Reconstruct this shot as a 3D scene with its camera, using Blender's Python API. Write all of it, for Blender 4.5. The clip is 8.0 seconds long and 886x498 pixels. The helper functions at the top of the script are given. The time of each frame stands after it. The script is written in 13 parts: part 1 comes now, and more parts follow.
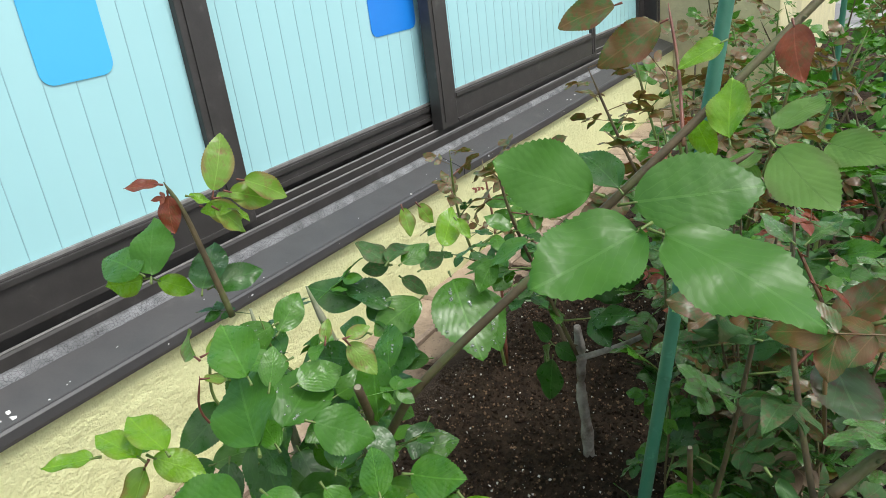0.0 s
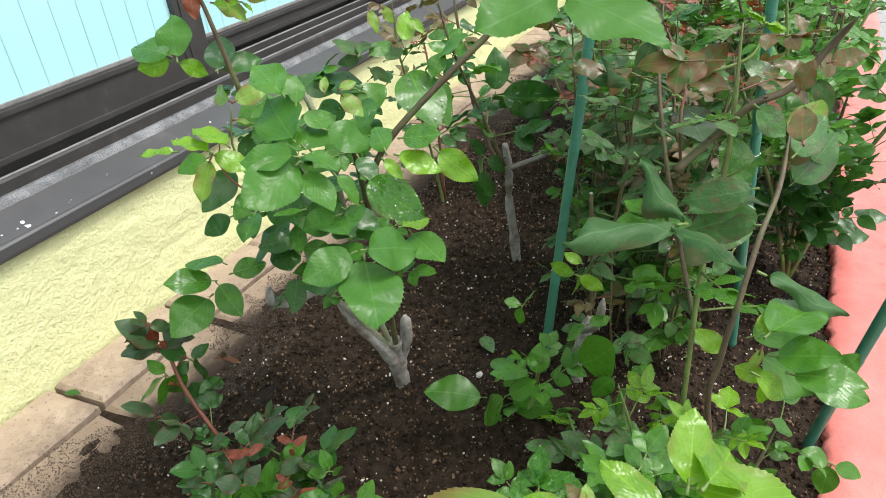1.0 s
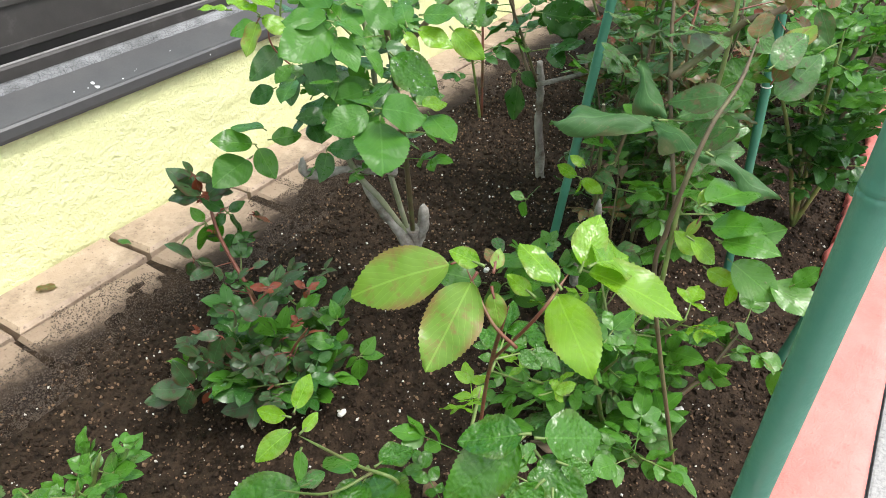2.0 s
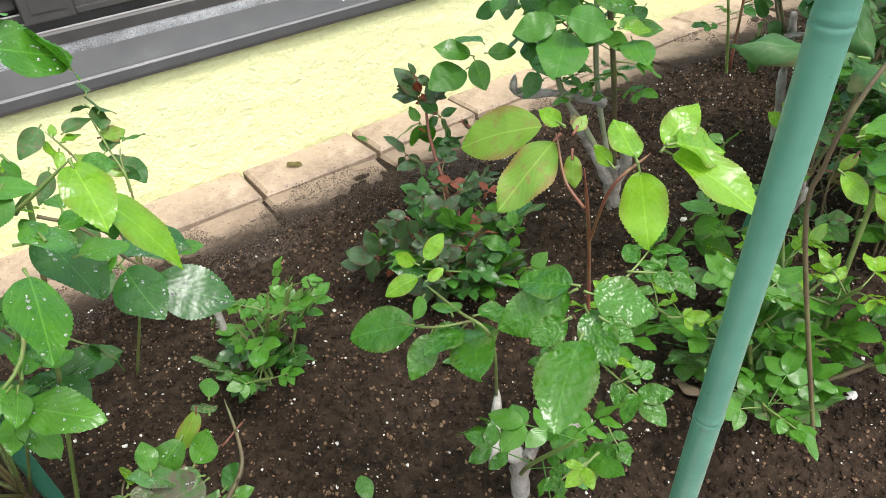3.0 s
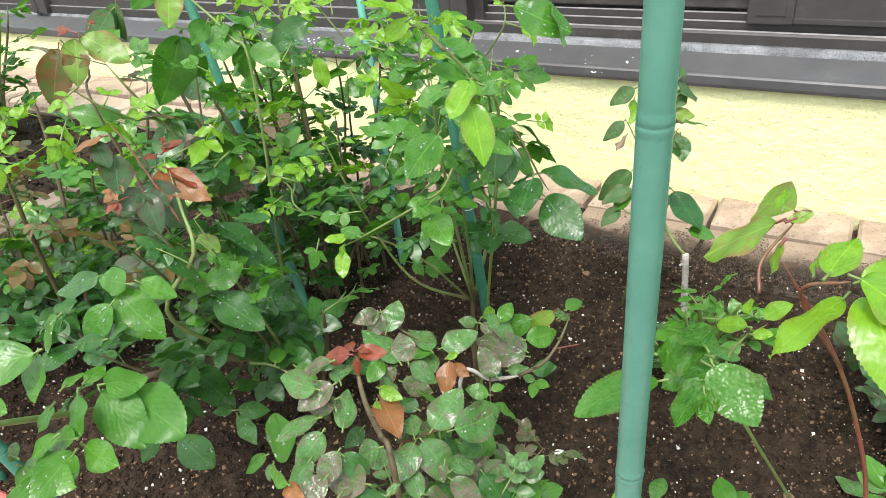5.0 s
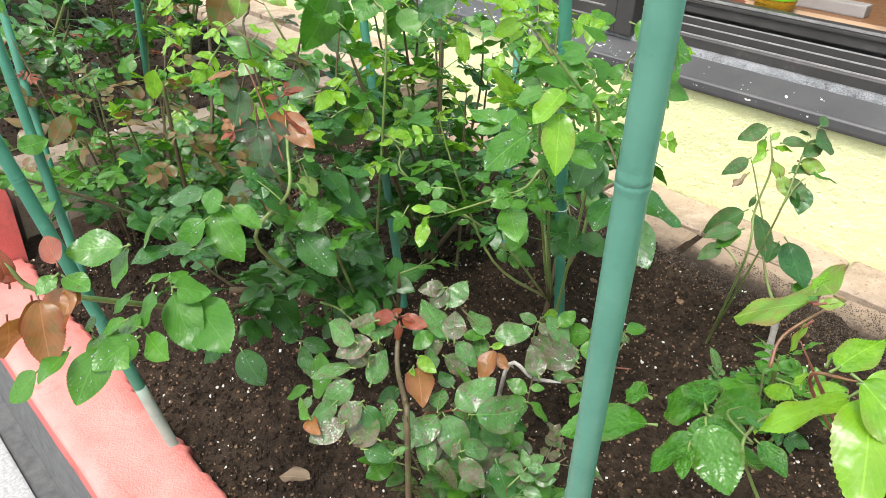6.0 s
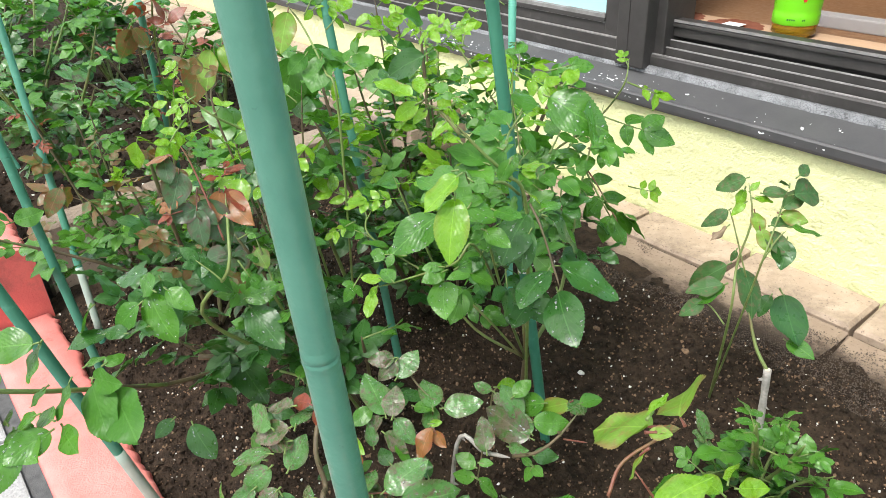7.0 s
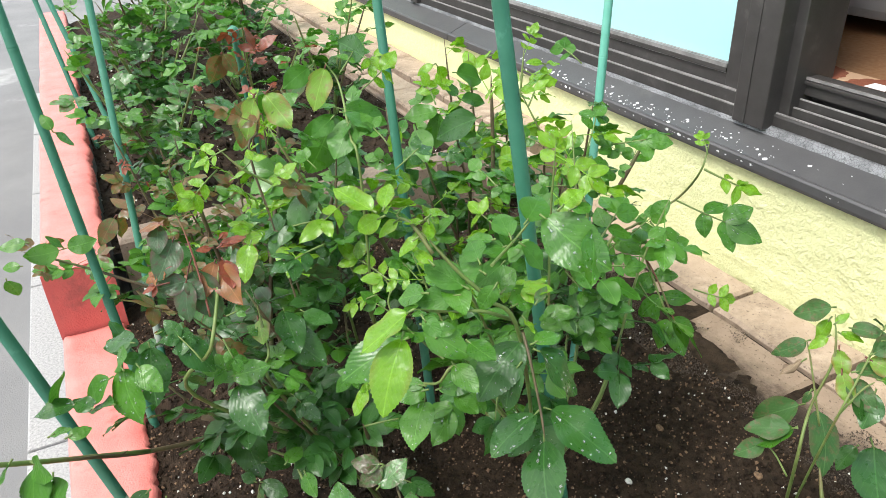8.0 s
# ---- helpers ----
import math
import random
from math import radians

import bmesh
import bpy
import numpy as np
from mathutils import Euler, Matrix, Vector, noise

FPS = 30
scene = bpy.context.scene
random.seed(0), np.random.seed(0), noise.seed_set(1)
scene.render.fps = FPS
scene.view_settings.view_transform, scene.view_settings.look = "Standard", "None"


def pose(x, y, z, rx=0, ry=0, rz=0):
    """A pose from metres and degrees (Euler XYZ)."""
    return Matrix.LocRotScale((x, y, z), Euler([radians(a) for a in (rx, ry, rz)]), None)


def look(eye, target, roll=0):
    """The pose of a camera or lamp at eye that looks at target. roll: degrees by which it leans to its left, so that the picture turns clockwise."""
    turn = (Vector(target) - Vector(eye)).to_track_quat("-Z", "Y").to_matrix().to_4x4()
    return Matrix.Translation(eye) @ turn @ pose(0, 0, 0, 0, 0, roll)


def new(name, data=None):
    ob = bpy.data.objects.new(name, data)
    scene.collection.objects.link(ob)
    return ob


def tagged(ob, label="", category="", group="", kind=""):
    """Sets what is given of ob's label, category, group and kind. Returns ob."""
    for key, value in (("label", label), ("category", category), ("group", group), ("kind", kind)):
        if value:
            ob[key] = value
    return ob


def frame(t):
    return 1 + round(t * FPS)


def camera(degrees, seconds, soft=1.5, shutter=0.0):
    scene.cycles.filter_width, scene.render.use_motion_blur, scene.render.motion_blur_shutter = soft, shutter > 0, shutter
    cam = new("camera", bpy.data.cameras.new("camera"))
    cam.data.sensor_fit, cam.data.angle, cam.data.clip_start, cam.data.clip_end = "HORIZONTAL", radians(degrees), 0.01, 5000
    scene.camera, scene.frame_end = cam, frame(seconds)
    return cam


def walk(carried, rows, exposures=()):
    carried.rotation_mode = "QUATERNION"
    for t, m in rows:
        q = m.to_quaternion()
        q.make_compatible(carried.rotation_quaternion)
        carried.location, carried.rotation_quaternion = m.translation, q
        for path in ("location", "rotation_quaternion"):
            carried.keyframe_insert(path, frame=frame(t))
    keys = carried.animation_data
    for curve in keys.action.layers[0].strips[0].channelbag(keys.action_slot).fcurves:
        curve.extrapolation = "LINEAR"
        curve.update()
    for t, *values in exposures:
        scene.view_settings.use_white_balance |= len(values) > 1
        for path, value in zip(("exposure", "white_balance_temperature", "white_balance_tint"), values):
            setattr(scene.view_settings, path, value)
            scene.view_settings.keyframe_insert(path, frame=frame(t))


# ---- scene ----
cam = camera(63.4, 8.0, soft=0.8)
PATH = [
    # seconds, eye, target, roll
    (0, (-0.01, -0.781, 0.644), (1.508, 0.28, -0.112), -7.4),
    (0.5, (-0.135, -0.81, 0.623), (1.408, 0.131, -0.234), -9.4),
    (1, (-0.207, -0.851, 0.605), (1.31, -0.001, -0.384), -6.8),
    (1.2, (-0.226, -0.864, 0.602), (1.281, -0.029, -0.414), -5.0),
    (2.3, (-0.286, -0.963, 0.59), (1.003, 0.045, -0.561), -2.7),
    (2.5, (-0.29, -0.987, 0.592), (0.919, 0.107, -0.568), -3.2),
    (3, (-0.274, -1.034, 0.568), (0.585, 0.348, -0.594), -5.3),
    (3.5, (-0.212, -1.093, 0.563), (0.298, 0.477, -0.566), -7.6),
    (4, (-0.111, -1.127, 0.562), (-0.271, 0.565, -0.492), -6.2),
    (4.5, (-0.057, -1.138, 0.573), (-0.682, 0.454, -0.462), -6.9),
    (5, (-0.032, -1.148, 0.579), (-0.959, 0.324, -0.406), -5.2),
    (5.2, (-0.022, -1.151, 0.58), (-1.026, 0.273, -0.402), -3.7),
    (6.3, (0.043, -1.105, 0.608), (-1.206, 0.061, -0.432), 2.1),
    (6.5, (0.061, -1.087, 0.616), (-1.216, 0.072, -0.397), -0.1),
    (7, (0.077, -1.011, 0.635), (-1.292, 0.049, -0.366), -2.8),
    (7.5, (0.076, -0.925, 0.647), (-1.393, -0.001, -0.347), -1.6),
    (8, (0.051, -0.857, 0.666), (-1.527, -0.118, -0.316), -2.7),
]
walk(cam, [(t, look(eye, target, roll)) for t, eye, target, roll in PATH],
     exposures=[(0.0, 0.68), (1.0, 1.05), (2.5, 1.30), (4.5, 1.38), (6.5, 1.40), (8.0, 1.22)])
# --- end path

scene.view_settings.exposure = 0.85

# ---- world and light: bright overcast day ----
world = bpy.data.worlds.new("overcast_sky")
scene.world = world
world.use_nodes = True
wn = world.node_tree.nodes
sky = wn.new("ShaderNodeTexSky")
sky.sky_type, sky.sun_disc = 'NISHITA', False
sky.sun_elevation, sky.sun_rotation = radians(58), radians(200)
sky.air_density, sky.dust_density, sky.ozone_density = 1.0, 4.0, 1.0
haze = wn.new("ShaderNodeMix")
haze.data_type = 'RGBA'
haze.inputs[0].default_value = 0.65
haze.inputs[7].default_value = (7.5, 7.8, 8.2, 1)
world.node_tree.links.new(sky.outputs[0], haze.inputs[6])
world.node_tree.links.new(haze.outputs[2], wn["Background"].inputs[0])
wn["Background"].inputs[1].default_value = 0.13
sun = new("sun", bpy.data.lights.new("sun", 'SUN'))
sun.data.energy, sun.data.angle, sun.data.color = 1.5, radians(16), (1.0, 0.97, 0.92)
sun.matrix_world = look((0.6, -1.6, 3.0), (0, 0, 0))


# ---- materials ----
def nodes_of(name):
    m = bpy.data.materials.new(name)
    m.use_nodes = True
    return m, m.node_tree.nodes, m.node_tree.links


def ramp(nt, lk, src, stops):
    r = nt.new("ShaderNodeValToRGB")
    el = r.color_ramp.elements
    while len(el) < len(stops):
        el.new(0.5)
    for e, (p, c) in zip(el, stops):
        e.position, e.color = p, (*c, 1)
    lk.new(src, r.inputs[0])
    return r.outputs[0]


def noise_tex(nt, lk, scale, detail=4, rough=0.6, coord="Object", stretch=(1, 1, 1)):
    tc = nt.new("ShaderNodeTexCoord")
    mp = nt.new("ShaderNodeMapping")
    mp.inputs["Scale"].default_value = stretch
    n = nt.new("ShaderNodeTexNoise")
    n.inputs["Scale"].default_value, n.inputs["Detail"].default_value, n.inputs["Roughness"].default_value = scale, detail, rough
    lk.new(tc.outputs[coord], mp.inputs[0])
    lk.new(mp.outputs[0], n.inputs["Vector"])
    return n.outputs[0]


def mix(nt, lk, fac, a, b, mode='MIX'):
    m = nt.new("ShaderNodeMix")
    m.data_type, m.blend_type = 'RGBA', mode
    for sock, v in ((m.inputs[0], fac), (m.inputs[6], a), (m.inputs[7], b)):
        if isinstance(v, (int, float)):
            sock.default_value = v
        elif isinstance(v, tuple):
            sock.default_value = (*v, 1)
        else:
            lk.new(v, sock)
    return m.outputs[2]


def bump(nt, lk, height, dist, strength=1.0, normal=None):
    b = nt.new("ShaderNodeBump")
    b.inputs["Distance"].default_value, b.inputs["Strength"].default_value = dist, strength
    lk.new(height, b.inputs["Height"])
    if normal:
        lk.new(normal, b.inputs["Normal"])
    return b.outputs[0]


def surface(name, c1, c2, scale=30, rough=0.6, fine=200, relief=0.0006, metal=0.0, blot=None, blot_scale=5, blot_at=(0.5, 0.7), big_relief=0.0, gleam=0.5, blot_rough=0.65, speck=None):
    """A worn surface: two colours by a middling noise, fine relief, and blots of a third colour."""
    m, nt, lk = nodes_of(name)
    p = nt["Principled BSDF"]
    col = ramp(nt, lk, noise_tex(nt, lk, scale, 5), [(0.32, c1), (0.68, c2)])
    if blot:
        mask = ramp(nt, lk, noise_tex(nt, lk, blot_scale, 9, blot_rough), [(blot_at[0], (0, 0, 0)), (blot_at[1], (1, 1, 1))])
        col = mix(nt, lk, mask, col, blot)
    if speck:
        dots = ramp(nt, lk, noise_tex(nt, lk, 190, 2), [(0.62, (0, 0, 0)), (0.70, (0.8, 0.8, 0.8))])
        col = mix(nt, lk, dots, col, speck)
    lk.new(col, p.inputs["Base Color"])
    grain = noise_tex(nt, lk, fine, 3)
    lk.new(ramp(nt, lk, grain, [(0.3, (rough - 0.1,) * 3), (0.7, (rough + 0.1,) * 3)]), p.inputs["Roughness"])
    p.inputs["Metallic"].default_value = metal
    p.inputs["Specular IOR Level"].default_value = gleam
    n = bump(nt, lk, grain, relief)
    if big_relief:
        n = bump(nt, lk, noise_tex(nt, lk, scale, 3), big_relief, 1.0, n)
    lk.new(n, p.inputs["Normal"])
    return m


M_STUCCO = surface("stucco", (0.78, 0.79, 0.44), (0.71, 0.73, 0.385), 150, 0.85, 380, 0.0010, blot=(0.62, 0.58, 0.34), blot_scale=3.5, blot_at=(0.70, 0.92), big_relief=0.0034)
M_STUCCO_OLD = surface("old_stucco", (0.66, 0.62, 0.36), (0.56, 0.53, 0.31), 14, 0.85, 170, 0.0016, blot=(0.42, 0.39, 0.25), blot_scale=3, big_relief=0.004)
M_BRICK = surface("paver", (0.34, 0.255, 0.185), (0.46, 0.36, 0.27), 22, 0.85, 420, 0.0012, blot=(0.15, 0.108, 0.078), blot_scale=7, blot_at=(0.47, 0.70), blot_rough=0.75, speck=(0.15, 0.11, 0.08), big_relief=0.001)
M_BRICK_DIRTY = surface("dirty_paver", (0.22, 0.165, 0.125), (0.38, 0.29, 0.215), 14, 0.9, 420, 0.0012, blot=(0.055, 0.040, 0.030), blot_scale=7, blot_at=(0.44, 0.70), blot_rough=0.8, speck=(0.07, 0.05, 0.036), big_relief=0.001)


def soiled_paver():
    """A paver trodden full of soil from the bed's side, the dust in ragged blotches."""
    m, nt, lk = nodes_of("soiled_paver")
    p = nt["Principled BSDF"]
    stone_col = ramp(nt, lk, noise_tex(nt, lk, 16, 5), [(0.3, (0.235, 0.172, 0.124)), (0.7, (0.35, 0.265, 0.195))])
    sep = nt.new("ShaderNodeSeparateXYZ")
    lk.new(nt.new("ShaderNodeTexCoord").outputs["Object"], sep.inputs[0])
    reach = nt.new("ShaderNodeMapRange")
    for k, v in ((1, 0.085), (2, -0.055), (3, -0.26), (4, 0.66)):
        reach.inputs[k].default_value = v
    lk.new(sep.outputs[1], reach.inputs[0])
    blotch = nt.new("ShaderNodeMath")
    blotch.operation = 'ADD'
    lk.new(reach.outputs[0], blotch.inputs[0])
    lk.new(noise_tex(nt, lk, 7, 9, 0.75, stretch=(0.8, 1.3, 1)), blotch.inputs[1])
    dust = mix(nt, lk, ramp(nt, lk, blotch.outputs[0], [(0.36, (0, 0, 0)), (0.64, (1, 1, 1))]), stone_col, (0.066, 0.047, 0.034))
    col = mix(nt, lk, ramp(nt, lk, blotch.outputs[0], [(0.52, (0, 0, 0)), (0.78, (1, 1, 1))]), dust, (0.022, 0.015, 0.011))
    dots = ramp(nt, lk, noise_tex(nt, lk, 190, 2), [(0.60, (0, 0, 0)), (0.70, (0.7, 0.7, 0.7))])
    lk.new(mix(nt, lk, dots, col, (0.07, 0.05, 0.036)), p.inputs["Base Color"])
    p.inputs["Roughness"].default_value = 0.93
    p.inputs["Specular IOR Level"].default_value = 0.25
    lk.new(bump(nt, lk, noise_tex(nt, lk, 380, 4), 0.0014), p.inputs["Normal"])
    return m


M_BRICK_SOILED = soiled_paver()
M_JOINT = surface("dirt_joint", (0.06, 0.045, 0.035), (0.10, 0.075, 0.055), 60, 0.95, 300, 0.001)
M_SOIL = surface("soil", (0.011, 0.0072, 0.0048), (0.050, 0.033, 0.021), 70, 0.9, 420, 0.003, gleam=0.15, blot=(0.045, 0.032, 0.023), blot_scale=26, blot_at=(0.55, 0.8), big_relief=0.004)
M_GRAIN_DARK = surface("soil_crumb", (0.011, 0.0075, 0.005), (0.045, 0.030, 0.020), 160, 0.9, 600, 0.0005, gleam=0.15)
M_GRAIN_TAN = surface("bark_crumb", (0.07, 0.040, 0.023), (0.24, 0.15, 0.085), 160, 0.9, 600, 0.0004)
M_GRAIN_PALE = surface("perlite", (0.55, 0.53, 0.48), (0.72, 0.70, 0.66), 160, 0.9, 600, 0.0004)
M_SILL = surface("sill_metal", (0.062, 0.062, 0.064), (0.080, 0.079, 0.080), 18, 0.45, 500, 0.0001, blot=(0.15, 0.145, 0.14), blot_scale=9, blot_at=(0.62, 0.85))
M_BRONZE = surface("bronze_aluminium", (0.042, 0.039, 0.037), (0.058, 0.054, 0.051), 30, 0.45, 500, 0.00008, metal=0.15, blot=(0.11, 0.104, 0.098), blot_scale=30, blot_at=(0.60, 0.85))
M_BRONZE_EDGE = surface("worn_aluminium", (0.16, 0.155, 0.148), (0.29, 0.28, 0.27), 40, 0.55, 500, 0.0001, metal=0.1)
M_FLAKE = surface("dried_paint", (0.72, 0.73, 0.74), (0.80, 0.80, 0.80), 60, 0.7, 500, 0.0002)
M_KERB = surface("pink_paint", (0.66, 0.175, 0.15), (0.72, 0.23, 0.20), 22, 0.6, 420, 0.0011, blot=(0.62, 0.12, 0.10), blot_scale=30, blot_at=(0.58, 0.72), big_relief=0.0030)
M_KERB_SIDE = surface("kerb_side_red", (0.46, 0.085, 0.075), (0.56, 0.12, 0.10), 16, 0.7, 260, 0.0008, blot=(0.20, 0.06, 0.05), blot_scale=14)
M_CONCRETE = surface("dark_concrete", (0.07, 0.07, 0.07), (0.12, 0.12, 0.118), 60, 0.9, 420, 0.0012)
M_GRANITE = surface("granite", (0.24, 0.24, 0.235), (0.42, 0.415, 0.40), 210, 0.75, 500, 0.0008, blot=(0.13, 0.13, 0.125), blot_scale=260, blot_at=(0.60, 0.68))
M_ROAD = surface("road", (0.15, 0.15, 0.15), (0.20, 0.20, 0.195), 3, 0.9, 330, 0.0012, blot=(0.32, 0.32, 0.31), blot_scale=0.9, blot_at=(0.55, 0.62))
M_PANE = surface("film_pane", (0.40, 0.71, 0.74), (0.42, 0.73, 0.76), 2, 0.14, 30, 0.00002)
M_LINE = surface("pane_line", (0.30, 0.52, 0.57), (0.34, 0.57, 0.61), 20, 0.4, 300, 0.00002)
M_STICK_A = surface("sky_blue_vinyl", (0.07, 0.50, 0.88), (0.08, 0.52, 0.90), 4, 0.4, 200, 0.00004)
M_STICK_B = surface("blue_vinyl", (0.008, 0.22, 0.78), (0.012, 0.24, 0.80), 4, 0.4, 200, 0.00004)
M_STAKE = surface("green_coating", (0.034, 0.16, 0.10), (0.05, 0.20, 0.13), 30, 0.42, 300, 0.00025, blot=(0.11, 0.30, 0.22), blot_scale=60, blot_at=(0.60, 0.80))
M_STAKE_MID = surface("weathered_green_coating", (0.060, 0.180, 0.128), (0.082, 0.22, 0.157), 45, 0.40, 300, 0.00025, blot=(0.03, 0.095, 0.07), blot_scale=130, blot_at=(0.66, 0.74))
M_STAKE_PALE = surface("faded_green_coating", (0.10, 0.36, 0.27), (0.15, 0.42, 0.33), 30, 0.5, 300, 0.00025)
M_STAKE_GREY = surface("muddy_coating", (0.23, 0.30, 0.25), (0.32, 0.38, 0.32), 40, 0.7, 300, 0.0003)
M_BARK = surface("grey_bark", (0.22, 0.205, 0.18), (0.42, 0.40, 0.365), 70, 0.9, 260, 0.002, blot=(0.12, 0.095, 0.07), blot_scale=40)
M_CANE_G = surface("green_cane", (0.10, 0.16, 0.035), (0.17, 0.23, 0.065), 60, 0.5, 300, 0.0003, blot=(0.13, 0.085, 0.04), blot_scale=25)
M_CANE_P = surface("pale_cane", (0.16, 0.19, 0.10), (0.27, 0.29, 0.18), 50, 0.7, 260, 0.0006, blot=(0.34, 0.33, 0.27), blot_scale=30)
M_CANE_B = surface("brown_cane", (0.062, 0.046, 0.024), (0.115, 0.085, 0.042), 60, 0.6, 300, 0.0005, blot=(0.10, 0.13, 0.04), blot_scale=22)
M_CANE_R = surface("red_cane", (0.13, 0.042, 0.026), (0.19, 0.062, 0.038), 60, 0.45, 300, 0.0003, blot=(0.15, 0.13, 0.045), blot_scale=25)
M_CUT = surface("cut_wood", (0.40, 0.34, 0.24), (0.58, 0.52, 0.40), 90, 0.8, 300, 0.0003)
M_ROOM = surface("room_wall", (0.46, 0.44, 0.42), (0.52, 0.50, 0.47), 2, 0.9, 90, 0.0004)
M_ROOM_FLOOR = surface("room_floor", (0.20, 0.10, 0.045), (0.27, 0.14, 0.065), 6, 0.5, 120, 0.0002)
M_BOARD = surface("tan_board", (0.46, 0.30, 0.19), (0.54, 0.36, 0.23), 8, 0.6, 200, 0.0002)
M_FELT = surface("brown_felt", (0.17, 0.05, 0.025), (0.22, 0.07, 0.035), 90, 0.95, 500, 0.0006)
M_PAPER = surface("paper", (0.76, 0.76, 0.75), (0.80, 0.80, 0.79), 4, 0.8, 300, 0.00005)
M_INK = surface("ink", (0.09, 0.11, 0.16), (0.12, 0.14, 0.19), 40, 0.7, 300, 0.00002)
M_BOX = surface("black_box", (0.012, 0.012, 0.013), (0.02, 0.02, 0.021), 10, 0.5, 300, 0.0002)
M_CLOTH = surface("grey_plastic", (0.33, 0.31, 0.30), (0.40, 0.38, 0.37), 5, 0.6, 200, 0.0002)
M_LABEL = surface("bright_green_label", (0.16, 0.62, 0.012), (0.20, 0.66, 0.02), 8, 0.35, 300, 0.00003)
M_LABEL_DARK = surface("dark_green_print", (0.01, 0.10, 0.03), (0.015, 0.12, 0.04), 30, 0.4, 300, 0.00002)
M_SEAL = surface("red_print", (0.62, 0.03, 0.02), (0.66, 0.04, 0.03), 30, 0.4, 300, 0.00002)
M_CAP = surface("cap", (0.10, 0.42, 0.04), (0.12, 0.46, 0.05), 30, 0.4, 300, 0.00005)


def caulk_material():
    m, nt, lk = nodes_of("cracked_caulk")
    tc = nt.new("ShaderNodeTexCoord")
    v = nt.new("ShaderNodeTexVoronoi")
    v.feature = 'DISTANCE_TO_EDGE'
    v.inputs["Scale"].default_value = 240
    lk.new(tc.outputs["Object"], v.inputs["Vector"])
    crack = ramp(nt, lk, v.outputs["Distance"], [(0.01, (0.42, 0.42, 0.42)), (0.08, (1, 1, 1))])
    base = ramp(nt, lk, noise_tex(nt, lk, 30), [(0.35, (0.14, 0.145, 0.15)), (0.7, (0.31, 0.32, 0.33))])
    p = nt["Principled BSDF"]
    lk.new(mix(nt, lk, 1.0, base, crack, 'MULTIPLY'), p.inputs["Base Color"])
    lk.new(bump(nt, lk, crack, 0.001), p.inputs["Normal"])
    p.inputs["Roughness"].default_value = 0.75
    return m


M_CAULK = caulk_material()


def tea_material():
    m, nt, lk = nodes_of("clear_tea")
    p = nt["Principled BSDF"]
    p.inputs["Base Color"].default_value = (0.62, 0.36, 0.03, 1)
    p.inputs["Roughness"].default_value = 0.06
    p.inputs["Transmission Weight"].default_value = 0.75
    p.inputs["IOR"].default_value = 1.35
    return m


M_TEA = tea_material()


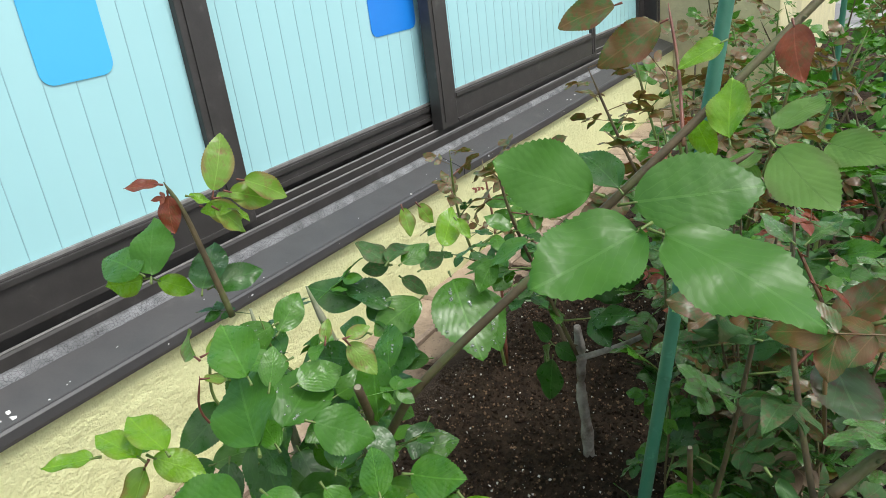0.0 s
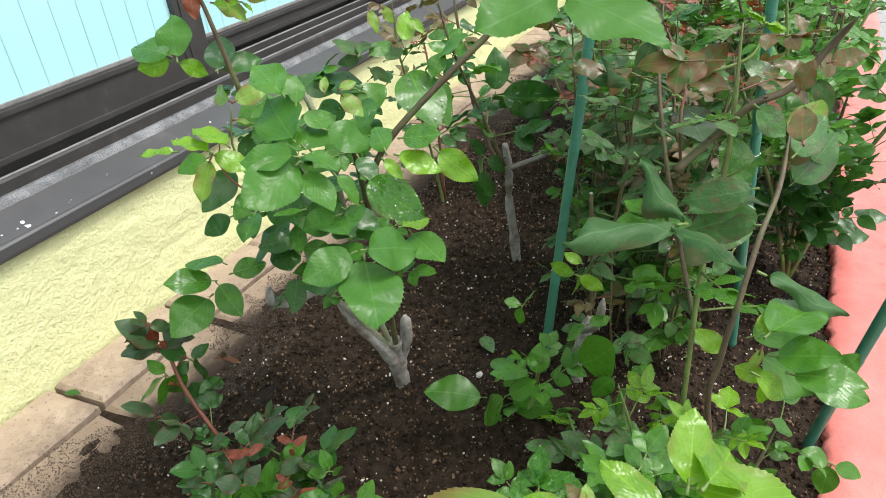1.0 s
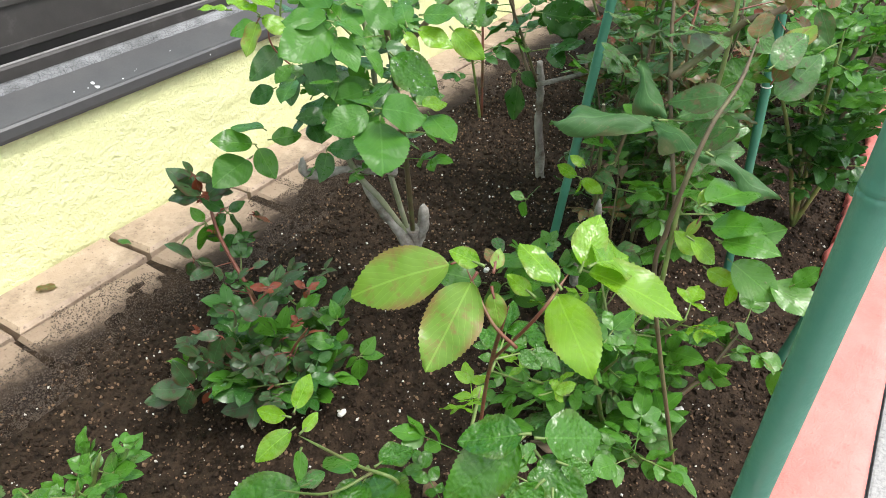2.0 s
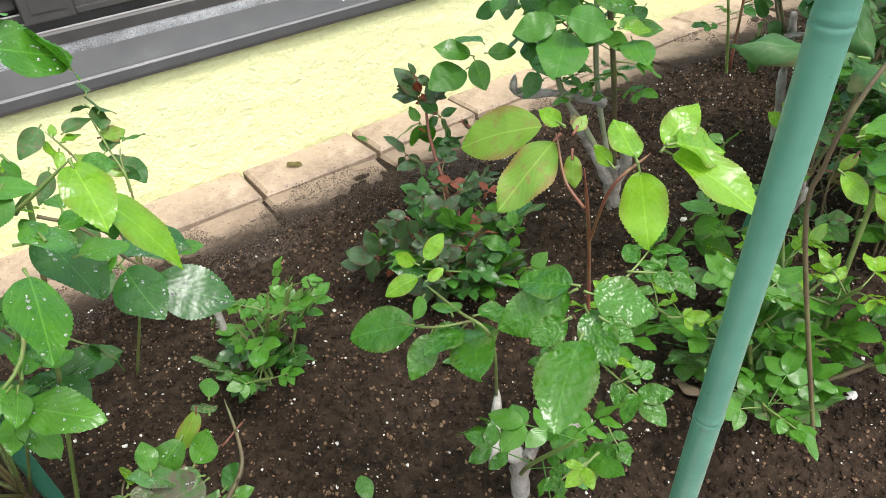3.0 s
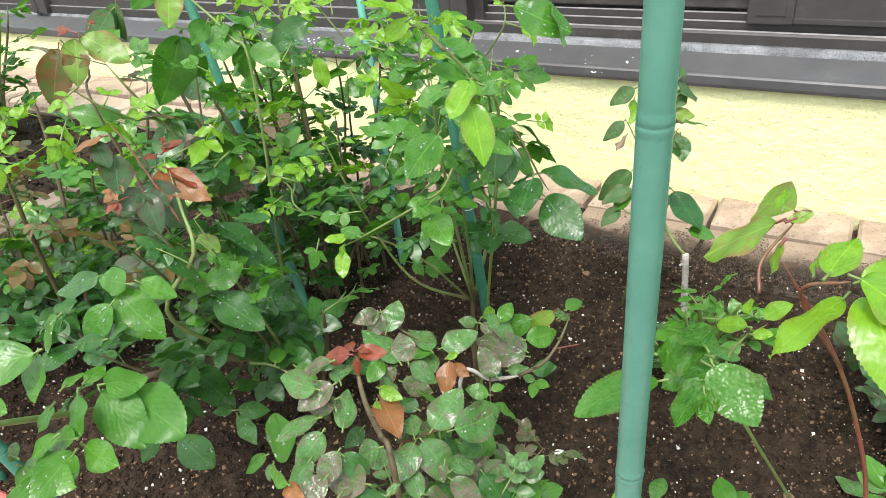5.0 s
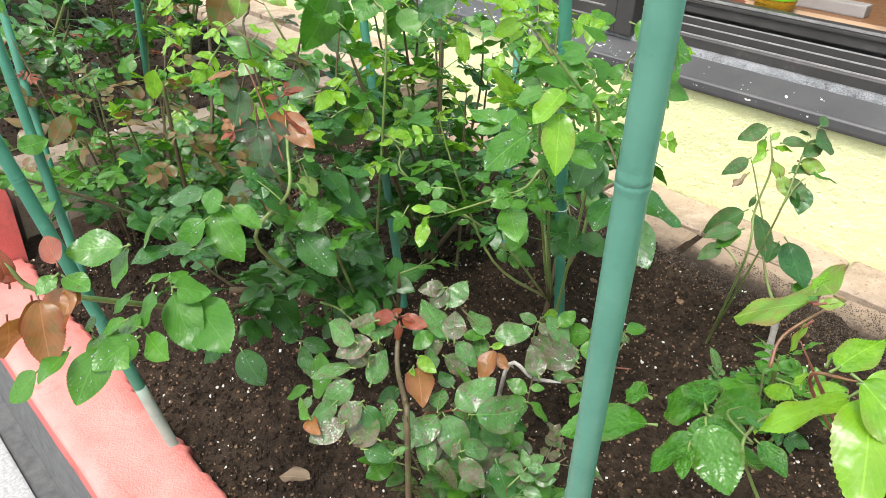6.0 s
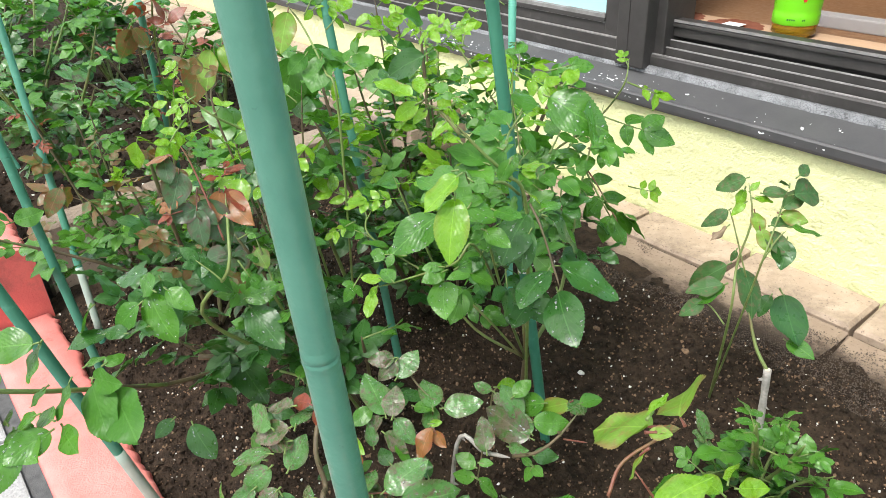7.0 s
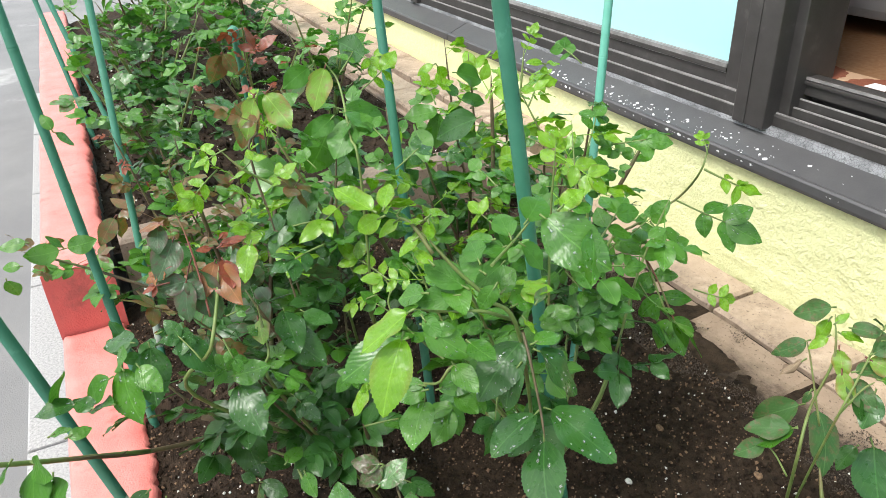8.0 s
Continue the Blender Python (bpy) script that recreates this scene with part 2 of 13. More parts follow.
def leaf_material(name, dark, mid, edge, rough=0.36, blot=None, blot_at=(0.5, 0.6), see=0.28, quilt=0.0006, vein_gain=1.4, shine=0.5, puff_height=0.00006):
    """A leaf: midrib and side veins run by the leaf's own length and width (its UV), its colour varies from leaf to leaf."""
    m, nt, lk = nodes_of(name)
    p = nt["Principled BSDF"]
    uv = nt.new("ShaderNodeUVMap")
    sep = nt.new("ShaderNodeSeparateXYZ")
    lk.new(uv.outputs[0], sep.inputs[0])
    info = nt.new("ShaderNodeObjectInfo")
    place = nt.new("ShaderNodeVectorMath")
    place.operation = 'MULTIPLY_ADD'
    place.inputs[1].default_value = (31, 17, 23)
    lk.new(info.outputs["Random"], place.inputs[0])
    lk.new(nt.new("ShaderNodeTexCoord").outputs["Object"], place.inputs[2])

    def op(kind, a, b=0.0):
        n = nt.new("ShaderNodeMath")
        n.operation = kind
        for s, v in zip(n.inputs, (a, b)):
            if isinstance(v, (int, float)):
                s.default_value = v
            else:
                lk.new(v, s)
        return n.outputs[0]

    def mottle(scale, detail, rough=0.55):
        n = nt.new("ShaderNodeTexNoise")
        n.inputs["Scale"].default_value, n.inputs["Detail"].default_value, n.inputs["Roughness"].default_value = scale, detail, rough
        lk.new(place.outputs[0], n.inputs["Vector"])
        return n.outputs[0]

    side = op('ABSOLUTE', op('SUBTRACT', sep.outputs[0], 0.5))
    rib = op('LESS_THAN', side, 0.016)
    wobble = op('MULTIPLY', op('SUBTRACT', mottle(4, 3), 0.5), 1.6)
    phase = op('ADD', op('SUBTRACT', op('MULTIPLY', sep.outputs[1], 7.0), op('MULTIPLY', side, 8.5)), wobble)
    wave = op('PINGPONG', phase, 0.5)
    vein = op('MAXIMUM', rib, op('MULTIPLY', op('LESS_THAN', wave, 0.045), 0.5))
    tone = mix(nt, lk, info.outputs["Random"], dark, mid)
    patch = ramp(nt, lk, mottle(3.5, 4), [(0.3, (0, 0, 0)), (0.75, (1, 1, 1))])
    col = mix(nt, lk, patch, tone, mid)
    rim = ramp(nt, lk, side, [(0.30, (0, 0, 0)), (0.46, (0.7, 0.7, 0.7))])
    col = mix(nt, lk, rim, col, edge)
    if blot:
        mask = ramp(nt, lk, mottle(6.5, 6, 0.68), [(blot_at[0], (0, 0, 0)), (blot_at[1], (1, 1, 1))])
        col = mix(nt, lk, mask, col, blot)
    col = mix(nt, lk, op('MULTIPLY', vein, 0.55), col, tuple(min(1, c * vein_gain + 0.02 * (vein_gain > 1)) for c in mid))
    fleck = ramp(nt, lk, mottle(38, 2), [(0.72, (0, 0, 0)), (0.78, (0.15, 0.15, 0.15))])
    col = mix(nt, lk, fleck, col, tuple(c * 0.5 + 0.07 for c in mid))
    lk.new(col, p.inputs["Base Color"])
    lk.new(ramp(nt, lk, mottle(9, 3), [(0.3, (rough - 0.05,) * 3), (0.7, (rough + 0.1,) * 3)]), p.inputs["Roughness"])
    p.inputs["Specular IOR Level"].default_value = shine
    puff = op('SUBTRACT', op('MULTIPLY', op('COSINE', op('MULTIPLY', phase, 6.2832)), -0.3), op('MULTIPLY', rib, 0.5))
    n1 = bump(nt, lk, puff, puff_height)
    n2 = bump(nt, lk, mottle(5, 2), quilt, 1.0, n1)
    n2 = bump(nt, lk, mottle(22, 2), 0.00008, 1.0, n2)
    lk.new(n2, p.inputs["Normal"])
    tr = nt.new("ShaderNodeBsdfTranslucent")
    lk.new(mix(nt, lk, 1.0, col, (1.25, 1.35, 0.75), 'MULTIPLY'), tr.inputs[0])
    sh = nt.new("ShaderNodeMixShader")
    sh.inputs[0].default_value = see
    lk.new(p.outputs[0], sh.inputs[1])
    lk.new(tr.outputs[0], sh.inputs[2])
    lk.new(sh.outputs[0], nt["Material Output"].inputs[0])
    return m


LEAF = {
    "dark": leaf_material("dark_leaf", (0.018, 0.076, 0.014), (0.038, 0.125, 0.020), (0.026, 0.10, 0.018), 0.29),
    "mid": leaf_material("green_leaf", (0.032, 0.125, 0.012), (0.070, 0.205, 0.018), (0.052, 0.16, 0.018), 0.29, puff_height=0.00009),
    "satin": leaf_material("satin_leaf", (0.040, 0.140, 0.018), (0.062, 0.185, 0.022), (0.052, 0.16, 0.020), 0.37, vein_gain=1.15, shine=0.36, quilt=0.0010, puff_height=0.00011),
    "pale": leaf_material("pale_leaf", (0.10, 0.215, 0.05), (0.14, 0.27, 0.065), (0.13, 0.19, 0.06), 0.42, vein_gain=0.75, shine=0.34, see=0.36, puff_height=0.00015),
    "gloss": leaf_material("glossy_leaf", (0.024, 0.105, 0.009), (0.050, 0.165, 0.013), (0.070, 0.13, 0.018), 0.24, quilt=0.0028, puff_height=0.00008),
    "young": leaf_material("young_leaf", (0.09, 0.235, 0.012), (0.18, 0.36, 0.022), (0.17, 0.22, 0.03), 0.26, see=0.36, quilt=0.0009),
    "blush": leaf_material("blushed_leaf", (0.12, 0.24, 0.03), (0.17, 0.30, 0.036), (0.24, 0.11, 0.05), 0.34, blot=(0.22, 0.14, 0.05), blot_at=(0.52, 0.72), see=0.33),
    "red": leaf_material("red_leaf", (0.15, 0.026, 0.014), (0.22, 0.050, 0.022), (0.13, 0.020, 0.014), 0.36, blot=(0.13, 0.075, 0.028), blot_at=(0.50, 0.68)),
    "bronze": leaf_material("bronze_leaf", (0.115, 0.068, 0.026), (0.16, 0.090, 0.032), (0.18, 0.050, 0.024), 0.33, blot=(0.065, 0.13, 0.030), blot_at=(0.46, 0.62)),
    "copper": leaf_material("copper_leaf", (0.19, 0.070, 0.020), (0.25, 0.105, 0.030), (0.21, 0.045, 0.020), 0.36, blot=(0.13, 0.10, 0.03), blot_at=(0.52, 0.70)),
    "plum": leaf_material("plum_leaf", (0.032, 0.070, 0.026), (0.045, 0.10, 0.034), (0.085, 0.032, 0.025), 0.33, blot=(0.075, 0.04, 0.028), blot_at=(0.52, 0.70)),
    "sick": leaf_material("mildewed_leaf", (0.050, 0.145, 0.040), (0.090, 0.21, 0.055), (0.10, 0.10, 0.05), 0.26, blot=(0.125, 0.105, 0.068), blot_at=(0.54, 0.63), shine=0.5, quilt=0.0012),
    "blight": leaf_material("blighted_leaf", (0.080, 0.082, 0.046), (0.135, 0.112, 0.074), (0.13, 0.070, 0.048), 0.26, blot=(0.062, 0.135, 0.034), blot_at=(0.46, 0.58), vein_gain=1.2, shine=0.5, quilt=0.0014),
    "curl": leaf_material("wilted_leaf", (0.035, 0.10, 0.030), (0.06, 0.14, 0.040), (0.10, 0.10, 0.05), 0.48, blot=(0.13, 0.105, 0.055), blot_at=(0.52, 0.66), quilt=0.0016, shine=0.3),
    "roll": leaf_material("rolled_leaf", (0.028, 0.085, 0.026), (0.055, 0.135, 0.040), (0.11, 0.11, 0.05), 0.50, blot=(0.15, 0.135, 0.070), blot_at=(0.58, 0.70), quilt=0.0016, shine=0.28),
    "dry": leaf_material("dry_leaf", (0.13, 0.085, 0.05), (0.22, 0.16, 0.10), (0.10, 0.06, 0.04), 0.7, see=0.1),
}


def drop_material():
    m, nt, lk = nodes_of("water_drop")
    p = nt["Principled BSDF"]
    p.inputs["Base Color"].default_value = (0.94, 0.98, 0.95, 1)
    p.inputs["Roughness"].default_value = 0.05
    p.inputs["Transmission Weight"].default_value = 0.84
    p.inputs["IOR"].default_value = 1.33
    return m


M_DROP = drop_material()


# ---- building helpers ----
def world_of(ob):
    m = ob.matrix_parent_inverse @ ob.matrix_basis
    return world_of(ob.parent) @ m if ob.parent else ob.matrix_basis.copy()


def link_mesh(name, mesh, material, parent=None, label="", smooth=False):
    ob = new(name, mesh)
    if material:
        mesh.materials.append(material)
    if smooth:
        for p in mesh.polygons:
            p.use_smooth = True
    if parent is not None:
        ob.parent = parent
        ob.matrix_parent_inverse = world_of(parent).inverted()
    return tagged(ob, label)


def part(name, bm, material, parent=None, label="", smooth=False):
    """One mesh object, its points in world places, under a thing, a part or a piece of the setting."""
    mesh = bpy.data.meshes.new(name)
    bm.to_mesh(mesh)
    bm.free()
    return link_mesh(name, mesh, material, parent, label, smooth)


def thing(name, place, label, category, group="", kind=""):
    ob = new(name)
    ob.empty_display_size = 0.02
    ob.matrix_basis = Matrix.Translation(place)
    return tagged(ob, label, category, group, kind)


def box(x0, x1, y0, y1, z0, z1, bevel=0.0, bm=None):
    bm = bm or bmesh.new()
    made = bmesh.ops.create_cube(bm, size=1)["verts"]
    for v in made:
        v.co = Vector(((x0 + x1) / 2 + v.co.x * (x1 - x0), (y0 + y1) / 2 + v.co.y * (y1 - y0), (z0 + z1) / 2 + v.co.z * (z1 - z0)))
    if bevel:
        edges = list({e for v in made for e in v.link_edges})
        bmesh.ops.bevel(bm, geom=edges, offset=bevel, segments=2, affect='EDGES', profile=0.6)
    return bm


def extrude_x(profile, x0, x1, bm=None):
    """A bar along x with the closed profile of (y, z) points."""
    bm = bm or bmesh.new()
    a = [bm.verts.new((x0, y, z)) for y, z in profile]
    b = [bm.verts.new((x1, y, z)) for y, z in profile]
    n = len(profile)
    for i in range(n):
        bm.faces.new((a[i], a[(i + 1) % n], b[(i + 1) % n], b[i]))
    bm.faces.new(a)
    bm.faces.new(b[::-1])
    bmesh.ops.recalc_face_normals(bm, faces=bm.faces)
    return bm


def smooth_line(pts, per=6):
    """A smooth line through the points."""
    p = [Vector(q) for q in pts]
    if len(p) == 2:
        return [p[0].lerp(p[1], i / per) for i in range(per + 1)]
    p = [p[0] * 2 - p[1], *p, p[-1] * 2 - p[-2]]
    out = []
    for i in range(1, len(p) - 2):
        a, b, c, d = p[i - 1:i + 3]
        for k in range(per):
            t = k / per
            out.append(0.5 * (2 * b + (c - a) * t + (2 * a - 5 * b + 4 * c - d) * t * t + (3 * b - a - 3 * c + d) * t ** 3))
    out.append(p[-2])
    return out


def tube(line, radii, sides=7, bm=None, cap=True):
    bm = bm or bmesh.new()
    rings, side = [], None
    for i, c in enumerate(line):
        d = (line[min(i + 1, len(line) - 1)] - line[max(i - 1, 0)]).normalized()
        if side is None:
            side = d.orthogonal().normalized()
        side = (side - d * side.dot(d)).normalized()
        up = d.cross(side)
        r = radii[i] if isinstance(radii, list) else radii
        rings.append([bm.verts.new(c + (side * math.cos(a) + up * math.sin(a)) * r) for a in (2 * math.pi * k / sides for k in range(sides))])
    for a, b in zip(rings, rings[1:]):
        for k in range(sides):
            f = bm.faces.new((a[k], a[(k + 1) % sides], b[(k + 1) % sides], b[k]))
            f.smooth = True
    if cap:
        bm.faces.new(rings[0][::-1])
        bm.faces.new(rings[-1])
    return bm


# ---- the ground outside and the bed's soil ----
def soil_height(x, y):
    h = 0.010 * noise.noise((x * 9, y * 9, 1)) + 0.006 * noise.noise((x * 31, y * 31, 4)) + 0.0035 * noise.noise((x * 90, y * 90, 7))
    h -= 0.034 * max(0.0, min(1.0, (-0.76 - y) / 0.16))
    if y > -0.37:
        over = 0.0195 + 0.105 * (y + 0.197) + 0.06 * (-0.212 - y) + 0.005 * noise.noise((x * 5, y * 5, 11)) + 0.0022 * noise.noise((x * 26, y * 26, 4)) + 0.0012 * noise.noise((x * 95, y * 95, 5))
        f = min(1.0, (y + 0.37) / 0.10)
        h = h * (1 - f) + over * f
    return h


def soil_sheet(name, x0, x1, y0, y1, z, step, label):
    nx, ny = int((x1 - x0) / step), int((y1 - y0) / step)
    verts = [(x0 + (x1 - x0) * i / nx, y0 + (y1 - y0) * j / ny) for j in range(ny + 1) for i in range(nx + 1)]
    faces = [(j * (nx + 1) + i, j * (nx + 1) + i + 1, (j + 1) * (nx + 1) + i + 1, (j + 1) * (nx + 1) + i) for j in range(ny) for i in range(nx)]
    mesh = bpy.data.meshes.new(name)
    mesh.from_pydata([(x, y, z + soil_height(x, y)) for x, y in verts], [], faces)
    return tagged(link_mesh(name, mesh, M_SOIL, smooth=True), label, "soil", kind="structure")


soil_sheet("flower_bed_soil", -1.16, 1.5, -0.930, -0.105, 0.0, 0.009, "dark damp crumbly potting soil in the flower bed")
soil_sheet("flower_bed_soil_far", 1.5, 4.6, -0.930, -0.105, 0.0, 0.03, "dark damp potting soil further along the flower bed")
soil_sheet("raised_bed_soil", -3.6, -1.235, -0.93, -0.20, 0.075, 0.022, "dark potting soil of the raised second bed")

part("ground", box(-60, 60, -60, 30, -1.0, -0.215), M_ROAD, None, "grey weathered asphalt street surface")
tagged(bpy.data.objects["ground"], category="ground", kind="structure")


def kerb_blocks():
    """The painted kerb: its inner edge is ragged, its top uneven."""
    for name, x0, x1, top, lab in (("kerb_low", -1.10, 4.6, -0.018, "low concrete kerb under thick worn pink paint"), ("kerb_high", -3.6, -1.104, 0.102, "higher kerb block painted pink with a darker red end")):
        n = int((x1 - x0) / 0.006)
        bm = bmesh.new()
        rows = []
        for i in range(n + 1):
            x = x0 + (x1 - x0) * i / n
            rag = 0.008 * noise.noise((x * 14, 3, 1)) + 0.007 * noise.noise((x * 60, 9, 2)) + 0.004 * noise.noise((x * 150, 9, 2))
            out = 0.003 * noise.noise((x * 7, 5, 3))
            z = lambda k: top + 0.003 * noise.noise((x * 12, k * 3.1, 5)) + 0.0012 * noise.noise((x * 60, k * 7, 5))
            prof = [(-0.918 + rag * 0.4, -0.28), (-0.918 + rag, top - 0.022), (-0.920 + rag, z(0) - 0.006), (-0.926 + rag, z(1)), (-0.95, z(2)), (-0.975, z(3)),
                    (-1.000, z(4)), (-1.014 + out, z(5)), (-1.019 + out, z(6) - 0.006), (-1.020 + out, top - 0.03), (-1.020 + out, -0.28)]
            rows.append([bm.verts.new((x, y, zz)) for y, zz in prof])
        for a, b in zip(rows, rows[1:]):
            for k in range(len(a) - 1):
                f = bm.faces.new((a[k], b[k], b[k + 1], a[k + 1]))
                f.smooth = True
                # upper side strips take a darker red than the top, as do the ends
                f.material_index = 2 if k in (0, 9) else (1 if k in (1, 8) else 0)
        for r, flip in ((rows[0], 1), (rows[-1], -1)):
            f = bm.faces.new(r[::flip])
            f.material_index = 1
        bmesh.ops.recalc_face_normals(bm, faces=bm.faces)
        ob = tagged(part(name, bm, M_KERB, None, lab), category="kerb", kind="structure")
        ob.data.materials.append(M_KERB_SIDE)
        ob.data.materials.append(M_CONCRETE)


kerb_blocks()

# ---- house wall, sill and sliding doors ----
def stucco_wall(name, x0, x1, y_face, y_back, z0, z1, step, label, material=M_STUCCO):
    """A wall with an uneven rendered face towards the bed."""
    bm = bmesh.new()
    nx, nz = max(1, int((x1 - x0) / step)), max(1, int((z1 - z0) / step))
    grid = []
    for j in range(nz + 1):
        z = z0 + (z1 - z0) * j / nz
        grid.append([])
        for i in range(nx + 1):
            x = x0 + (x1 - x0) * i / nx
            d = 0.0022 * noise.noise((x * 55, z * 75, 2)) + 0.0016 * noise.noise((x * 18, z * 24, 6)) + 0.0012 * noise.noise((x * 110, z * 120, 3))
            grid[-1].append(bm.verts.new((x, y_face + d, z)))
    for a, b in zip(grid, grid[1:]):
        for i in range(nx):
            bm.faces.new((a[i], a[i + 1], b[i + 1], b[i])).smooth = True
    back = [bm.verts.new(c) for c in ((x0, y_back, z0), (x1, y_back, z0), (x1, y_back, z1), (x0, y_back, z1))]
    bm.faces.new(back[::-1])
    bm.faces.new([r[0] for r in grid] + [back[3], back[0]])
    bm.faces.new([r[-1] for r in grid][::-1] + [back[1], back[2]])
    bm.faces.new([back[2]] + grid[-1][::-1] + [back[3]])
    bmesh.ops.recalc_face_normals(bm, faces=bm.faces)
    return tagged(part(name, bm, material, None, label), category="wall", kind="structure")


stucco_wall("wall_below_doors", -3.6, 2.76, 0.0, 0.19, -0.05, 0.224, 0.006, "pale yellow stucco plinth wall below the sliding doors")
stucco_wall("wall_return", 2.762, 4.6, -0.36, 0.30, -0.25, 2.9, 0.05, "aged yellow stucco wall projecting past the doors", M_STUCCO_OLD)
tagged(part("wall_above_doors", box(-3.6, 2.76, 0.0, 0.19, 2.12, 2.9), M_STUCCO, None, "pale yellow stucco wall above the sliding doors"), category="wall", kind="structure")
tagged(part("wall_end", box(-3.8, -3.604, -0.3, 0.30, -0.25, 2.9), M_STUCCO, None, "pale yellow stucco wall end"), category="wall", kind="structure")

sill = thing("door_sill", (0, 0, 0.22), "dark grey sloped metal sill with a rolled front lip", "sill", kind="structure")
lip = [(-0.012, 0.217), (-0.0135, 0.222), (-0.0135, 0.2335), (-0.011, 0.2365), (-0.007, 0.2365), (-0.004, 0.2350), (0.050, 0.2570), (0.050, 0.217)]
for a, b in ((-3.598, -1.664), (-1.661, 1.20), (1.203, 2.758)):
    part("sill_plate", extrude_x(lip, a, b), M_SILL, sill)


def caulk_bead():
    bm, n = bmesh.new(), 520
    rows = []
    for i in range(n + 1):
        x = -3.59 + 6.34 * i / n
        w = 0.0015 * noise.noise((x * 30, 1, 1)) + 0.001 * noise.noise((x * 110, 1, 1))
        rows.append([bm.verts.new(c) for c in ((x, 0.0445 + w, 0.2540 + w * 0.3), (x, 0.0465 + w, 0.2600 + w), (x, 0.0505, 0.2640 + w), (x, 0.0565, 0.2665), (x, 0.0565, 0.2525))])
    for a, b in zip(rows, rows[1:]):
        for k in range(4):
            bm.faces.new((a[k], b[k], b[k + 1], a[k + 1])).smooth = k < 3
    bmesh.ops.recalc_face_normals(bm, faces=bm.faces)
    return part("caulk_bead", bm, M_CAULK, sill, "cracked pale grey caulking along the sill")


caulk_bead()

frame_bottom = thing("door_frame", (0, 0.08, 0.27), "dark bronze aluminium frame of the sliding doors with worn tracks", "door frame", kind="structure")
part("bottom_track", extrude_x([(0.057, 0.22), (0.057, 0.281), (0.059, 0.2845), (0.066, 0.2845), (0.066, 0.277), (0.0735, 0.277), (0.0735, 0.296), (0.0775, 0.296), (0.0775, 0.285), (0.0845, 0.285), (0.0845, 0.307),
                                (0.0885, 0.307), (0.0885, 0.289), (0.112, 0.289), (0.112, 0.311), (0.116, 0.311), (0.116, 0.295), (0.150, 0.295), (0.150, 0.300), (0.190, 0.300), (0.190, 0.22)], -3.6, 2.76), M_BRONZE, frame_bottom)
for y, z in ((0.0625, 0.2848), (0.0755, 0.2963), (0.0865, 0.3073), (0.114, 0.3113)):
    part("track_rail", extrude_x([(y - 0.0019, z), (y + 0.0019, z), (y + 0.0012, z + 0.0016), (y - 0.0012, z + 0.0016)], -3.59, 2.75), M_BRONZE_EDGE, frame_bottom, "worn bare metal rail")
part("head", box(-3.6, 2.76, 0.055, 0.16, 2.06, 2.12), M_BRONZE, frame_bottom)
for x0, x1, y0 in ((-0.742, -0.680, 0.036), (-2.02, -1.955, 0.036), (2.715, 2.76, 0.045)):
    bm = box(x0, x1, y0, 0.165, 0.262, 2.06, 0.003)
    box(x1 - 0.004, x1 + 0.018, y0 + 0.03, 0.15, 0.264, 2.06, 0.002, bm)
    box(x0 + 0.022, x0 + 0.026, y0 - 0.0015, y0 + 0.002, 0.264, 2.06, 0, bm)
    part("mullion", bm, M_BRONZE, frame_bottom)


def sliding_door(name, x0, x1, y, rail, label, pane_label, lines=True, left=0.066, right=0.066, latch=False, foot=0.299):
    """A leaf: two stiles, bottom and top rail, a pane with a ribbed film."""
    d = thing(name, ((x0 + x1) / 2, y, 0.285), label, "sliding door", kind="structure")
    for a, b in ((x0, x0 + left), (x1 - right, x1)):
        bm = box(a, b, y, y + 0.026, foot - 0.002, 2.05, 0.0022)
        box(a + 0.012, b - 0.012, y - 0.0018, y + 0.003, foot + 0.012, 2.04, 0, bm)
        part("stile", bm, M_BRONZE, d)
    bm = box(x0 + left, x1 - right, y + 0.002, y + 0.024, foot, rail, 0.0018)
    box(x0 + left, x1 - right, y - 0.0022, y + 0.006, rail - 0.011, rail - 0.003, 0.001, bm)
    box(x0 + left, x1 - right, y - 0.001, y + 0.006, foot + 0.0005, foot + 0.009, 0.001, bm)
    part("bottom_rail", bm, M_BRONZE, d)
    part("gasket", box(x0 + left, x1 - right, y + 0.003, y + 0.009, rail, rail + 0.004), M_BRONZE_EDGE, d, "pale grey glazing strip")
    part("top_rail", box(x0 + left, x1 - right, y + 0.002, y + 0.024, 1.98, 2.05, 0.0018), M_BRONZE, d)
    pane = part("pane", box(x0 + left - 0.004, x1 - right + 0.004, y + 0.010, y + 0.016, rail - 0.004, 1.985), M_PANE, d, pane_label)
    if lines:
        step, x = 0.0405, x0 + left + 0.02
        while x < x1 - right - 0.01:
            part("film_line", box(x - 0.0006, x + 0.0006, y + 0.0094, y + 0.0102, rail + 0.004, 1.98), M_LINE, pane)
            x += step
    if latch:
        bm = box(x1 - right - 0.045, x1 - right - 0.025, y - 0.0012, y + 0.004, 0.288, 0.300, 0.001)
        part("drain_slot", bm, M_BOX, d, "small dark drain slot")
    return d


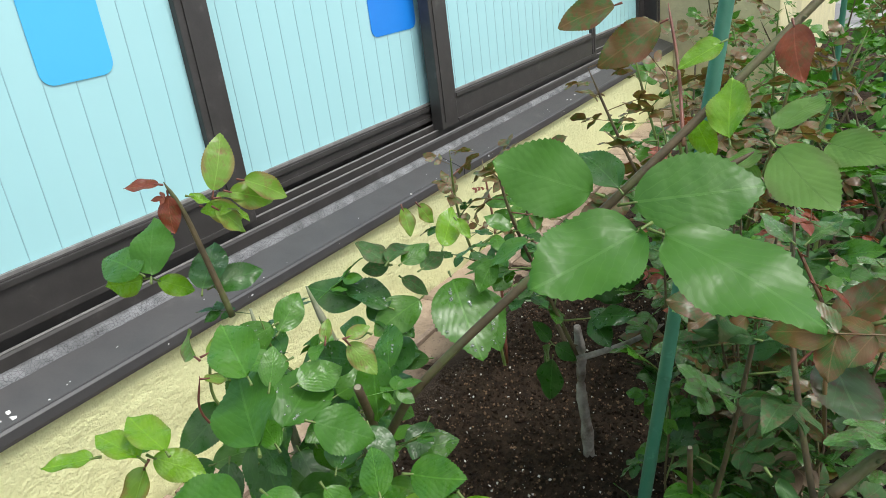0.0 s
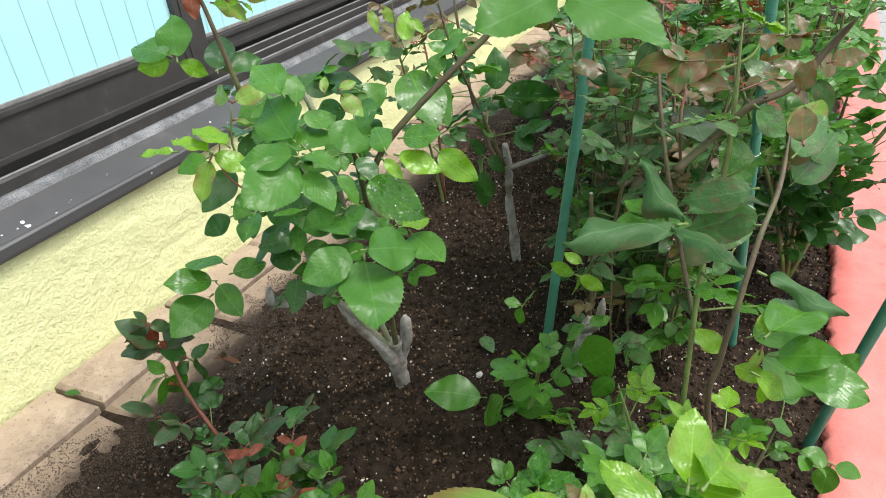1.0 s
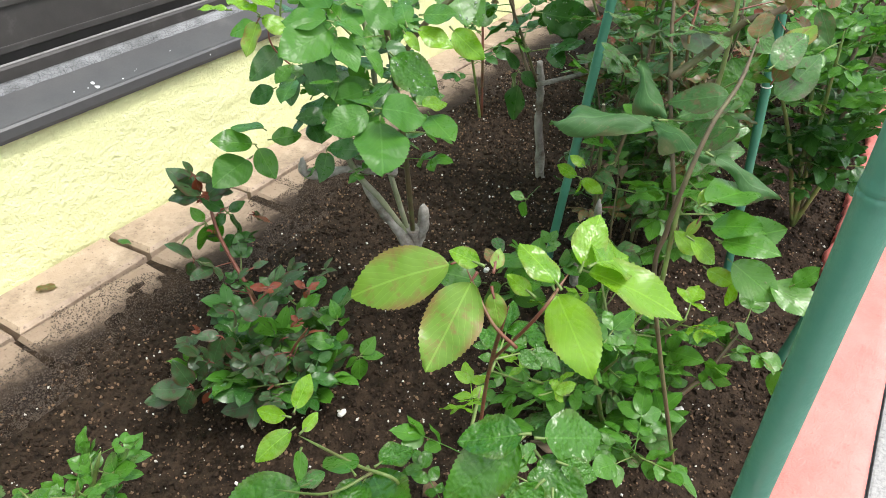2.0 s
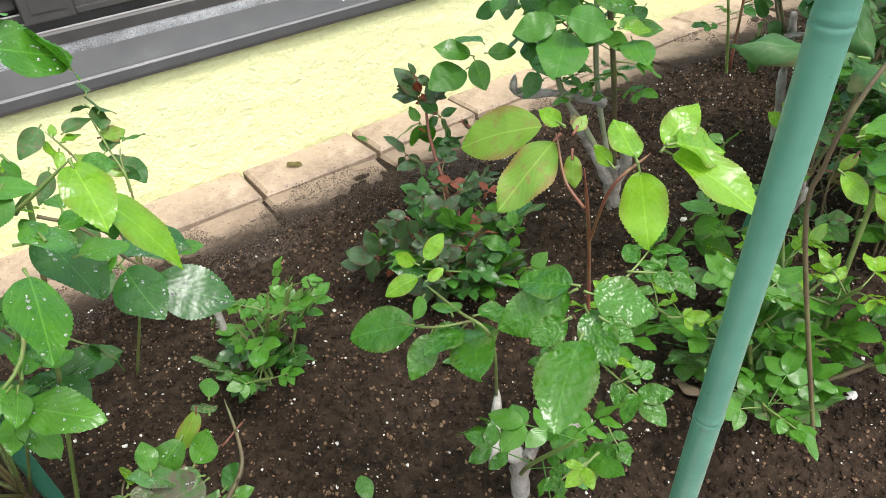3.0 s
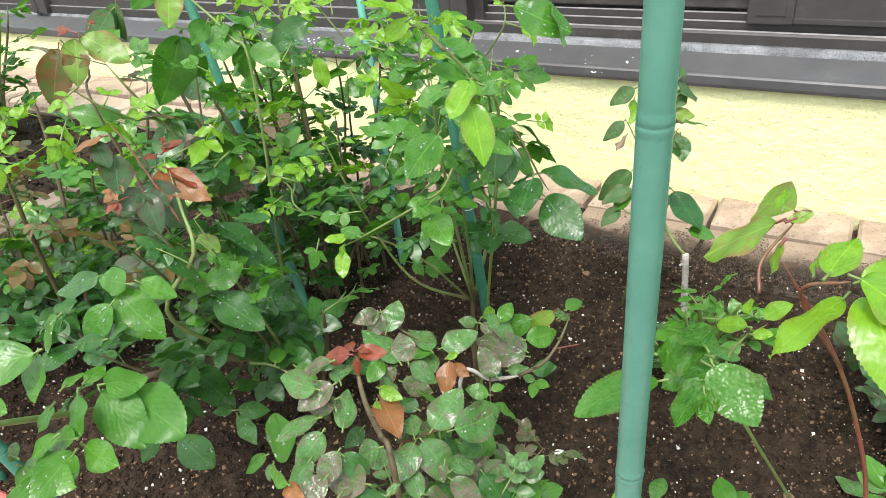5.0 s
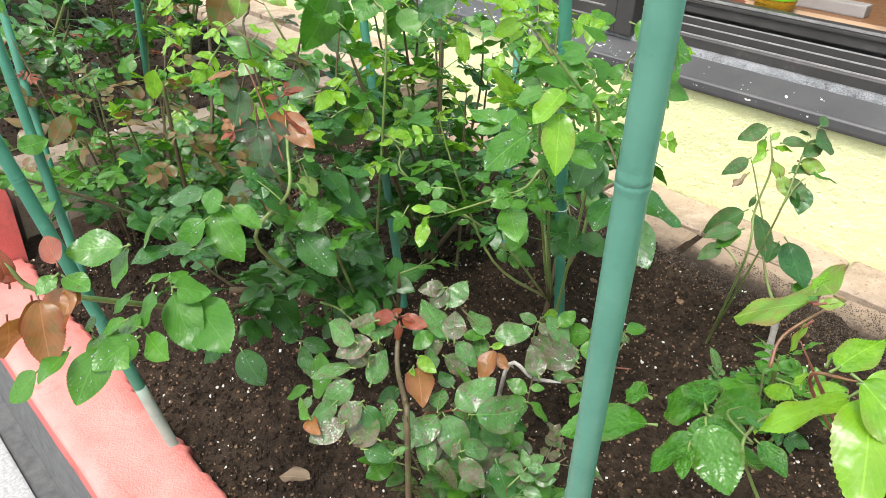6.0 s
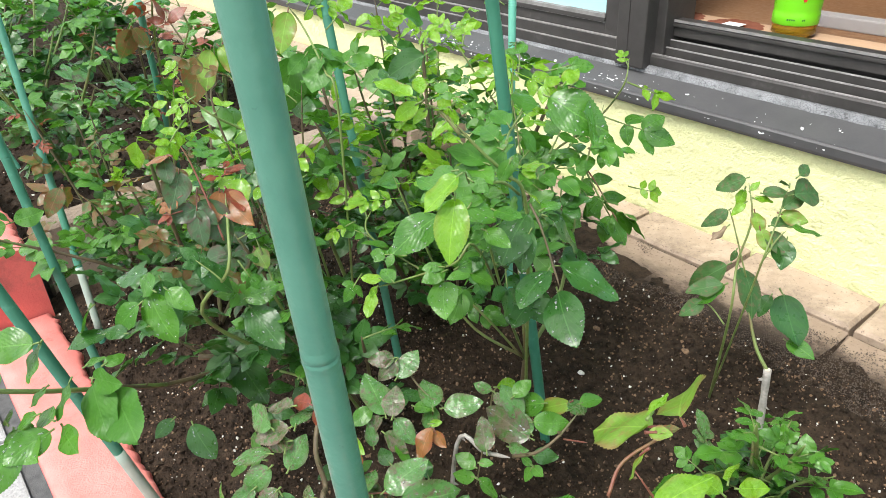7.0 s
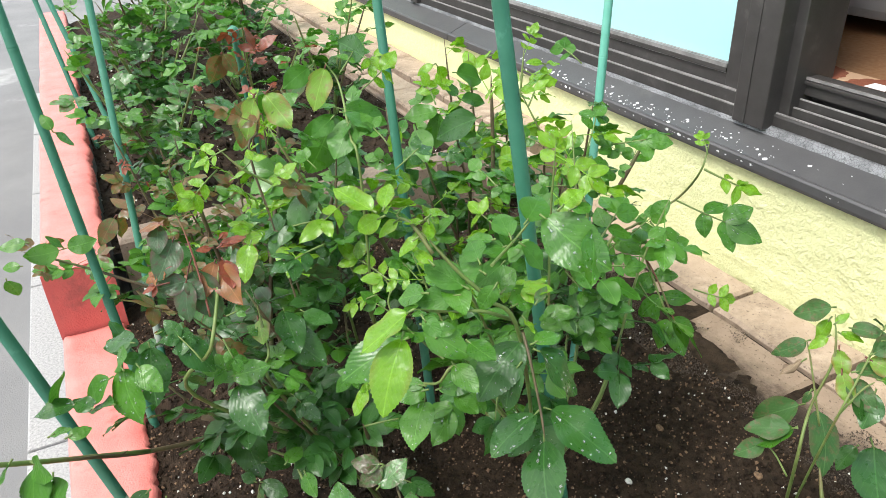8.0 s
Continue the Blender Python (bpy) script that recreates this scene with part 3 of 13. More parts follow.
AQUA = "pale aqua translucent film with fine vertical lines"
sliding_door("door_1", -0.205, 0.703, 0.060, 0.366, "dark bronze sliding door with a pale aqua pane", AQUA, right=0.055)
sliding_door("door_2", 0.64, 1.375, 0.090, 0.350, "dark bronze sliding door on the rear track, pale aqua pane", AQUA, left=0.05, foot=0.316)
sliding_door("door_3", 1.252, 2.150, 0.060, 0.366, "dark bronze sliding door with a deep bottom rail", AQUA, right=0.03)
sliding_door("door_4", 2.152, 2.713, 0.090, 0.345, "dark bronze sliding door on the rear track", AQUA, left=0.03)
sliding_door("door_5", -1.953, -0.744, 0.062, 0.334, "dark bronze fixed window panel with a pale aqua pane", AQUA, False, 0.03, 0.046, True, 0.287)
sliding_door("door_6", -3.58, -2.022, 0.062, 0.334, "dark bronze fixed window panel with a pale aqua pane", AQUA, False, 0.03, 0.03, False, 0.287)
# ledges below the fixed panels, their upper edges rubbed pale
for a, b in ((-1.953, -0.744), (-3.58, -2.022)):
    part("ledge", box(a, b, 0.0535, 0.0615, 0.268, 0.3005, 0.001), M_BRONZE, frame_bottom)
    part("ledge", box(a, b, 0.0475, 0.0530, 0.262, 0.2800, 0.001), M_BRONZE, frame_bottom)
    part("ledge_edge", box(a, b, 0.0530, 0.0612, 0.3007, 0.3025), M_BRONZE_EDGE, frame_bottom, "rubbed pale edge of the ledge")
    part("ledge_edge", box(a, b, 0.0470, 0.0528, 0.2802, 0.2818), M_BRONZE_EDGE, frame_bottom, "rubbed pale edge of the ledge")
    part("glazing_strip", box(a + 0.03, b - 0.046, 0.0605, 0.0638, 0.3225, 0.3375), M_BRONZE_EDGE, frame_bottom, "weathered pale glazing strip")
# the open bay between door_1 and the post: the lower rail of the rear leaf
d7 = thing("door_7", (-0.44, 0.095, 0.285), "open bay with the low rail of a pushed back rear leaf", "sliding door", kind="structure")
bm = box(-0.664, -0.205, 0.092, 0.116, 0.313, 0.341, 0.002)
box(-0.664, -0.205, 0.088, 0.096, 0.330, 0.336, 0.001, bm)
part("bottom_rail", bm, M_BRONZE, d7)
part("rail_edge", box(-0.664, -0.205, 0.0895, 0.0925, 0.3375, 0.3415), M_BRONZE_EDGE, d7, "worn bright edge of the rail")


def sticker(name, x0, x1, y, z0, z1, r, material, label):
    """A thin vinyl sheet with rounded corners on a pane."""
    bm = bmesh.new()
    pts = []
    for cx, cz, a0 in ((x1 - r, z1 - r, 0), (x0 + r, z1 - r, 90), (x0 + r, z0 + r, 180), (x1 - r, z0 + r, 270)):
        pts += [(cx + r * math.cos(radians(a0 + a)), cz + r * math.sin(radians(a0 + a))) for a in range(0, 91, 15)]
    f = bm.faces.new([bm.verts.new((x, y, z)) for x, z in pts])
    bm.normal_update()
    bmesh.ops.solidify(bm, geom=[f], thickness=0.0006)
    bmesh.ops.recalc_face_normals(bm, faces=bm.faces)
    return tagged(part(name, bm, material, None, label), category="sticker")


sticker("window_sticker", 0.446, 0.543, 0.0685, 0.556, 0.72, 0.017, M_STICK_A, "sky blue rounded vinyl sticker on the aqua pane")
sticker("window_sticker", 1.107, 1.256, 0.0985, 0.512, 0.72, 0.017, M_STICK_B, "strong blue rounded vinyl sticker on the aqua pane")

# ---- the room behind the open bay ----
for nm, b, mat, lab in (("room_floor", (-3.5, 2.7, 0.192, 3.2, 0.20, 0.318), M_ROOM_FLOOR, "brown wooden room floor"), ("room_wall_back", (-3.5, 2.7, 3.2, 3.3, 0.2, 2.6), M_ROOM, "plain grey room wall"),
                        ("room_wall_west", (-3.6, -3.5, 0.192, 3.3, 0.2, 2.6), M_ROOM, "plain grey room wall"), ("room_wall_east", (2.7, 2.76, 0.192, 3.3, 0.2, 2.6), M_ROOM, "plain grey room wall"),
                        ("ceiling", (-3.6, 2.76, 0.192, 3.3, 2.6, 2.7), M_ROOM, "plain grey room ceiling")):
    tagged(part(nm, box(*b), mat, None, lab), category="floor" if nm == "room_floor" else ("ceiling" if nm == "ceiling" else "wall"), kind="structure")
tagged(part("board", box(-0.95, 0.4, 0.119, 0.200, 0.3005, 0.330, 0.002), M_BOARD, None, "tan wooden threshold board inside the open bay"), category="board")


# ---- pavers along the wall ----
def paver_mesh(name, sx, sy, sz, seed, material):
    """A worn paving brick, its top edges rounded and its faces uneven."""
    bm = box(-sx / 2, sx / 2, -sy / 2, sy / 2, -sz, 0, 0.0)
    bmesh.ops.subdivide_edges(bm, edges=[e for e in bm.edges if abs(e.verts[0].co.x - e.verts[1].co.x) > 0.01], cuts=3)
    bmesh.ops.bevel(bm, geom=[e for e in bm.edges if all(v.co.z > -0.001 for v in e.verts) and len(e.link_faces) == 2 and e.calc_face_angle(0) > 0.5], offset=0.005, segments=1, affect='EDGES')
    for v in bm.verts:
        v.co += Vector((noise.noise(v.co * 22 + Vector((seed, 0, 0))), noise.noise(v.co * 22 + Vector((0, seed, 0))), noise.noise(v.co * 22 + Vector((0, 0, seed))))) * 0.0022
    mesh = bpy.data.meshes.new(name)
    bm.to_mesh(mesh)
    bm.free()
    mesh.materials.append(material)
    return mesh


def lay(name, mesh, m, parent):
    ob = new(name, mesh)
    ob.parent = parent
    ob.matrix_parent_inverse = parent.matrix_basis.inverted()
    ob.matrix_basis = m
    return ob


WALL_ROW = [paver_mesh("paver_%s" % c, 0.193, 0.094, 0.06, i * 7.3, M_BRICK) for i, c in enumerate("abcd")]
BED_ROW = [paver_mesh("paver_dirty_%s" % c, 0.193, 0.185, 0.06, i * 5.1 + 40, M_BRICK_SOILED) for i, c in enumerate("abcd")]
EDGE_ROW = [paver_mesh("paver_edge_%s" % c, 0.062, 0.196, 0.17, i * 3.7 + 80, M_BRICK_DIRTY) for i, c in enumerate("abc")]
rng = random.Random(11)

edging = thing("paver_edging", (0, -0.1, 0), "row of tan concrete pavers laid flat along the wall", "paving", kind="structure")
part("joint_bed", box(-1.10, 2.75, -0.190, -0.004, -0.10, 0.006), M_JOINT, edging, "dirt filled joints")
for i in range(-6, 14):
    x = i * 0.2 + 0.1
    if x - 0.1 < -1.12:
        continue
    lay("paver", WALL_ROW[i % 4], pose(x, -0.0535, 0.031 + rng.uniform(-0.002, 0.002), rng.uniform(-1, 1.5), rng.uniform(-0.6, 0.6), rng.uniform(-0.7, 0.7)), edging)
    dip = (-6.0 if i != -1 else -4.5) + rng.uniform(-1.2, 1.2)
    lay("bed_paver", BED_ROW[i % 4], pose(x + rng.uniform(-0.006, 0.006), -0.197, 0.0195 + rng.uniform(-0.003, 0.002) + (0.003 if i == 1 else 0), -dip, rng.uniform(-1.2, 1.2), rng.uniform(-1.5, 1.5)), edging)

raised = thing("raised_edging", (-2.2, -0.1, 0.1), "tan pavers along the wall of the raised second bed", "paving", kind="structure")
part("joint_bed", box(-3.59, -1.12, -0.215, -0.004, -0.05, 0.098), M_BRICK_DIRTY, raised, "dirt filled joints")
for i in range(12):
    x = -1.22 - 0.2 * i
    lay("paver", WALL_ROW[(i + 1) % 4], pose(x, -0.0535, 0.122 + rng.uniform(-0.003, 0.003), rng.uniform(-1, 1), rng.uniform(-0.6, 0.6), rng.uniform(-0.7, 0.7)), raised)
    lay("paver", WALL_ROW[(i + 2) % 4], pose(x + 0.07, -0.158, 0.115 + rng.uniform(-0.003, 0.003), rng.uniform(-1, 3), rng.uniform(-0.6, 0.6), rng.uniform(-0.9, 0.9)), raised)

cross = thing("cross_edging", (-1.19, -0.5, 0.1), "upright tan pavers between the low bed and the raised bed", "paving", kind="structure")
for i in range(4):
    lay("paver", EDGE_ROW[i % 3], pose(-1.195 + rng.uniform(-0.006, 0.006), -0.80 + 0.2 * i, 0.108 + rng.uniform(-0.012, 0.006), 0, rng.uniform(-5, 3), rng.uniform(-3, 3)), cross)

gran = thing("granite_kerb", (0, -1.09, -0.2), "speckled grey granite kerb stones beside the painted kerb", "kerb", kind="structure")
for i in range(-6, 8):
    bm = box(i * 0.6 + 0.13, i * 0.6 + 0.724, -1.125, -1.048, -0.34, -0.200, 0.004)
    part("stone", bm, M_GRANITE, gran)
part("gutter", box(-3.6, 4.6, -1.0475, -1.02, -0.34, -0.207), M_CONCRETE, gran, "dark gutter strip of asphalt")


# ---- crumbs and pebbles on the soil ----
def crumbs(name, count, material, size, seed, area, z0, label):
    r = random.Random(seed)
    verts, faces = [], []
    shape = [(1, 0, 0), (-1, 0, 0), (0, 1, 0), (0, -1, 0), (0, 0, 1), (0, 0, -1)]
    tris = [(0, 2, 4), (2, 1, 4), (1, 3, 4), (3, 0, 4), (2, 0, 5), (1, 2, 5), (3, 1, 5), (0, 3, 5)]
    for _ in range(count):
        x, y = r.uniform(area[0], area[1]), r.uniform(area[2], area[3])
        s = size * (0.45 + r.random() ** 3 * 1.3)
        turn = Euler((r.uniform(0, 6), r.uniform(0, 6), r.uniform(0, 6))).to_matrix()
        k = len(verts)
        z = z0 + soil_height(x, y) + s * 0.25
        for c in shape:
            q = turn @ Vector((c[0] * s * r.uniform(0.6, 1.1), c[1] * s * r.uniform(0.6, 1.1), c[2] * s * r.uniform(0.4, 0.9)))
            verts.append((x + q.x, y + q.y, z + q.z))
        faces += [(a + k, b + k, c + k) for a, b, c in tris]
    mesh = bpy.data.meshes.new(name)
    mesh.from_pydata(verts, [], faces)
    return tagged(link_mesh(name, mesh, material), label, "soil crumbs", kind="stuff")


NEAR_BED, FAR_BED, HIGH_BED = (-1.1, 1.3, -0.93, -0.20), (1.3, 3.0, -0.93, -0.2), (-2.6, -1.24, -0.92, -0.22)
crumbs("soil_crumbs", 48000, M_GRAIN_DARK, 0.0034, 1, NEAR_BED, 0.0, "dark crumbs of potting soil on the bed")
crumbs("bark_bits", 24000, M_GRAIN_TAN, 0.0020, 2, NEAR_BED, 0.001, "small tan bark bits and pumice in the soil")
crumbs("perlite", 2800, M_GRAIN_PALE, 0.0018, 3, NEAR_BED, 0.001, "white perlite grains scattered in the soil")
crumbs("raised_soil_crumbs", 4500, M_GRAIN_DARK, 0.006, 4, HIGH_BED, 0.075, "dark crumbs of soil on the raised bed")
crumbs("raised_perlite", 300, M_GRAIN_PALE, 0.003, 5, HIGH_BED, 0.076, "white perlite grains in the raised bed")


def spilled_dirt():
    """Crumbs of soil lying on the tilted pavers, thicker towards the bed."""
    r, verts, faces = random.Random(6), [], []
    for _ in range(130000):
        x, f = r.uniform(-1.08, 1.6), r.random() ** 1.6
        y = -0.245 + 0.140 * f
        if noise.noise((x * 7, y * 9, 3)) + 0.5 * noise.noise((x * 30, y * 30, 8)) < -0.5 + 0.9 * f:
            continue
        s = 0.0004 + 0.0012 * r.random() ** 3
        z = 0.0212 + 0.105 * (y + 0.197) + s * 0.3
        k, a = len(verts), r.uniform(0, 6)
        verts += [(x + s * math.cos(a + q), y + s * math.sin(a + q), z - s * 0.6) for q in (0, 2.1, 4.2)] + [(x, y, z + s * r.uniform(0.4, 0.9))]
        faces += [(k, k + 1, k + 3), (k + 1, k + 2, k + 3), (k + 2, k, k + 3)]
    mesh = bpy.data.meshes.new("paver_dirt")
    mesh.from_pydata(verts, [], faces)
    return tagged(link_mesh("paver_dirt", mesh, M_JOINT), "dirt crumbs spilled on the pavers", "soil crumbs", kind="stuff")


spilled_dirt()
crumbs("far_soil_crumbs", 1800, M_GRAIN_DARK, 0.006, 7, FAR_BED, 0.0, "dark crumbs of soil further along the bed")


def flakes():
    """Dried white paint flecks on the sill and its lip."""
    r, verts, faces = random.Random(5), [], []
    for x0, x1, n in ((-1.35, -0.62, 240), (-0.6, -0.3, 26), (0.2, 1.9, 46)):
        for _ in range(n):
            x, s, on_lip = r.uniform(x0, x1), 0.0005 + 0.0022 * r.random() ** 3, r.random() < 0.3
            y = r.uniform(-0.004, 0.030) if r.random() < 0.6 else r.uniform(-0.004, 0.012)
            k = len(verts)
            for a in range(6):
                w, q = s * r.uniform(0.4, 1.5), a * math.pi / 3
                verts.append((x + w * 1.5 * math.cos(q), -0.0139, 0.228 + w * math.sin(q)) if on_lip else (x + w * 1.5 * math.cos(q), y + w * math.sin(q), 0.2372 + 0.4074 * (y + w * math.sin(q))))
            faces.append(tuple(range(k, k + 6)))
    mesh = bpy.data.meshes.new("paint_flecks")
    mesh.from_pydata(verts, [], faces)
    return tagged(link_mesh("paint_flecks", mesh, M_FLAKE), "dried white paint flecks on the dark sill", "paint flecks", kind="stuff")


flakes()


# ---- green garden stakes ----
def garden_stake(foot, through_point, length, radius=0.0058, material=M_STAKE, first=0.12, step=0.162, muddy=0.0, tie=(), label="green plastic coated garden stake with ringed joints", cap=False):
    foot, way = Vector(foot), (Vector(through_point) - Vector(foot)).normalized()
    st = thing("garden_stake", foot, label, "garden stake", "stakes in the flower bed")
    start = foot - way * 0.06
    marks, rings = [0.0], []
    s = first + 0.06
    while s < length:
        rings.append(s)
        s += step
    line = [start + way * (length + 0.06) * i / 24 for i in range(25)]
    rod = part("rod", tube(line, [radius * (1 + 0.02 * math.sin(i * 1.7)) for i in range(25)], 14), material, st)
    for s in rings:
        c = start + way * s
        prof = [(-0.0045, 1.0), (-0.0020, 1.05), (-0.0005, 1.065), (0.0, 1.0), (0.0005, 1.065), (0.0020, 1.045), (0.0045, 1.0)]
        part("joint_ring", tube([c + way * a for a, _ in prof], [radius * b for _, b in prof], 14, cap=False), material, st)
    if muddy:
        part("mud_coat", tube([start + way * (0.05 + muddy * i / 6) for i in range(7)], [radius * 1.03] * 6 + [radius * 1.005], 14), M_STAKE_GREY, st, "dried grey mud on the lower stake")
    for s in tie:
        c = start + way * s
        side = way.orthogonal().normalized()
        bm = tube([c + (side * math.cos(a) + way.cross(side) * math.sin(a)) * radius * 1.12 for a in (k * math.pi / 7 for k in range(15))], 0.0006, 5)
        tube(smooth_line([c + side * radius * 1.1, c + side * 0.009 + way * 0.004, c + side * 0.016 - way * 0.003]), 0.0005, 5, bm)
        part("plant_tie", bm, M_GRAIN_PALE, st, "pale twisted plant tie")
    if cap:
        part("cap", tube([start + way * (length + 0.055 + a) for a in (0, 0.003, 0.012, 0.017)], [radius * 1.1, radius * 1.5, radius * 1.5, radius * 0.7], 12), M_STAKE, st, "dark green end cap")
    return st


STAKE_GREEN, STAKE_FADED = "green plastic coated garden stake with ringed joints", "faded green plastic coated garden stake with ringed joints"
garden_stake((-0.0944, -0.9036, -0.01), (-0.085, -0.935, 0.499), 1.02, 0.0057, M_STAKE_MID, 0.186, 0.162, 0.0, (), STAKE_FADED)
garden_stake((-0.355, -0.535, 0.0), (-0.371, -0.599, 0.5), 0.95, 0.0058, M_STAKE, 0.1, 0.162, 0.0, (0.31,), STAKE_GREEN)
garden_stake((-0.588, -0.927, -0.03), (-0.62, -1.034, 0.5), 0.9, 0.006, M_STAKE, 0.2, 0.162, 0.12, (), STAKE_GREEN)
garden_stake((-0.823, -0.91, 0.0), (-0.874, -0.934, 0.5), 0.95, 0.0058, M_STAKE, 0.17, 0.162, 0.0, (), STAKE_GREEN)
garden_stake((-0.985, -0.876, 0.0), (-1.182, -0.842, 0.491), 0.95, 0.0056, M_STAKE, 0.25, 0.162, 0.1, (), STAKE_GREEN)
garden_stake((-0.596, -0.578, 0.0), (-0.731, -0.558, 0.52), 0.95, 0.0056, M_STAKE, 0.14, 0.162, 0.0, (), STAKE_GREEN)
garden_stake((-0.612, -0.349, 0.0), (-0.704, -0.256, 0.492), 0.9, 0.0056, M_STAKE_PALE, 0.11, 0.162, 0.0, (), STAKE_FADED)
garden_stake((0.467, -0.596, 0.0), (0.544, -0.636, 0.4), 0.66, 0.0058, M_STAKE, 0.13, 0.162, 0.0, (), STAKE_GREEN)
garden_stake((0.615, -0.807, 0.0), (0.583, -0.808, 0.4), 0.72, 0.0056, M_STAKE, 0.1, 0.162, 0.0, (0.33,), STAKE_GREEN)
garden_stake((0.478, -0.905, -0.03), (0.43, -0.965, 0.3), 0.72, 0.0058, M_STAKE, 0.15, 0.162, 0.0, (), STAKE_GREEN)
garden_stake((-1.84, -0.905, 0.07), (-1.98, -0.96, 0.5), 0.8, 0.0058, M_STAKE, 0.12, 0.162, 0.0, (), STAKE_GREEN)
garden_stake((-1.62, -0.845, 0.07), (-1.8, -0.93, 0.5), 0.8, 0.0056, M_STAKE, 0.12, 0.162, 0.0, (), STAKE_GREEN)
garden_stake((1.75, -0.62, 0.0), (1.72, -0.64, 0.5), 0.8, 0.0058, M_STAKE, 0.12, 0.162, 0.0, (), STAKE_GREEN)
garden_stake((2.3, -0.7, 0.0), (2.26, -0.72, 0.5), 0.8, 0.0058, M_STAKE, 0.12, 0.162, 0.0, (), STAKE_GREEN)
garden_stake((-1.285, -0.610, 0.07), (-1.160, -0.645, 0.43), 0.365, 0.0058, M_STAKE, 0.1, 0.162, 0, (), "short green garden stake with a dark end cap", True)


# ---- roses ----
def leaflet_mesh(name, seed, style, material, drops=0, n=39):
    """One toothed rose leaflet, 1 long along +y, its upper side towards +z."""
    r = random.Random(seed)
    wide = {"broad": 0.355, "oval": 0.325, "slim": 0.275, "rolled": 0.31, "wilted": 0.30}[style] * r.uniform(0.92, 1.06)
    fold = {"broad": 0.36, "oval": 0.44, "slim": 0.5, "rolled": 0.1, "wilted": 0.75}[style] * r.choice((-0.35, 0.25, 0.5, 0.8, 1.2))
    droop = {"broad": 0.15, "oval": 0.18, "slim": 0.20, "rolled": 0.10, "wilted": 0.5}[style] * r.uniform(0.2, 1.5)
    peak = r.uniform(0.38, 0.47)
    sway, twist, ruffle, ph = r.uniform(-0.05, 0.05), r.uniform(-0.3, 0.3), r.uniform(0.015, 0.045), r.uniform(0, 6)
    verts, uvs, faces = [], [], []
    for j in range(n + 1):
        v = j / n
        if v < peak:
            w = wide * math.sin(math.pi / 2 * v / peak) ** 0.58
        else:
            w = wide * max(0.0, math.cos(math.pi / 2 * (v - peak) / (1 - peak))) ** 0.84
        tooth = 1.0 if v > 0.96 or v < 0.08 else 1.018 if j % 2 else 0.970
        for i, u in enumerate((-1, -0.55, 0, 0.55, 1)):
            x = u * w * (tooth if abs(u) == 1 else 1.0)
            z = fold * abs(x) * (1 - 0.5 * v) - 0.35 * fold * x * x / wide + ruffle * math.sin(ph + 11 * v + u * 2.2) * abs(u) + 0.004 * math.sin(v * 30 + ph) * (abs(u) == 0.55)
            y = v + ((0.010 if j % 2 else -0.004) if abs(u) == 1 and 0.08 < v < 0.96 else 0)
            if style == "rolled":
                a = u * (1.55 + 0.6 * math.sin(5 * v + ph))
                w *= 1 + 0.14 * math.sin(9 * v + 2 * ph)
                x, z = w * 0.52 * math.sin(a) + 0.035 * math.sin(7 * v + ph), -w * 0.40 * (1 - math.cos(a)) + 0.035 * math.sin(12 * v + u * 3 + ph)
            t = twist * (v - 0.3)
            x, z = x * math.cos(t) - z * math.sin(t), x * math.sin(t) + z * math.cos(t)
            verts.append((x + sway * math.sin(2.6 * v), y, z - droop * v * v))
            uvs.append((0.5 + 0.5 * u * (w / wide), v))
    for j in range(n):
        for i in range(4):
            a = j * 5 + i
            faces.append((a, a + 1, a + 6, a + 5))
    leaf_faces = len(faces)
    for _ in range(drops):
        u, v = r.uniform(-0.8, 0.8), r.uniform(0.12, 0.9)
        j, i = int(v * n), (0 if u < -0.55 else 1 if u < 0 else 2 if u < 0.55 else 3)
        c = (Vector(verts[j * 5 + i]) + Vector(verts[j * 5 + i + 6])) / 2
        s, k = (0.007 + 0.021 * r.random() ** 3) * (1.0 if n > 20 else 1.35), len(verts)
        for ring, high in ((1.0, 0.0), (0.72, 0.5)):
            for q in range(6):
                verts.append((c.x + s * ring * math.cos(q * 1.0472), c.y + s * ring * math.sin(q * 1.0472), c.z + 0.003 + s * high))
                uvs.append((0.3, 0.3))
        verts.append((c.x, c.y, c.z + 0.003 + s * 0.72))
        uvs.append((0.3, 0.3))
        faces += [(k + q, k + (q + 1) % 6, k + 6 + (q + 1) % 6, k + 6 + q) for q in range(6)] + [(k + 6 + q, k + 6 + (q + 1) % 6, k + 12) for q in range(6)]
    mesh = bpy.data.meshes.new(name)
    mesh.from_pydata(verts, [], faces)
    layer = mesh.uv_layers.new(name="UVMap")
    for loop in mesh.loops:
        layer.data[loop.index].uv = uvs[loop.vertex_index]
    mesh.materials.append(material)
    if drops:
        mesh.materials.append(M_DROP)
    for p in mesh.polygons:
        p.use_smooth = True
        p.material_index = 1 if p.index >= leaf_faces else 0
    return mesh


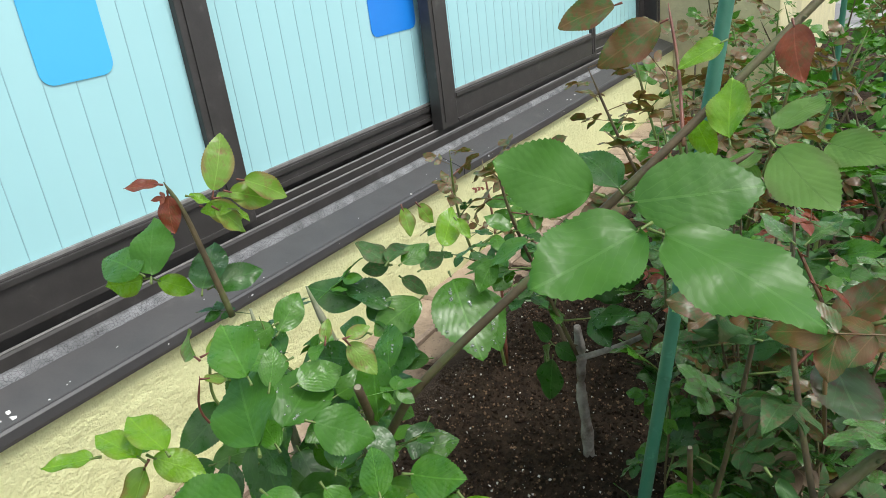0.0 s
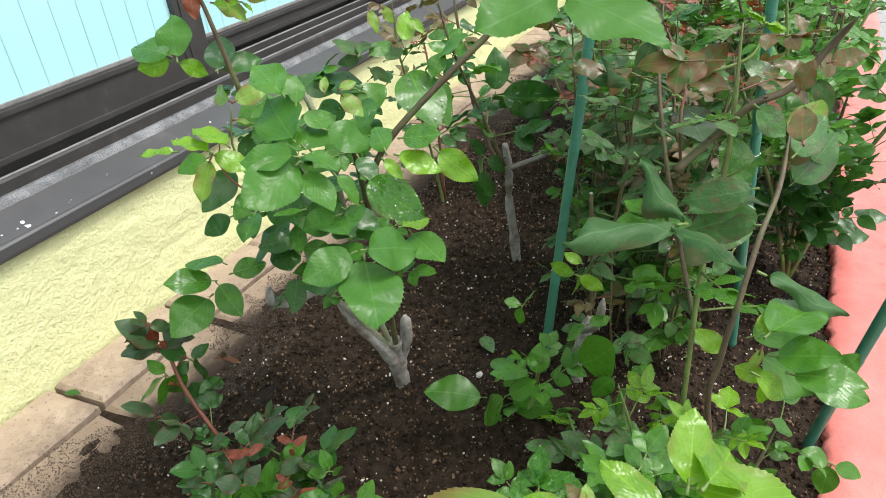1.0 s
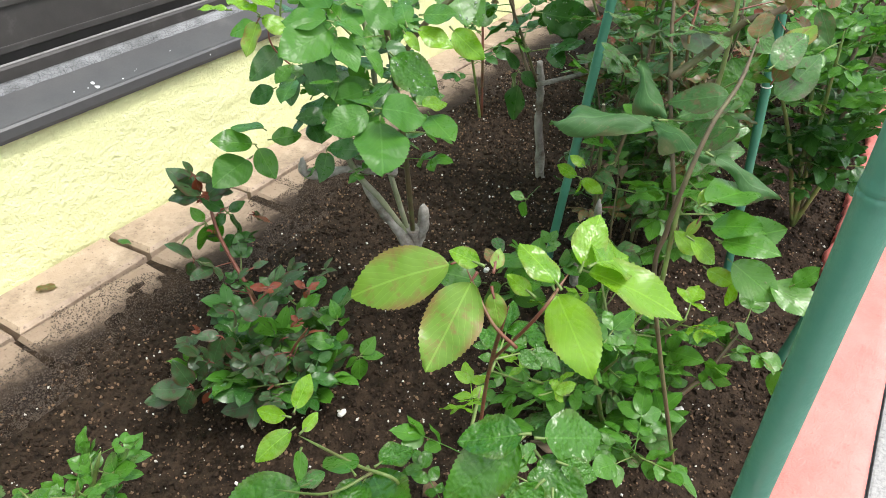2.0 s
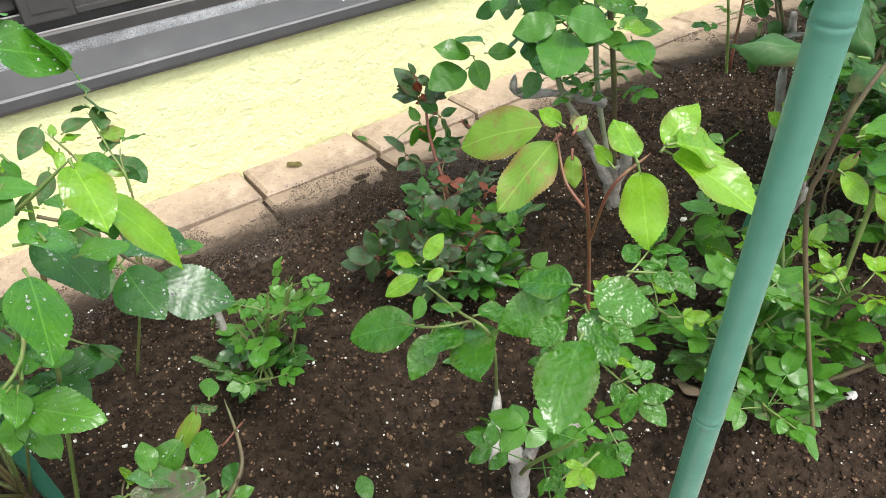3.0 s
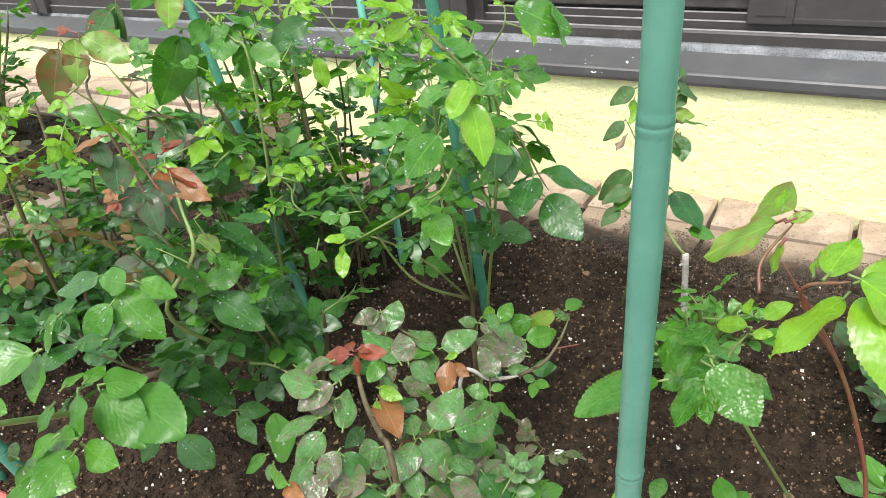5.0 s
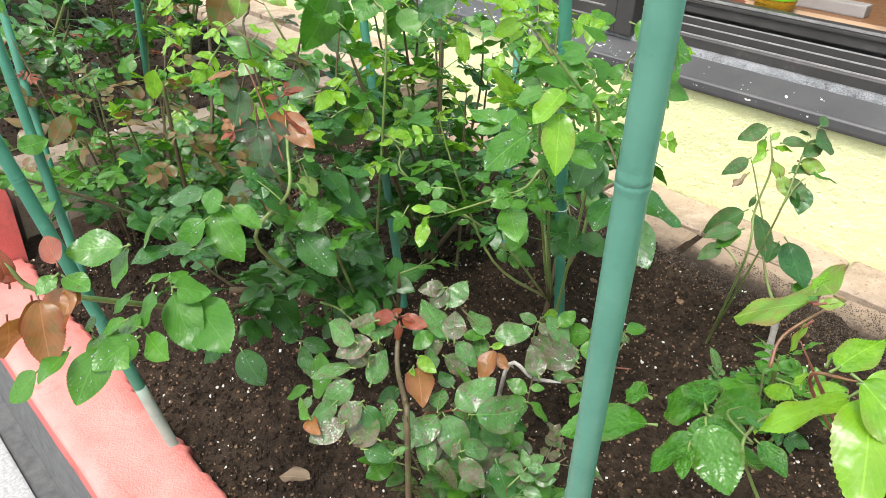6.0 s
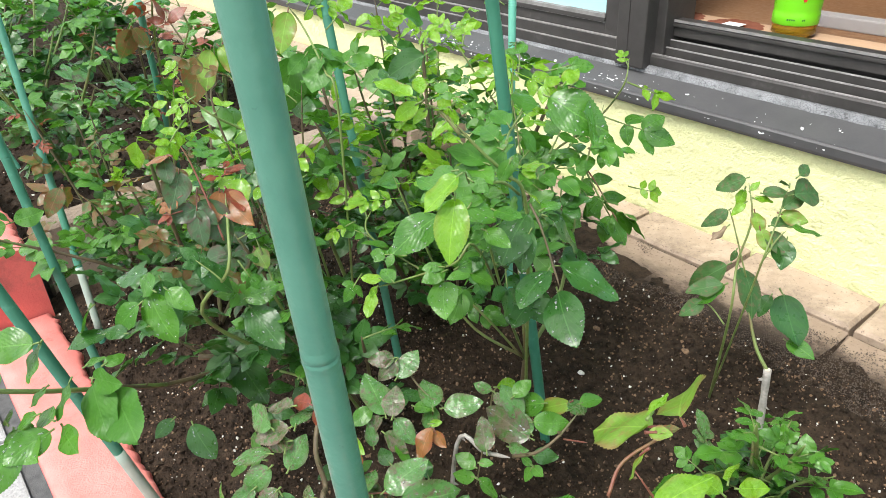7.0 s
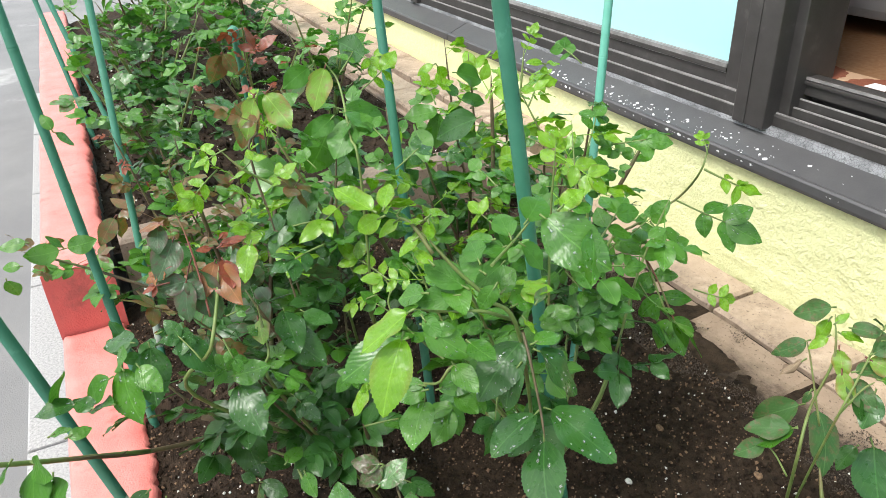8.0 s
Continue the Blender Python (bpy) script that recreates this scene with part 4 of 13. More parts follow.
STYLES = {"dark": "broad oval oval", "mid": "broad oval oval", "gloss": "oval broad oval", "young": "slim slim oval", "blush": "slim slim oval", "red": "slim slim slim", "bronze": "oval slim oval",
          "satin": "broad broad broad", "pale": "broad broad oval", "copper": "oval slim oval", "plum": "broad oval broad", "sick": "broad broad oval", "blight": "broad wilted oval", "curl": "wilted wilted oval", "roll": "rolled rolled rolled", "dry": "wilted rolled wilted"}
LEAFLETS = {k: [leaflet_mesh("leaflet_" + k, 17 * i + len(k), s, LEAF[k]) for i, s in enumerate((v + " " + v).split())] for k, v in STYLES.items()}
WET = {k: [leaflet_mesh("wet_leaflet_" + k, 31 * i + 5, s, LEAF[k], 30) for i, s in enumerate("broad oval broad oval".split())] for k in ("dark", "mid", "satin", "young", "sick", "blight", "gloss", "plum")}


PLAIN = {k: [leaflet_mesh("small_leaflet_" + k, 23 * i + 3 + len(k), s, LEAF[k], 0, 15) for i, s in enumerate((v + " " + v).split())] for k, v in STYLES.items()}
RAINY = {k: [leaflet_mesh("small_wet_leaflet_" + k, 29 * i + 5, s, LEAF[k], 18, 15) for i, s in enumerate("broad oval broad oval".split())] for k in WET}
STALKS = {}


def stalk_mesh(kind, length, thick):
    """A thin bent leaf stalk along +y; stalks of about one length share a mesh."""
    key = (kind, round(length / 0.006), round(thick / 0.0003))
    if key not in STALKS:
        k = max(key[1], 1) * 0.006
        line = [Vector((0.02 * k * math.sin(3 * t), k * t, -0.06 * k * t * t)) for t in (q / 5 for q in range(6))]
        bm = tube(line, [key[2] * 0.0003 * (1 - 0.4 * q / 5) for q in range(6)], 5)
        mesh = bpy.data.meshes.new("petiole")
        bm.to_mesh(mesh)
        bm.free()
        mesh.materials.append(M_CANE_R if kind == "r" else M_CANE_G)
        STALKS[key] = mesh
    return STALKS[key]


rand = random.Random(2024)


def rose_bush(place, label, group="rose bushes in the bed"):
    return thing("rose_bush", place, label, "rose bush", group)


SPOTS = {1: (0.12, ()), 3: (0.46, ((0.97, 0.40),)), 5: (0.60, ((0.97, 0.33), (0.58, 0.29))), 7: (0.68, ((0.97, 0.27), (0.66, 0.25), (0.35, 0.20)))}


def leaflet_places(n, long, fat):
    """Where the leaflets of a leaf sit on its stalk: each one's pose and size."""
    reach, pairs = SPOTS[n]
    k = long * reach
    spots = [(1.0, 0, long * (1 - reach))] + [(at, s, long * size) for at, size in pairs for s in (-1, 1)]
    for at, s, size in spots:
        size *= rand.uniform(0.9, 1.12) * fat
        turn = Euler((radians(rand.uniform(-26, 16)), radians(rand.uniform(-26, 26)), radians(-s * rand.uniform(48, 66) + rand.uniform(-7, 7))))
        yield Matrix.Translation((0, at * k, -0.06 * at * at * k)) @ turn.to_matrix().to_4x4(), size


WHOLE = {}


def whole_leaf(kind, wet=False):
    """A whole leaf of five leaflets in one mesh, 1 long, for bushes seen from afar."""
    key = (kind, wet and kind in WET)
    if key not in WHOLE:
        WHOLE[key] = []
        for _ in range(7):
            verts, faces, uvs, water = [], [], [], []
            for m, size in leaflet_places(rand.choice((5, 5, 7)), 1.0, 1.05):
                src = rand.choice(RAINY[kind] if key[1] else PLAIN[kind])
                k = len(verts)
                verts += [m @ (v.co * size) for v in src.vertices]
                flat = [None] * len(src.vertices)
                for loop in src.loops:
                    flat[loop.vertex_index] = tuple(src.uv_layers[0].data[loop.index].uv)
                uvs += flat
                faces += [tuple(i + k for i in p.vertices) for p in src.polygons]
                water += [p.material_index for p in src.polygons]
            k = len(verts)
            for t in range(7):
                for q in range(3):
                    verts.append(Vector((0.009 * math.cos(q * 2.1), 0.6 * t / 6, 0.009 * math.sin(q * 2.1) - 0.036 * (t / 6) ** 2)))
                    uvs.append((0.5, 0.2))
            faces += [(k + t * 3 + q, k + t * 3 + (q + 1) % 3, k + t * 3 + 3 + (q + 1) % 3, k + t * 3 + 3 + q) for t in range(6) for q in range(3)]
            mesh = bpy.data.meshes.new("leaf_" + kind)
            mesh.from_pydata(verts, [], faces)
            layer = mesh.uv_layers.new(name="UVMap")
            for loop in mesh.loops:
                layer.data[loop.index].uv = uvs[loop.vertex_index]
            mesh.materials.append(LEAF[kind])
            mesh.materials.append(M_DROP)
            for p in mesh.polygons:
                p.use_smooth = True
                p.material_index = water[p.index] if p.index < len(water) else 0
            WHOLE[key].append(mesh)
    return rand.choice(WHOLE[key])


def leaf(bush, base, tip, n, kind, up=(0, 0, 1), wet=False, fat=1.0, far=False):
    """A rose leaf of n leaflets on its stalk, from base to the last leaflet's tip, its upper side towards up."""
    base, tip = Vector(base), Vector(tip)
    y = tip - base
    long = y.length
    y.normalize()
    z = Vector(up) - y * Vector(up).dot(y)
    if z.length < 0.05:
        z = y.orthogonal()
    z.normalize()
    turn = Matrix((y.cross(z), y, z)).transposed().to_4x4()
    if far:
        ob = new("leaf", whole_leaf(kind, wet))
        ob.parent = bush
        ob.matrix_parent_inverse = bush.matrix_basis.inverted()
        ob.matrix_basis = Matrix.Translation(base) @ turn @ Matrix.Diagonal((long, long, long, 1))
        return ob
    pool = WET[kind] if wet and kind in WET else LEAFLETS[kind]
    stalk = new("leaf", stalk_mesh("r" if kind in ("red", "blush", "bronze", "copper", "plum") else "g", long * SPOTS[n][0], 0.0007 + 0.006 * long))
    stalk.parent = bush
    stalk.matrix_parent_inverse = bush.matrix_basis.inverted()
    stalk.matrix_basis = Matrix.Translation(base) @ turn
    for m, size in leaflet_places(n, long, fat):
        ob = new("leaflet", rand.choice(pool))
        ob.parent = stalk
        ob.matrix_basis = m @ Matrix.Diagonal((size, size, size, 1))
    return stalk


def cane(bush, pts, r0, r1, material, thorns=0, name="cane", cut=False, knobs=0.0):
    line = smooth_line(pts, 6)
    n = len(line) - 1
    radii = [(r0 + (r1 - r0) * i / n) * (1 + knobs * noise.noise((i * 0.9, pts[0][0] * 31, 2))) for i in range(n + 1)]
    if not cut and name == "cane":
        radii = [r * min(1.0, 0.25 + 6.0 * (n - i) / n) for i, r in enumerate(radii)]
    bm = tube(line, radii, 8)
    for _ in range(thorns):
        i = rand.randrange(1, n)
        d = (line[i + 1] - line[i - 1]).normalized() if i < n else (line[i] - line[i - 1]).normalized()
        a = rand.uniform(0, 6.28)
        side = d.orthogonal().normalized()
        out = side * math.cos(a) + d.cross(side) * math.sin(a)
        root, point = line[i] + out * radii[i] * 0.8, line[i] + out * (radii[i] + 0.0045) - d * 0.001
        ring = [bm.verts.new(root + d * 0.0022 * math.cos(q) + d.cross(out) * 0.0009 * math.sin(q)) for q in (0, 1.57, 3.14, 4.71)]
        top = bm.verts.new(point)
        for q in range(4):
            bm.faces.new((ring[q], ring[(q + 1) % 4], top))
    ob = part(name, bm, material, bush)
    if cut:
        d = (line[-1] - line[-2]).normalized()
        part("cut_end", tube([line[-1] - d * 0.0008, line[-1] + d * 0.0006], r1 * 0.72, 10), M_CUT, ob, "pale freshly cut pith")
    return line


def sprout(bush, pts, start, step, long, n, kinds, rise=(5, 50), wet=0.0, end=1.0, spin=0.0, far=False, whole=0.55):
    """Leaves set in turn round a cane from start to end of its length; the kinds go from its foot to its tip."""
    line = smooth_line(pts, 6)
    total = sum((b - a).length for a, b in zip(line, line[1:]))
    s, turn = start * total, spin or rand.uniform(0, 6.28)
    while s < total * end:
        run = 0.0
        for a, b in zip(line, line[1:]):
            if run + (b - a).length >= s:
                break
            run += (b - a).length
        at = a.lerp(b, min(1, (s - run) / max((b - a).length, 1e-6)))
        f = s / total
        el = radians(rand.uniform(*rise))
        way = Vector((math.cos(turn) * math.cos(el), math.sin(turn) * math.cos(el), math.sin(el)))
        size = long * rand.uniform(0.75, 1.2) * (1.0 if f < 0.75 else 0.8)
        kind = kinds[min(len(kinds) - 1, int(len(kinds) * (f - start) / max(1e-6, end - start)))]
        if kind == "red":
            size *= 0.62
        tilt = Vector((math.cos(turn) * -0.35 + rand.uniform(-0.75, 0.75), math.sin(turn) * -0.35 + rand.uniform(-0.75, 0.75), 1.0))
        tip = at + way * size
        tip.z = max(tip.z, 0.012)
        leaf(bush, at, tip, n if rand.random() < 0.7 else max(3, n - 2), kind, tilt, rand.random() < wet, 1.08, far or rand.random() < whole)
        turn += 2.4 + rand.uniform(-0.4, 0.4)
        s += step * rand.uniform(0.75, 1.3)


# ---- the rose bushes, one by one ----

b = rose_bush((0.394, -0.432, 0), "tall rose bush with mid green leaves and a grey knobby trunk")
pts = [(0.394, -0.432, -0.030), (0.392, -0.432, 0.030), (0.384, -0.437, 0.075)]
cane(b, pts, 0.0105, 0.008, M_BARK, knobs=0.5, name="trunk")
pts = [(0.392, -0.434, 0.035), (0.397, -0.445, 0.070), (0.391, -0.453, 0.112)]
cane(b, pts, 0.0065, 0.0085, M_BARK, knobs=0.5)
pts = [(0.394, -0.432, 0.000), (0.380, -0.430, 0.051), (0.358, -0.413, 0.106), (0.341, -0.395, 0.153)]
cane(b, pts, 0.0095, 0.006, M_BARK, knobs=0.5)
pts = [(0.386, -0.434, 0.050), (0.350, -0.415, 0.130), (0.315, -0.400, 0.200), (0.305, -0.390, 0.330), (0.300, -0.385, 0.420)]
cane(b, pts, 0.0043, 0.0036, M_CANE_P, thorns=4)
sprout(b, pts, 0.40, 0.0150, 0.060, 5, ("mid", "dark",), rise=(-20,30))
pts = [(0.370, -0.427, 0.165), (0.320, -0.400, 0.185), (0.265, -0.378, 0.197), (0.262, -0.376, 0.220)]
cane(b, pts, 0.006, 0.0055, M_BARK, knobs=0.5)
pts = [(0.385, -0.430, 0.060), (0.360, -0.420, 0.200), (0.350, -0.420, 0.340), (0.345, -0.400, 0.420)]
cane(b, pts, 0.0036, 0.0032, M_CANE_P, thorns=3)
sprout(b, pts, 0.40, 0.0150, 0.060, 5, ("mid", "dark", "mid",), rise=(-25,30))
pts = [(0.385, -0.437, 0.060), (0.350, -0.460, 0.200), (0.300, -0.490, 0.330), (0.272, -0.505, 0.399)]
cane(b, pts, 0.0036, 0.0030, M_CANE_B, thorns=3, cut=True)
sprout(b, pts, 0.35, 0.0150, 0.058, 5, ("mid", "mid",), rise=(-10,30))
pts = [(0.305, -0.490, 0.330), (0.318, -0.525, 0.383), (0.394, -0.602, 0.462), (0.440, -0.649, 0.510), (0.510, -0.715, 0.580), (0.570, -0.770, 0.640)]
cane(b, pts, 0.0032, 0.0027, M_CANE_B, thorns=7)
pts = [(0.287, -0.380, 0.420), (0.281, -0.375, 0.470), (0.276, -0.372, 0.504), (0.270, -0.368, 0.527)]
cane(b, pts, 0.0026, 0.0014, M_CANE_B)
leaf(b, (0.270, -0.367, 0.525), (0.252, -0.353, 0.532), 1, "red", (-0.39, -0.63, 0.67))
leaf(b, (0.271, -0.368, 0.521), (0.268, -0.366, 0.491), 1, "red", (-0.39, -0.61, 0.69))
leaf(b, (0.274, -0.370, 0.515), (0.262, -0.361, 0.518), 3, "red", (-0.39, -0.62, 0.68))
leaf(b, (0.292, -0.384, 0.509), (0.307, -0.395, 0.552), 1, "blush", (0.02, -0.65, 0.76), False, 1.03)
leaf(b, (0.292, -0.384, 0.509), (0.312, -0.399, 0.509), 1, "blush", (-0.58, -0.27, 0.77), False, 1.03)
leaf(b, (0.299, -0.389, 0.513), (0.322, -0.407, 0.498), 1, "blush", (-0.91, -0.10, 0.41), False, 1.03)
leaf(b, (0.307, -0.395, 0.519), (0.338, -0.419, 0.506), 1, "blush", (-0.57, -0.52, 0.64), False, 1.03)
leaf(b, (0.291, -0.383, 0.504), (0.308, -0.396, 0.484), 1, "blush", (0.00, -0.78, 0.63), False, 1.03)
leaf(b, (0.279, -0.374, 0.515), (0.293, -0.385, 0.509), 1, "young", (-0.27, -0.77, 0.58), False, 1.03)
leaf(b, (0.303, -0.393, 0.498), (0.288, -0.377, 0.504), 1, "young", (-0.72, -0.36, 0.59), False, 1.03)
leaf(b, (0.303, -0.393, 0.498), (0.307, -0.398, 0.488), 1, "young", (-0.32, -0.52, 0.79), False, 1.03)
pts = [(0.256, -0.417, 0.353), (0.242, -0.399, 0.382), (0.246, -0.405, 0.425)]
cane(b, pts, 0.0013, 0.0009, M_CANE_G)
pts = [(0.313, -0.431, 0.271), (0.263, -0.390, 0.327), (0.245, -0.375, 0.360), (0.249, -0.378, 0.391)]
cane(b, pts, 0.0012, 0.0008, M_CANE_R)
pts = [(0.332, -0.447, 0.310), (0.312, -0.430, 0.354), (0.292, -0.414, 0.387), (0.287, -0.409, 0.425)]
cane(b, pts, 0.0013, 0.0008, M_CANE_G)
leaf(b, (0.376, -0.632, 0.500), (0.336, -0.584, 0.537), 1, "satin", (-0.64, -0.31, 0.71), fat=0.97)
leaf(b, (0.398, -0.636, 0.494), (0.417, -0.604, 0.522), 1, "dark", (-0.66, -0.26, 0.70))
leaf(b, (0.362, -0.665, 0.492), (0.291, -0.626, 0.476), 1, "satin", (-0.60, -0.25, 0.76), fat=0.97)
leaf(b, (0.377, -0.640, 0.495), (0.374, -0.719, 0.519), 1, "satin", (-0.67, -0.18, 0.72), fat=1.01)
leaf(b, (0.360, -0.663, 0.489), (0.321, -0.752, 0.486), 1, "satin", (-0.64, -0.13, 0.76), fat=0.99)
leaf(b, (0.431, -0.691, 0.517), (0.458, -0.678, 0.556), 1, "young", (-0.73, -0.15, 0.67))
leaf(b, (0.437, -0.714, 0.523), (0.466, -0.725, 0.552), 1, "pale", (-0.74, -0.10, 0.67), fat=1.10)
leaf(b, (0.436, -0.712, 0.520), (0.390, -0.754, 0.495), 1, "pale", (-0.70, -0.08, 0.71), fat=0.97)
leaf(b, (0.439, -0.739, 0.520), (0.419, -0.772, 0.515), 1, "pale", (-0.72, -0.04, 0.70), fat=1.01)
leaf(b, (0.444, -0.710, 0.511), (0.438, -0.685, 0.506), 1, "pale", (-0.70, -0.13, 0.70))
leaf(b, (0.441, -0.701, 0.508), (0.434, -0.700, 0.484), 1, "pale", (-0.69, -0.12, 0.71))
leaf(b, (0.450, -0.718, 0.587), (0.427, -0.730, 0.560), 1, "red", (-0.77, -0.09, 0.63))
leaf(b, (0.479, -0.657, 0.525), (0.474, -0.669, 0.497), 1, "young", (-0.71, -0.17, 0.69))
leaf(b, (0.491, -0.675, 0.571), (0.465, -0.655, 0.564), 1, "young", (-0.75, -0.18, 0.63))
leaf(b, (0.484, -0.639, 0.587), (0.458, -0.599, 0.569), 1, "bronze", (-0.74, -0.25, 0.62))
leaf(b, (0.476, -0.611, 0.600), (0.460, -0.572, 0.591), 1, "bronze", (-0.74, -0.30, 0.60))
pts = [(0.380, -0.654, 0.488), (0.412, -0.677, 0.499), (0.433, -0.704, 0.514)]
cane(b, pts, 0.0022, 0.0018, M_CANE_B)
pts = [(0.444, -0.660, 0.513), (0.482, -0.646, 0.555), (0.504, -0.633, 0.595)]
cane(b, pts, 0.0014, 0.0010, M_CANE_R)
leaf(b, (0.251, -0.350, 0.458), (0.283, -0.325, 0.500), 1, "satin", (-0.47, -0.54, 0.70), False, 1.05)
leaf(b, (0.251, -0.346, 0.463), (0.248, -0.301, 0.481), 1, "mid", (-0.68, -0.32, 0.66), False, 1.03)
leaf(b, (0.256, -0.342, 0.459), (0.235, -0.308, 0.454), 1, "young", (-0.74, -0.36, 0.57), False, 1.03)
leaf(b, (0.261, -0.337, 0.456), (0.276, -0.359, 0.441), 1, "young", (-0.45, -0.68, 0.59), False, 1.08)
leaf(b, (0.271, -0.374, 0.443), (0.303, -0.349, 0.472), 1, "dark", (-0.60, -0.16, 0.78), False, 1.08)
leaf(b, (0.283, -0.365, 0.441), (0.311, -0.390, 0.452), 1, "dark", (-0.54, -0.24, 0.81), False, 1.08)
leaf(b, (0.299, -0.359, 0.499), (0.315, -0.387, 0.492), 1, "blush", (-0.32, -0.41, 0.85), False, 1.03)
leaf(b, (0.211, -0.442, 0.440), (0.214, -0.405, 0.449), 1, "blush", (-0.74, -0.10, 0.66), False, 1.00)
leaf(b, (0.217, -0.434, 0.437), (0.242, -0.451, 0.445), 1, "blush", (-0.58, -0.56, 0.59), False, 1.03)
leaf(b, (0.212, -0.435, 0.425), (0.229, -0.446, 0.420), 1, "blush", (-0.17, -0.60, 0.78), False, 1.00)
leaf(b, (0.187, -0.516, 0.456), (0.202, -0.483, 0.481), 1, "mid", (-0.32, -0.49, 0.81), False, 1.03)
leaf(b, (0.195, -0.517, 0.446), (0.210, -0.512, 0.468), 1, "mid", (-0.61, -0.58, 0.53), False, 0.96)
leaf(b, (0.252, -0.466, 0.426), (0.223, -0.449, 0.425), 1, "mid", (-0.32, -0.50, 0.81), False, 1.00)
leaf(b, (0.144, -0.476, 0.427), (0.139, -0.446, 0.443), 1, "young", (-0.40, -0.47, 0.79), False, 1.03)
leaf(b, (0.150, -0.488, 0.430), (0.158, -0.456, 0.442), 1, "young", (-0.26, -0.30, 0.92), False, 1.03)
leaf(b, (0.151, -0.465, 0.423), (0.158, -0.497, 0.414), 1, "young", (-0.35, -0.34, 0.87), False, 1.00)
leaf(b, (0.134, -0.455, 0.431), (0.111, -0.437, 0.435), 1, "young", (-0.22, -0.48, 0.85), False, 1.00)
leaf(b, (0.150, -0.468, 0.422), (0.124, -0.468, 0.401), 1, "blush", (-0.59, -0.36, 0.72), False, 1.10)
leaf(b, (0.189, -0.424, 0.401), (0.170, -0.402, 0.393), 1, "mid", (-0.70, -0.39, 0.60), False, 1.00)
leaf(b, (0.286, -0.353, 0.342), (0.241, -0.343, 0.328), 1, "dark", (-0.33, -0.20, 0.92), False, 1.08)
leaf(b, (0.144, -0.555, 0.431), (0.119, -0.522, 0.447), 1, "satin", (-0.13, -0.52, 0.84), False, 0.96)
leaf(b, (0.149, -0.550, 0.426), (0.100, -0.535, 0.410), 1, "satin", (-0.39, -0.35, 0.85), False, 1.08)
leaf(b, (0.170, -0.531, 0.429), (0.207, -0.484, 0.439), 1, "satin", (-0.20, -0.04, 0.98), False, 1.03)
leaf(b, (0.188, -0.524, 0.416), (0.192, -0.508, 0.431), 1, "mid", (-0.26, -0.62, 0.74), False, 1.00)
leaf(b, (0.152, -0.550, 0.430), (0.147, -0.578, 0.429), 1, "mid", (-0.32, 0.00, 0.95), False, 1.05)
leaf(b, (0.241, -0.479, 0.411), (0.278, -0.498, 0.426), 1, "mid", (-0.52, -0.41, 0.75), False, 0.91)
leaf(b, (0.264, -0.492, 0.431), (0.274, -0.489, 0.445), 1, "blush", (-0.72, -0.37, 0.59), False, 0.93)
leaf(b, (0.272, -0.500, 0.433), (0.288, -0.512, 0.435), 1, "blush", (-0.53, -0.54, 0.65), False, 1.00)
leaf(b, (0.276, -0.498, 0.430), (0.276, -0.519, 0.413), 1, "blush", (-0.61, -0.49, 0.63), False, 1.00)
leaf(b, (0.377, -0.435, 0.398), (0.345, -0.402, 0.423), 1, "dark", (-0.13, -0.68, 0.73), False, 1.03)
leaf(b, (0.383, -0.423, 0.396), (0.371, -0.478, 0.386), 1, "dark", (-0.39, -0.08, 0.92), True, 1.03)
leaf(b, (0.385, -0.454, 0.427), (0.384, -0.424, 0.448), 1, "curl", (-0.15, -0.59, 0.79), False, 1.00)
leaf(b, (0.379, -0.453, 0.429), (0.410, -0.454, 0.446), 1, "curl", (-0.49, -0.07, 0.87), False, 1.00)
leaf(b, (0.391, -0.451, 0.425), (0.374, -0.432, 0.425), 1, "curl", (-0.60, -0.55, 0.58), False, 1.00)
leaf(b, (0.393, -0.454, 0.415), (0.393, -0.476, 0.404), 1, "curl", (-0.57, -0.36, 0.74), False, 1.00)
leaf(b, (0.393, -0.473, 0.421), (0.421, -0.485, 0.429), 1, "curl", (-0.49, -0.62, 0.61), False, 1.00)
leaf(b, (0.387, -0.460, 0.427), (0.413, -0.469, 0.437), 1, "mid", (-0.46, -0.29, 0.84), False, 1.05)
leaf(b, (0.429, -0.477, 0.406), (0.388, -0.526, 0.371), 1, "mid", (-0.29, -0.39, 0.87), True, 1.10)
leaf(b, (0.427, -0.501, 0.402), (0.405, -0.537, 0.367), 1, "mid", (-0.24, -0.60, 0.77), True, 1.08)
leaf(b, (0.449, -0.546, 0.434), (0.426, -0.518, 0.432), 1, "mid", (-0.22, -0.10, 0.97), False, 1.03)
leaf(b, (0.437, -0.519, 0.422), (0.412, -0.515, 0.404), 1, "mid", (-0.55, -0.49, 0.67), False, 1.03)
leaf(b, (0.403, -0.491, 0.436), (0.432, -0.484, 0.460), 1, "young", (-0.32, -0.72, 0.61), False, 1.00)
leaf(b, (0.409, -0.454, 0.469), (0.400, -0.468, 0.448), 1, "blush", (-0.56, -0.55, 0.62), False, 1.00)
leaf(b, (0.412, -0.466, 0.471), (0.415, -0.482, 0.454), 1, "blush", (-0.61, -0.61, 0.51), False, 1.00)
leaf(b, (0.425, -0.491, 0.456), (0.423, -0.506, 0.441), 1, "young", (-0.69, -0.46, 0.56), False, 1.00)
leaf(b, (0.204, -0.529, 0.427), (0.220, -0.560, 0.417), 1, "satin", (-0.19, -0.41, 0.89), False, 1.08)
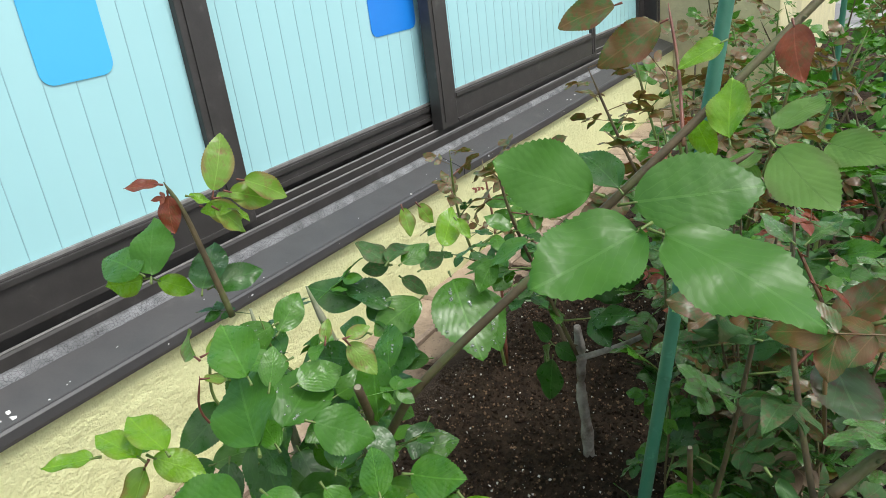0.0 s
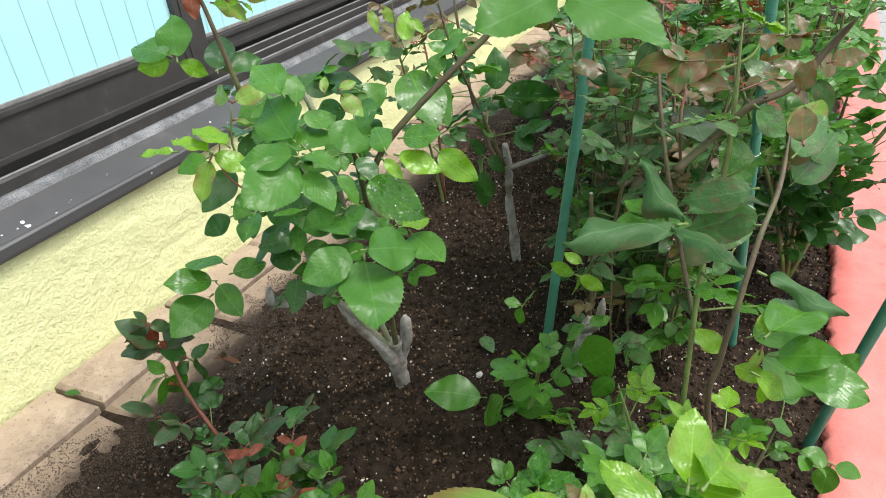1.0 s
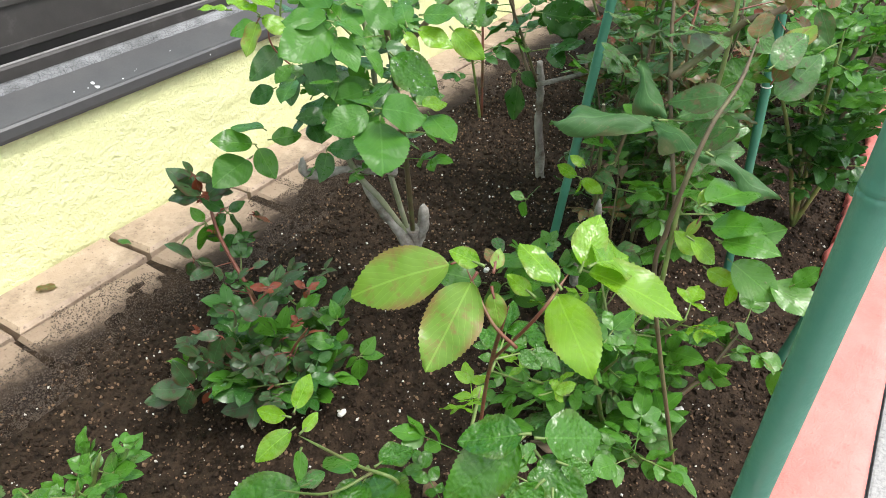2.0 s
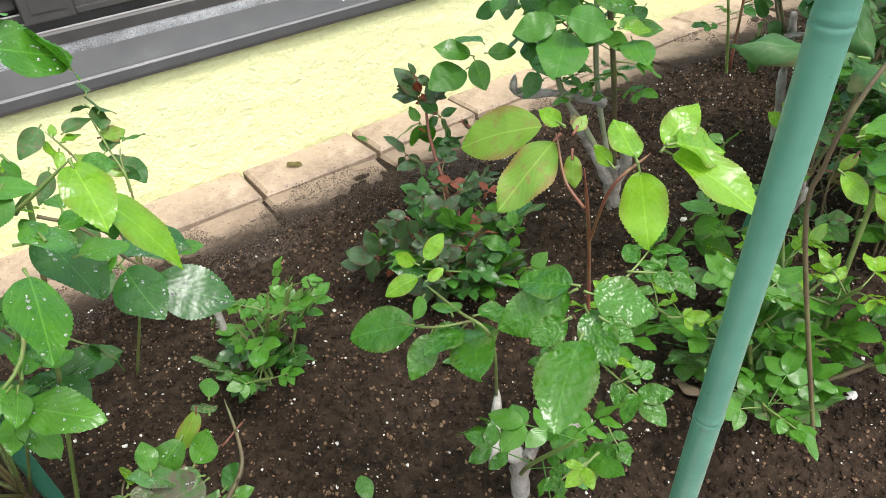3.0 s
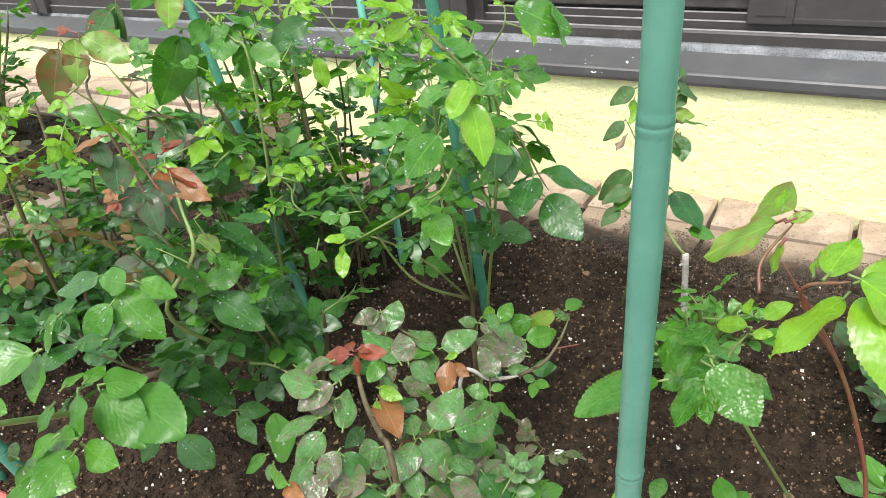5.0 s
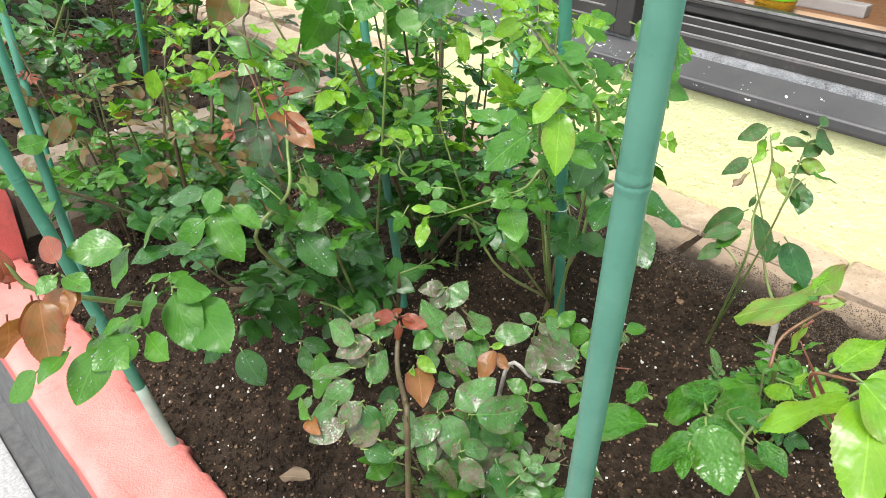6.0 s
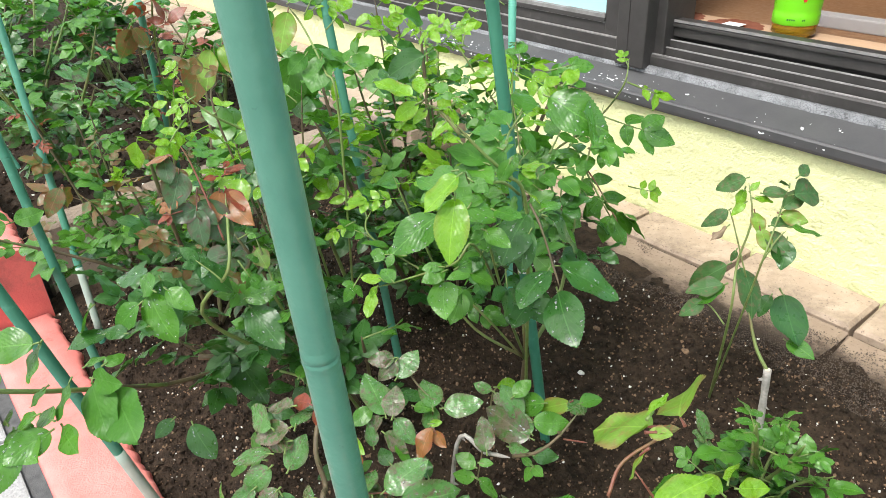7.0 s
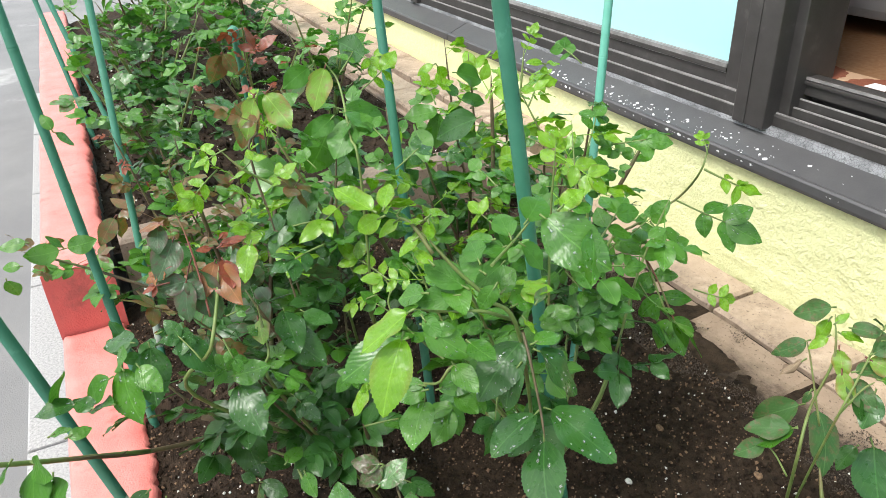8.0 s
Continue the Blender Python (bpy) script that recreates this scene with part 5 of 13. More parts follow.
leaf(b, (0.171, -0.605, 0.426), (0.183, -0.590, 0.447), 1, "mid", (-0.57, -0.46, 0.67), False, 1.05)
leaf(b, (0.186, -0.606, 0.432), (0.195, -0.635, 0.436), 1, "mid", (-0.59, -0.09, 0.80), False, 1.10)
leaf(b, (0.178, -0.606, 0.424), (0.188, -0.635, 0.414), 1, "young", (-0.52, -0.46, 0.72), False, 1.08)
leaf(b, (0.194, -0.629, 0.424), (0.192, -0.659, 0.401), 1, "young", (-0.65, -0.45, 0.61), False, 1.00)
leaf(b, (0.173, -0.599, 0.423), (0.172, -0.613, 0.407), 1, "young", (-0.19, -0.72, 0.67), False, 1.00)
leaf(b, (0.147, -0.551, 0.421), (0.138, -0.582, 0.403), 1, "satin", (-0.10, -0.48, 0.87), False, 1.05)
leaf(b, (0.197, -0.538, 0.395), (0.195, -0.562, 0.371), 1, "mid", (-0.34, -0.65, 0.68), False, 1.00)
leaf(b, (0.221, -0.484, 0.345), (0.202, -0.465, 0.346), 1, "mid", (-0.06, -0.11, 0.99), False, 1.03)
leaf(b, (0.235, -0.508, 0.336), (0.211, -0.483, 0.333), 1, "satin", (-0.60, -0.48, 0.64), False, 1.15)
leaf(b, (0.242, -0.504, 0.339), (0.244, -0.543, 0.324), 1, "dark", (-0.22, -0.36, 0.91), False, 1.05)
leaf(b, (0.210, -0.556, 0.388), (0.211, -0.595, 0.363), 1, "gloss", (-0.46, -0.49, 0.74), True, 1.12)
leaf(b, (0.301, -0.392, 0.287), (0.250, -0.387, 0.285), 1, "dark", (-0.05, -0.12, 0.99), False, 1.12)
leaf(b, (0.204, -0.445, 0.349), (0.172, -0.456, 0.338), 1, "mid", (-0.24, -0.27, 0.93), False, 1.00)
leaf(b, (0.201, -0.447, 0.363), (0.177, -0.441, 0.352), 1, "mid", (-0.47, -0.56, 0.68), False, 1.00)
leaf(b, (0.256, -0.361, 0.305), (0.233, -0.339, 0.296), 1, "dark", (-0.67, -0.47, 0.58), False, 1.12)
leaf(b, (0.274, -0.383, 0.264), (0.254, -0.409, 0.257), 1, "dark", (-0.34, -0.03, 0.94), False, 1.00)
leaf(b, (0.282, -0.406, 0.263), (0.260, -0.409, 0.248), 1, "dark", (-0.46, -0.37, 0.81), False, 1.00)
leaf(b, (0.224, -0.459, 0.382), (0.219, -0.478, 0.361), 1, "dark", (-0.51, -0.57, 0.64), False, 1.03)
leaf(b, (0.267, -0.512, 0.379), (0.258, -0.531, 0.359), 1, "dark", (-0.54, -0.50, 0.68), False, 1.03)
leaf(b, (0.397, -0.447, 0.363), (0.337, -0.463, 0.353), 1, "dark", (-0.14, -0.15, 0.98), False, 1.03)
leaf(b, (0.320, -0.415, 0.307), (0.289, -0.408, 0.293), 1, "dark", (-0.43, -0.21, 0.88), False, 1.00)
leaf(b, (0.239, -0.448, 0.413), (0.210, -0.455, 0.404), 1, "dark", (-0.32, -0.06, 0.95), False, 1.00)
leaf(b, (0.372, -0.480, 0.303), (0.339, -0.486, 0.287), 1, "dark", (-0.29, -0.50, 0.82), False, 1.00)
leaf(b, (0.142, -0.588, 0.365), (0.106, -0.570, 0.368), 1, "satin", (-0.19, -0.49, 0.85), False, 1.17)
leaf(b, (0.129, -0.600, 0.375), (0.171, -0.623, 0.364), 1, "satin", (-0.07, -0.53, 0.85), False, 1.00)
leaf(b, (0.153, -0.585, 0.356), (0.104, -0.619, 0.339), 1, "satin", (-0.11, -0.30, 0.95), False, 1.16)
leaf(b, (0.251, -0.550, 0.322), (0.271, -0.556, 0.332), 1, "mid", (-0.53, -0.48, 0.70), False, 1.03)
leaf(b, (0.247, -0.556, 0.324), (0.279, -0.570, 0.320), 1, "young", (-0.16, -0.58, 0.80), False, 1.00)
leaf(b, (0.268, -0.553, 0.310), (0.246, -0.592, 0.294), 1, "mid", (-0.07, -0.34, 0.94), False, 1.03)
leaf(b, (0.211, -0.517, 0.284), (0.190, -0.493, 0.298), 1, "dark", (-0.40, -0.69, 0.61), False, 1.12)
leaf(b, (0.273, -0.406, 0.232), (0.244, -0.430, 0.222), 1, "dark", (-0.07, -0.32, 0.95), False, 1.00)
leaf(b, (0.225, -0.367, 0.267), (0.220, -0.324, 0.286), 1, "mid", (-0.08, -0.42, 0.90), False, 1.08)
leaf(b, (0.219, -0.354, 0.250), (0.182, -0.326, 0.266), 1, "mid", (-0.18, -0.65, 0.74), False, 1.03)
leaf(b, (0.226, -0.364, 0.255), (0.254, -0.389, 0.256), 1, "mid", (-0.51, -0.50, 0.70), False, 1.10)
leaf(b, (0.218, -0.352, 0.249), (0.216, -0.384, 0.225), 1, "mid", (-0.62, -0.45, 0.64), False, 1.10)
leaf(b, (0.216, -0.346, 0.235), (0.152, -0.346, 0.227), 1, "satin", (-0.12, -0.54, 0.83), False, 1.08)
leaf(b, (0.266, -0.460, 0.348), (0.262, -0.477, 0.327), 1, "mid", (-0.64, -0.51, 0.57), False, 1.28)
leaf(b, (0.292, -0.507, 0.427), (0.286, -0.481, 0.434), 1, "dark", (-0.71, -0.34, 0.62), True, 1.12)
leaf(b, (0.332, -0.440, 0.358), (0.292, -0.461, 0.343), 1, "dark", (-0.23, -0.22, 0.95), False, 1.12)
leaf(b, (0.397, -0.473, 0.399), (0.365, -0.457, 0.380), 1, "mid", (-0.59, -0.34, 0.73), False, 1.15)
leaf(b, (0.236, -0.463, 0.327), (0.251, -0.495, 0.338), 1, "satin", (-0.58, 0.01, 0.81), False, 1.05)
leaf(b, (0.215, -0.470, 0.301), (0.237, -0.462, 0.320), 1, "mid", (-0.55, -0.30, 0.78), False, 1.12)
leaf(b, (0.225, -0.451, 0.356), (0.244, -0.452, 0.375), 1, "mid", (-0.67, -0.33, 0.66), False, 1.30)
leaf(b, (0.279, -0.372, 0.375), (0.271, -0.399, 0.352), 1, "dark", (-0.24, -0.60, 0.77), False, 1.28)
leaf(b, (0.263, -0.463, 0.417), (0.231, -0.452, 0.415), 1, "satin", (-0.15, -0.31, 0.94), True, 1.28)
leaf(b, (0.244, -0.498, 0.348), (0.272, -0.488, 0.370), 1, "dark", (-0.37, -0.54, 0.75), True, 1.13)
leaf(b, (0.201, -0.540, 0.336), (0.250, -0.495, 0.339), 1, "mid", (-0.10, 0.02, 0.99), False, 1.22)
leaf(b, (0.242, -0.447, 0.344), (0.231, -0.472, 0.322), 1, "satin", (-0.62, -0.35, 0.70), False, 1.25)
leaf(b, (0.269, -0.438, 0.335), (0.251, -0.473, 0.322), 1, "dark", (-0.25, -0.23, 0.94), False, 1.19)
leaf(b, (0.217, -0.447, 0.321), (0.250, -0.443, 0.343), 1, "satin", (-0.48, -0.38, 0.79), True, 1.16)
leaf(b, (0.225, -0.491, 0.311), (0.213, -0.534, 0.311), 1, "satin", (-0.09, 0.01, 1.00), False, 1.29)
leaf(b, (0.303, -0.404, 0.401), (0.267, -0.415, 0.390), 1, "satin", (-0.27, -0.09, 0.96), False, 1.24)
leaf(b, (0.237, -0.405, 0.339), (0.215, -0.418, 0.317), 1, "dark", (-0.50, -0.42, 0.76), True, 1.16)
leaf(b, (0.292, -0.447, 0.257), (0.280, -0.420, 0.259), 1, "mid", (-0.69, -0.36, 0.63), False, 1.11)
leaf(b, (0.332, -0.411, 0.297), (0.302, -0.453, 0.290), 1, "mid", (-0.35, 0.11, 0.93), False, 1.08)
leaf(b, (0.249, -0.392, 0.391), (0.306, -0.377, 0.396), 1, "dark", (-0.12, 0.11, 0.99), False, 1.15)
leaf(b, (0.229, -0.389, 0.331), (0.249, -0.408, 0.334), 1, "mid", (-0.54, -0.45, 0.71), False, 1.17)
leaf(b, (0.318, -0.480, 0.394), (0.296, -0.498, 0.368), 1, "mid", (-0.56, -0.39, 0.73), False, 1.28)
leaf(b, (0.346, -0.413, 0.329), (0.367, -0.444, 0.333), 1, "dark", (-0.18, 0.01, 0.98), False, 1.27)
leaf(b, (0.311, -0.473, 0.283), (0.305, -0.509, 0.278), 1, "mid", (-0.44, -0.03, 0.90), False, 1.17)
leaf(b, (0.302, -0.378, 0.323), (0.264, -0.413, 0.312), 1, "satin", (-0.33, 0.06, 0.94), False, 1.08)
leaf(b, (0.376, -0.458, 0.394), (0.370, -0.419, 0.407), 1, "dark", (-0.32, -0.33, 0.88), True, 1.22)
leaf(b, (0.275, -0.418, 0.278), (0.250, -0.396, 0.281), 1, "dark", (-0.22, -0.36, 0.91), True, 1.06)
leaf(b, (0.310, -0.397, 0.369), (0.319, -0.364, 0.384), 1, "mid", (-0.11, -0.38, 0.92), True, 1.24)
leaf(b, (0.299, -0.422, 0.335), (0.344, -0.410, 0.343), 1, "satin", (-0.16, -0.11, 0.98), False, 1.15)
leaf(b, (0.286, -0.500, 0.410), (0.268, -0.470, 0.411), 1, "dark", (-0.55, -0.39, 0.74), True, 1.08)
leaf(b, (0.297, -0.416, 0.416), (0.259, -0.405, 0.414), 1, "mid", (-0.20, -0.47, 0.86), True, 1.21)
leaf(b, (0.391, -0.478, 0.346), (0.371, -0.454, 0.348), 1, "satin", (-0.11, -0.17, 0.98), True, 1.14)
leaf(b, (0.245, -0.500, 0.302), (0.272, -0.507, 0.314), 1, "dark", (-0.44, -0.57, 0.69), False, 1.09)
leaf(b, (0.217, -0.490, 0.396), (0.267, -0.465, 0.406), 1, "satin", (-0.11, -0.16, 0.98), True, 1.18)
leaf(b, (0.242, -0.436, 0.365), (0.211, -0.474, 0.349), 1, "dark", (-0.12, -0.29, 0.95), False, 1.06)
leaf(b, (0.356, -0.465, 0.349), (0.399, -0.451, 0.370), 1, "satin", (-0.23, -0.52, 0.82), False, 1.20)
leaf(b, (0.312, -0.413, 0.343), (0.280, -0.402, 0.326), 1, "dark", (-0.53, -0.39, 0.75), False, 1.07)
leaf(b, (0.236, -0.515, 0.312), (0.256, -0.532, 0.323), 1, "satin", (-0.64, -0.32, 0.70), False, 1.22)
leaf(b, (0.300, -0.450, 0.358), (0.339, -0.457, 0.362), 1, "mid", (-0.16, -0.40, 0.90), False, 1.09)
leaf(b, (0.313, -0.496, 0.382), (0.349, -0.478, 0.397), 1, "mid", (-0.43, 0.06, 0.90), True, 1.09)
leaf(b, (0.262, -0.402, 0.387), (0.297, -0.416, 0.389), 1, "dark", (-0.15, -0.28, 0.95), True, 1.21)
leaf(b, (0.291, -0.417, 0.408), (0.322, -0.416, 0.425), 1, "mid", (-0.39, -0.56, 0.73), False, 1.11)
leaf(b, (0.239, -0.445, 0.356), (0.261, -0.434, 0.380), 1, "satin", (-0.52, -0.47, 0.71), False, 1.27)
leaf(b, (0.298, -0.391, 0.326), (0.270, -0.397, 0.303), 1, "dark", (-0.59, -0.23, 0.77), False, 1.10)
leaf(b, (0.288, -0.396, 0.385), (0.251, -0.391, 0.369), 1, "satin", (-0.40, -0.38, 0.83), True, 1.09)
leaf(b, (0.356, -0.465, 0.274), (0.380, -0.492, 0.286), 1, "mid", (-0.51, -0.05, 0.86), True, 1.24)
leaf(b, (0.244, -0.422, 0.355), (0.245, -0.398, 0.370), 1, "dark", (-0.42, -0.46, 0.78), True, 1.12)
leaf(b, (0.327, -0.470, 0.336), (0.358, -0.436, 0.355), 1, "satin", (-0.26, -0.27, 0.93), False, 1.05)

b = rose_bush((0.72, -0.461, 0), "rose bush with a pale grey pruned trunk and dark green leaves")
pts = [(0.726, -0.463, -0.030), (0.719, -0.464, 0.050), (0.708, -0.464, 0.110), (0.703, -0.468, 0.160), (0.697, -0.468, 0.212)]
cane(b, pts, 0.0074, 0.0066, M_BARK, knobs=0.5, name="trunk")
pts = [(0.672, -0.478, 0.185), (0.655, -0.450, 0.280), (0.630, -0.430, 0.370), (0.620, -0.420, 0.440)]
cane(b, pts, 0.0025, 0.0014, M_CANE_B, thorns=4)
sprout(b, pts, 0.2, 0.0185, 0.084, 5, ("dark", "mid", "bronze",), rise=(-10,40), wet=0.4)
pts = [(0.680, -0.470, 0.170), (0.710, -0.420, 0.250), (0.720, -0.400, 0.360), (0.730, -0.390, 0.420)]
cane(b, pts, 0.003, 0.002, M_CANE_B)
sprout(b, pts, 0.3, 0.0198, 0.076, 5, ("mid", "dark", "bronze",), rise=(-10,40))
leaf(b, (0.665, -0.472, 0.296), (0.667, -0.475, 0.363), 1, "dark", (-0.76, -0.46, 0.46), True, 1.03)
leaf(b, (0.665, -0.472, 0.296), (0.646, -0.429, 0.272), 1, "dark", (-0.21, 0.15, 0.96), True, 1.03)
leaf(b, (0.665, -0.472, 0.296), (0.700, -0.547, 0.282), 1, "dark", (-0.89, -0.09, 0.45), True, 1.03)
leaf(b, (0.678, -0.500, 0.285), (0.671, -0.485, 0.259), 1, "dark", (-0.85, 0.19, 0.49), False, 1.03)
leaf(b, (0.678, -0.500, 0.285), (0.692, -0.531, 0.250), 1, "dark", (-0.77, 0.02, 0.64), False, 1.03)
leaf(b, (0.657, -0.453, 0.207), (0.648, -0.434, 0.238), 1, "dark", (-0.22, -0.70, 0.68), False, 1.03)
leaf(b, (0.657, -0.453, 0.207), (0.648, -0.433, 0.185), 1, "dark", (-0.70, -0.05, 0.72), False, 1.03)
leaf(b, (0.657, -0.453, 0.207), (0.669, -0.479, 0.183), 1, "dark", (-0.59, -0.32, 0.74), False, 1.03)
leaf(b, (0.657, -0.453, 0.192), (0.654, -0.446, 0.132), 1, "dark", (-0.76, -0.21, 0.61), False, 1.03)
leaf(b, (0.620, -0.436, 0.362), (0.608, -0.413, 0.387), 1, "mid", (-0.42, 0.22, 0.88), False, 1.03)
leaf(b, (0.620, -0.436, 0.362), (0.635, -0.462, 0.372), 1, "mid", (-0.38, -0.68, 0.63), False, 1.03)
leaf(b, (0.620, -0.436, 0.362), (0.615, -0.426, 0.334), 1, "mid", (-0.70, 0.21, 0.68), False, 1.03)
pts = [(0.660, -0.482, 0.190), (0.700, -0.530, 0.200), (0.740, -0.560, 0.210)]
cane(b, pts, 0.004, 0.003, M_BARK)

b = rose_bush((0.86, -0.27, 0), "young rose with bronze shoots near the wall")
pts = [(0.860, -0.270, -0.020), (0.840, -0.260, 0.150), (0.800, -0.250, 0.300), (0.780, -0.260, 0.400)]
cane(b, pts, 0.0029, 0.0014, M_CANE_G, thorns=3)
sprout(b, pts, 0.3, 0.0198, 0.067, 5, ("dark", "dark", "bronze",), rise=(0,50), wet=0.3)
pts = [(0.860, -0.270, 0.020), (0.900, -0.250, 0.200), (0.930, -0.220, 0.340)]
cane(b, pts, 0.003, 0.0015, M_CANE_R)
sprout(b, pts, 0.3, 0.0231, 0.067, 5, ("mid", "bronze", "red",), rise=(0,50))

b = rose_bush((0.47, -0.64, 0), "pruned rose with grey forked stem and wilting rolled leaves")
pts = [(0.470, -0.640, -0.030), (0.465, -0.645, 0.050), (0.470, -0.660, 0.100)]
cane(b, pts, 0.009, 0.007, M_BARK, knobs=0.5, name="trunk")
pts = [(0.475, -0.655, 0.060), (0.470, -0.660, 0.170), (0.454, -0.664, 0.270)]
cane(b, pts, 0.0024, 0.0023, M_CANE_B, cut=True, thorns=4)
pts = [(0.470, -0.650, 0.080), (0.420, -0.680, 0.130), (0.370, -0.700, 0.200)]
cane(b, pts, 0.006, 0.004, M_BARK, thorns=6)
pts = [(0.470, -0.650, 0.080), (0.490, -0.680, 0.220), (0.500, -0.700, 0.360), (0.510, -0.710, 0.440)]
cane(b, pts, 0.0024, 0.0016, M_CANE_B, thorns=4)
sprout(b, pts, 0.3, 0.0231, 0.076, 5, ("curl", "sick", "dark",), rise=(-10,45))
leaf(b, (0.392, -0.667, 0.208), (0.384, -0.638, 0.215), 1, "young", (-0.73, -0.33, 0.60), False, 1.03)
leaf(b, (0.392, -0.667, 0.208), (0.393, -0.673, 0.182), 1, "young", (-0.26, -0.64, 0.73), False, 1.03)
leaf(b, (0.392, -0.667, 0.208), (0.398, -0.691, 0.193), 1, "young", (-0.83, -0.02, 0.56), False, 1.03)
leaf(b, (0.393, -0.673, 0.221), (0.389, -0.657, 0.234), 1, "young", (-0.60, 0.36, 0.71), False, 1.03)
leaf(b, (0.418, -0.773, 0.267), (0.430, -0.820, 0.299), 1, "sick", (-0.51, -0.48, 0.71), False, 1.03)
leaf(b, (0.418, -0.770, 0.257), (0.432, -0.827, 0.258), 1, "sick", (-0.72, 0.18, 0.67), False, 1.03)
leaf(b, (0.395, -0.681, 0.437), (0.404, -0.715, 0.409), 1, "roll", (-0.29, -0.60, 0.74), False, 1.03)
leaf(b, (0.405, -0.719, 0.403), (0.396, -0.683, 0.411), 1, "roll", (-0.60, -0.17, 0.78), False, 1.03)
leaf(b, (0.413, -0.753, 0.226), (0.420, -0.781, 0.196), 1, "mid", (-0.65, 0.20, 0.73), False, 1.03)
leaf(b, (0.344, -0.599, 0.067), (0.334, -0.572, 0.028), 1, "mid", (-0.02, 0.03, 1.00), False, 1.03)
leaf(b, (0.344, -0.599, 0.067), (0.357, -0.632, 0.087), 1, "mid", (-0.21, -0.25, 0.95), False, 1.03)
leaf(b, (0.337, -0.579, 0.065), (0.318, -0.528, 0.064), 1, "mid", (-0.66, -0.12, 0.74), False, 1.23)
leaf(b, (0.355, -0.627, 0.097), (0.341, -0.590, 0.121), 1, "mid", (-0.24, -0.20, 0.95), False, 1.03)
leaf(b, (0.357, -0.631, 0.093), (0.356, -0.629, 0.132), 1, "mid", (-0.15, 0.07, 0.99), False, 1.03)
leaf(b, (0.345, -0.601, 0.064), (0.362, -0.644, 0.041), 1, "mid", (-0.72, -0.20, 0.67), False, 1.03)
leaf(b, (0.353, -0.621, 0.186), (0.347, -0.606, 0.197), 1, "mid", (-0.44, 0.15, 0.89), False, 1.03)
leaf(b, (0.353, -0.621, 0.186), (0.358, -0.634, 0.203), 1, "mid", (-0.19, 0.17, 0.97), False, 1.03)
leaf(b, (0.353, -0.621, 0.186), (0.351, -0.615, 0.161), 1, "mid", (-0.26, -0.04, 0.97), False, 1.03)
leaf(b, (0.376, -0.682, 0.160), (0.368, -0.660, 0.147), 1, "mid", (-0.22, -0.06, 0.97), False, 1.03)
leaf(b, (0.376, -0.682, 0.160), (0.383, -0.700, 0.172), 1, "mid", (-0.51, 0.07, 0.85), False, 1.03)
pts = [(0.509, -0.680, -0.010), (0.482, -0.679, 0.081), (0.494, -0.677, 0.151), (0.487, -0.676, 0.202)]
cane(b, pts, 0.0017, 0.0010, M_CANE_B, thorns=3)
sprout(b, pts, 0.2, 0.0220, 0.062, 5, ("sick", "bronze", "mid",), rise=(-15,50), wet=0.15)
pts = [(0.606, -0.670, -0.010), (0.628, -0.677, 0.138), (0.633, -0.658, 0.259), (0.644, -0.652, 0.345)]
cane(b, pts, 0.0016, 0.0009, M_CANE_B, thorns=3)
sprout(b, pts, 0.2, 0.0220, 0.062, 5, ("curl", "dry", "sick",), rise=(-15,50), wet=0.15)
pts = [(0.610, -0.703, -0.010), (0.604, -0.705, 0.084), (0.629, -0.708, 0.158), (0.637, -0.710, 0.211)]
cane(b, pts, 0.0016, 0.0009, M_CANE_B, thorns=3)
sprout(b, pts, 0.2, 0.0220, 0.062, 5, ("sick", "bronze", "mid",), rise=(-15,50), wet=0.15)
pts = [(0.608, -0.674, -0.010), (0.645, -0.679, 0.159), (0.647, -0.661, 0.298), (0.664, -0.655, 0.397)]
cane(b, pts, 0.0016, 0.0009, M_CANE_B, thorns=3)
sprout(b, pts, 0.2, 0.0220, 0.062, 5, ("sick", "curl", "mid",), rise=(-15,50), wet=0.15)
pts = [(0.552, -0.731, -0.010), (0.567, -0.743, 0.075), (0.549, -0.747, 0.140), (0.548, -0.754, 0.186)]
cane(b, pts, 0.0017, 0.0010, M_CANE_B, thorns=3)
sprout(b, pts, 0.2, 0.0220, 0.062, 5, ("mid", "sick", "bronze",), rise=(-15,50), wet=0.15)
pts = [(0.579, -0.729, -0.010), (0.561, -0.734, 0.170), (0.579, -0.730, 0.319), (0.580, -0.730, 0.426)]
cane(b, pts, 0.0017, 0.0010, M_CANE_B, thorns=3)
sprout(b, pts, 0.2, 0.0220, 0.062, 5, ("curl", "dry", "sick",), rise=(-15,50), wet=0.15)
pts = [(0.594, -0.658, -0.010), (0.614, -0.676, 0.152), (0.596, -0.655, 0.286), (0.597, -0.654, 0.381)]
cane(b, pts, 0.0016, 0.0009, M_CANE_B, thorns=3)
sprout(b, pts, 0.2, 0.0220, 0.062, 5, ("sick", "bronze", "mid",), rise=(-15,50), wet=0.15)
pts = [(0.577, -0.650, -0.010), (0.571, -0.612, 0.104), (0.595, -0.608, 0.194), (0.603, -0.590, 0.259)]
cane(b, pts, 0.0016, 0.0009, M_CANE_B, thorns=3)
sprout(b, pts, 0.2, 0.0220, 0.062, 5, ("sick", "dark", "mid",), rise=(-15,50), wet=0.15)
pts = [(0.605, -0.669, -0.010), (0.599, -0.676, 0.175), (0.628, -0.658, 0.327), (0.637, -0.654, 0.436)]
cane(b, pts, 0.0017, 0.0010, M_CANE_B, thorns=3)
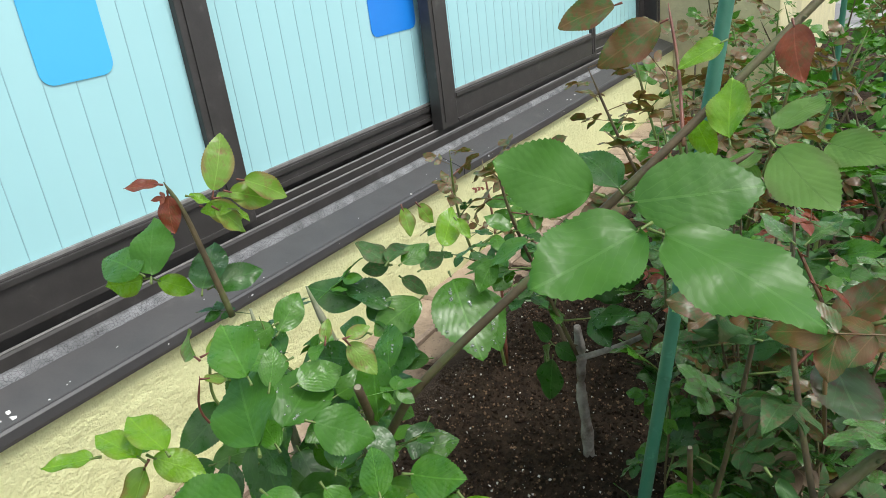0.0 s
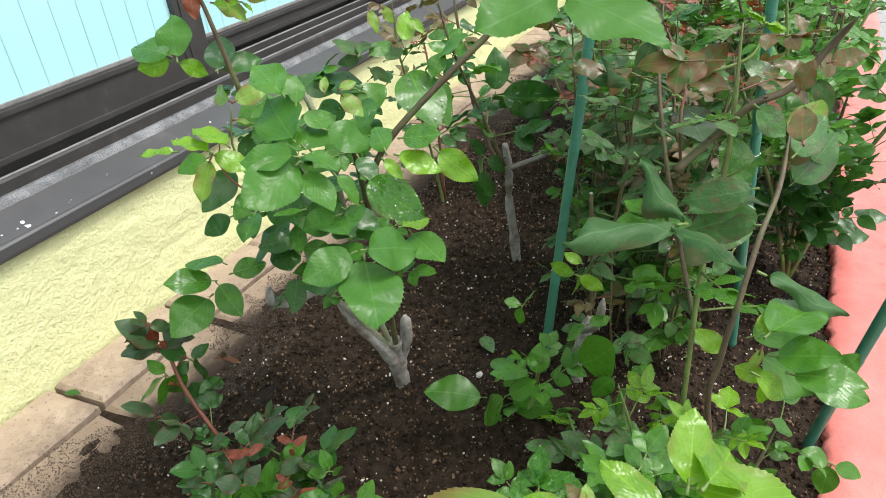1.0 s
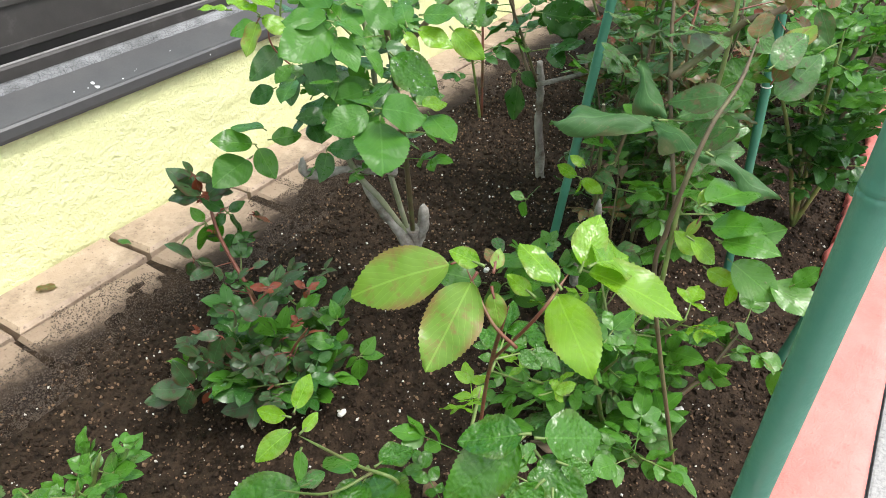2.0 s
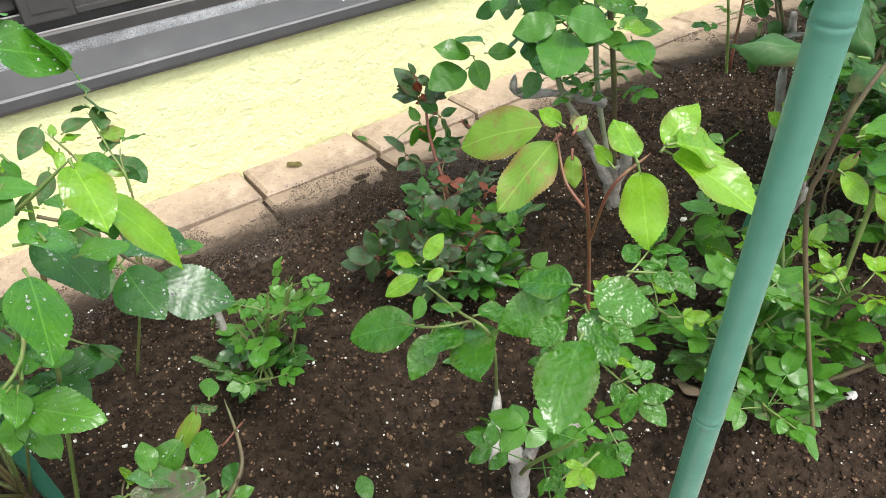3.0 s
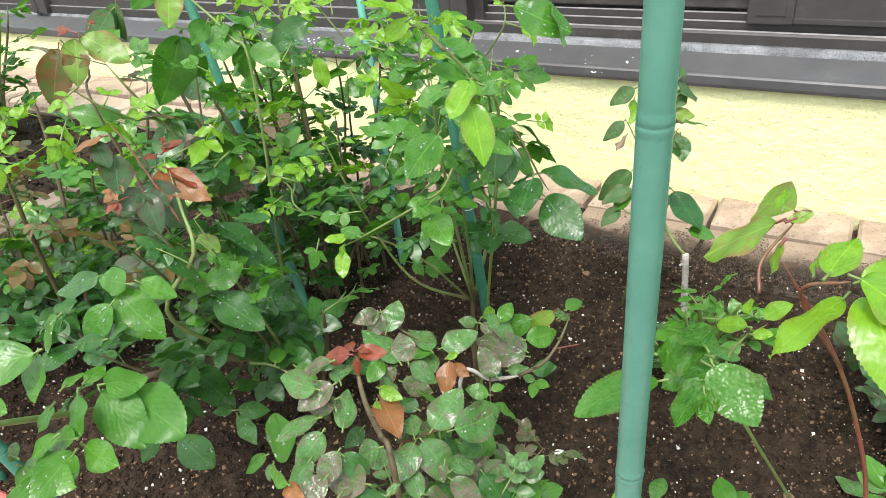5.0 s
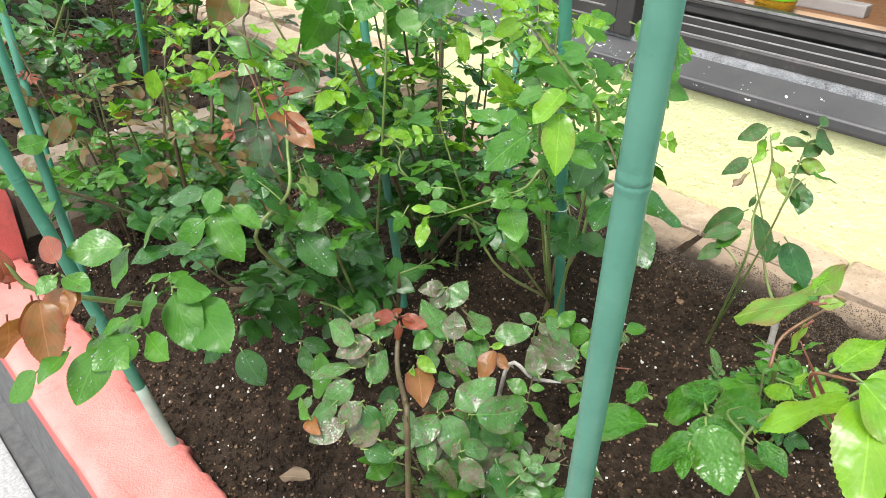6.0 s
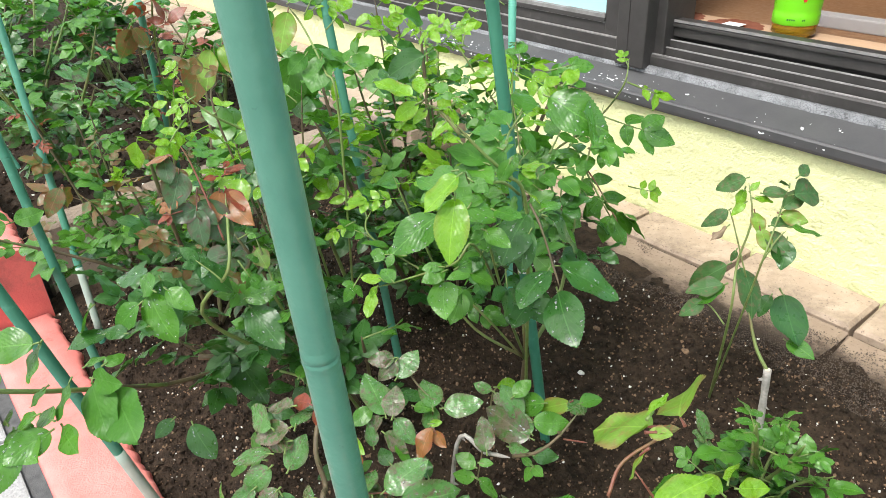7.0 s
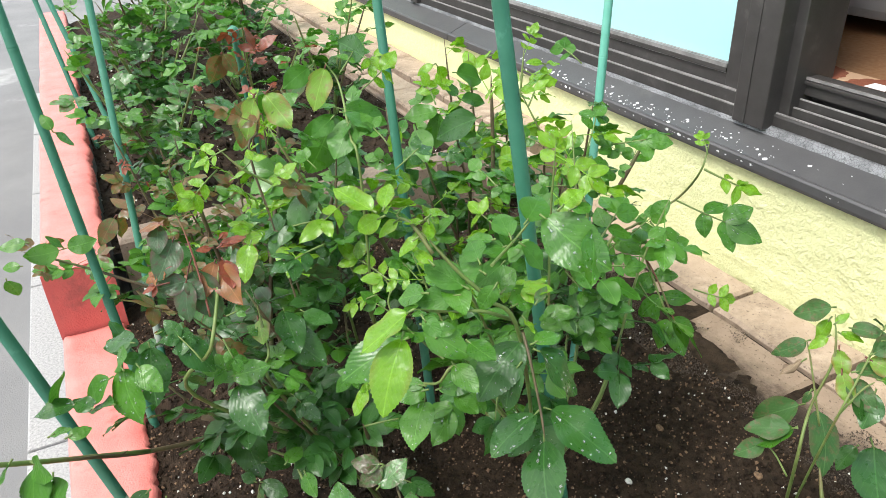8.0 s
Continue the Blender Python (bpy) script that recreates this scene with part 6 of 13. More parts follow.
sprout(b, pts, 0.2, 0.0220, 0.062, 5, ("mid", "sick", "bronze",), rise=(-15,50), wet=0.15)
pts = [(0.544, -0.730, -0.010), (0.563, -0.746, 0.177), (0.545, -0.727, 0.331), (0.545, -0.726, 0.442)]
cane(b, pts, 0.0017, 0.0010, M_CANE_B, thorns=3)
sprout(b, pts, 0.2, 0.0220, 0.062, 5, ("sick", "dark", "mid",), rise=(-15,50), wet=0.15)
pts = [(0.539, -0.728, -0.010), (0.547, -0.729, 0.153), (0.516, -0.769, 0.288), (0.506, -0.787, 0.384)]
cane(b, pts, 0.0017, 0.0010, M_CANE_B, thorns=3)
sprout(b, pts, 0.2, 0.0220, 0.062, 5, ("mid", "sick", "bronze",), rise=(-15,50), wet=0.15)
pts = [(0.596, -0.721, -0.010), (0.606, -0.745, 0.173), (0.608, -0.732, 0.324), (0.613, -0.736, 0.432)]
cane(b, pts, 0.0016, 0.0009, M_CANE_B, thorns=3)
sprout(b, pts, 0.2, 0.0220, 0.062, 5, ("mid", "sick", "dark",), rise=(-15,50), wet=0.15)
pts = [(0.665, -0.611, -0.010), (0.648, -0.608, 0.137), (0.656, -0.617, 0.256), (0.653, -0.619, 0.342)]
cane(b, pts, 0.0017, 0.0010, M_CANE_B, thorns=3)
sprout(b, pts, 0.2, 0.0200, 0.060, 5, ("sick", "dark", "red",), rise=(-15,50), wet=0.15)
pts = [(0.668, -0.615, -0.010), (0.681, -0.627, 0.112), (0.667, -0.616, 0.210), (0.666, -0.616, 0.280)]
cane(b, pts, 0.0017, 0.0010, M_CANE_B, thorns=3)
sprout(b, pts, 0.2, 0.0200, 0.060, 5, ("mid", "sick", "dark",), rise=(-15,50), wet=0.15)
pts = [(0.660, -0.674, -0.010), (0.657, -0.692, 0.088), (0.693, -0.701, 0.164), (0.706, -0.712, 0.219)]
cane(b, pts, 0.0017, 0.0010, M_CANE_B, thorns=3)
sprout(b, pts, 0.2, 0.0200, 0.060, 5, ("mid", "curl", "sick",), rise=(-15,50), wet=0.15)
pts = [(0.673, -0.655, -0.010), (0.723, -0.676, 0.144), (0.736, -0.673, 0.270), (0.763, -0.681, 0.359)]
cane(b, pts, 0.0017, 0.0010, M_CANE_B, thorns=3)
sprout(b, pts, 0.2, 0.0200, 0.060, 5, ("mid", "curl", "sick",), rise=(-15,50), wet=0.15)
pts = [(0.672, -0.622, -0.010), (0.679, -0.621, 0.153), (0.721, -0.604, 0.287), (0.741, -0.597, 0.383)]
cane(b, pts, 0.0017, 0.0010, M_CANE_B, thorns=3)
sprout(b, pts, 0.2, 0.0200, 0.060, 5, ("mid", "sick", "bronze",), rise=(-15,50), wet=0.15)
pts = [(0.620, -0.689, -0.010), (0.623, -0.678, 0.116), (0.620, -0.685, 0.218), (0.620, -0.683, 0.291)]
cane(b, pts, 0.0017, 0.0010, M_CANE_B, thorns=3)
sprout(b, pts, 0.2, 0.0200, 0.060, 5, ("mid", "curl", "sick",), rise=(-15,50), wet=0.15)
pts = [(0.584, -0.678, -0.010), (0.583, -0.675, 0.112), (0.556, -0.708, 0.210), (0.544, -0.721, 0.280)]
cane(b, pts, 0.0017, 0.0010, M_CANE_B, thorns=3)
sprout(b, pts, 0.2, 0.0200, 0.060, 5, ("curl", "dry", "bronze",), rise=(-15,50), wet=0.15)
pts = [(0.652, -0.600, -0.010), (0.649, -0.592, 0.184), (0.665, -0.582, 0.345), (0.671, -0.575, 0.460)]
cane(b, pts, 0.0017, 0.0010, M_CANE_B, thorns=3)
sprout(b, pts, 0.2, 0.0200, 0.060, 5, ("mid", "sick", "dark",), rise=(-15,50), wet=0.15)
pts = [(0.333, -0.766, 0.359), (0.353, -0.789, 0.380), (0.352, -0.815, 0.409), (0.364, -0.840, 0.420), (0.379, -0.863, 0.449), (0.370, -0.876, 0.470)]
cane(b, pts, 0.0036, 0.0024, M_CANE_B, thorns=6)
pts = [(0.424, -0.756, 0.324), (0.426, -0.753, 0.368), (0.443, -0.752, 0.398), (0.458, -0.734, 0.432), (0.447, -0.729, 0.449)]
cane(b, pts, 0.0016, 0.001, M_CANE_R, thorns=2)
pts = [(0.437, -0.787, 0.363), (0.438, -0.795, 0.390), (0.461, -0.788, 0.420)]
cane(b, pts, 0.0014, 0.0009, M_CANE_B, thorns=2)
pts = [(0.443, -0.774, 0.405), (0.454, -0.804, 0.417), (0.469, -0.810, 0.440)]
cane(b, pts, 0.0014, 0.0009, M_CANE_G, thorns=2)
pts = [(0.431, -0.753, 0.384), (0.444, -0.730, 0.391), (0.438, -0.699, 0.407)]
cane(b, pts, 0.0013, 0.0008, M_CANE_G, thorns=2)
leaf(b, (0.354, -0.846, 0.380), (0.396, -0.855, 0.400), 1, "blush", (-0.43, -0.08, 0.90), False, 1.05)
leaf(b, (0.454, -0.838, 0.388), (0.460, -0.857, 0.380), 1, "bronze", (-0.11, -0.43, 0.90), False, 1.2)
leaf(b, (0.342, -0.853, 0.377), (0.400, -0.880, 0.381), 1, "curl", (-0.36, -0.66, 0.66), False, 1.5)
leaf(b, (0.454, -0.855, 0.409), (0.474, -0.877, 0.406), 1, "bronze", (-0.49, -0.56, 0.66), False, 1.2)
leaf(b, (0.459, -0.833, 0.388), (0.461, -0.798, 0.404), 1, "sick", (-0.58, -0.34, 0.74), False, 1.15)
leaf(b, (0.468, -0.852, 0.396), (0.458, -0.824, 0.409), 1, "bronze", (-0.38, -0.51, 0.78), False, 1.05)
leaf(b, (0.470, -0.854, 0.396), (0.446, -0.871, 0.378), 1, "curl", (-0.51, -0.21, 0.83), False, 1.05)
leaf(b, (0.466, -0.810, 0.442), (0.483, -0.803, 0.457), 1, "young", (-0.39, -0.59, 0.71), False, 1.05)
leaf(b, (0.458, -0.811, 0.443), (0.489, -0.825, 0.444), 1, "young", (-0.23, -0.41, 0.88), False, 1.05)
leaf(b, (0.462, -0.809, 0.441), (0.483, -0.795, 0.448), 1, "young", (-0.28, -0.07, 0.96), False, 1.05)
leaf(b, (0.467, -0.810, 0.439), (0.476, -0.829, 0.434), 1, "young", (-0.36, -0.40, 0.84), False, 1.05)
leaf(b, (0.458, -0.727, 0.446), (0.468, -0.708, 0.460), 1, "sick", (-0.29, -0.45, 0.85), False, 1.3)
leaf(b, (0.456, -0.732, 0.447), (0.477, -0.743, 0.457), 1, "sick", (-0.46, -0.04, 0.89), False, 1.3)
leaf(b, (0.449, -0.779, 0.429), (0.488, -0.788, 0.436), 1, "sick", (-0.19, -0.05, 0.98), False, 1.2)
leaf(b, (0.461, -0.776, 0.436), (0.475, -0.764, 0.442), 1, "sick", (-0.38, -0.04, 0.92), False, 1.2)
leaf(b, (0.460, -0.747, 0.437), (0.470, -0.759, 0.436), 1, "bronze", (-0.57, -0.55, 0.61), False, 1.05)
leaf(b, (0.443, -0.765, 0.387), (0.466, -0.795, 0.386), 1, "roll", (-0.67, -0.51, 0.54), False, 1.05)
leaf(b, (0.467, -0.750, 0.369), (0.420, -0.777, 0.349), 1, "plum", (-0.30, -0.16, 0.94), False, 1.2)
leaf(b, (0.450, -0.789, 0.349), (0.423, -0.817, 0.319), 1, "gloss", (-0.62, -0.19, 0.76), False, 1.1)
leaf(b, (0.360, -0.821, 0.341), (0.338, -0.785, 0.328), 1, "sick", (-0.59, -0.07, 0.81), False, 1.3)
leaf(b, (0.348, -0.834, 0.322), (0.334, -0.794, 0.312), 1, "sick", (-0.66, -0.03, 0.75), False, 1.3)
leaf(b, (0.470, -0.717, 0.426), (0.438, -0.715, 0.410), 1, "curl", (-0.43, 0.00, 0.90), False, 1.05)
leaf(b, (0.418, -0.786, 0.297), (0.424, -0.767, 0.312), 1, "curl", (-0.61, -0.38, 0.69), False, 1.05)
leaf(b, (0.467, -0.842, 0.431), (0.479, -0.834, 0.447), 1, "bronze", (-0.51, -0.57, 0.65), False, 1.05)

b = rose_bush((0.33, -0.79, 0), "leaning rose with thick green stem and drooping curled leaves")
pts = [(0.330, -0.780, -0.020), (0.335, -0.785, 0.100), (0.345, -0.790, 0.250), (0.370, -0.800, 0.360), (0.390, -0.800, 0.460)]
cane(b, pts, 0.0030, 0.0019, M_CANE_G, thorns=5)
sprout(b, pts, 0.5, 0.0231, 0.084, 5, ("mid", "mid", "sick", "bronze",), rise=(-20,40))
pts = [(0.345, -0.790, 0.200), (0.400, -0.750, 0.320), (0.440, -0.730, 0.400), (0.500, -0.720, 0.460)]
cane(b, pts, 0.0024, 0.0016, M_CANE_B, thorns=4)
sprout(b, pts, 0.4, 0.0264, 0.084, 5, ("curl", "bronze", "red",), rise=(-10,40))
leaf(b, (0.347, -0.848, 0.348), (0.350, -0.875, 0.382), 1, "sick", (-0.72, -0.41, 0.57), False, 1.32)
leaf(b, (0.346, -0.845, 0.362), (0.348, -0.857, 0.397), 1, "bronze", (-0.69, 0.11, 0.71), False, 1.03)
leaf(b, (0.346, -0.845, 0.421), (0.347, -0.853, 0.444), 1, "bronze", (-0.75, 0.29, 0.59), False, 1.03)
leaf(b, (0.348, -0.860, 0.443), (0.351, -0.882, 0.450), 1, "bronze", (-0.42, -0.41, 0.81), False, 1.03)
leaf(b, (0.343, -0.817, 0.413), (0.346, -0.845, 0.392), 1, "sick", (-0.77, 0.12, 0.62), False, 1.03)
leaf(b, (0.345, -0.832, 0.201), (0.350, -0.878, 0.231), 1, "mid", (-0.56, 0.02, 0.83), False, 1.18)
leaf(b, (0.346, -0.842, 0.186), (0.351, -0.887, 0.158), 1, "mid", (-0.39, 0.23, 0.89), False, 1.18)
leaf(b, (0.350, -0.879, 0.169), (0.356, -0.924, 0.140), 1, "mid", (-0.66, 0.05, 0.75), False, 1.03)
leaf(b, (0.353, -0.901, 0.169), (0.355, -0.920, 0.195), 1, "mid", (-0.14, -0.35, 0.93), False, 1.03)
leaf(b, (0.344, -0.822, 0.171), (0.348, -0.855, 0.151), 1, "young", (-0.60, 0.36, 0.71), False, 1.03)
leaf(b, (0.343, -0.817, 0.182), (0.340, -0.788, 0.203), 1, "young", (-0.67, 0.26, 0.69), False, 1.03)
leaf(b, (0.348, -0.859, 0.163), (0.347, -0.853, 0.131), 1, "young", (-0.58, 0.30, 0.75), False, 1.03)
leaf(b, (0.333, -0.726, 0.179), (0.327, -0.675, 0.137), 1, "mid", (-0.66, -0.42, 0.62), False, 1.18)
leaf(b, (0.332, -0.722, 0.138), (0.330, -0.701, 0.112), 1, "mid", (-0.59, -0.36, 0.72), False, 1.03)
leaf(b, (0.332, -0.725, 0.126), (0.335, -0.745, 0.084), 1, "mid", (-0.44, -0.27, 0.86), False, 1.03)
leaf(b, (0.341, -0.798, 0.113), (0.336, -0.754, 0.088), 1, "mid", (-0.39, 0.24, 0.89), False, 1.03)
leaf(b, (0.329, -0.697, 0.031), (0.325, -0.663, 0.040), 1, "mid", (-0.55, 0.05, 0.83), False, 1.03)
leaf(b, (0.329, -0.697, 0.031), (0.326, -0.667, 0.000), 1, "mid", (-0.55, -0.26, 0.79), False, 1.03)
leaf(b, (0.329, -0.697, 0.031), (0.332, -0.720, 0.004), 1, "mid", (-0.21, 0.18, 0.96), False, 1.03)
leaf(b, (0.335, -0.747, 0.064), (0.333, -0.726, 0.089), 1, "mid", (-0.22, 0.13, 0.97), False, 1.03)
leaf(b, (0.335, -0.747, 0.064), (0.338, -0.774, 0.054), 1, "mid", (-0.65, 0.26, 0.72), False, 1.03)
leaf(b, (0.335, -0.747, 0.064), (0.334, -0.737, 0.031), 1, "mid", (-0.70, -0.04, 0.71), False, 1.03)
leaf(b, (0.355, -0.918, 0.069), (0.352, -0.890, 0.077), 1, "mid", (-0.57, 0.15, 0.81), False, 1.03)
leaf(b, (0.355, -0.918, 0.069), (0.358, -0.946, 0.055), 1, "mid", (-0.39, -0.00, 0.92), False, 1.03)
leaf(b, (0.355, -0.918, 0.069), (0.354, -0.913, 0.033), 1, "mid", (-0.50, -0.09, 0.86), False, 1.03)
leaf(b, (0.348, -0.859, 0.112), (0.351, -0.887, 0.104), 1, "mid", (-0.17, 0.08, 0.98), False, 1.03)
leaf(b, (0.348, -0.859, 0.112), (0.346, -0.838, 0.081), 1, "mid", (-0.62, 0.24, 0.75), False, 1.03)
leaf(b, (0.348, -0.859, 0.112), (0.349, -0.872, 0.074), 1, "mid", (-0.07, -0.24, 0.97), False, 1.03)
pts = [(0.330, -0.785, 0.030), (0.300, -0.800, 0.100), (0.270, -0.830, 0.160)]
cane(b, pts, 0.0029, 0.0018, M_CANE_G)
sprout(b, pts, 0.2, 0.0165, 0.076, 5, ("mid", "mid", "young",), rise=(0,50))
leaf(b, (0.261, -0.788, 0.352), (0.207, -0.731, 0.366), 1, "roll", (-0.25, -0.45, 0.86), False, 1.15)
leaf(b, (0.256, -0.771, 0.354), (0.219, -0.842, 0.350), 1, "roll", (-0.44, 0.18, 0.88), False, 1.0)
leaf(b, (0.172, -0.839, 0.375), (0.165, -0.897, 0.362), 1, "roll", (-0.26, -0.18, 0.95), False, 0.85)
leaf(b, (0.319, -0.736, 0.378), (0.274, -0.785, 0.359), 1, "roll", (-0.52, 0.16, 0.84), False, 1.1)
leaf(b, (0.290, -0.830, 0.371), (0.270, -0.791, 0.369), 1, "curl", (-0.70, -0.31, 0.65), False, 1.1)
leaf(b, (0.273, -0.836, 0.351), (0.270, -0.800, 0.352), 1, "curl", (-0.64, -0.10, 0.76), False, 1.0)
leaf(b, (0.286, -0.819, 0.323), (0.261, -0.808, 0.307), 1, "sick", (-0.60, -0.41, 0.69), False, 0.8)
leaf(b, (0.302, -0.847, 0.390), (0.331, -0.868, 0.407), 1, "sick", (-0.52, -0.04, 0.85), False, 1.0)
leaf(b, (0.195, -0.853, 0.443), (0.224, -0.847, 0.454), 1, "bronze", (-0.37, 0.02, 0.93), False, 0.9)
leaf(b, (0.140, -0.848, 0.353), (0.185, -0.872, 0.361), 1, "mid", (-0.33, -0.29, 0.90), False, 1.1)
leaf(b, (0.151, -0.852, 0.334), (0.145, -0.884, 0.342), 1, "mid", (-0.28, 0.28, 0.92), False, 1.1)
leaf(b, (0.141, -0.861, 0.332), (0.140, -0.900, 0.328), 1, "mid", (-0.64, -0.07, 0.77), False, 1.05)
leaf(b, (0.137, -0.844, 0.331), (0.139, -0.871, 0.320), 1, "young", (-0.47, -0.37, 0.80), False, 1.0)
leaf(b, (0.150, -0.845, 0.345), (0.166, -0.848, 0.358), 1, "young", (-0.66, -0.22, 0.72), False, 0.9)
leaf(b, (0.151, -0.848, 0.340), (0.138, -0.845, 0.326), 1, "blush", (-0.72, -0.31, 0.62), False, 0.9)
pts = [(0.205, -0.860, 0.020), (0.160, -0.824, 0.260), (0.157, -0.826, 0.318), (0.161, -0.832, 0.357), (0.182, -0.838, 0.391), (0.214, -0.844, 0.409), (0.245, -0.845, 0.432)]
cane(b, pts, 0.0020, 0.0014, M_CANE_B)

b = rose_bush((0.24, -0.78, 0), "low rose with fresh quilted green leaves")
pts = [(0.240, -0.780, -0.020), (0.220, -0.770, 0.080), (0.200, -0.760, 0.160)]
cane(b, pts, 0.0029, 0.0014, M_CANE_G)
sprout(b, pts, 0.2, 0.0132, 0.071, 5, ("mid", "mid", "mid",), rise=(0,50))
pts = [(0.240, -0.780, 0.000), (0.280, -0.760, 0.080), (0.310, -0.730, 0.150)]
cane(b, pts, 0.0029, 0.0014, M_CANE_G)
sprout(b, pts, 0.2, 0.0132, 0.071, 5, ("mid", "sick", "young",), rise=(0,50))
pts = [(0.240, -0.780, 0.000), (0.180, -0.820, 0.060), (0.130, -0.840, 0.120)]
cane(b, pts, 0.0029, 0.0014, M_CANE_G)
sprout(b, pts, 0.2, 0.0132, 0.067, 5, ("sick", "mid", "mid",), rise=(0,50))
pts = [(0.240, -0.780, 0.000), (0.300, -0.840, 0.050), (0.360, -0.870, 0.100)]
cane(b, pts, 0.003, 0.002, M_CANE_B)
sprout(b, pts, 0.2, 0.0145, 0.067, 5, ("mid", "mid",), rise=(0,50))
pts = [(0.260, -0.739, -0.010), (0.296, -0.735, 0.068), (0.342, -0.730, 0.114)]
cane(b, pts, 0.0022, 0.0013, M_CANE_G)
sprout(b, pts, 0.25, 0.0150, 0.062, 5, ("mid", "sick", "mid", "mid",), rise=(0,45), wet=0.3)
pts = [(0.257, -0.733, -0.010), (0.297, -0.704, 0.038), (0.345, -0.669, 0.064)]
cane(b, pts, 0.0022, 0.0013, M_CANE_G)
sprout(b, pts, 0.25, 0.0150, 0.062, 5, ("mid", "sick", "mid", "young",), rise=(0,45), wet=0.3)
pts = [(0.247, -0.731, -0.010), (0.228, -0.698, 0.040), (0.206, -0.656, 0.066)]
cane(b, pts, 0.0022, 0.0013, M_CANE_G)
sprout(b, pts, 0.25, 0.0150, 0.062, 5, ("mid", "sick", "mid", "mid",), rise=(0,45), wet=0.3)
pts = [(0.241, -0.736, -0.010), (0.212, -0.728, 0.065), (0.175, -0.716, 0.109)]
cane(b, pts, 0.0022, 0.0013, M_CANE_G)
sprout(b, pts, 0.25, 0.0150, 0.062, 5, ("mid", "sick", "mid", "young",), rise=(0,45), wet=0.3)
pts = [(0.240, -0.740, -0.010), (0.223, -0.740, 0.055), (0.197, -0.740, 0.091)]
cane(b, pts, 0.0022, 0.0013, M_CANE_G)
sprout(b, pts, 0.25, 0.0150, 0.062, 5, ("mid", "sick", "mid", "mid",), rise=(0,45), wet=0.3)
pts = [(0.247, -0.749, -0.010), (0.239, -0.763, 0.075), (0.228, -0.785, 0.125)]
cane(b, pts, 0.0022, 0.0013, M_CANE_G)
sprout(b, pts, 0.25, 0.0150, 0.062, 5, ("mid", "sick", "mid", "young",), rise=(0,45), wet=0.3)
pts = [(0.254, -0.749, -0.010), (0.279, -0.784, 0.049), (0.307, -0.827, 0.082)]
cane(b, pts, 0.0022, 0.0013, M_CANE_G)
sprout(b, pts, 0.25, 0.0150, 0.062, 5, ("mid", "sick", "mid", "mid",), rise=(0,45), wet=0.3)
pts = [(0.258, -0.746, -0.010), (0.289, -0.760, 0.070), (0.329, -0.780, 0.117)]
cane(b, pts, 0.0022, 0.0013, M_CANE_G)
sprout(b, pts, 0.25, 0.0150, 0.062, 5, ("mid", "sick", "mid", "young",), rise=(0,45), wet=0.3)

b = rose_bush((0.42, -0.56, 0), "small rose seedling with fresh green leaves")
pts = [(0.400, -0.600, -0.020), (0.380, -0.620, 0.060), (0.360, -0.640, 0.120)]
cane(b, pts, 0.003, 0.002, M_CANE_G)
sprout(b, pts, 0.1, 0.0165, 0.067, 5, ("mid", "mid",), rise=(0,50))

b = rose_bush((0.12, -0.44, 0), "small rose with plum tinted leaves and red new shoots")
pts = [(0.140, -0.420, -0.020), (0.150, -0.380, 0.080), (0.160, -0.330, 0.150), (0.170, -0.310, 0.200)]
cane(b, pts, 0.003, 0.0018, M_CANE_R, thorns=3)
sprout(b, pts, 0.25, 0.0145, 0.046, 5, ("plum", "dark", "plum", "red",), rise=(0,60))
pts = [(0.125, -0.443, -0.010), (0.155, -0.436, 0.062), (0.196, -0.428, 0.103)]
cane(b, pts, 0.0022, 0.0013, M_CANE_R)
sprout(b, pts, 0.25, 0.0125, 0.074, 5, ("plum", "mid", "dark", "plum",), rise=(0,45), wet=0.3)
pts = [(0.121, -0.437, -0.010), (0.138, -0.414, 0.066), (0.161, -0.383, 0.109)]
cane(b, pts, 0.0022, 0.0013, M_CANE_R)
sprout(b, pts, 0.25, 0.0125, 0.074, 5, ("plum", "mid", "dark", "plum",), rise=(0,45), wet=0.3)
pts = [(0.118, -0.435, -0.010), (0.125, -0.417, 0.071), (0.134, -0.389, 0.119)]
cane(b, pts, 0.0022, 0.0013, M_CANE_R)
sprout(b, pts, 0.25, 0.0125, 0.074, 5, ("plum", "mid", "dark", "plum",), rise=(0,45), wet=0.3)
pts = [(0.110, -0.437, -0.010), (0.090, -0.409, 0.039), (0.065, -0.374, 0.065)]
cane(b, pts, 0.0022, 0.0013, M_CANE_R)
sprout(b, pts, 0.25, 0.0125, 0.074, 5, ("plum", "mid", "dark", "plum",), rise=(0,45), wet=0.3)
pts = [(0.106, -0.441, -0.010), (0.092, -0.435, 0.061), (0.069, -0.425, 0.102)]
cane(b, pts, 0.0022, 0.0013, M_CANE_R)
sprout(b, pts, 0.25, 0.0125, 0.074, 5, ("plum", "mid", "dark", "plum",), rise=(0,45), wet=0.3)
pts = [(0.105, -0.447, -0.010), (0.097, -0.448, 0.052), (0.080, -0.452, 0.087)]
cane(b, pts, 0.0022, 0.0013, M_CANE_R)
sprout(b, pts, 0.25, 0.0125, 0.074, 5, ("plum", "mid", "dark", "plum",), rise=(0,45), wet=0.3)
pts = [(0.108, -0.452, -0.010), (0.080, -0.473, 0.058), (0.045, -0.502, 0.097)]
cane(b, pts, 0.0022, 0.0013, M_CANE_R)
sprout(b, pts, 0.25, 0.0125, 0.074, 5, ("plum", "mid", "dark", "plum",), rise=(0,45), wet=0.3)
pts = [(0.112, -0.455, -0.010), (0.104, -0.483, 0.041), (0.093, -0.521, 0.068)]
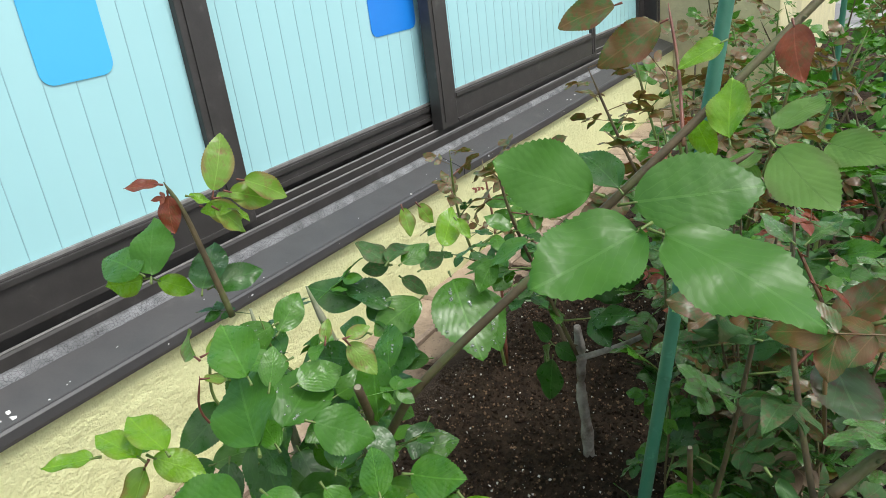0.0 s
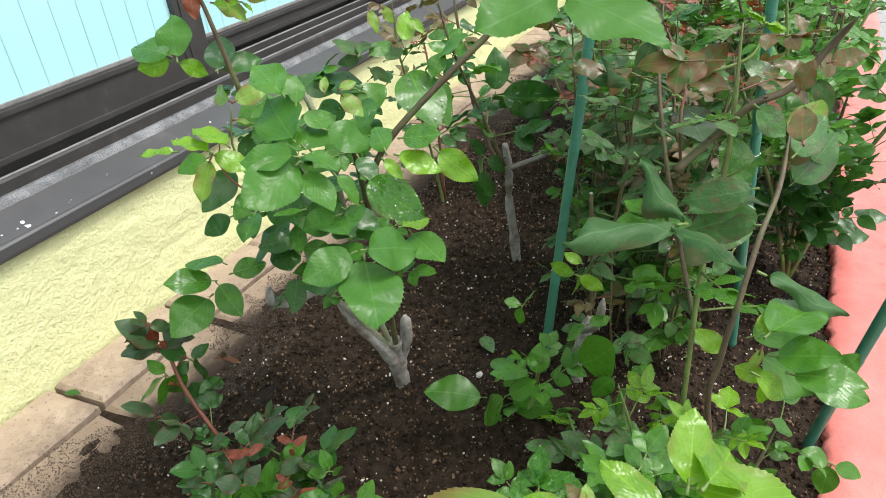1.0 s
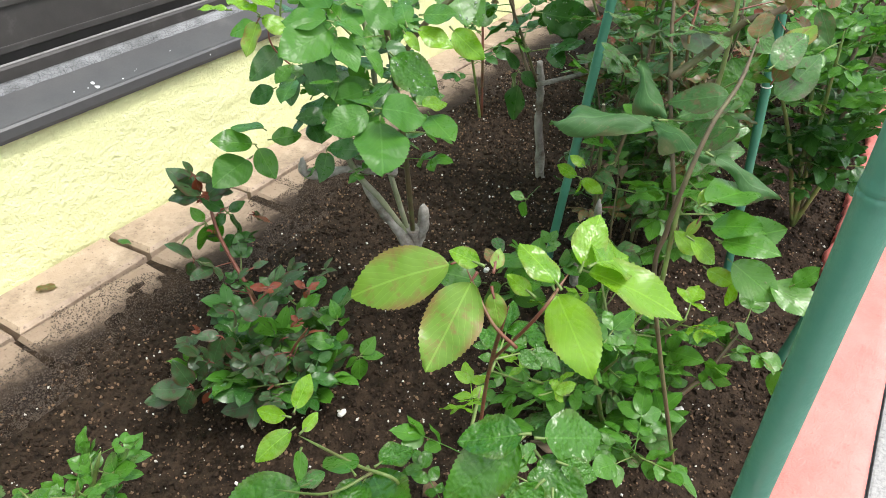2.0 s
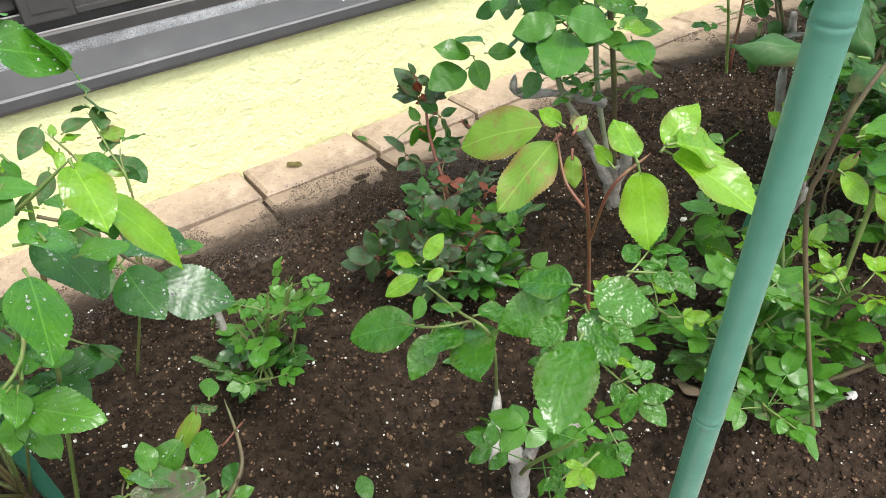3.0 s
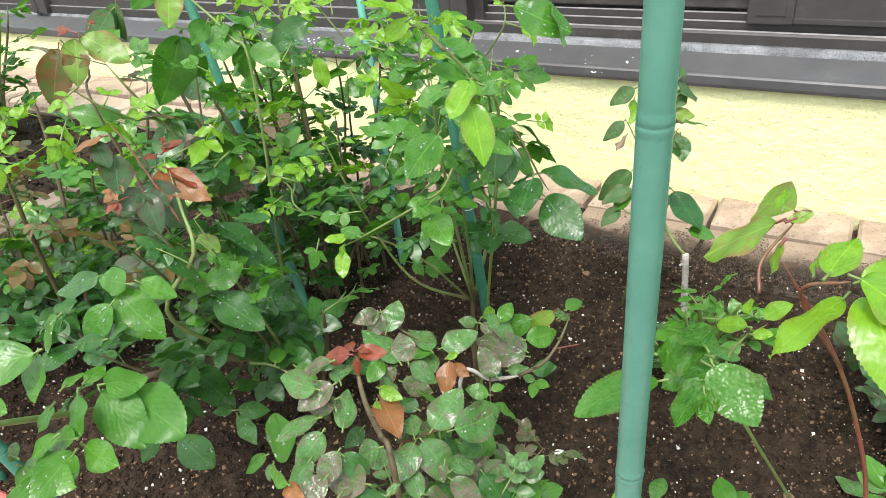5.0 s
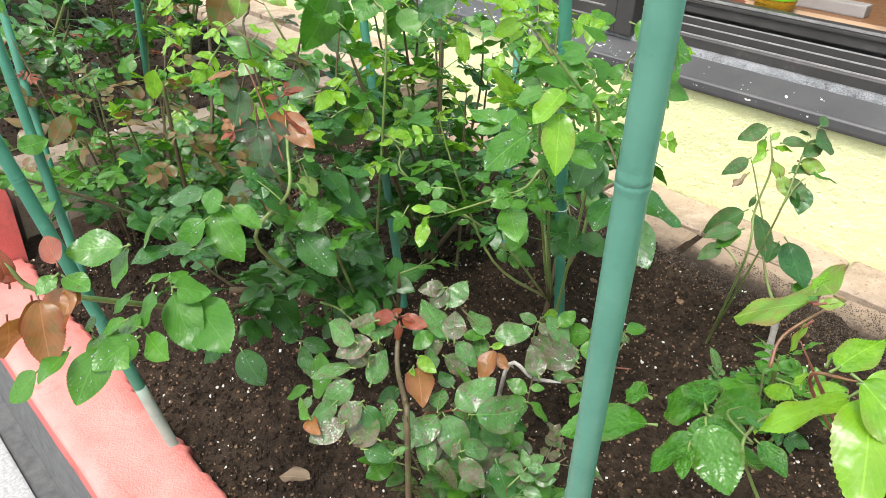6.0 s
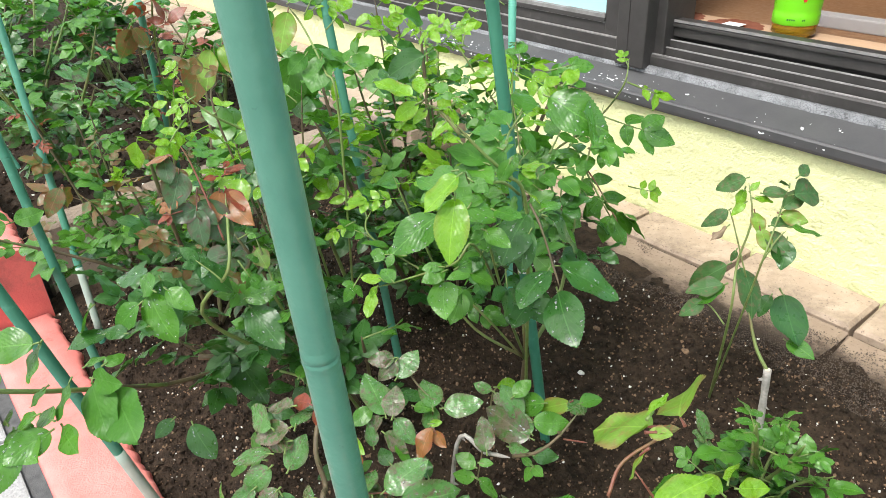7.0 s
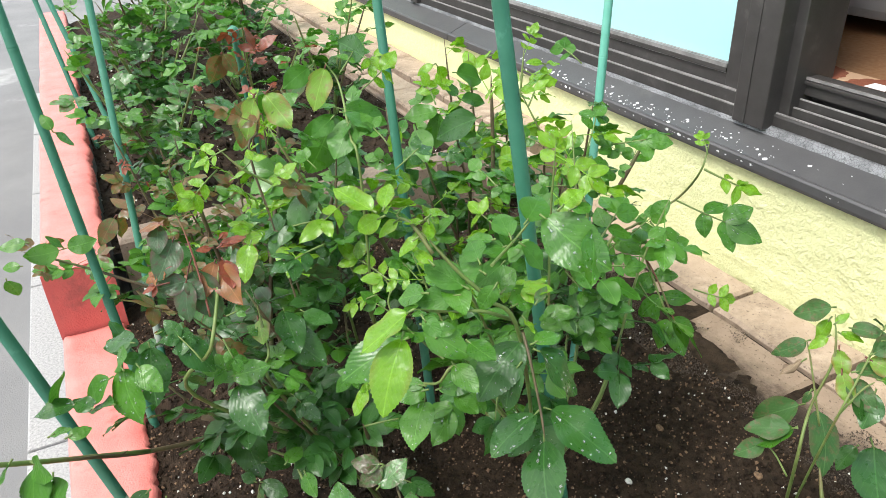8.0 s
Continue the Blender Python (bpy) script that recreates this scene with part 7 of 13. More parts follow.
cane(b, pts, 0.0022, 0.0013, M_CANE_R)
sprout(b, pts, 0.25, 0.0125, 0.074, 5, ("plum", "mid", "dark", "plum",), rise=(0,45), wet=0.3)
pts = [(0.120, -0.454, -0.010), (0.126, -0.462, 0.043), (0.137, -0.478, 0.072)]
cane(b, pts, 0.0022, 0.0013, M_CANE_R)
sprout(b, pts, 0.25, 0.0125, 0.074, 5, ("plum", "mid", "dark", "plum",), rise=(0,45), wet=0.3)
pts = [(0.125, -0.448, -0.010), (0.138, -0.451, 0.050), (0.161, -0.458, 0.083)]
cane(b, pts, 0.0022, 0.0013, M_CANE_R)
sprout(b, pts, 0.25, 0.0125, 0.074, 5, ("plum", "mid", "dark", "plum",), rise=(0,45), wet=0.3)
pts = [(0.097, -0.430, -0.010), (0.087, -0.405, 0.052), (0.075, -0.370, 0.086)]
cane(b, pts, 0.0022, 0.0013, M_CANE_R)
sprout(b, pts, 0.25, 0.0200, 0.06, 5, ("plum", "plum", "red",), rise=(0,45), wet=0.3)
pts = [(0.102, -0.450, -0.010), (0.108, -0.467, 0.071), (0.117, -0.494, 0.119)]
cane(b, pts, 0.0022, 0.0013, M_CANE_R)
sprout(b, pts, 0.25, 0.0200, 0.06, 5, ("plum", "plum", "red",), rise=(0,45), wet=0.3)
leaf(b, (0.158, -0.315, 0.196), (0.143, -0.305, 0.236), 3, "plum", (-0.35, -0.54, 0.76))
leaf(b, (0.161, -0.318, 0.199), (0.190, -0.337, 0.219), 3, "plum", (-0.37, -0.53, 0.77))
leaf(b, (0.161, -0.317, 0.201), (0.144, -0.306, 0.243), 1, "plum", (-0.00, -0.25, 0.97), False, 1.03)
leaf(b, (0.161, -0.317, 0.201), (0.131, -0.297, 0.215), 1, "plum", (-0.21, -0.71, 0.67), False, 1.03)
leaf(b, (0.161, -0.317, 0.201), (0.190, -0.337, 0.224), 1, "plum", (-0.72, -0.11, 0.68), False, 1.03)
leaf(b, (0.161, -0.317, 0.201), (0.179, -0.329, 0.201), 1, "plum", (-0.70, -0.43, 0.57), False, 1.03)
leaf(b, (0.160, -0.317, 0.210), (0.155, -0.314, 0.230), 1, "red", (-0.12, -0.77, 0.63), False, 1.03)
leaf(b, (0.160, -0.317, 0.210), (0.167, -0.321, 0.198), 1, "red", (-0.30, -0.68, 0.67), False, 1.03)
leaf(b, (0.197, -0.342, 0.167), (0.220, -0.357, 0.162), 1, "red", (-0.00, -0.47, 0.89), False, 1.03)
leaf(b, (0.200, -0.344, 0.170), (0.214, -0.353, 0.159), 1, "plum", (-0.50, -0.29, 0.82), False, 1.03)
leaf(b, (0.178, -0.329, 0.176), (0.162, -0.318, 0.203), 1, "dark", (-0.27, -0.71, 0.65), False, 1.03)
leaf(b, (0.178, -0.329, 0.176), (0.194, -0.339, 0.185), 1, "dark", (-0.09, -0.67, 0.73), False, 1.03)
leaf(b, (0.178, -0.329, 0.176), (0.162, -0.318, 0.164), 1, "dark", (-0.34, -0.70, 0.63), False, 1.03)
leaf(b, (0.178, -0.329, 0.176), (0.194, -0.340, 0.145), 1, "dark", (-0.03, -0.41, 0.91), False, 1.03)
leaf(b, (0.156, -0.314, 0.231), (0.139, -0.303, 0.215), 1, "plum", (-0.07, -0.88, 0.47), False, 1.03)
leaf(b, (0.156, -0.314, 0.231), (0.152, -0.311, 0.250), 1, "plum", (-0.28, -0.23, 0.93), False, 1.03)
leaf(b, (0.156, -0.314, 0.231), (0.173, -0.325, 0.217), 1, "plum", (-0.59, -0.61, 0.53), False, 1.03)
leaf(b, (0.159, -0.316, 0.228), (0.153, -0.312, 0.204), 1, "red", (-0.54, -0.66, 0.52), False, 1.03)
leaf(b, (0.157, -0.314, 0.169), (0.129, -0.296, 0.159), 1, "mid", (-0.05, -0.13, 0.99), False, 1.03)
leaf(b, (0.157, -0.314, 0.169), (0.149, -0.309, 0.193), 1, "mid", (-0.44, -0.06, 0.90), False, 1.03)
leaf(b, (0.157, -0.314, 0.169), (0.170, -0.323, 0.133), 1, "mid", (-0.57, -0.11, 0.81), False, 1.03)
leaf(b, (0.157, -0.314, 0.169), (0.146, -0.308, 0.141), 1, "mid", (0.05, -0.83, 0.56), False, 1.03)
leaf(b, (0.182, -0.332, 0.147), (0.200, -0.343, 0.132), 1, "dark", (-0.58, -0.29, 0.76), False, 1.03)
leaf(b, (0.182, -0.332, 0.147), (0.182, -0.332, 0.124), 1, "dark", (-0.41, -0.41, 0.81), False, 1.03)
leaf(b, (0.182, -0.332, 0.147), (0.162, -0.318, 0.129), 1, "dark", (-0.42, -0.43, 0.80), False, 1.03)
leaf(b, (0.138, -0.302, 0.125), (0.125, -0.293, 0.102), 1, "plum", (-0.55, -0.22, 0.81), False, 1.03)
leaf(b, (0.138, -0.302, 0.125), (0.126, -0.294, 0.163), 1, "plum", (-0.04, -0.19, 0.98), False, 1.03)
leaf(b, (0.138, -0.302, 0.125), (0.155, -0.313, 0.111), 1, "plum", (-0.59, -0.40, 0.70), False, 1.03)
leaf(b, (0.095, -0.449, 0.129), (0.083, -0.440, 0.144), 1, "mid", (-0.43, -0.53, 0.73), False, 1.03)
leaf(b, (0.095, -0.449, 0.129), (0.108, -0.458, 0.122), 1, "mid", (-0.44, -0.52, 0.73), False, 1.03)
leaf(b, (0.095, -0.449, 0.129), (0.087, -0.443, 0.108), 1, "mid", (-0.37, -0.75, 0.54), False, 1.03)
leaf(b, (0.140, -0.482, 0.068), (0.130, -0.475, 0.084), 1, "mid", (-0.61, -0.13, 0.78), False, 1.03)
leaf(b, (0.140, -0.482, 0.068), (0.153, -0.492, 0.077), 1, "mid", (-0.25, -0.71, 0.66), False, 1.03)
leaf(b, (0.140, -0.482, 0.068), (0.141, -0.483, 0.047), 1, "mid", (-0.47, -0.55, 0.69), False, 1.03)
leaf(b, (0.173, -0.507, 0.041), (0.158, -0.496, 0.034), 1, "mid", (-0.40, -0.00, 0.92), False, 1.03)
leaf(b, (0.173, -0.507, 0.041), (0.189, -0.519, 0.060), 1, "mid", (-0.55, -0.52, 0.65), False, 1.03)
leaf(b, (0.173, -0.507, 0.041), (0.171, -0.506, 0.012), 1, "mid", (-0.05, -0.51, 0.86), False, 1.03)
leaf(b, (0.173, -0.507, 0.041), (0.196, -0.524, 0.030), 1, "mid", (-0.11, -0.24, 0.97), False, 1.03)
leaf(b, (0.111, -0.461, 0.095), (0.093, -0.447, 0.084), 1, "plum", (-0.36, -0.37, 0.86), False, 1.03)
leaf(b, (0.111, -0.461, 0.095), (0.123, -0.470, 0.094), 1, "plum", (-0.42, -0.58, 0.70), False, 1.03)
leaf(b, (0.111, -0.461, 0.095), (0.102, -0.454, 0.063), 1, "plum", (0.04, -0.36, 0.93), False, 1.03)
leaf(b, (0.018, -0.391, 0.057), (0.005, -0.382, 0.071), 1, "plum", (0.10, -0.49, 0.87), False, 1.03)
leaf(b, (0.018, -0.391, 0.057), (0.019, -0.392, 0.029), 1, "plum", (-0.11, -0.64, 0.76), False, 1.03)
leaf(b, (0.018, -0.391, 0.057), (-0.010, -0.371, 0.065), 1, "plum", (-0.29, -0.51, 0.81), False, 1.03)
leaf(b, (0.049, -0.414, 0.089), (0.031, -0.401, 0.078), 1, "plum", (0.11, -0.66, 0.74), False, 1.03)
leaf(b, (0.049, -0.414, 0.089), (0.061, -0.424, 0.077), 1, "plum", (0.16, -0.55, 0.82), False, 1.03)
leaf(b, (0.049, -0.414, 0.089), (0.045, -0.411, 0.110), 1, "plum", (-0.19, -0.74, 0.65), False, 1.03)
leaf(b, (0.125, -0.471, 0.023), (0.107, -0.458, 0.020), 1, "dark", (-0.66, -0.18, 0.73), False, 1.03)
leaf(b, (0.125, -0.471, 0.023), (0.135, -0.479, -0.007), 1, "dark", (-0.25, -0.10, 0.96), False, 1.03)
leaf(b, (0.125, -0.471, 0.023), (0.119, -0.467, 0.046), 1, "dark", (-0.54, 0.01, 0.84), False, 1.03)
leaf(b, (0.102, -0.454, 0.165), (0.094, -0.448, 0.171), 1, "red", (-0.60, -0.12, 0.79), False, 1.03)
leaf(b, (0.102, -0.454, 0.165), (0.111, -0.461, 0.158), 1, "red", (-0.53, -0.37, 0.76), False, 1.03)
leaf(b, (0.137, -0.481, 0.152), (0.129, -0.474, 0.160), 1, "red", (-0.42, -0.46, 0.78), False, 1.03)
leaf(b, (0.137, -0.481, 0.152), (0.145, -0.486, 0.146), 1, "red", (-0.36, -0.57, 0.74), False, 1.03)
leaf(b, (0.043, -0.410, 0.051), (0.035, -0.404, 0.038), 1, "red", (-0.31, -0.75, 0.58), False, 1.03)
leaf(b, (0.043, -0.410, 0.051), (0.049, -0.415, 0.059), 1, "red", (-0.37, -0.70, 0.61), False, 1.03)
leaf(b, (0.077, -0.435, 0.145), (0.062, -0.424, 0.157), 1, "plum", (-0.53, -0.53, 0.66), False, 1.03)
leaf(b, (0.077, -0.435, 0.145), (0.081, -0.439, 0.126), 1, "plum", (0.13, -0.18, 0.97), False, 1.03)
leaf(b, (0.098, -0.451, 0.190), (0.086, -0.442, 0.184), 1, "plum", (-0.20, -0.34, 0.92), False, 1.03)
leaf(b, (0.098, -0.451, 0.190), (0.110, -0.460, 0.195), 1, "plum", (-0.59, -0.06, 0.80), False, 1.03)
leaf(b, (0.158, -0.496, 0.100), (0.143, -0.485, 0.104), 1, "mid", (-0.10, -0.71, 0.69), False, 1.03)
leaf(b, (0.158, -0.496, 0.100), (0.171, -0.505, 0.088), 1, "mid", (-0.65, -0.54, 0.53), False, 1.03)
leaf(b, (0.158, -0.496, 0.100), (0.160, -0.498, 0.123), 1, "mid", (-0.40, -0.60, 0.69), False, 1.03)
leaf(b, (0.087, -0.465, 0.141), (0.073, -0.455, 0.163), 1, "plum", (-0.70, -0.23, 0.67), False, 1.03)
leaf(b, (0.087, -0.465, 0.141), (0.103, -0.476, 0.125), 1, "plum", (0.07, -0.15, 0.99), False, 1.03)
leaf(b, (0.087, -0.465, 0.141), (0.074, -0.456, 0.118), 1, "plum", (-0.12, -0.70, 0.70), False, 1.03)
leaf(b, (0.087, -0.465, 0.141), (0.101, -0.475, 0.155), 1, "plum", (-0.41, -0.57, 0.71), False, 1.03)
leaf(b, (0.146, -0.505, 0.079), (0.120, -0.488, 0.096), 1, "mid", (-0.18, -0.72, 0.67), False, 1.03)
leaf(b, (0.146, -0.505, 0.079), (0.153, -0.510, 0.101), 1, "mid", (-0.36, -0.47, 0.80), False, 1.03)
leaf(b, (0.146, -0.505, 0.079), (0.159, -0.514, 0.033), 1, "mid", (-0.63, -0.21, 0.75), False, 1.03)
leaf(b, (0.146, -0.505, 0.079), (0.126, -0.492, 0.044), 1, "mid", (-0.59, -0.08, 0.80), False, 1.03)
leaf(b, (0.080, -0.460, 0.146), (0.092, -0.468, 0.120), 1, "mid", (-0.69, -0.04, 0.72), False, 1.03)
leaf(b, (0.080, -0.460, 0.146), (0.064, -0.449, 0.136), 1, "mid", (-0.68, -0.49, 0.54), False, 1.03)
leaf(b, (0.020, -0.418, 0.080), (-0.011, -0.397, 0.090), 1, "plum", (-0.67, -0.12, 0.74), False, 1.03)
leaf(b, (0.020, -0.418, 0.080), (0.011, -0.412, 0.114), 1, "plum", (-0.35, -0.45, 0.82), False, 1.03)
leaf(b, (0.020, -0.418, 0.080), (0.004, -0.408, 0.051), 1, "plum", (-0.23, -0.46, 0.86), False, 1.03)
leaf(b, (0.020, -0.418, 0.080), (0.024, -0.421, 0.044), 1, "plum", (0.04, -0.56, 0.83), False, 1.03)
leaf(b, (0.096, -0.471, 0.175), (0.083, -0.462, 0.182), 1, "red", (-0.44, -0.59, 0.68), False, 1.03)
leaf(b, (0.096, -0.471, 0.175), (0.109, -0.480, 0.178), 1, "red", (-0.59, -0.55, 0.60), False, 1.03)
leaf(b, (0.127, -0.492, 0.159), (0.138, -0.500, 0.167), 1, "red", (-0.22, -0.40, 0.89), False, 1.03)
leaf(b, (0.127, -0.492, 0.159), (0.121, -0.488, 0.149), 1, "red", (-0.57, -0.56, 0.60), False, 1.03)
leaf(b, (0.103, -0.476, 0.085), (0.076, -0.457, 0.077), 1, "plum", (-0.50, -0.34, 0.80), False, 1.03)
leaf(b, (0.103, -0.476, 0.085), (0.122, -0.489, 0.054), 1, "plum", (-0.33, -0.61, 0.73), False, 1.03)
leaf(b, (0.103, -0.476, 0.085), (0.094, -0.469, 0.046), 1, "plum", (-0.41, -0.67, 0.62), False, 1.03)
leaf(b, (0.124, -0.490, 0.018), (0.110, -0.481, 0.049), 1, "mid", (-0.50, -0.00, 0.86), False, 1.03)
leaf(b, (0.124, -0.490, 0.018), (0.139, -0.501, -0.005), 1, "mid", (-0.52, -0.18, 0.83), False, 1.03)
leaf(b, (0.124, -0.490, 0.018), (0.111, -0.481, 0.004), 1, "mid", (-0.47, -0.48, 0.74), False, 1.03)
leaf(b, (0.053, -0.441, 0.132), (0.036, -0.429, 0.145), 1, "plum", (-0.28, -0.27, 0.92), False, 1.03)
leaf(b, (0.053, -0.441, 0.132), (0.039, -0.432, 0.105), 1, "plum", (-0.28, -0.75, 0.60), False, 1.03)
leaf(b, (0.053, -0.441, 0.132), (0.060, -0.446, 0.107), 1, "plum", (-0.49, -0.61, 0.62), False, 1.03)

b = rose_bush((-0.03, -0.72, 0), "rose with a red stem, glossy leaves and blushed young top")
pts = [(-0.022, -0.722, -0.030), (-0.022, -0.722, 0.040), (-0.028, -0.722, 0.067)]
cane(b, pts, 0.0090, 0.0075, M_BARK, knobs=0.5, name="trunk")
pts = [(-0.048, -0.720, 0.058), (-0.036, -0.706, 0.073), (-0.013, -0.683, 0.101)]
cane(b, pts, 0.0050, 0.0045, M_BARK)
pts = [(-0.021, -0.732, 0.064), (-0.001, -0.727, 0.077), (0.021, -0.739, 0.082), (0.036, -0.750, 0.086)]
cane(b, pts, 0.0060, 0.0050, M_BARK)
pts = [(0.030, -0.748, 0.080), (0.019, -0.755, 0.194), (0.002, -0.769, 0.265), (-0.019, -0.787, 0.325), (-0.050, -0.812, 0.389)]
cane(b, pts, 0.0015, 0.0011, M_CANE_R)
pts = [(-0.013, -0.782, 0.312), (-0.039, -0.820, 0.377), (-0.020, -0.827, 0.393)]
cane(b, pts, 0.0010, 0.0008, M_CANE_R)
pts = [(-0.057, -0.820, 0.373), (-0.059, -0.808, 0.385), (-0.048, -0.789, 0.400)]
cane(b, pts, 0.0009, 0.0007, M_CANE_R)
pts = [(-0.016, -0.685, 0.098), (-0.067, -0.751, 0.242), (-0.077, -0.728, 0.257), (-0.071, -0.676, 0.246)]
cane(b, pts, 0.0013, 0.0009, M_CANE_G)
pts = [(-0.072, -0.737, 0.251), (-0.097, -0.723, 0.250), (-0.100, -0.679, 0.227)]
cane(b, pts, 0.0010, 0.0007, M_CANE_G)
leaf(b, (-0.045, -0.785, 0.402), (-0.093, -0.755, 0.400), 1, "blush", (-0.38, -0.58, 0.72), False, 1.05)
leaf(b, (-0.052, -0.797, 0.404), (-0.087, -0.791, 0.378), 1, "blush", (-0.61, -0.34, 0.72), False, 1.05)
leaf(b, (-0.050, -0.803, 0.397), (-0.061, -0.816, 0.379), 1, "blush", (-0.66, -0.39, 0.65), False, 0.85)
leaf(b, (-0.049, -0.805, 0.406), (-0.044, -0.795, 0.419), 1, "bronze", (-0.36, -0.68, 0.64), False, 0.7)
leaf(b, (-0.052, -0.805, 0.406), (-0.038, -0.801, 0.415), 1, "blush", (-0.49, -0.19, 0.85), False, 0.7)
leaf(b, (-0.054, -0.802, 0.410), (-0.057, -0.782, 0.414), 1, "young", (-0.46, -0.26, 0.85), False, 0.9)
leaf(b, (-0.031, -0.829, 0.392), (-0.020, -0.804, 0.405), 1, "young", (-0.32, -0.33, 0.89), False, 1.1)
leaf(b, (-0.019, -0.819, 0.383), (-0.038, -0.850, 0.363), 1, "young", (-0.71, -0.03, 0.70), False, 1.1)
leaf(b, (-0.019, -0.832, 0.395), (0.003, -0.833, 0.415), 1, "young", (-0.58, -0.50, 0.64), False, 1.05)
leaf(b, (-0.022, -0.837, 0.402), (0.019, -0.851, 0.402), 1, "young", (-0.17, -0.52, 0.83), False, 1.05)
leaf(b, (-0.014, -0.829, 0.394), (0.002, -0.874, 0.379), 1, "young", (-0.32, -0.40, 0.86), False, 1.1)
leaf(b, (-0.035, -0.818, 0.386), (-0.037, -0.803, 0.397), 1, "young", (-0.61, -0.52, 0.59), False, 0.9)
leaf(b, (-0.072, -0.833, 0.338), (-0.110, -0.826, 0.332), 1, "gloss", (-0.20, -0.39, 0.90), False, 1.15)
leaf(b, (-0.074, -0.837, 0.343), (-0.095, -0.812, 0.346), 1, "gloss", (-0.28, -0.36, 0.89), False, 1.0)
leaf(b, (-0.073, -0.838, 0.340), (-0.053, -0.870, 0.337), 1, "gloss", (-0.12, -0.19, 0.97), False, 1.05)
leaf(b, (-0.072, -0.838, 0.331), (-0.083, -0.870, 0.320), 1, "gloss", (-0.24, -0.26, 0.94), False, 1.1)
leaf(b, (-0.089, -0.855, 0.334), (-0.124, -0.873, 0.327), 1, "gloss", (-0.09, -0.37, 0.92), False, 1.2)
leaf(b, (-0.096, -0.854, 0.347), (-0.115, -0.847, 0.339), 1, "gloss", (-0.46, -0.29, 0.84), False, 1.1)
leaf(b, (-0.073, -0.849, 0.331), (-0.067, -0.869, 0.327), 1, "gloss", (-0.59, -0.32, 0.74), False, 1.0)
leaf(b, (-0.083, -0.692, 0.223), (-0.127, -0.665, 0.226), 1, "gloss", (-0.07, -0.21, 0.97), False, 1.1)
leaf(b, (-0.092, -0.719, 0.243), (-0.118, -0.740, 0.234), 1, "gloss", (0.04, -0.45, 0.89), False, 1.1)
leaf(b, (-0.073, -0.732, 0.246), (-0.107, -0.738, 0.238), 1, "gloss", (-0.16, -0.31, 0.93), False, 1.1)
leaf(b, (-0.061, -0.722, 0.235), (-0.090, -0.781, 0.234), 1, "gloss", (0.02, -0.04, 1.00), False, 1.15)
leaf(b, (-0.072, -0.738, 0.256), (-0.044, -0.745, 0.255), 1, "gloss", (-0.09, -0.57, 0.82), False, 1.1)
leaf(b, (-0.086, -0.736, 0.262), (-0.073, -0.703, 0.264), 1, "mid", (-0.12, 0.00, 0.99), False, 1.05)
leaf(b, (-0.069, -0.673, 0.250), (-0.099, -0.664, 0.243), 1, "young", (-0.35, -0.44, 0.83), False, 1.0)
leaf(b, (-0.070, -0.672, 0.259), (-0.082, -0.648, 0.264), 1, "young", (-0.56, -0.42, 0.72), False, 0.9)
leaf(b, (-0.066, -0.670, 0.258), (-0.045, -0.666, 0.273), 1, "young", (-0.39, -0.56, 0.73), False, 1.0)
leaf(b, (-0.070, -0.676, 0.246), (-0.049, -0.682, 0.254), 1, "young", (-0.44, -0.52, 0.73), False, 0.8)
leaf(b, (-0.072, -0.678, 0.237), (-0.090, -0.686, 0.231), 1, "mid", (0.04, -0.64, 0.76), False, 1.05)
leaf(b, (0.081, -0.729, 0.200), (0.148, -0.715, 0.218), 5, "gloss", (-0.26, -0.01, 0.97), False, 1.1)
leaf(b, (0.089, -0.727, 0.206), (0.153, -0.758, 0.193), 5, "gloss", (-0.05, -0.46, 0.89), False, 1.1)
leaf(b, (0.060, -0.730, 0.126), (0.058, -0.806, 0.124), 5, "gloss", (-0.36, -0.01, 0.93), False, 1.1)
leaf(b, (0.051, -0.758, 0.127), (0.083, -0.770, 0.142), 5, "mid", (-0.51, -0.47, 0.72), False, 1.1)
leaf(b, (0.033, -0.765, 0.105), (0.024, -0.800, 0.089), 5, "gloss", (-0.46, -0.28, 0.85), False, 1.1)
leaf(b, (0.102, -0.761, 0.173), (0.127, -0.780, 0.172), 3, "young", (-0.41, -0.55, 0.73), False, 1.1)
leaf(b, (-0.088, -0.862, 0.244), (-0.115, -0.856, 0.235), 5, "gloss", (-0.35, -0.22, 0.91), False, 1.0)
leaf(b, (-0.089, -0.870, 0.261), (-0.114, -0.872, 0.256), 3, "young", (-0.18, -0.29, 0.94), False, 1.05)
pts = [(-0.022, -0.722, 0.030), (0.020, -0.720, 0.090), (0.060, -0.720, 0.140), (0.090, -0.715, 0.170)]
cane(b, pts, 0.0022, 0.0014, M_CANE_G)
sprout(b, pts, 0.25, 0.016, 0.070, 5, ("gloss", "mid", "young"), rise=(0,50), far=True)
pts = [(-0.022, -0.722, 0.030), (-0.040, -0.760, 0.100), (-0.030, -0.800, 0.160)]
cane(b, pts, 0.0022, 0.0014, M_CANE_G)
sprout(b, pts, 0.35, 0.022, 0.070, 5, ("gloss", "gloss", "mid"), rise=(-10,40), far=True)

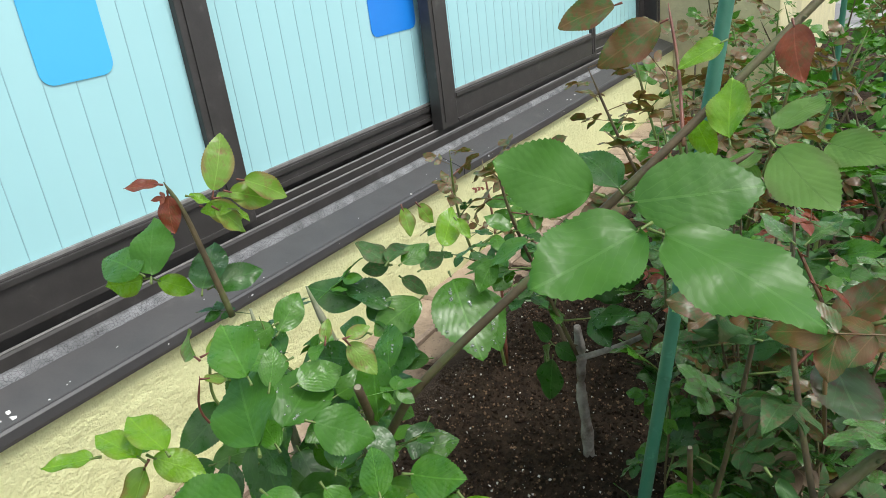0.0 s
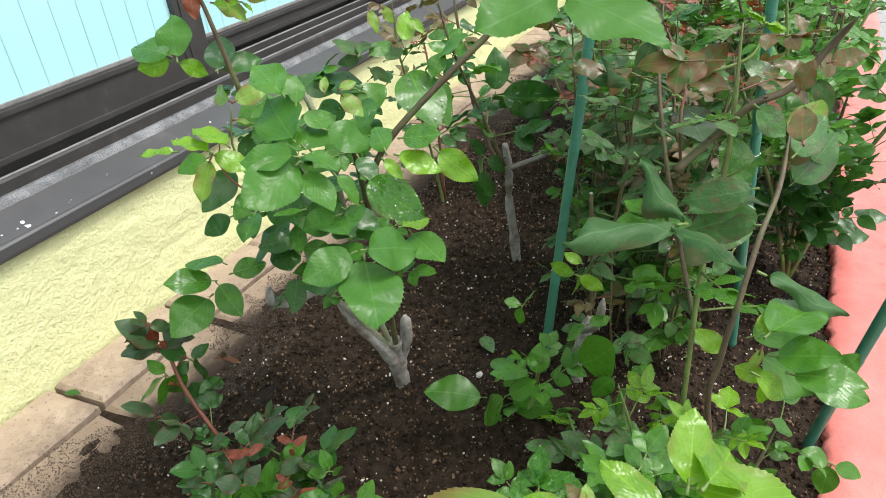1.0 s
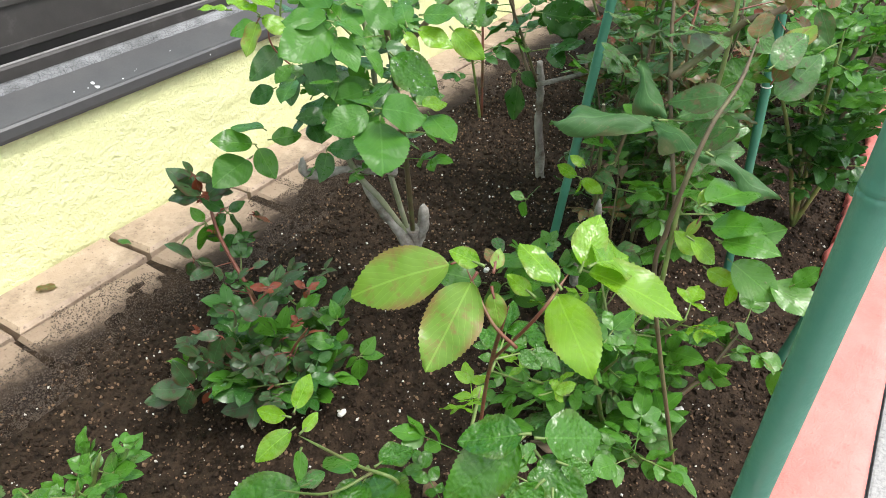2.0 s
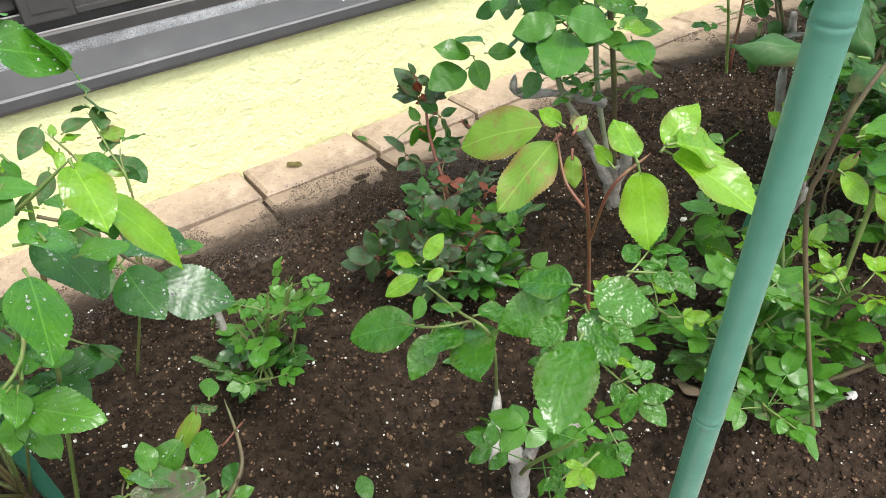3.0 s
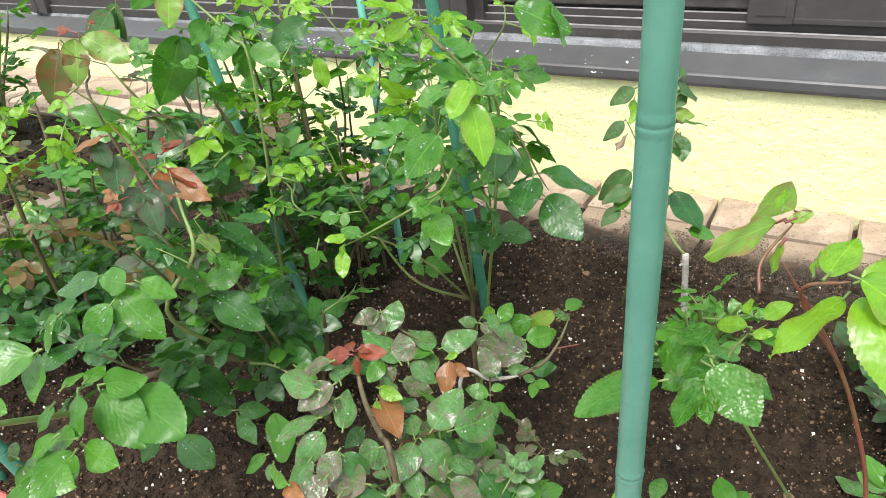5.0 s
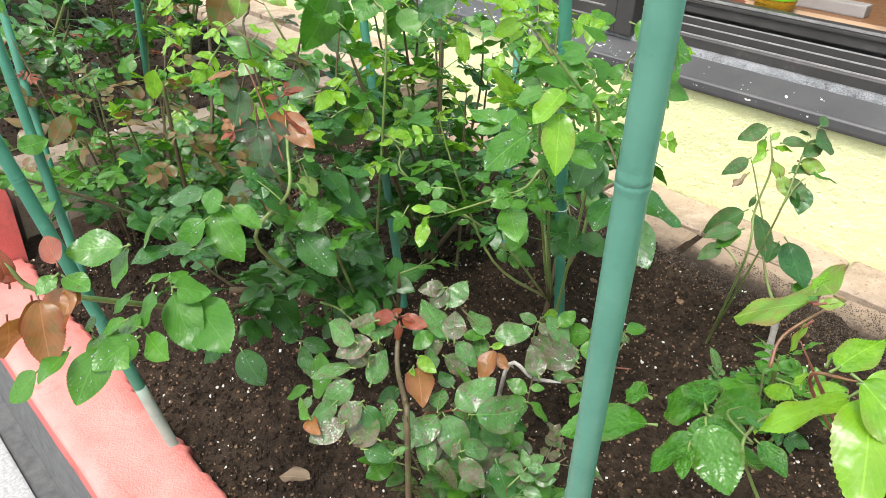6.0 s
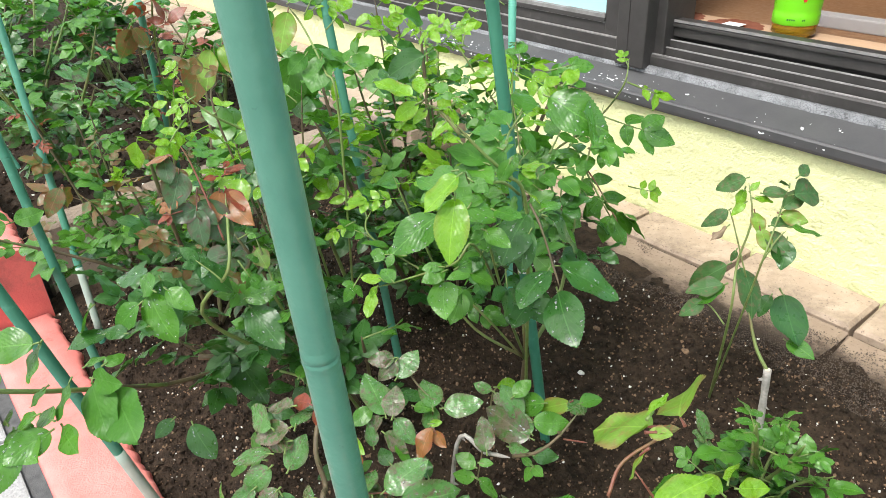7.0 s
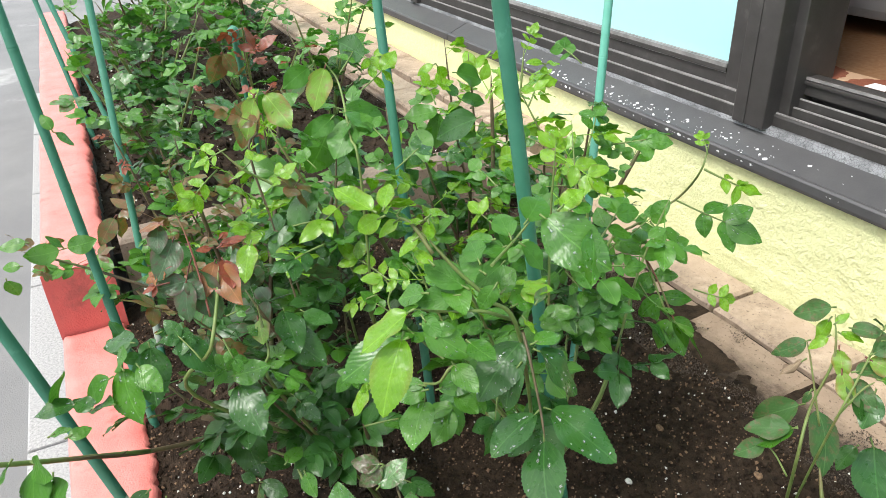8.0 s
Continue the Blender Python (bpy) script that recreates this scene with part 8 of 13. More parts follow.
b = rose_bush((-0.268, -0.326, 0), "spindly rose with withered curled leaves in front of the wall")
pts = [(-0.268, -0.326, -0.020), (-0.223, -0.403, 0.184), (-0.233, -0.388, 0.236), (-0.235, -0.371, 0.282), (-0.250, -0.361, 0.315)]
cane(b, pts, 0.0017, 0.0009, M_CANE_G)
pts = [(-0.262, -0.336, 0.010), (-0.222, -0.385, 0.160), (-0.205, -0.396, 0.252), (-0.208, -0.376, 0.288), (-0.212, -0.357, 0.320)]
cane(b, pts, 0.0013, 0.0008, M_CANE_G)
pts = [(-0.221, -0.388, 0.227), (-0.247, -0.381, 0.274), (-0.257, -0.378, 0.289)]
cane(b, pts, 0.0009, 0.0006, M_CANE_G)
pts = [(-0.206, -0.396, 0.251), (-0.202, -0.380, 0.276), (-0.198, -0.372, 0.285)]
cane(b, pts, 0.0009, 0.0006, M_CANE_G)
pts = [(-0.224, -0.409, 0.176), (-0.241, -0.409, 0.189), (-0.257, -0.412, 0.196)]
cane(b, pts, 0.0009, 0.0006, M_CANE_G)
leaf(b, (-0.243, -0.379, 0.231), (-0.271, -0.412, 0.209), 1, "curl", (0.09, -0.61, 0.79), False, 1.05)
leaf(b, (-0.236, -0.392, 0.214), (-0.276, -0.419, 0.195), 1, "curl", (-0.09, -0.46, 0.88), False, 0.8)
leaf(b, (-0.239, -0.388, 0.212), (-0.252, -0.415, 0.193), 1, "mid", (-0.12, -0.54, 0.84), False, 1.1)
leaf(b, (-0.249, -0.408, 0.196), (-0.262, -0.430, 0.175), 1, "curl", (0.18, -0.73, 0.66), False, 1.05)
leaf(b, (-0.243, -0.367, 0.226), (-0.197, -0.389, 0.209), 1, "curl", (0.24, -0.26, 0.94), False, 1.1)
leaf(b, (-0.217, -0.313, 0.182), (-0.154, -0.358, 0.168), 1, "dark", (-0.03, -0.34, 0.94), False, 0.95)
leaf(b, (-0.185, -0.352, 0.150), (-0.152, -0.349, 0.143), 1, "mid", (0.20, -0.46, 0.87), False, 1.05)
leaf(b, (-0.215, -0.332, 0.184), (-0.217, -0.358, 0.177), 1, "dark", (-0.20, -0.24, 0.95), False, 1.05)
leaf(b, (-0.250, -0.362, 0.322), (-0.276, -0.374, 0.308), 1, "curl", (-0.02, -0.74, 0.67), False, 1.05)
leaf(b, (-0.246, -0.366, 0.308), (-0.242, -0.352, 0.319), 1, "young", (0.41, -0.61, 0.68), False, 0.9)
leaf(b, (-0.243, -0.363, 0.302), (-0.223, -0.357, 0.297), 1, "young", (0.34, -0.55, 0.76), False, 1.05)
leaf(b, (-0.245, -0.367, 0.299), (-0.255, -0.381, 0.281), 1, "young", (-0.08, -0.77, 0.63), False, 0.9)
leaf(b, (-0.254, -0.358, 0.309), (-0.250, -0.381, 0.290), 1, "young", (0.40, -0.56, 0.73), False, 0.8)
leaf(b, (-0.239, -0.362, 0.290), (-0.220, -0.377, 0.270), 1, "blush", (0.34, -0.56, 0.76), False, 0.9)
leaf(b, (-0.259, -0.370, 0.286), (-0.269, -0.400, 0.278), 1, "curl", (0.53, -0.37, 0.76), False, 0.9)
leaf(b, (-0.254, -0.377, 0.272), (-0.258, -0.404, 0.260), 1, "dry", (0.28, -0.43, 0.86), False, 0.8)
leaf(b, (-0.238, -0.384, 0.253), (-0.235, -0.401, 0.240), 1, "curl", (0.34, -0.52, 0.78), False, 0.7)
leaf(b, (-0.224, -0.375, 0.281), (-0.206, -0.395, 0.271), 1, "blush", (-0.09, -0.52, 0.85), False, 1.05)
leaf(b, (-0.214, -0.379, 0.286), (-0.196, -0.364, 0.300), 1, "curl", (-0.08, -0.62, 0.78), False, 1.05)
leaf(b, (-0.205, -0.368, 0.319), (-0.184, -0.329, 0.325), 1, "curl", (0.36, -0.33, 0.87), False, 1.1)
leaf(b, (-0.209, -0.371, 0.303), (-0.200, -0.346, 0.317), 1, "curl", (0.42, -0.55, 0.73), False, 1.05)
leaf(b, (-0.213, -0.368, 0.298), (-0.185, -0.359, 0.293), 1, "blush", (0.30, -0.48, 0.82), False, 1.05)
leaf(b, (-0.209, -0.362, 0.324), (-0.217, -0.344, 0.333), 1, "curl", (0.51, -0.18, 0.84), False, 0.7)
leaf(b, (-0.208, -0.355, 0.332), (-0.194, -0.328, 0.354), 1, "curl", (0.26, -0.67, 0.69), False, 0.6)
leaf(b, (-0.195, -0.377, 0.292), (-0.172, -0.352, 0.288), 1, "mid", (0.31, -0.12, 0.94), False, 1.1)
leaf(b, (-0.198, -0.367, 0.276), (-0.185, -0.392, 0.259), 1, "dark", (0.03, -0.55, 0.83), False, 1.1)
leaf(b, (-0.204, -0.376, 0.270), (-0.197, -0.396, 0.257), 1, "dark", (-0.19, -0.60, 0.78), False, 0.9)
leaf(b, (-0.239, -0.356, 0.306), (-0.216, -0.350, 0.313), 1, "curl", (-0.03, -0.68, 0.73), False, 1.05)
leaf(b, (-0.219, -0.376, 0.277), (-0.188, -0.384, 0.274), 1, "curl", (-0.08, -0.66, 0.74), False, 1.05)

b = rose_bush((-0.165, -0.40, 0), "low rose with a grey thorny stub and round leaves")
pts = [(-0.165, -0.400, -0.030), (-0.168, -0.402, 0.070), (-0.172, -0.404, 0.144)]
cane(b, pts, 0.0044, 0.0038, M_BARK, knobs=0.5, thorns=8, cut=True, name="trunk")
pts = [(-0.150, -0.420, 0.000), (-0.140, -0.460, 0.080), (-0.135, -0.490, 0.150)]
cane(b, pts, 0.003, 0.002, M_CANE_G)
sprout(b, pts, 0.15, 0.0143, 0.055, 5, ("dark", "mid", "mid",), rise=(0,55), wet=0.3)
pts = [(-0.150, -0.420, 0.000), (-0.120, -0.440, 0.070), (-0.100, -0.460, 0.130)]
cane(b, pts, 0.003, 0.002, M_CANE_G)
sprout(b, pts, 0.15, 0.0143, 0.050, 5, ("dark", "mid", "mid",), rise=(0,55), wet=0.3)
pts = [(-0.160, -0.420, 0.000), (-0.170, -0.480, 0.050), (-0.160, -0.520, 0.080)]
cane(b, pts, 0.003, 0.002, M_CANE_G)
sprout(b, pts, 0.15, 0.0161, 0.055, 5, ("mid", "sick", "mid",), rise=(0,55), wet=0.3)
pts = [(-0.170, -0.404, 0.140), (-0.190, -0.400, 0.160), (-0.210, -0.390, 0.190)]
cane(b, pts, 0.002, 0.0015, M_CANE_G)
pts = [(-0.130, -0.454, -0.010), (-0.107, -0.450, 0.060), (-0.073, -0.445, 0.100)]
cane(b, pts, 0.0022, 0.0013, M_CANE_G)
sprout(b, pts, 0.25, 0.0189, 0.052, 5, ("dark", "mid", "mid",), rise=(0,45), wet=0.3)
pts = [(-0.141, -0.445, -0.010), (-0.143, -0.418, 0.048), (-0.145, -0.381, 0.080)]
cane(b, pts, 0.0022, 0.0013, M_CANE_G)
sprout(b, pts, 0.25, 0.0189, 0.052, 5, ("dark", "mid", "mid",), rise=(0,45), wet=0.3)
pts = [(-0.147, -0.448, -0.010), (-0.151, -0.442, 0.052), (-0.162, -0.428, 0.087)]
cane(b, pts, 0.0022, 0.0013, M_CANE_G)
sprout(b, pts, 0.25, 0.0189, 0.052, 5, ("dark", "mid", "mid",), rise=(0,45), wet=0.3)

b = rose_bush((-0.27, -0.78, 0), "low rose with mildewed blotched leaves and red tips")
pts = [(-0.271, -0.857, -0.010), (-0.266, -0.867, 0.202), (-0.283, -0.855, 0.215), (-0.294, -0.853, 0.241), (-0.311, -0.837, 0.262)]
cane(b, pts, 0.0025, 0.0017, M_CANE_B, thorns=3)
pts = [(-0.285, -0.745, -0.010), (-0.299, -0.715, 0.151), (-0.273, -0.704, 0.154), (-0.250, -0.695, 0.159)]
cane(b, pts, 0.0022, 0.0018, M_BARK, thorns=3)
pts = [(-0.253, -0.688, 0.153), (-0.233, -0.679, 0.168), (-0.226, -0.661, 0.179), (-0.223, -0.639, 0.196)]
cane(b, pts, 0.002, 0.0009, M_CANE_B, thorns=3)
pts = [(-0.236, -0.641, 0.156), (-0.214, -0.635, 0.164)]
cane(b, pts, 0.0009, 0.0007, M_CANE_R, thorns=0)
pts = [(-0.283, -0.844, 0.174), (-0.286, -0.829, 0.182), (-0.282, -0.818, 0.179), (-0.267, -0.813, 0.189), (-0.257, -0.803, 0.186)]
cane(b, pts, 0.0011, 0.0007, M_CANE_R, thorns=0)
pts = [(-0.273, -0.706, 0.161), (-0.267, -0.720, 0.128)]
cane(b, pts, 0.0008, 0.0006, M_CANE_B, thorns=0)
pts = [(-0.471, -0.800, 0.179), (-0.459, -0.784, 0.168), (-0.428, -0.780, 0.157), (-0.410, -0.770, 0.145)]
cane(b, pts, 0.0014, 0.0009, M_CANE_G, thorns=0)
pts = [(-0.375, -0.715, 0.210), (-0.361, -0.718, 0.198), (-0.339, -0.720, 0.192), (-0.318, -0.707, 0.173)]
cane(b, pts, 0.0012, 0.0008, M_CANE_B, thorns=0)
pts = [(-0.306, -0.667, 0.158), (-0.306, -0.662, 0.180), (-0.298, -0.650, 0.187)]
cane(b, pts, 0.0009, 0.0006, M_CANE_B, thorns=0)
leaf(b, (-0.309, -0.838, 0.271), (-0.294, -0.826, 0.278), 1, "red", (0.12, -0.61, 0.78), False, 1.05)
leaf(b, (-0.311, -0.836, 0.269), (-0.288, -0.832, 0.272), 1, "red", (-0.05, -0.46, 0.88), False, 1.05)
leaf(b, (-0.305, -0.843, 0.275), (-0.321, -0.836, 0.279), 1, "red", (-0.07, -0.55, 0.83), False, 1.05)
leaf(b, (-0.305, -0.844, 0.273), (-0.328, -0.852, 0.271), 1, "red", (0.22, -0.73, 0.65), False, 1.05)
leaf(b, (-0.308, -0.839, 0.268), (-0.297, -0.845, 0.262), 1, "red", (0.29, -0.25, 0.92), False, 1.05)
leaf(b, (-0.313, -0.816, 0.219), (-0.292, -0.817, 0.218), 1, "young", (0.06, -0.32, 0.94), False, 1.05)
leaf(b, (-0.309, -0.822, 0.214), (-0.303, -0.835, 0.206), 1, "young", (0.28, -0.44, 0.86), False, 1.05)
leaf(b, (-0.314, -0.814, 0.209), (-0.283, -0.836, 0.208), 1, "copper", (-0.09, -0.21, 0.97), False, 1.2)
leaf(b, (-0.286, -0.749, 0.208), (-0.281, -0.771, 0.186), 1, "copper", (0.01, -0.69, 0.72), False, 1.2)
leaf(b, (-0.284, -0.751, 0.205), (-0.268, -0.752, 0.196), 1, "copper", (0.42, -0.56, 0.71), False, 1.05)
leaf(b, (-0.289, -0.753, 0.208), (-0.280, -0.744, 0.210), 1, "young", (0.35, -0.50, 0.79), False, 1.05)
leaf(b, (-0.361, -0.736, 0.199), (-0.360, -0.715, 0.221), 1, "sick", (-0.05, -0.73, 0.68), False, 1.15)
leaf(b, (-0.369, -0.725, 0.216), (-0.385, -0.747, 0.211), 1, "blight", (0.41, -0.49, 0.77), False, 1.05)
leaf(b, (-0.369, -0.724, 0.215), (-0.369, -0.745, 0.202), 1, "blight", (0.36, -0.49, 0.79), False, 1.1)
leaf(b, (-0.316, -0.776, 0.209), (-0.344, -0.765, 0.231), 1, "sick", (0.53, -0.31, 0.79), True, 1.25)
leaf(b, (-0.318, -0.725, 0.184), (-0.343, -0.714, 0.198), 1, "sick", (0.30, -0.38, 0.88), True, 1.25)
leaf(b, (-0.317, -0.719, 0.185), (-0.297, -0.696, 0.191), 1, "sick", (0.36, -0.47, 0.80), True, 1.3)
leaf(b, (-0.310, -0.775, 0.211), (-0.325, -0.755, 0.220), 1, "blight", (-0.01, -0.47, 0.88), False, 1.25)
leaf(b, (-0.342, -0.732, 0.180), (-0.318, -0.726, 0.183), 1, "mid", (0.02, -0.56, 0.83), False, 1.05)
leaf(b, (-0.316, -0.770, 0.209), (-0.289, -0.764, 0.198), 1, "sick", (0.41, -0.24, 0.88), True, 1.1)
leaf(b, (-0.314, -0.735, 0.167), (-0.327, -0.722, 0.182), 1, "sick", (0.46, -0.48, 0.75), False, 1.2)
leaf(b, (-0.333, -0.777, 0.212), (-0.336, -0.794, 0.206), 1, "mid", (0.36, -0.39, 0.85), False, 1.3)
leaf(b, (-0.323, -0.773, 0.205), (-0.328, -0.793, 0.205), 1, "blight", (0.54, -0.10, 0.84), False, 1.2)
leaf(b, (-0.318, -0.781, 0.197), (-0.293, -0.775, 0.191), 1, "blight", (0.32, -0.61, 0.72), True, 1.1)
leaf(b, (-0.305, -0.777, 0.192), (-0.287, -0.776, 0.185), 1, "mid", (0.37, -0.06, 0.92), False, 1.2)
leaf(b, (-0.315, -0.852, 0.271), (-0.335, -0.870, 0.263), 1, "blight", (0.11, -0.50, 0.86), False, 1.05)
leaf(b, (-0.305, -0.862, 0.259), (-0.323, -0.845, 0.268), 1, "sick", (-0.10, -0.55, 0.83), True, 1.1)
leaf(b, (-0.313, -0.874, 0.261), (-0.350, -0.874, 0.261), 1, "sick", (-0.01, -0.64, 0.77), False, 1.05)
leaf(b, (-0.309, -0.861, 0.260), (-0.327, -0.878, 0.246), 1, "blight", (-0.00, -0.62, 0.78), False, 1.2)
leaf(b, (-0.306, -0.864, 0.250), (-0.323, -0.884, 0.244), 1, "blight", (0.45, -0.61, 0.66), False, 1.05)
leaf(b, (-0.312, -0.878, 0.241), (-0.329, -0.895, 0.243), 1, "sick", (0.31, -0.15, 0.94), True, 1.4)
leaf(b, (-0.298, -0.877, 0.231), (-0.303, -0.860, 0.248), 1, "sick", (0.48, -0.53, 0.70), True, 1.4)
leaf(b, (-0.302, -0.874, 0.246), (-0.319, -0.861, 0.251), 1, "blight", (0.16, -0.14, 0.98), False, 1.05)
leaf(b, (-0.336, -0.876, 0.214), (-0.382, -0.898, 0.196), 1, "satin", (0.01, -0.68, 0.73), True, 1.15)
leaf(b, (-0.379, -0.877, 0.176), (-0.395, -0.894, 0.169), 1, "mid", (0.08, -0.46, 0.89), False, 1.05)
leaf(b, (-0.375, -0.878, 0.170), (-0.374, -0.887, 0.159), 1, "sick", (0.08, -0.71, 0.70), False, 1.05)
leaf(b, (-0.445, -0.794, 0.180), (-0.456, -0.776, 0.189), 1, "mid", (0.16, -0.36, 0.92), False, 1.05)
leaf(b, (-0.438, -0.779, 0.172), (-0.417, -0.777, 0.164), 1, "mid", (0.40, -0.40, 0.83), False, 1.2)
leaf(b, (-0.308, -0.882, 0.236), (-0.313, -0.906, 0.220), 1, "sick", (0.31, -0.59, 0.75), True, 1.15)
leaf(b, (-0.311, -0.896, 0.221), (-0.309, -0.917, 0.218), 1, "sick", (0.45, -0.14, 0.88), False, 1.2)
leaf(b, (-0.295, -0.884, 0.225), (-0.301, -0.905, 0.211), 1, "blight", (0.22, -0.59, 0.78), True, 1.1)
leaf(b, (-0.296, -0.886, 0.222), (-0.275, -0.885, 0.211), 1, "dark", (0.35, -0.71, 0.62), True, 1.3)
leaf(b, (-0.270, -0.869, 0.223), (-0.291, -0.880, 0.215), 1, "sick", (0.05, -0.67, 0.74), True, 1.3)
leaf(b, (-0.311, -0.921, 0.217), (-0.329, -0.918, 0.219), 1, "mid", (-0.06, -0.76, 0.65), False, 1.2)
leaf(b, (-0.321, -0.919, 0.212), (-0.301, -0.920, 0.212), 1, "copper", (-0.03, -0.64, 0.77), False, 1.05)
leaf(b, (-0.297, -0.898, 0.212), (-0.302, -0.921, 0.205), 1, "blight", (0.58, -0.37, 0.73), True, 1.2)
leaf(b, (-0.267, -0.891, 0.209), (-0.303, -0.899, 0.207), 1, "blight", (0.09, -0.58, 0.81), True, 1.4)
leaf(b, (-0.279, -0.901, 0.199), (-0.262, -0.888, 0.200), 1, "dark", (-0.01, -0.17, 0.99), True, 1.2)
leaf(b, (-0.286, -0.906, 0.202), (-0.283, -0.892, 0.209), 1, "blight", (0.29, -0.53, 0.80), False, 1.2)
leaf(b, (-0.273, -0.829, 0.192), (-0.288, -0.814, 0.203), 1, "sick", (-0.03, -0.60, 0.80), False, 1.2)
leaf(b, (-0.267, -0.818, 0.191), (-0.258, -0.791, 0.212), 1, "sick", (0.48, -0.64, 0.60), True, 1.35)
leaf(b, (-0.253, -0.815, 0.196), (-0.222, -0.776, 0.193), 1, "sick", (0.60, -0.41, 0.68), True, 1.2)
leaf(b, (-0.250, -0.767, 0.168), (-0.232, -0.770, 0.159), 1, "dark", (0.26, -0.66, 0.70), False, 1.2)
leaf(b, (-0.276, -0.822, 0.186), (-0.274, -0.851, 0.179), 1, "sick", (0.57, -0.15, 0.81), True, 1.3)
leaf(b, (-0.274, -0.822, 0.188), (-0.245, -0.830, 0.177), 1, "sick", (0.11, -0.60, 0.79), True, 1.45)
leaf(b, (-0.274, -0.787, 0.162), (-0.260, -0.803, 0.147), 1, "dark", (0.42, -0.36, 0.83), False, 1.2)
leaf(b, (-0.264, -0.786, 0.156), (-0.241, -0.787, 0.151), 1, "dark", (0.13, -0.56, 0.82), False, 1.2)
leaf(b, (-0.256, -0.853, 0.159), (-0.274, -0.845, 0.174), 1, "sick", (0.55, -0.15, 0.82), True, 1.2)
leaf(b, (-0.244, -0.832, 0.174), (-0.233, -0.805, 0.176), 1, "sick", (0.56, -0.28, 0.78), True, 1.0)
leaf(b, (-0.245, -0.832, 0.169), (-0.222, -0.832, 0.158), 1, "blight", (0.32, -0.61, 0.73), True, 1.2)
leaf(b, (-0.251, -0.824, 0.177), (-0.248, -0.837, 0.168), 1, "blight", (-0.08, -0.63, 0.77), False, 1.05)
leaf(b, (-0.240, -0.792, 0.141), (-0.215, -0.801, 0.127), 1, "dark", (0.46, -0.10, 0.88), True, 1.4)
leaf(b, (-0.256, -0.852, 0.166), (-0.235, -0.835, 0.155), 1, "blight", (0.52, -0.06, 0.85), False, 1.05)
leaf(b, (-0.260, -0.887, 0.197), (-0.255, -0.878, 0.204), 1, "sick", (0.17, -0.65, 0.74), False, 1.05)
leaf(b, (-0.245, -0.814, 0.131), (-0.253, -0.801, 0.140), 1, "blight", (0.04, -0.60, 0.80), False, 1.05)
leaf(b, (-0.313, -0.793, 0.187), (-0.330, -0.787, 0.201), 1, "sick", (0.56, -0.18, 0.81), False, 1.1)
leaf(b, (-0.294, -0.788, 0.178), (-0.314, -0.789, 0.187), 1, "dark", (0.48, -0.26, 0.84), False, 1.1)
leaf(b, (-0.331, -0.816, 0.172), (-0.333, -0.838, 0.170), 1, "dark", (0.39, -0.12, 0.91), False, 1.1)
leaf(b, (-0.314, -0.811, 0.172), (-0.311, -0.797, 0.179), 1, "mid", (0.48, -0.47, 0.74), False, 1.05)
leaf(b, (-0.265, -0.772, 0.174), (-0.281, -0.767, 0.185), 1, "dark", (0.41, -0.47, 0.78), False, 1.05)
leaf(b, (-0.303, -0.665, 0.182), (-0.320, -0.674, 0.189), 1, "sick", (0.55, -0.45, 0.70), False, 1.05)
leaf(b, (-0.301, -0.667, 0.190), (-0.290, -0.643, 0.190), 1, "young", (0.63, -0.27, 0.73), False, 1.05)
leaf(b, (-0.286, -0.660, 0.182), (-0.279, -0.640, 0.196), 1, "mid", (-0.01, -0.58, 0.81), False, 1.1)
leaf(b, (-0.303, -0.665, 0.183), (-0.290, -0.666, 0.176), 1, "blight", (0.39, -0.55, 0.74), False, 1.05)
leaf(b, (-0.270, -0.661, 0.166), (-0.290, -0.660, 0.183), 1, "sick", (0.61, -0.30, 0.74), True, 1.4)
leaf(b, (-0.257, -0.641, 0.185), (-0.277, -0.657, 0.177), 1, "mid", (0.31, -0.71, 0.64), True, 1.4)
leaf(b, (-0.260, -0.661, 0.172), (-0.246, -0.638, 0.172), 1, "mid", (0.57, -0.29, 0.76), True, 1.4)
leaf(b, (-0.255, -0.661, 0.159), (-0.275, -0.661, 0.170), 1, "sick", (0.48, -0.39, 0.78), False, 1.3)
leaf(b, (-0.253, -0.661, 0.155), (-0.289, -0.678, 0.164), 1, "blight", (0.47, -0.59, 0.66), True, 1.3)
leaf(b, (-0.262, -0.711, 0.163), (-0.285, -0.696, 0.177), 1, "blight", (0.11, -0.59, 0.80), True, 1.3)
leaf(b, (-0.271, -0.679, 0.146), (-0.255, -0.672, 0.149), 1, "sick", (0.11, -0.58, 0.81), False, 1.2)
leaf(b, (-0.241, -0.625, 0.189), (-0.252, -0.652, 0.180), 1, "blush", (0.51, -0.48, 0.71), False, 1.2)
leaf(b, (-0.236, -0.640, 0.189), (-0.230, -0.613, 0.190), 1, "sick", (0.38, -0.15, 0.91), False, 1.1)
leaf(b, (-0.232, -0.631, 0.194), (-0.223, -0.610, 0.197), 1, "mid", (0.53, -0.39, 0.75), False, 1.2)
leaf(b, (-0.250, -0.671, 0.146), (-0.230, -0.660, 0.149), 1, "dark", (0.25, -0.68, 0.69), False, 1.2)
leaf(b, (-0.243, -0.672, 0.139), (-0.242, -0.685, 0.130), 1, "mid", (0.03, -0.65, 0.76), False, 1.2)
leaf(b, (-0.245, -0.672, 0.138), (-0.231, -0.675, 0.137), 1, "mid", (0.03, -0.45, 0.89), False, 1.2)
leaf(b, (-0.242, -0.674, 0.140), (-0.253, -0.675, 0.142), 1, "mid", (0.30, -0.54, 0.79), False, 1.2)
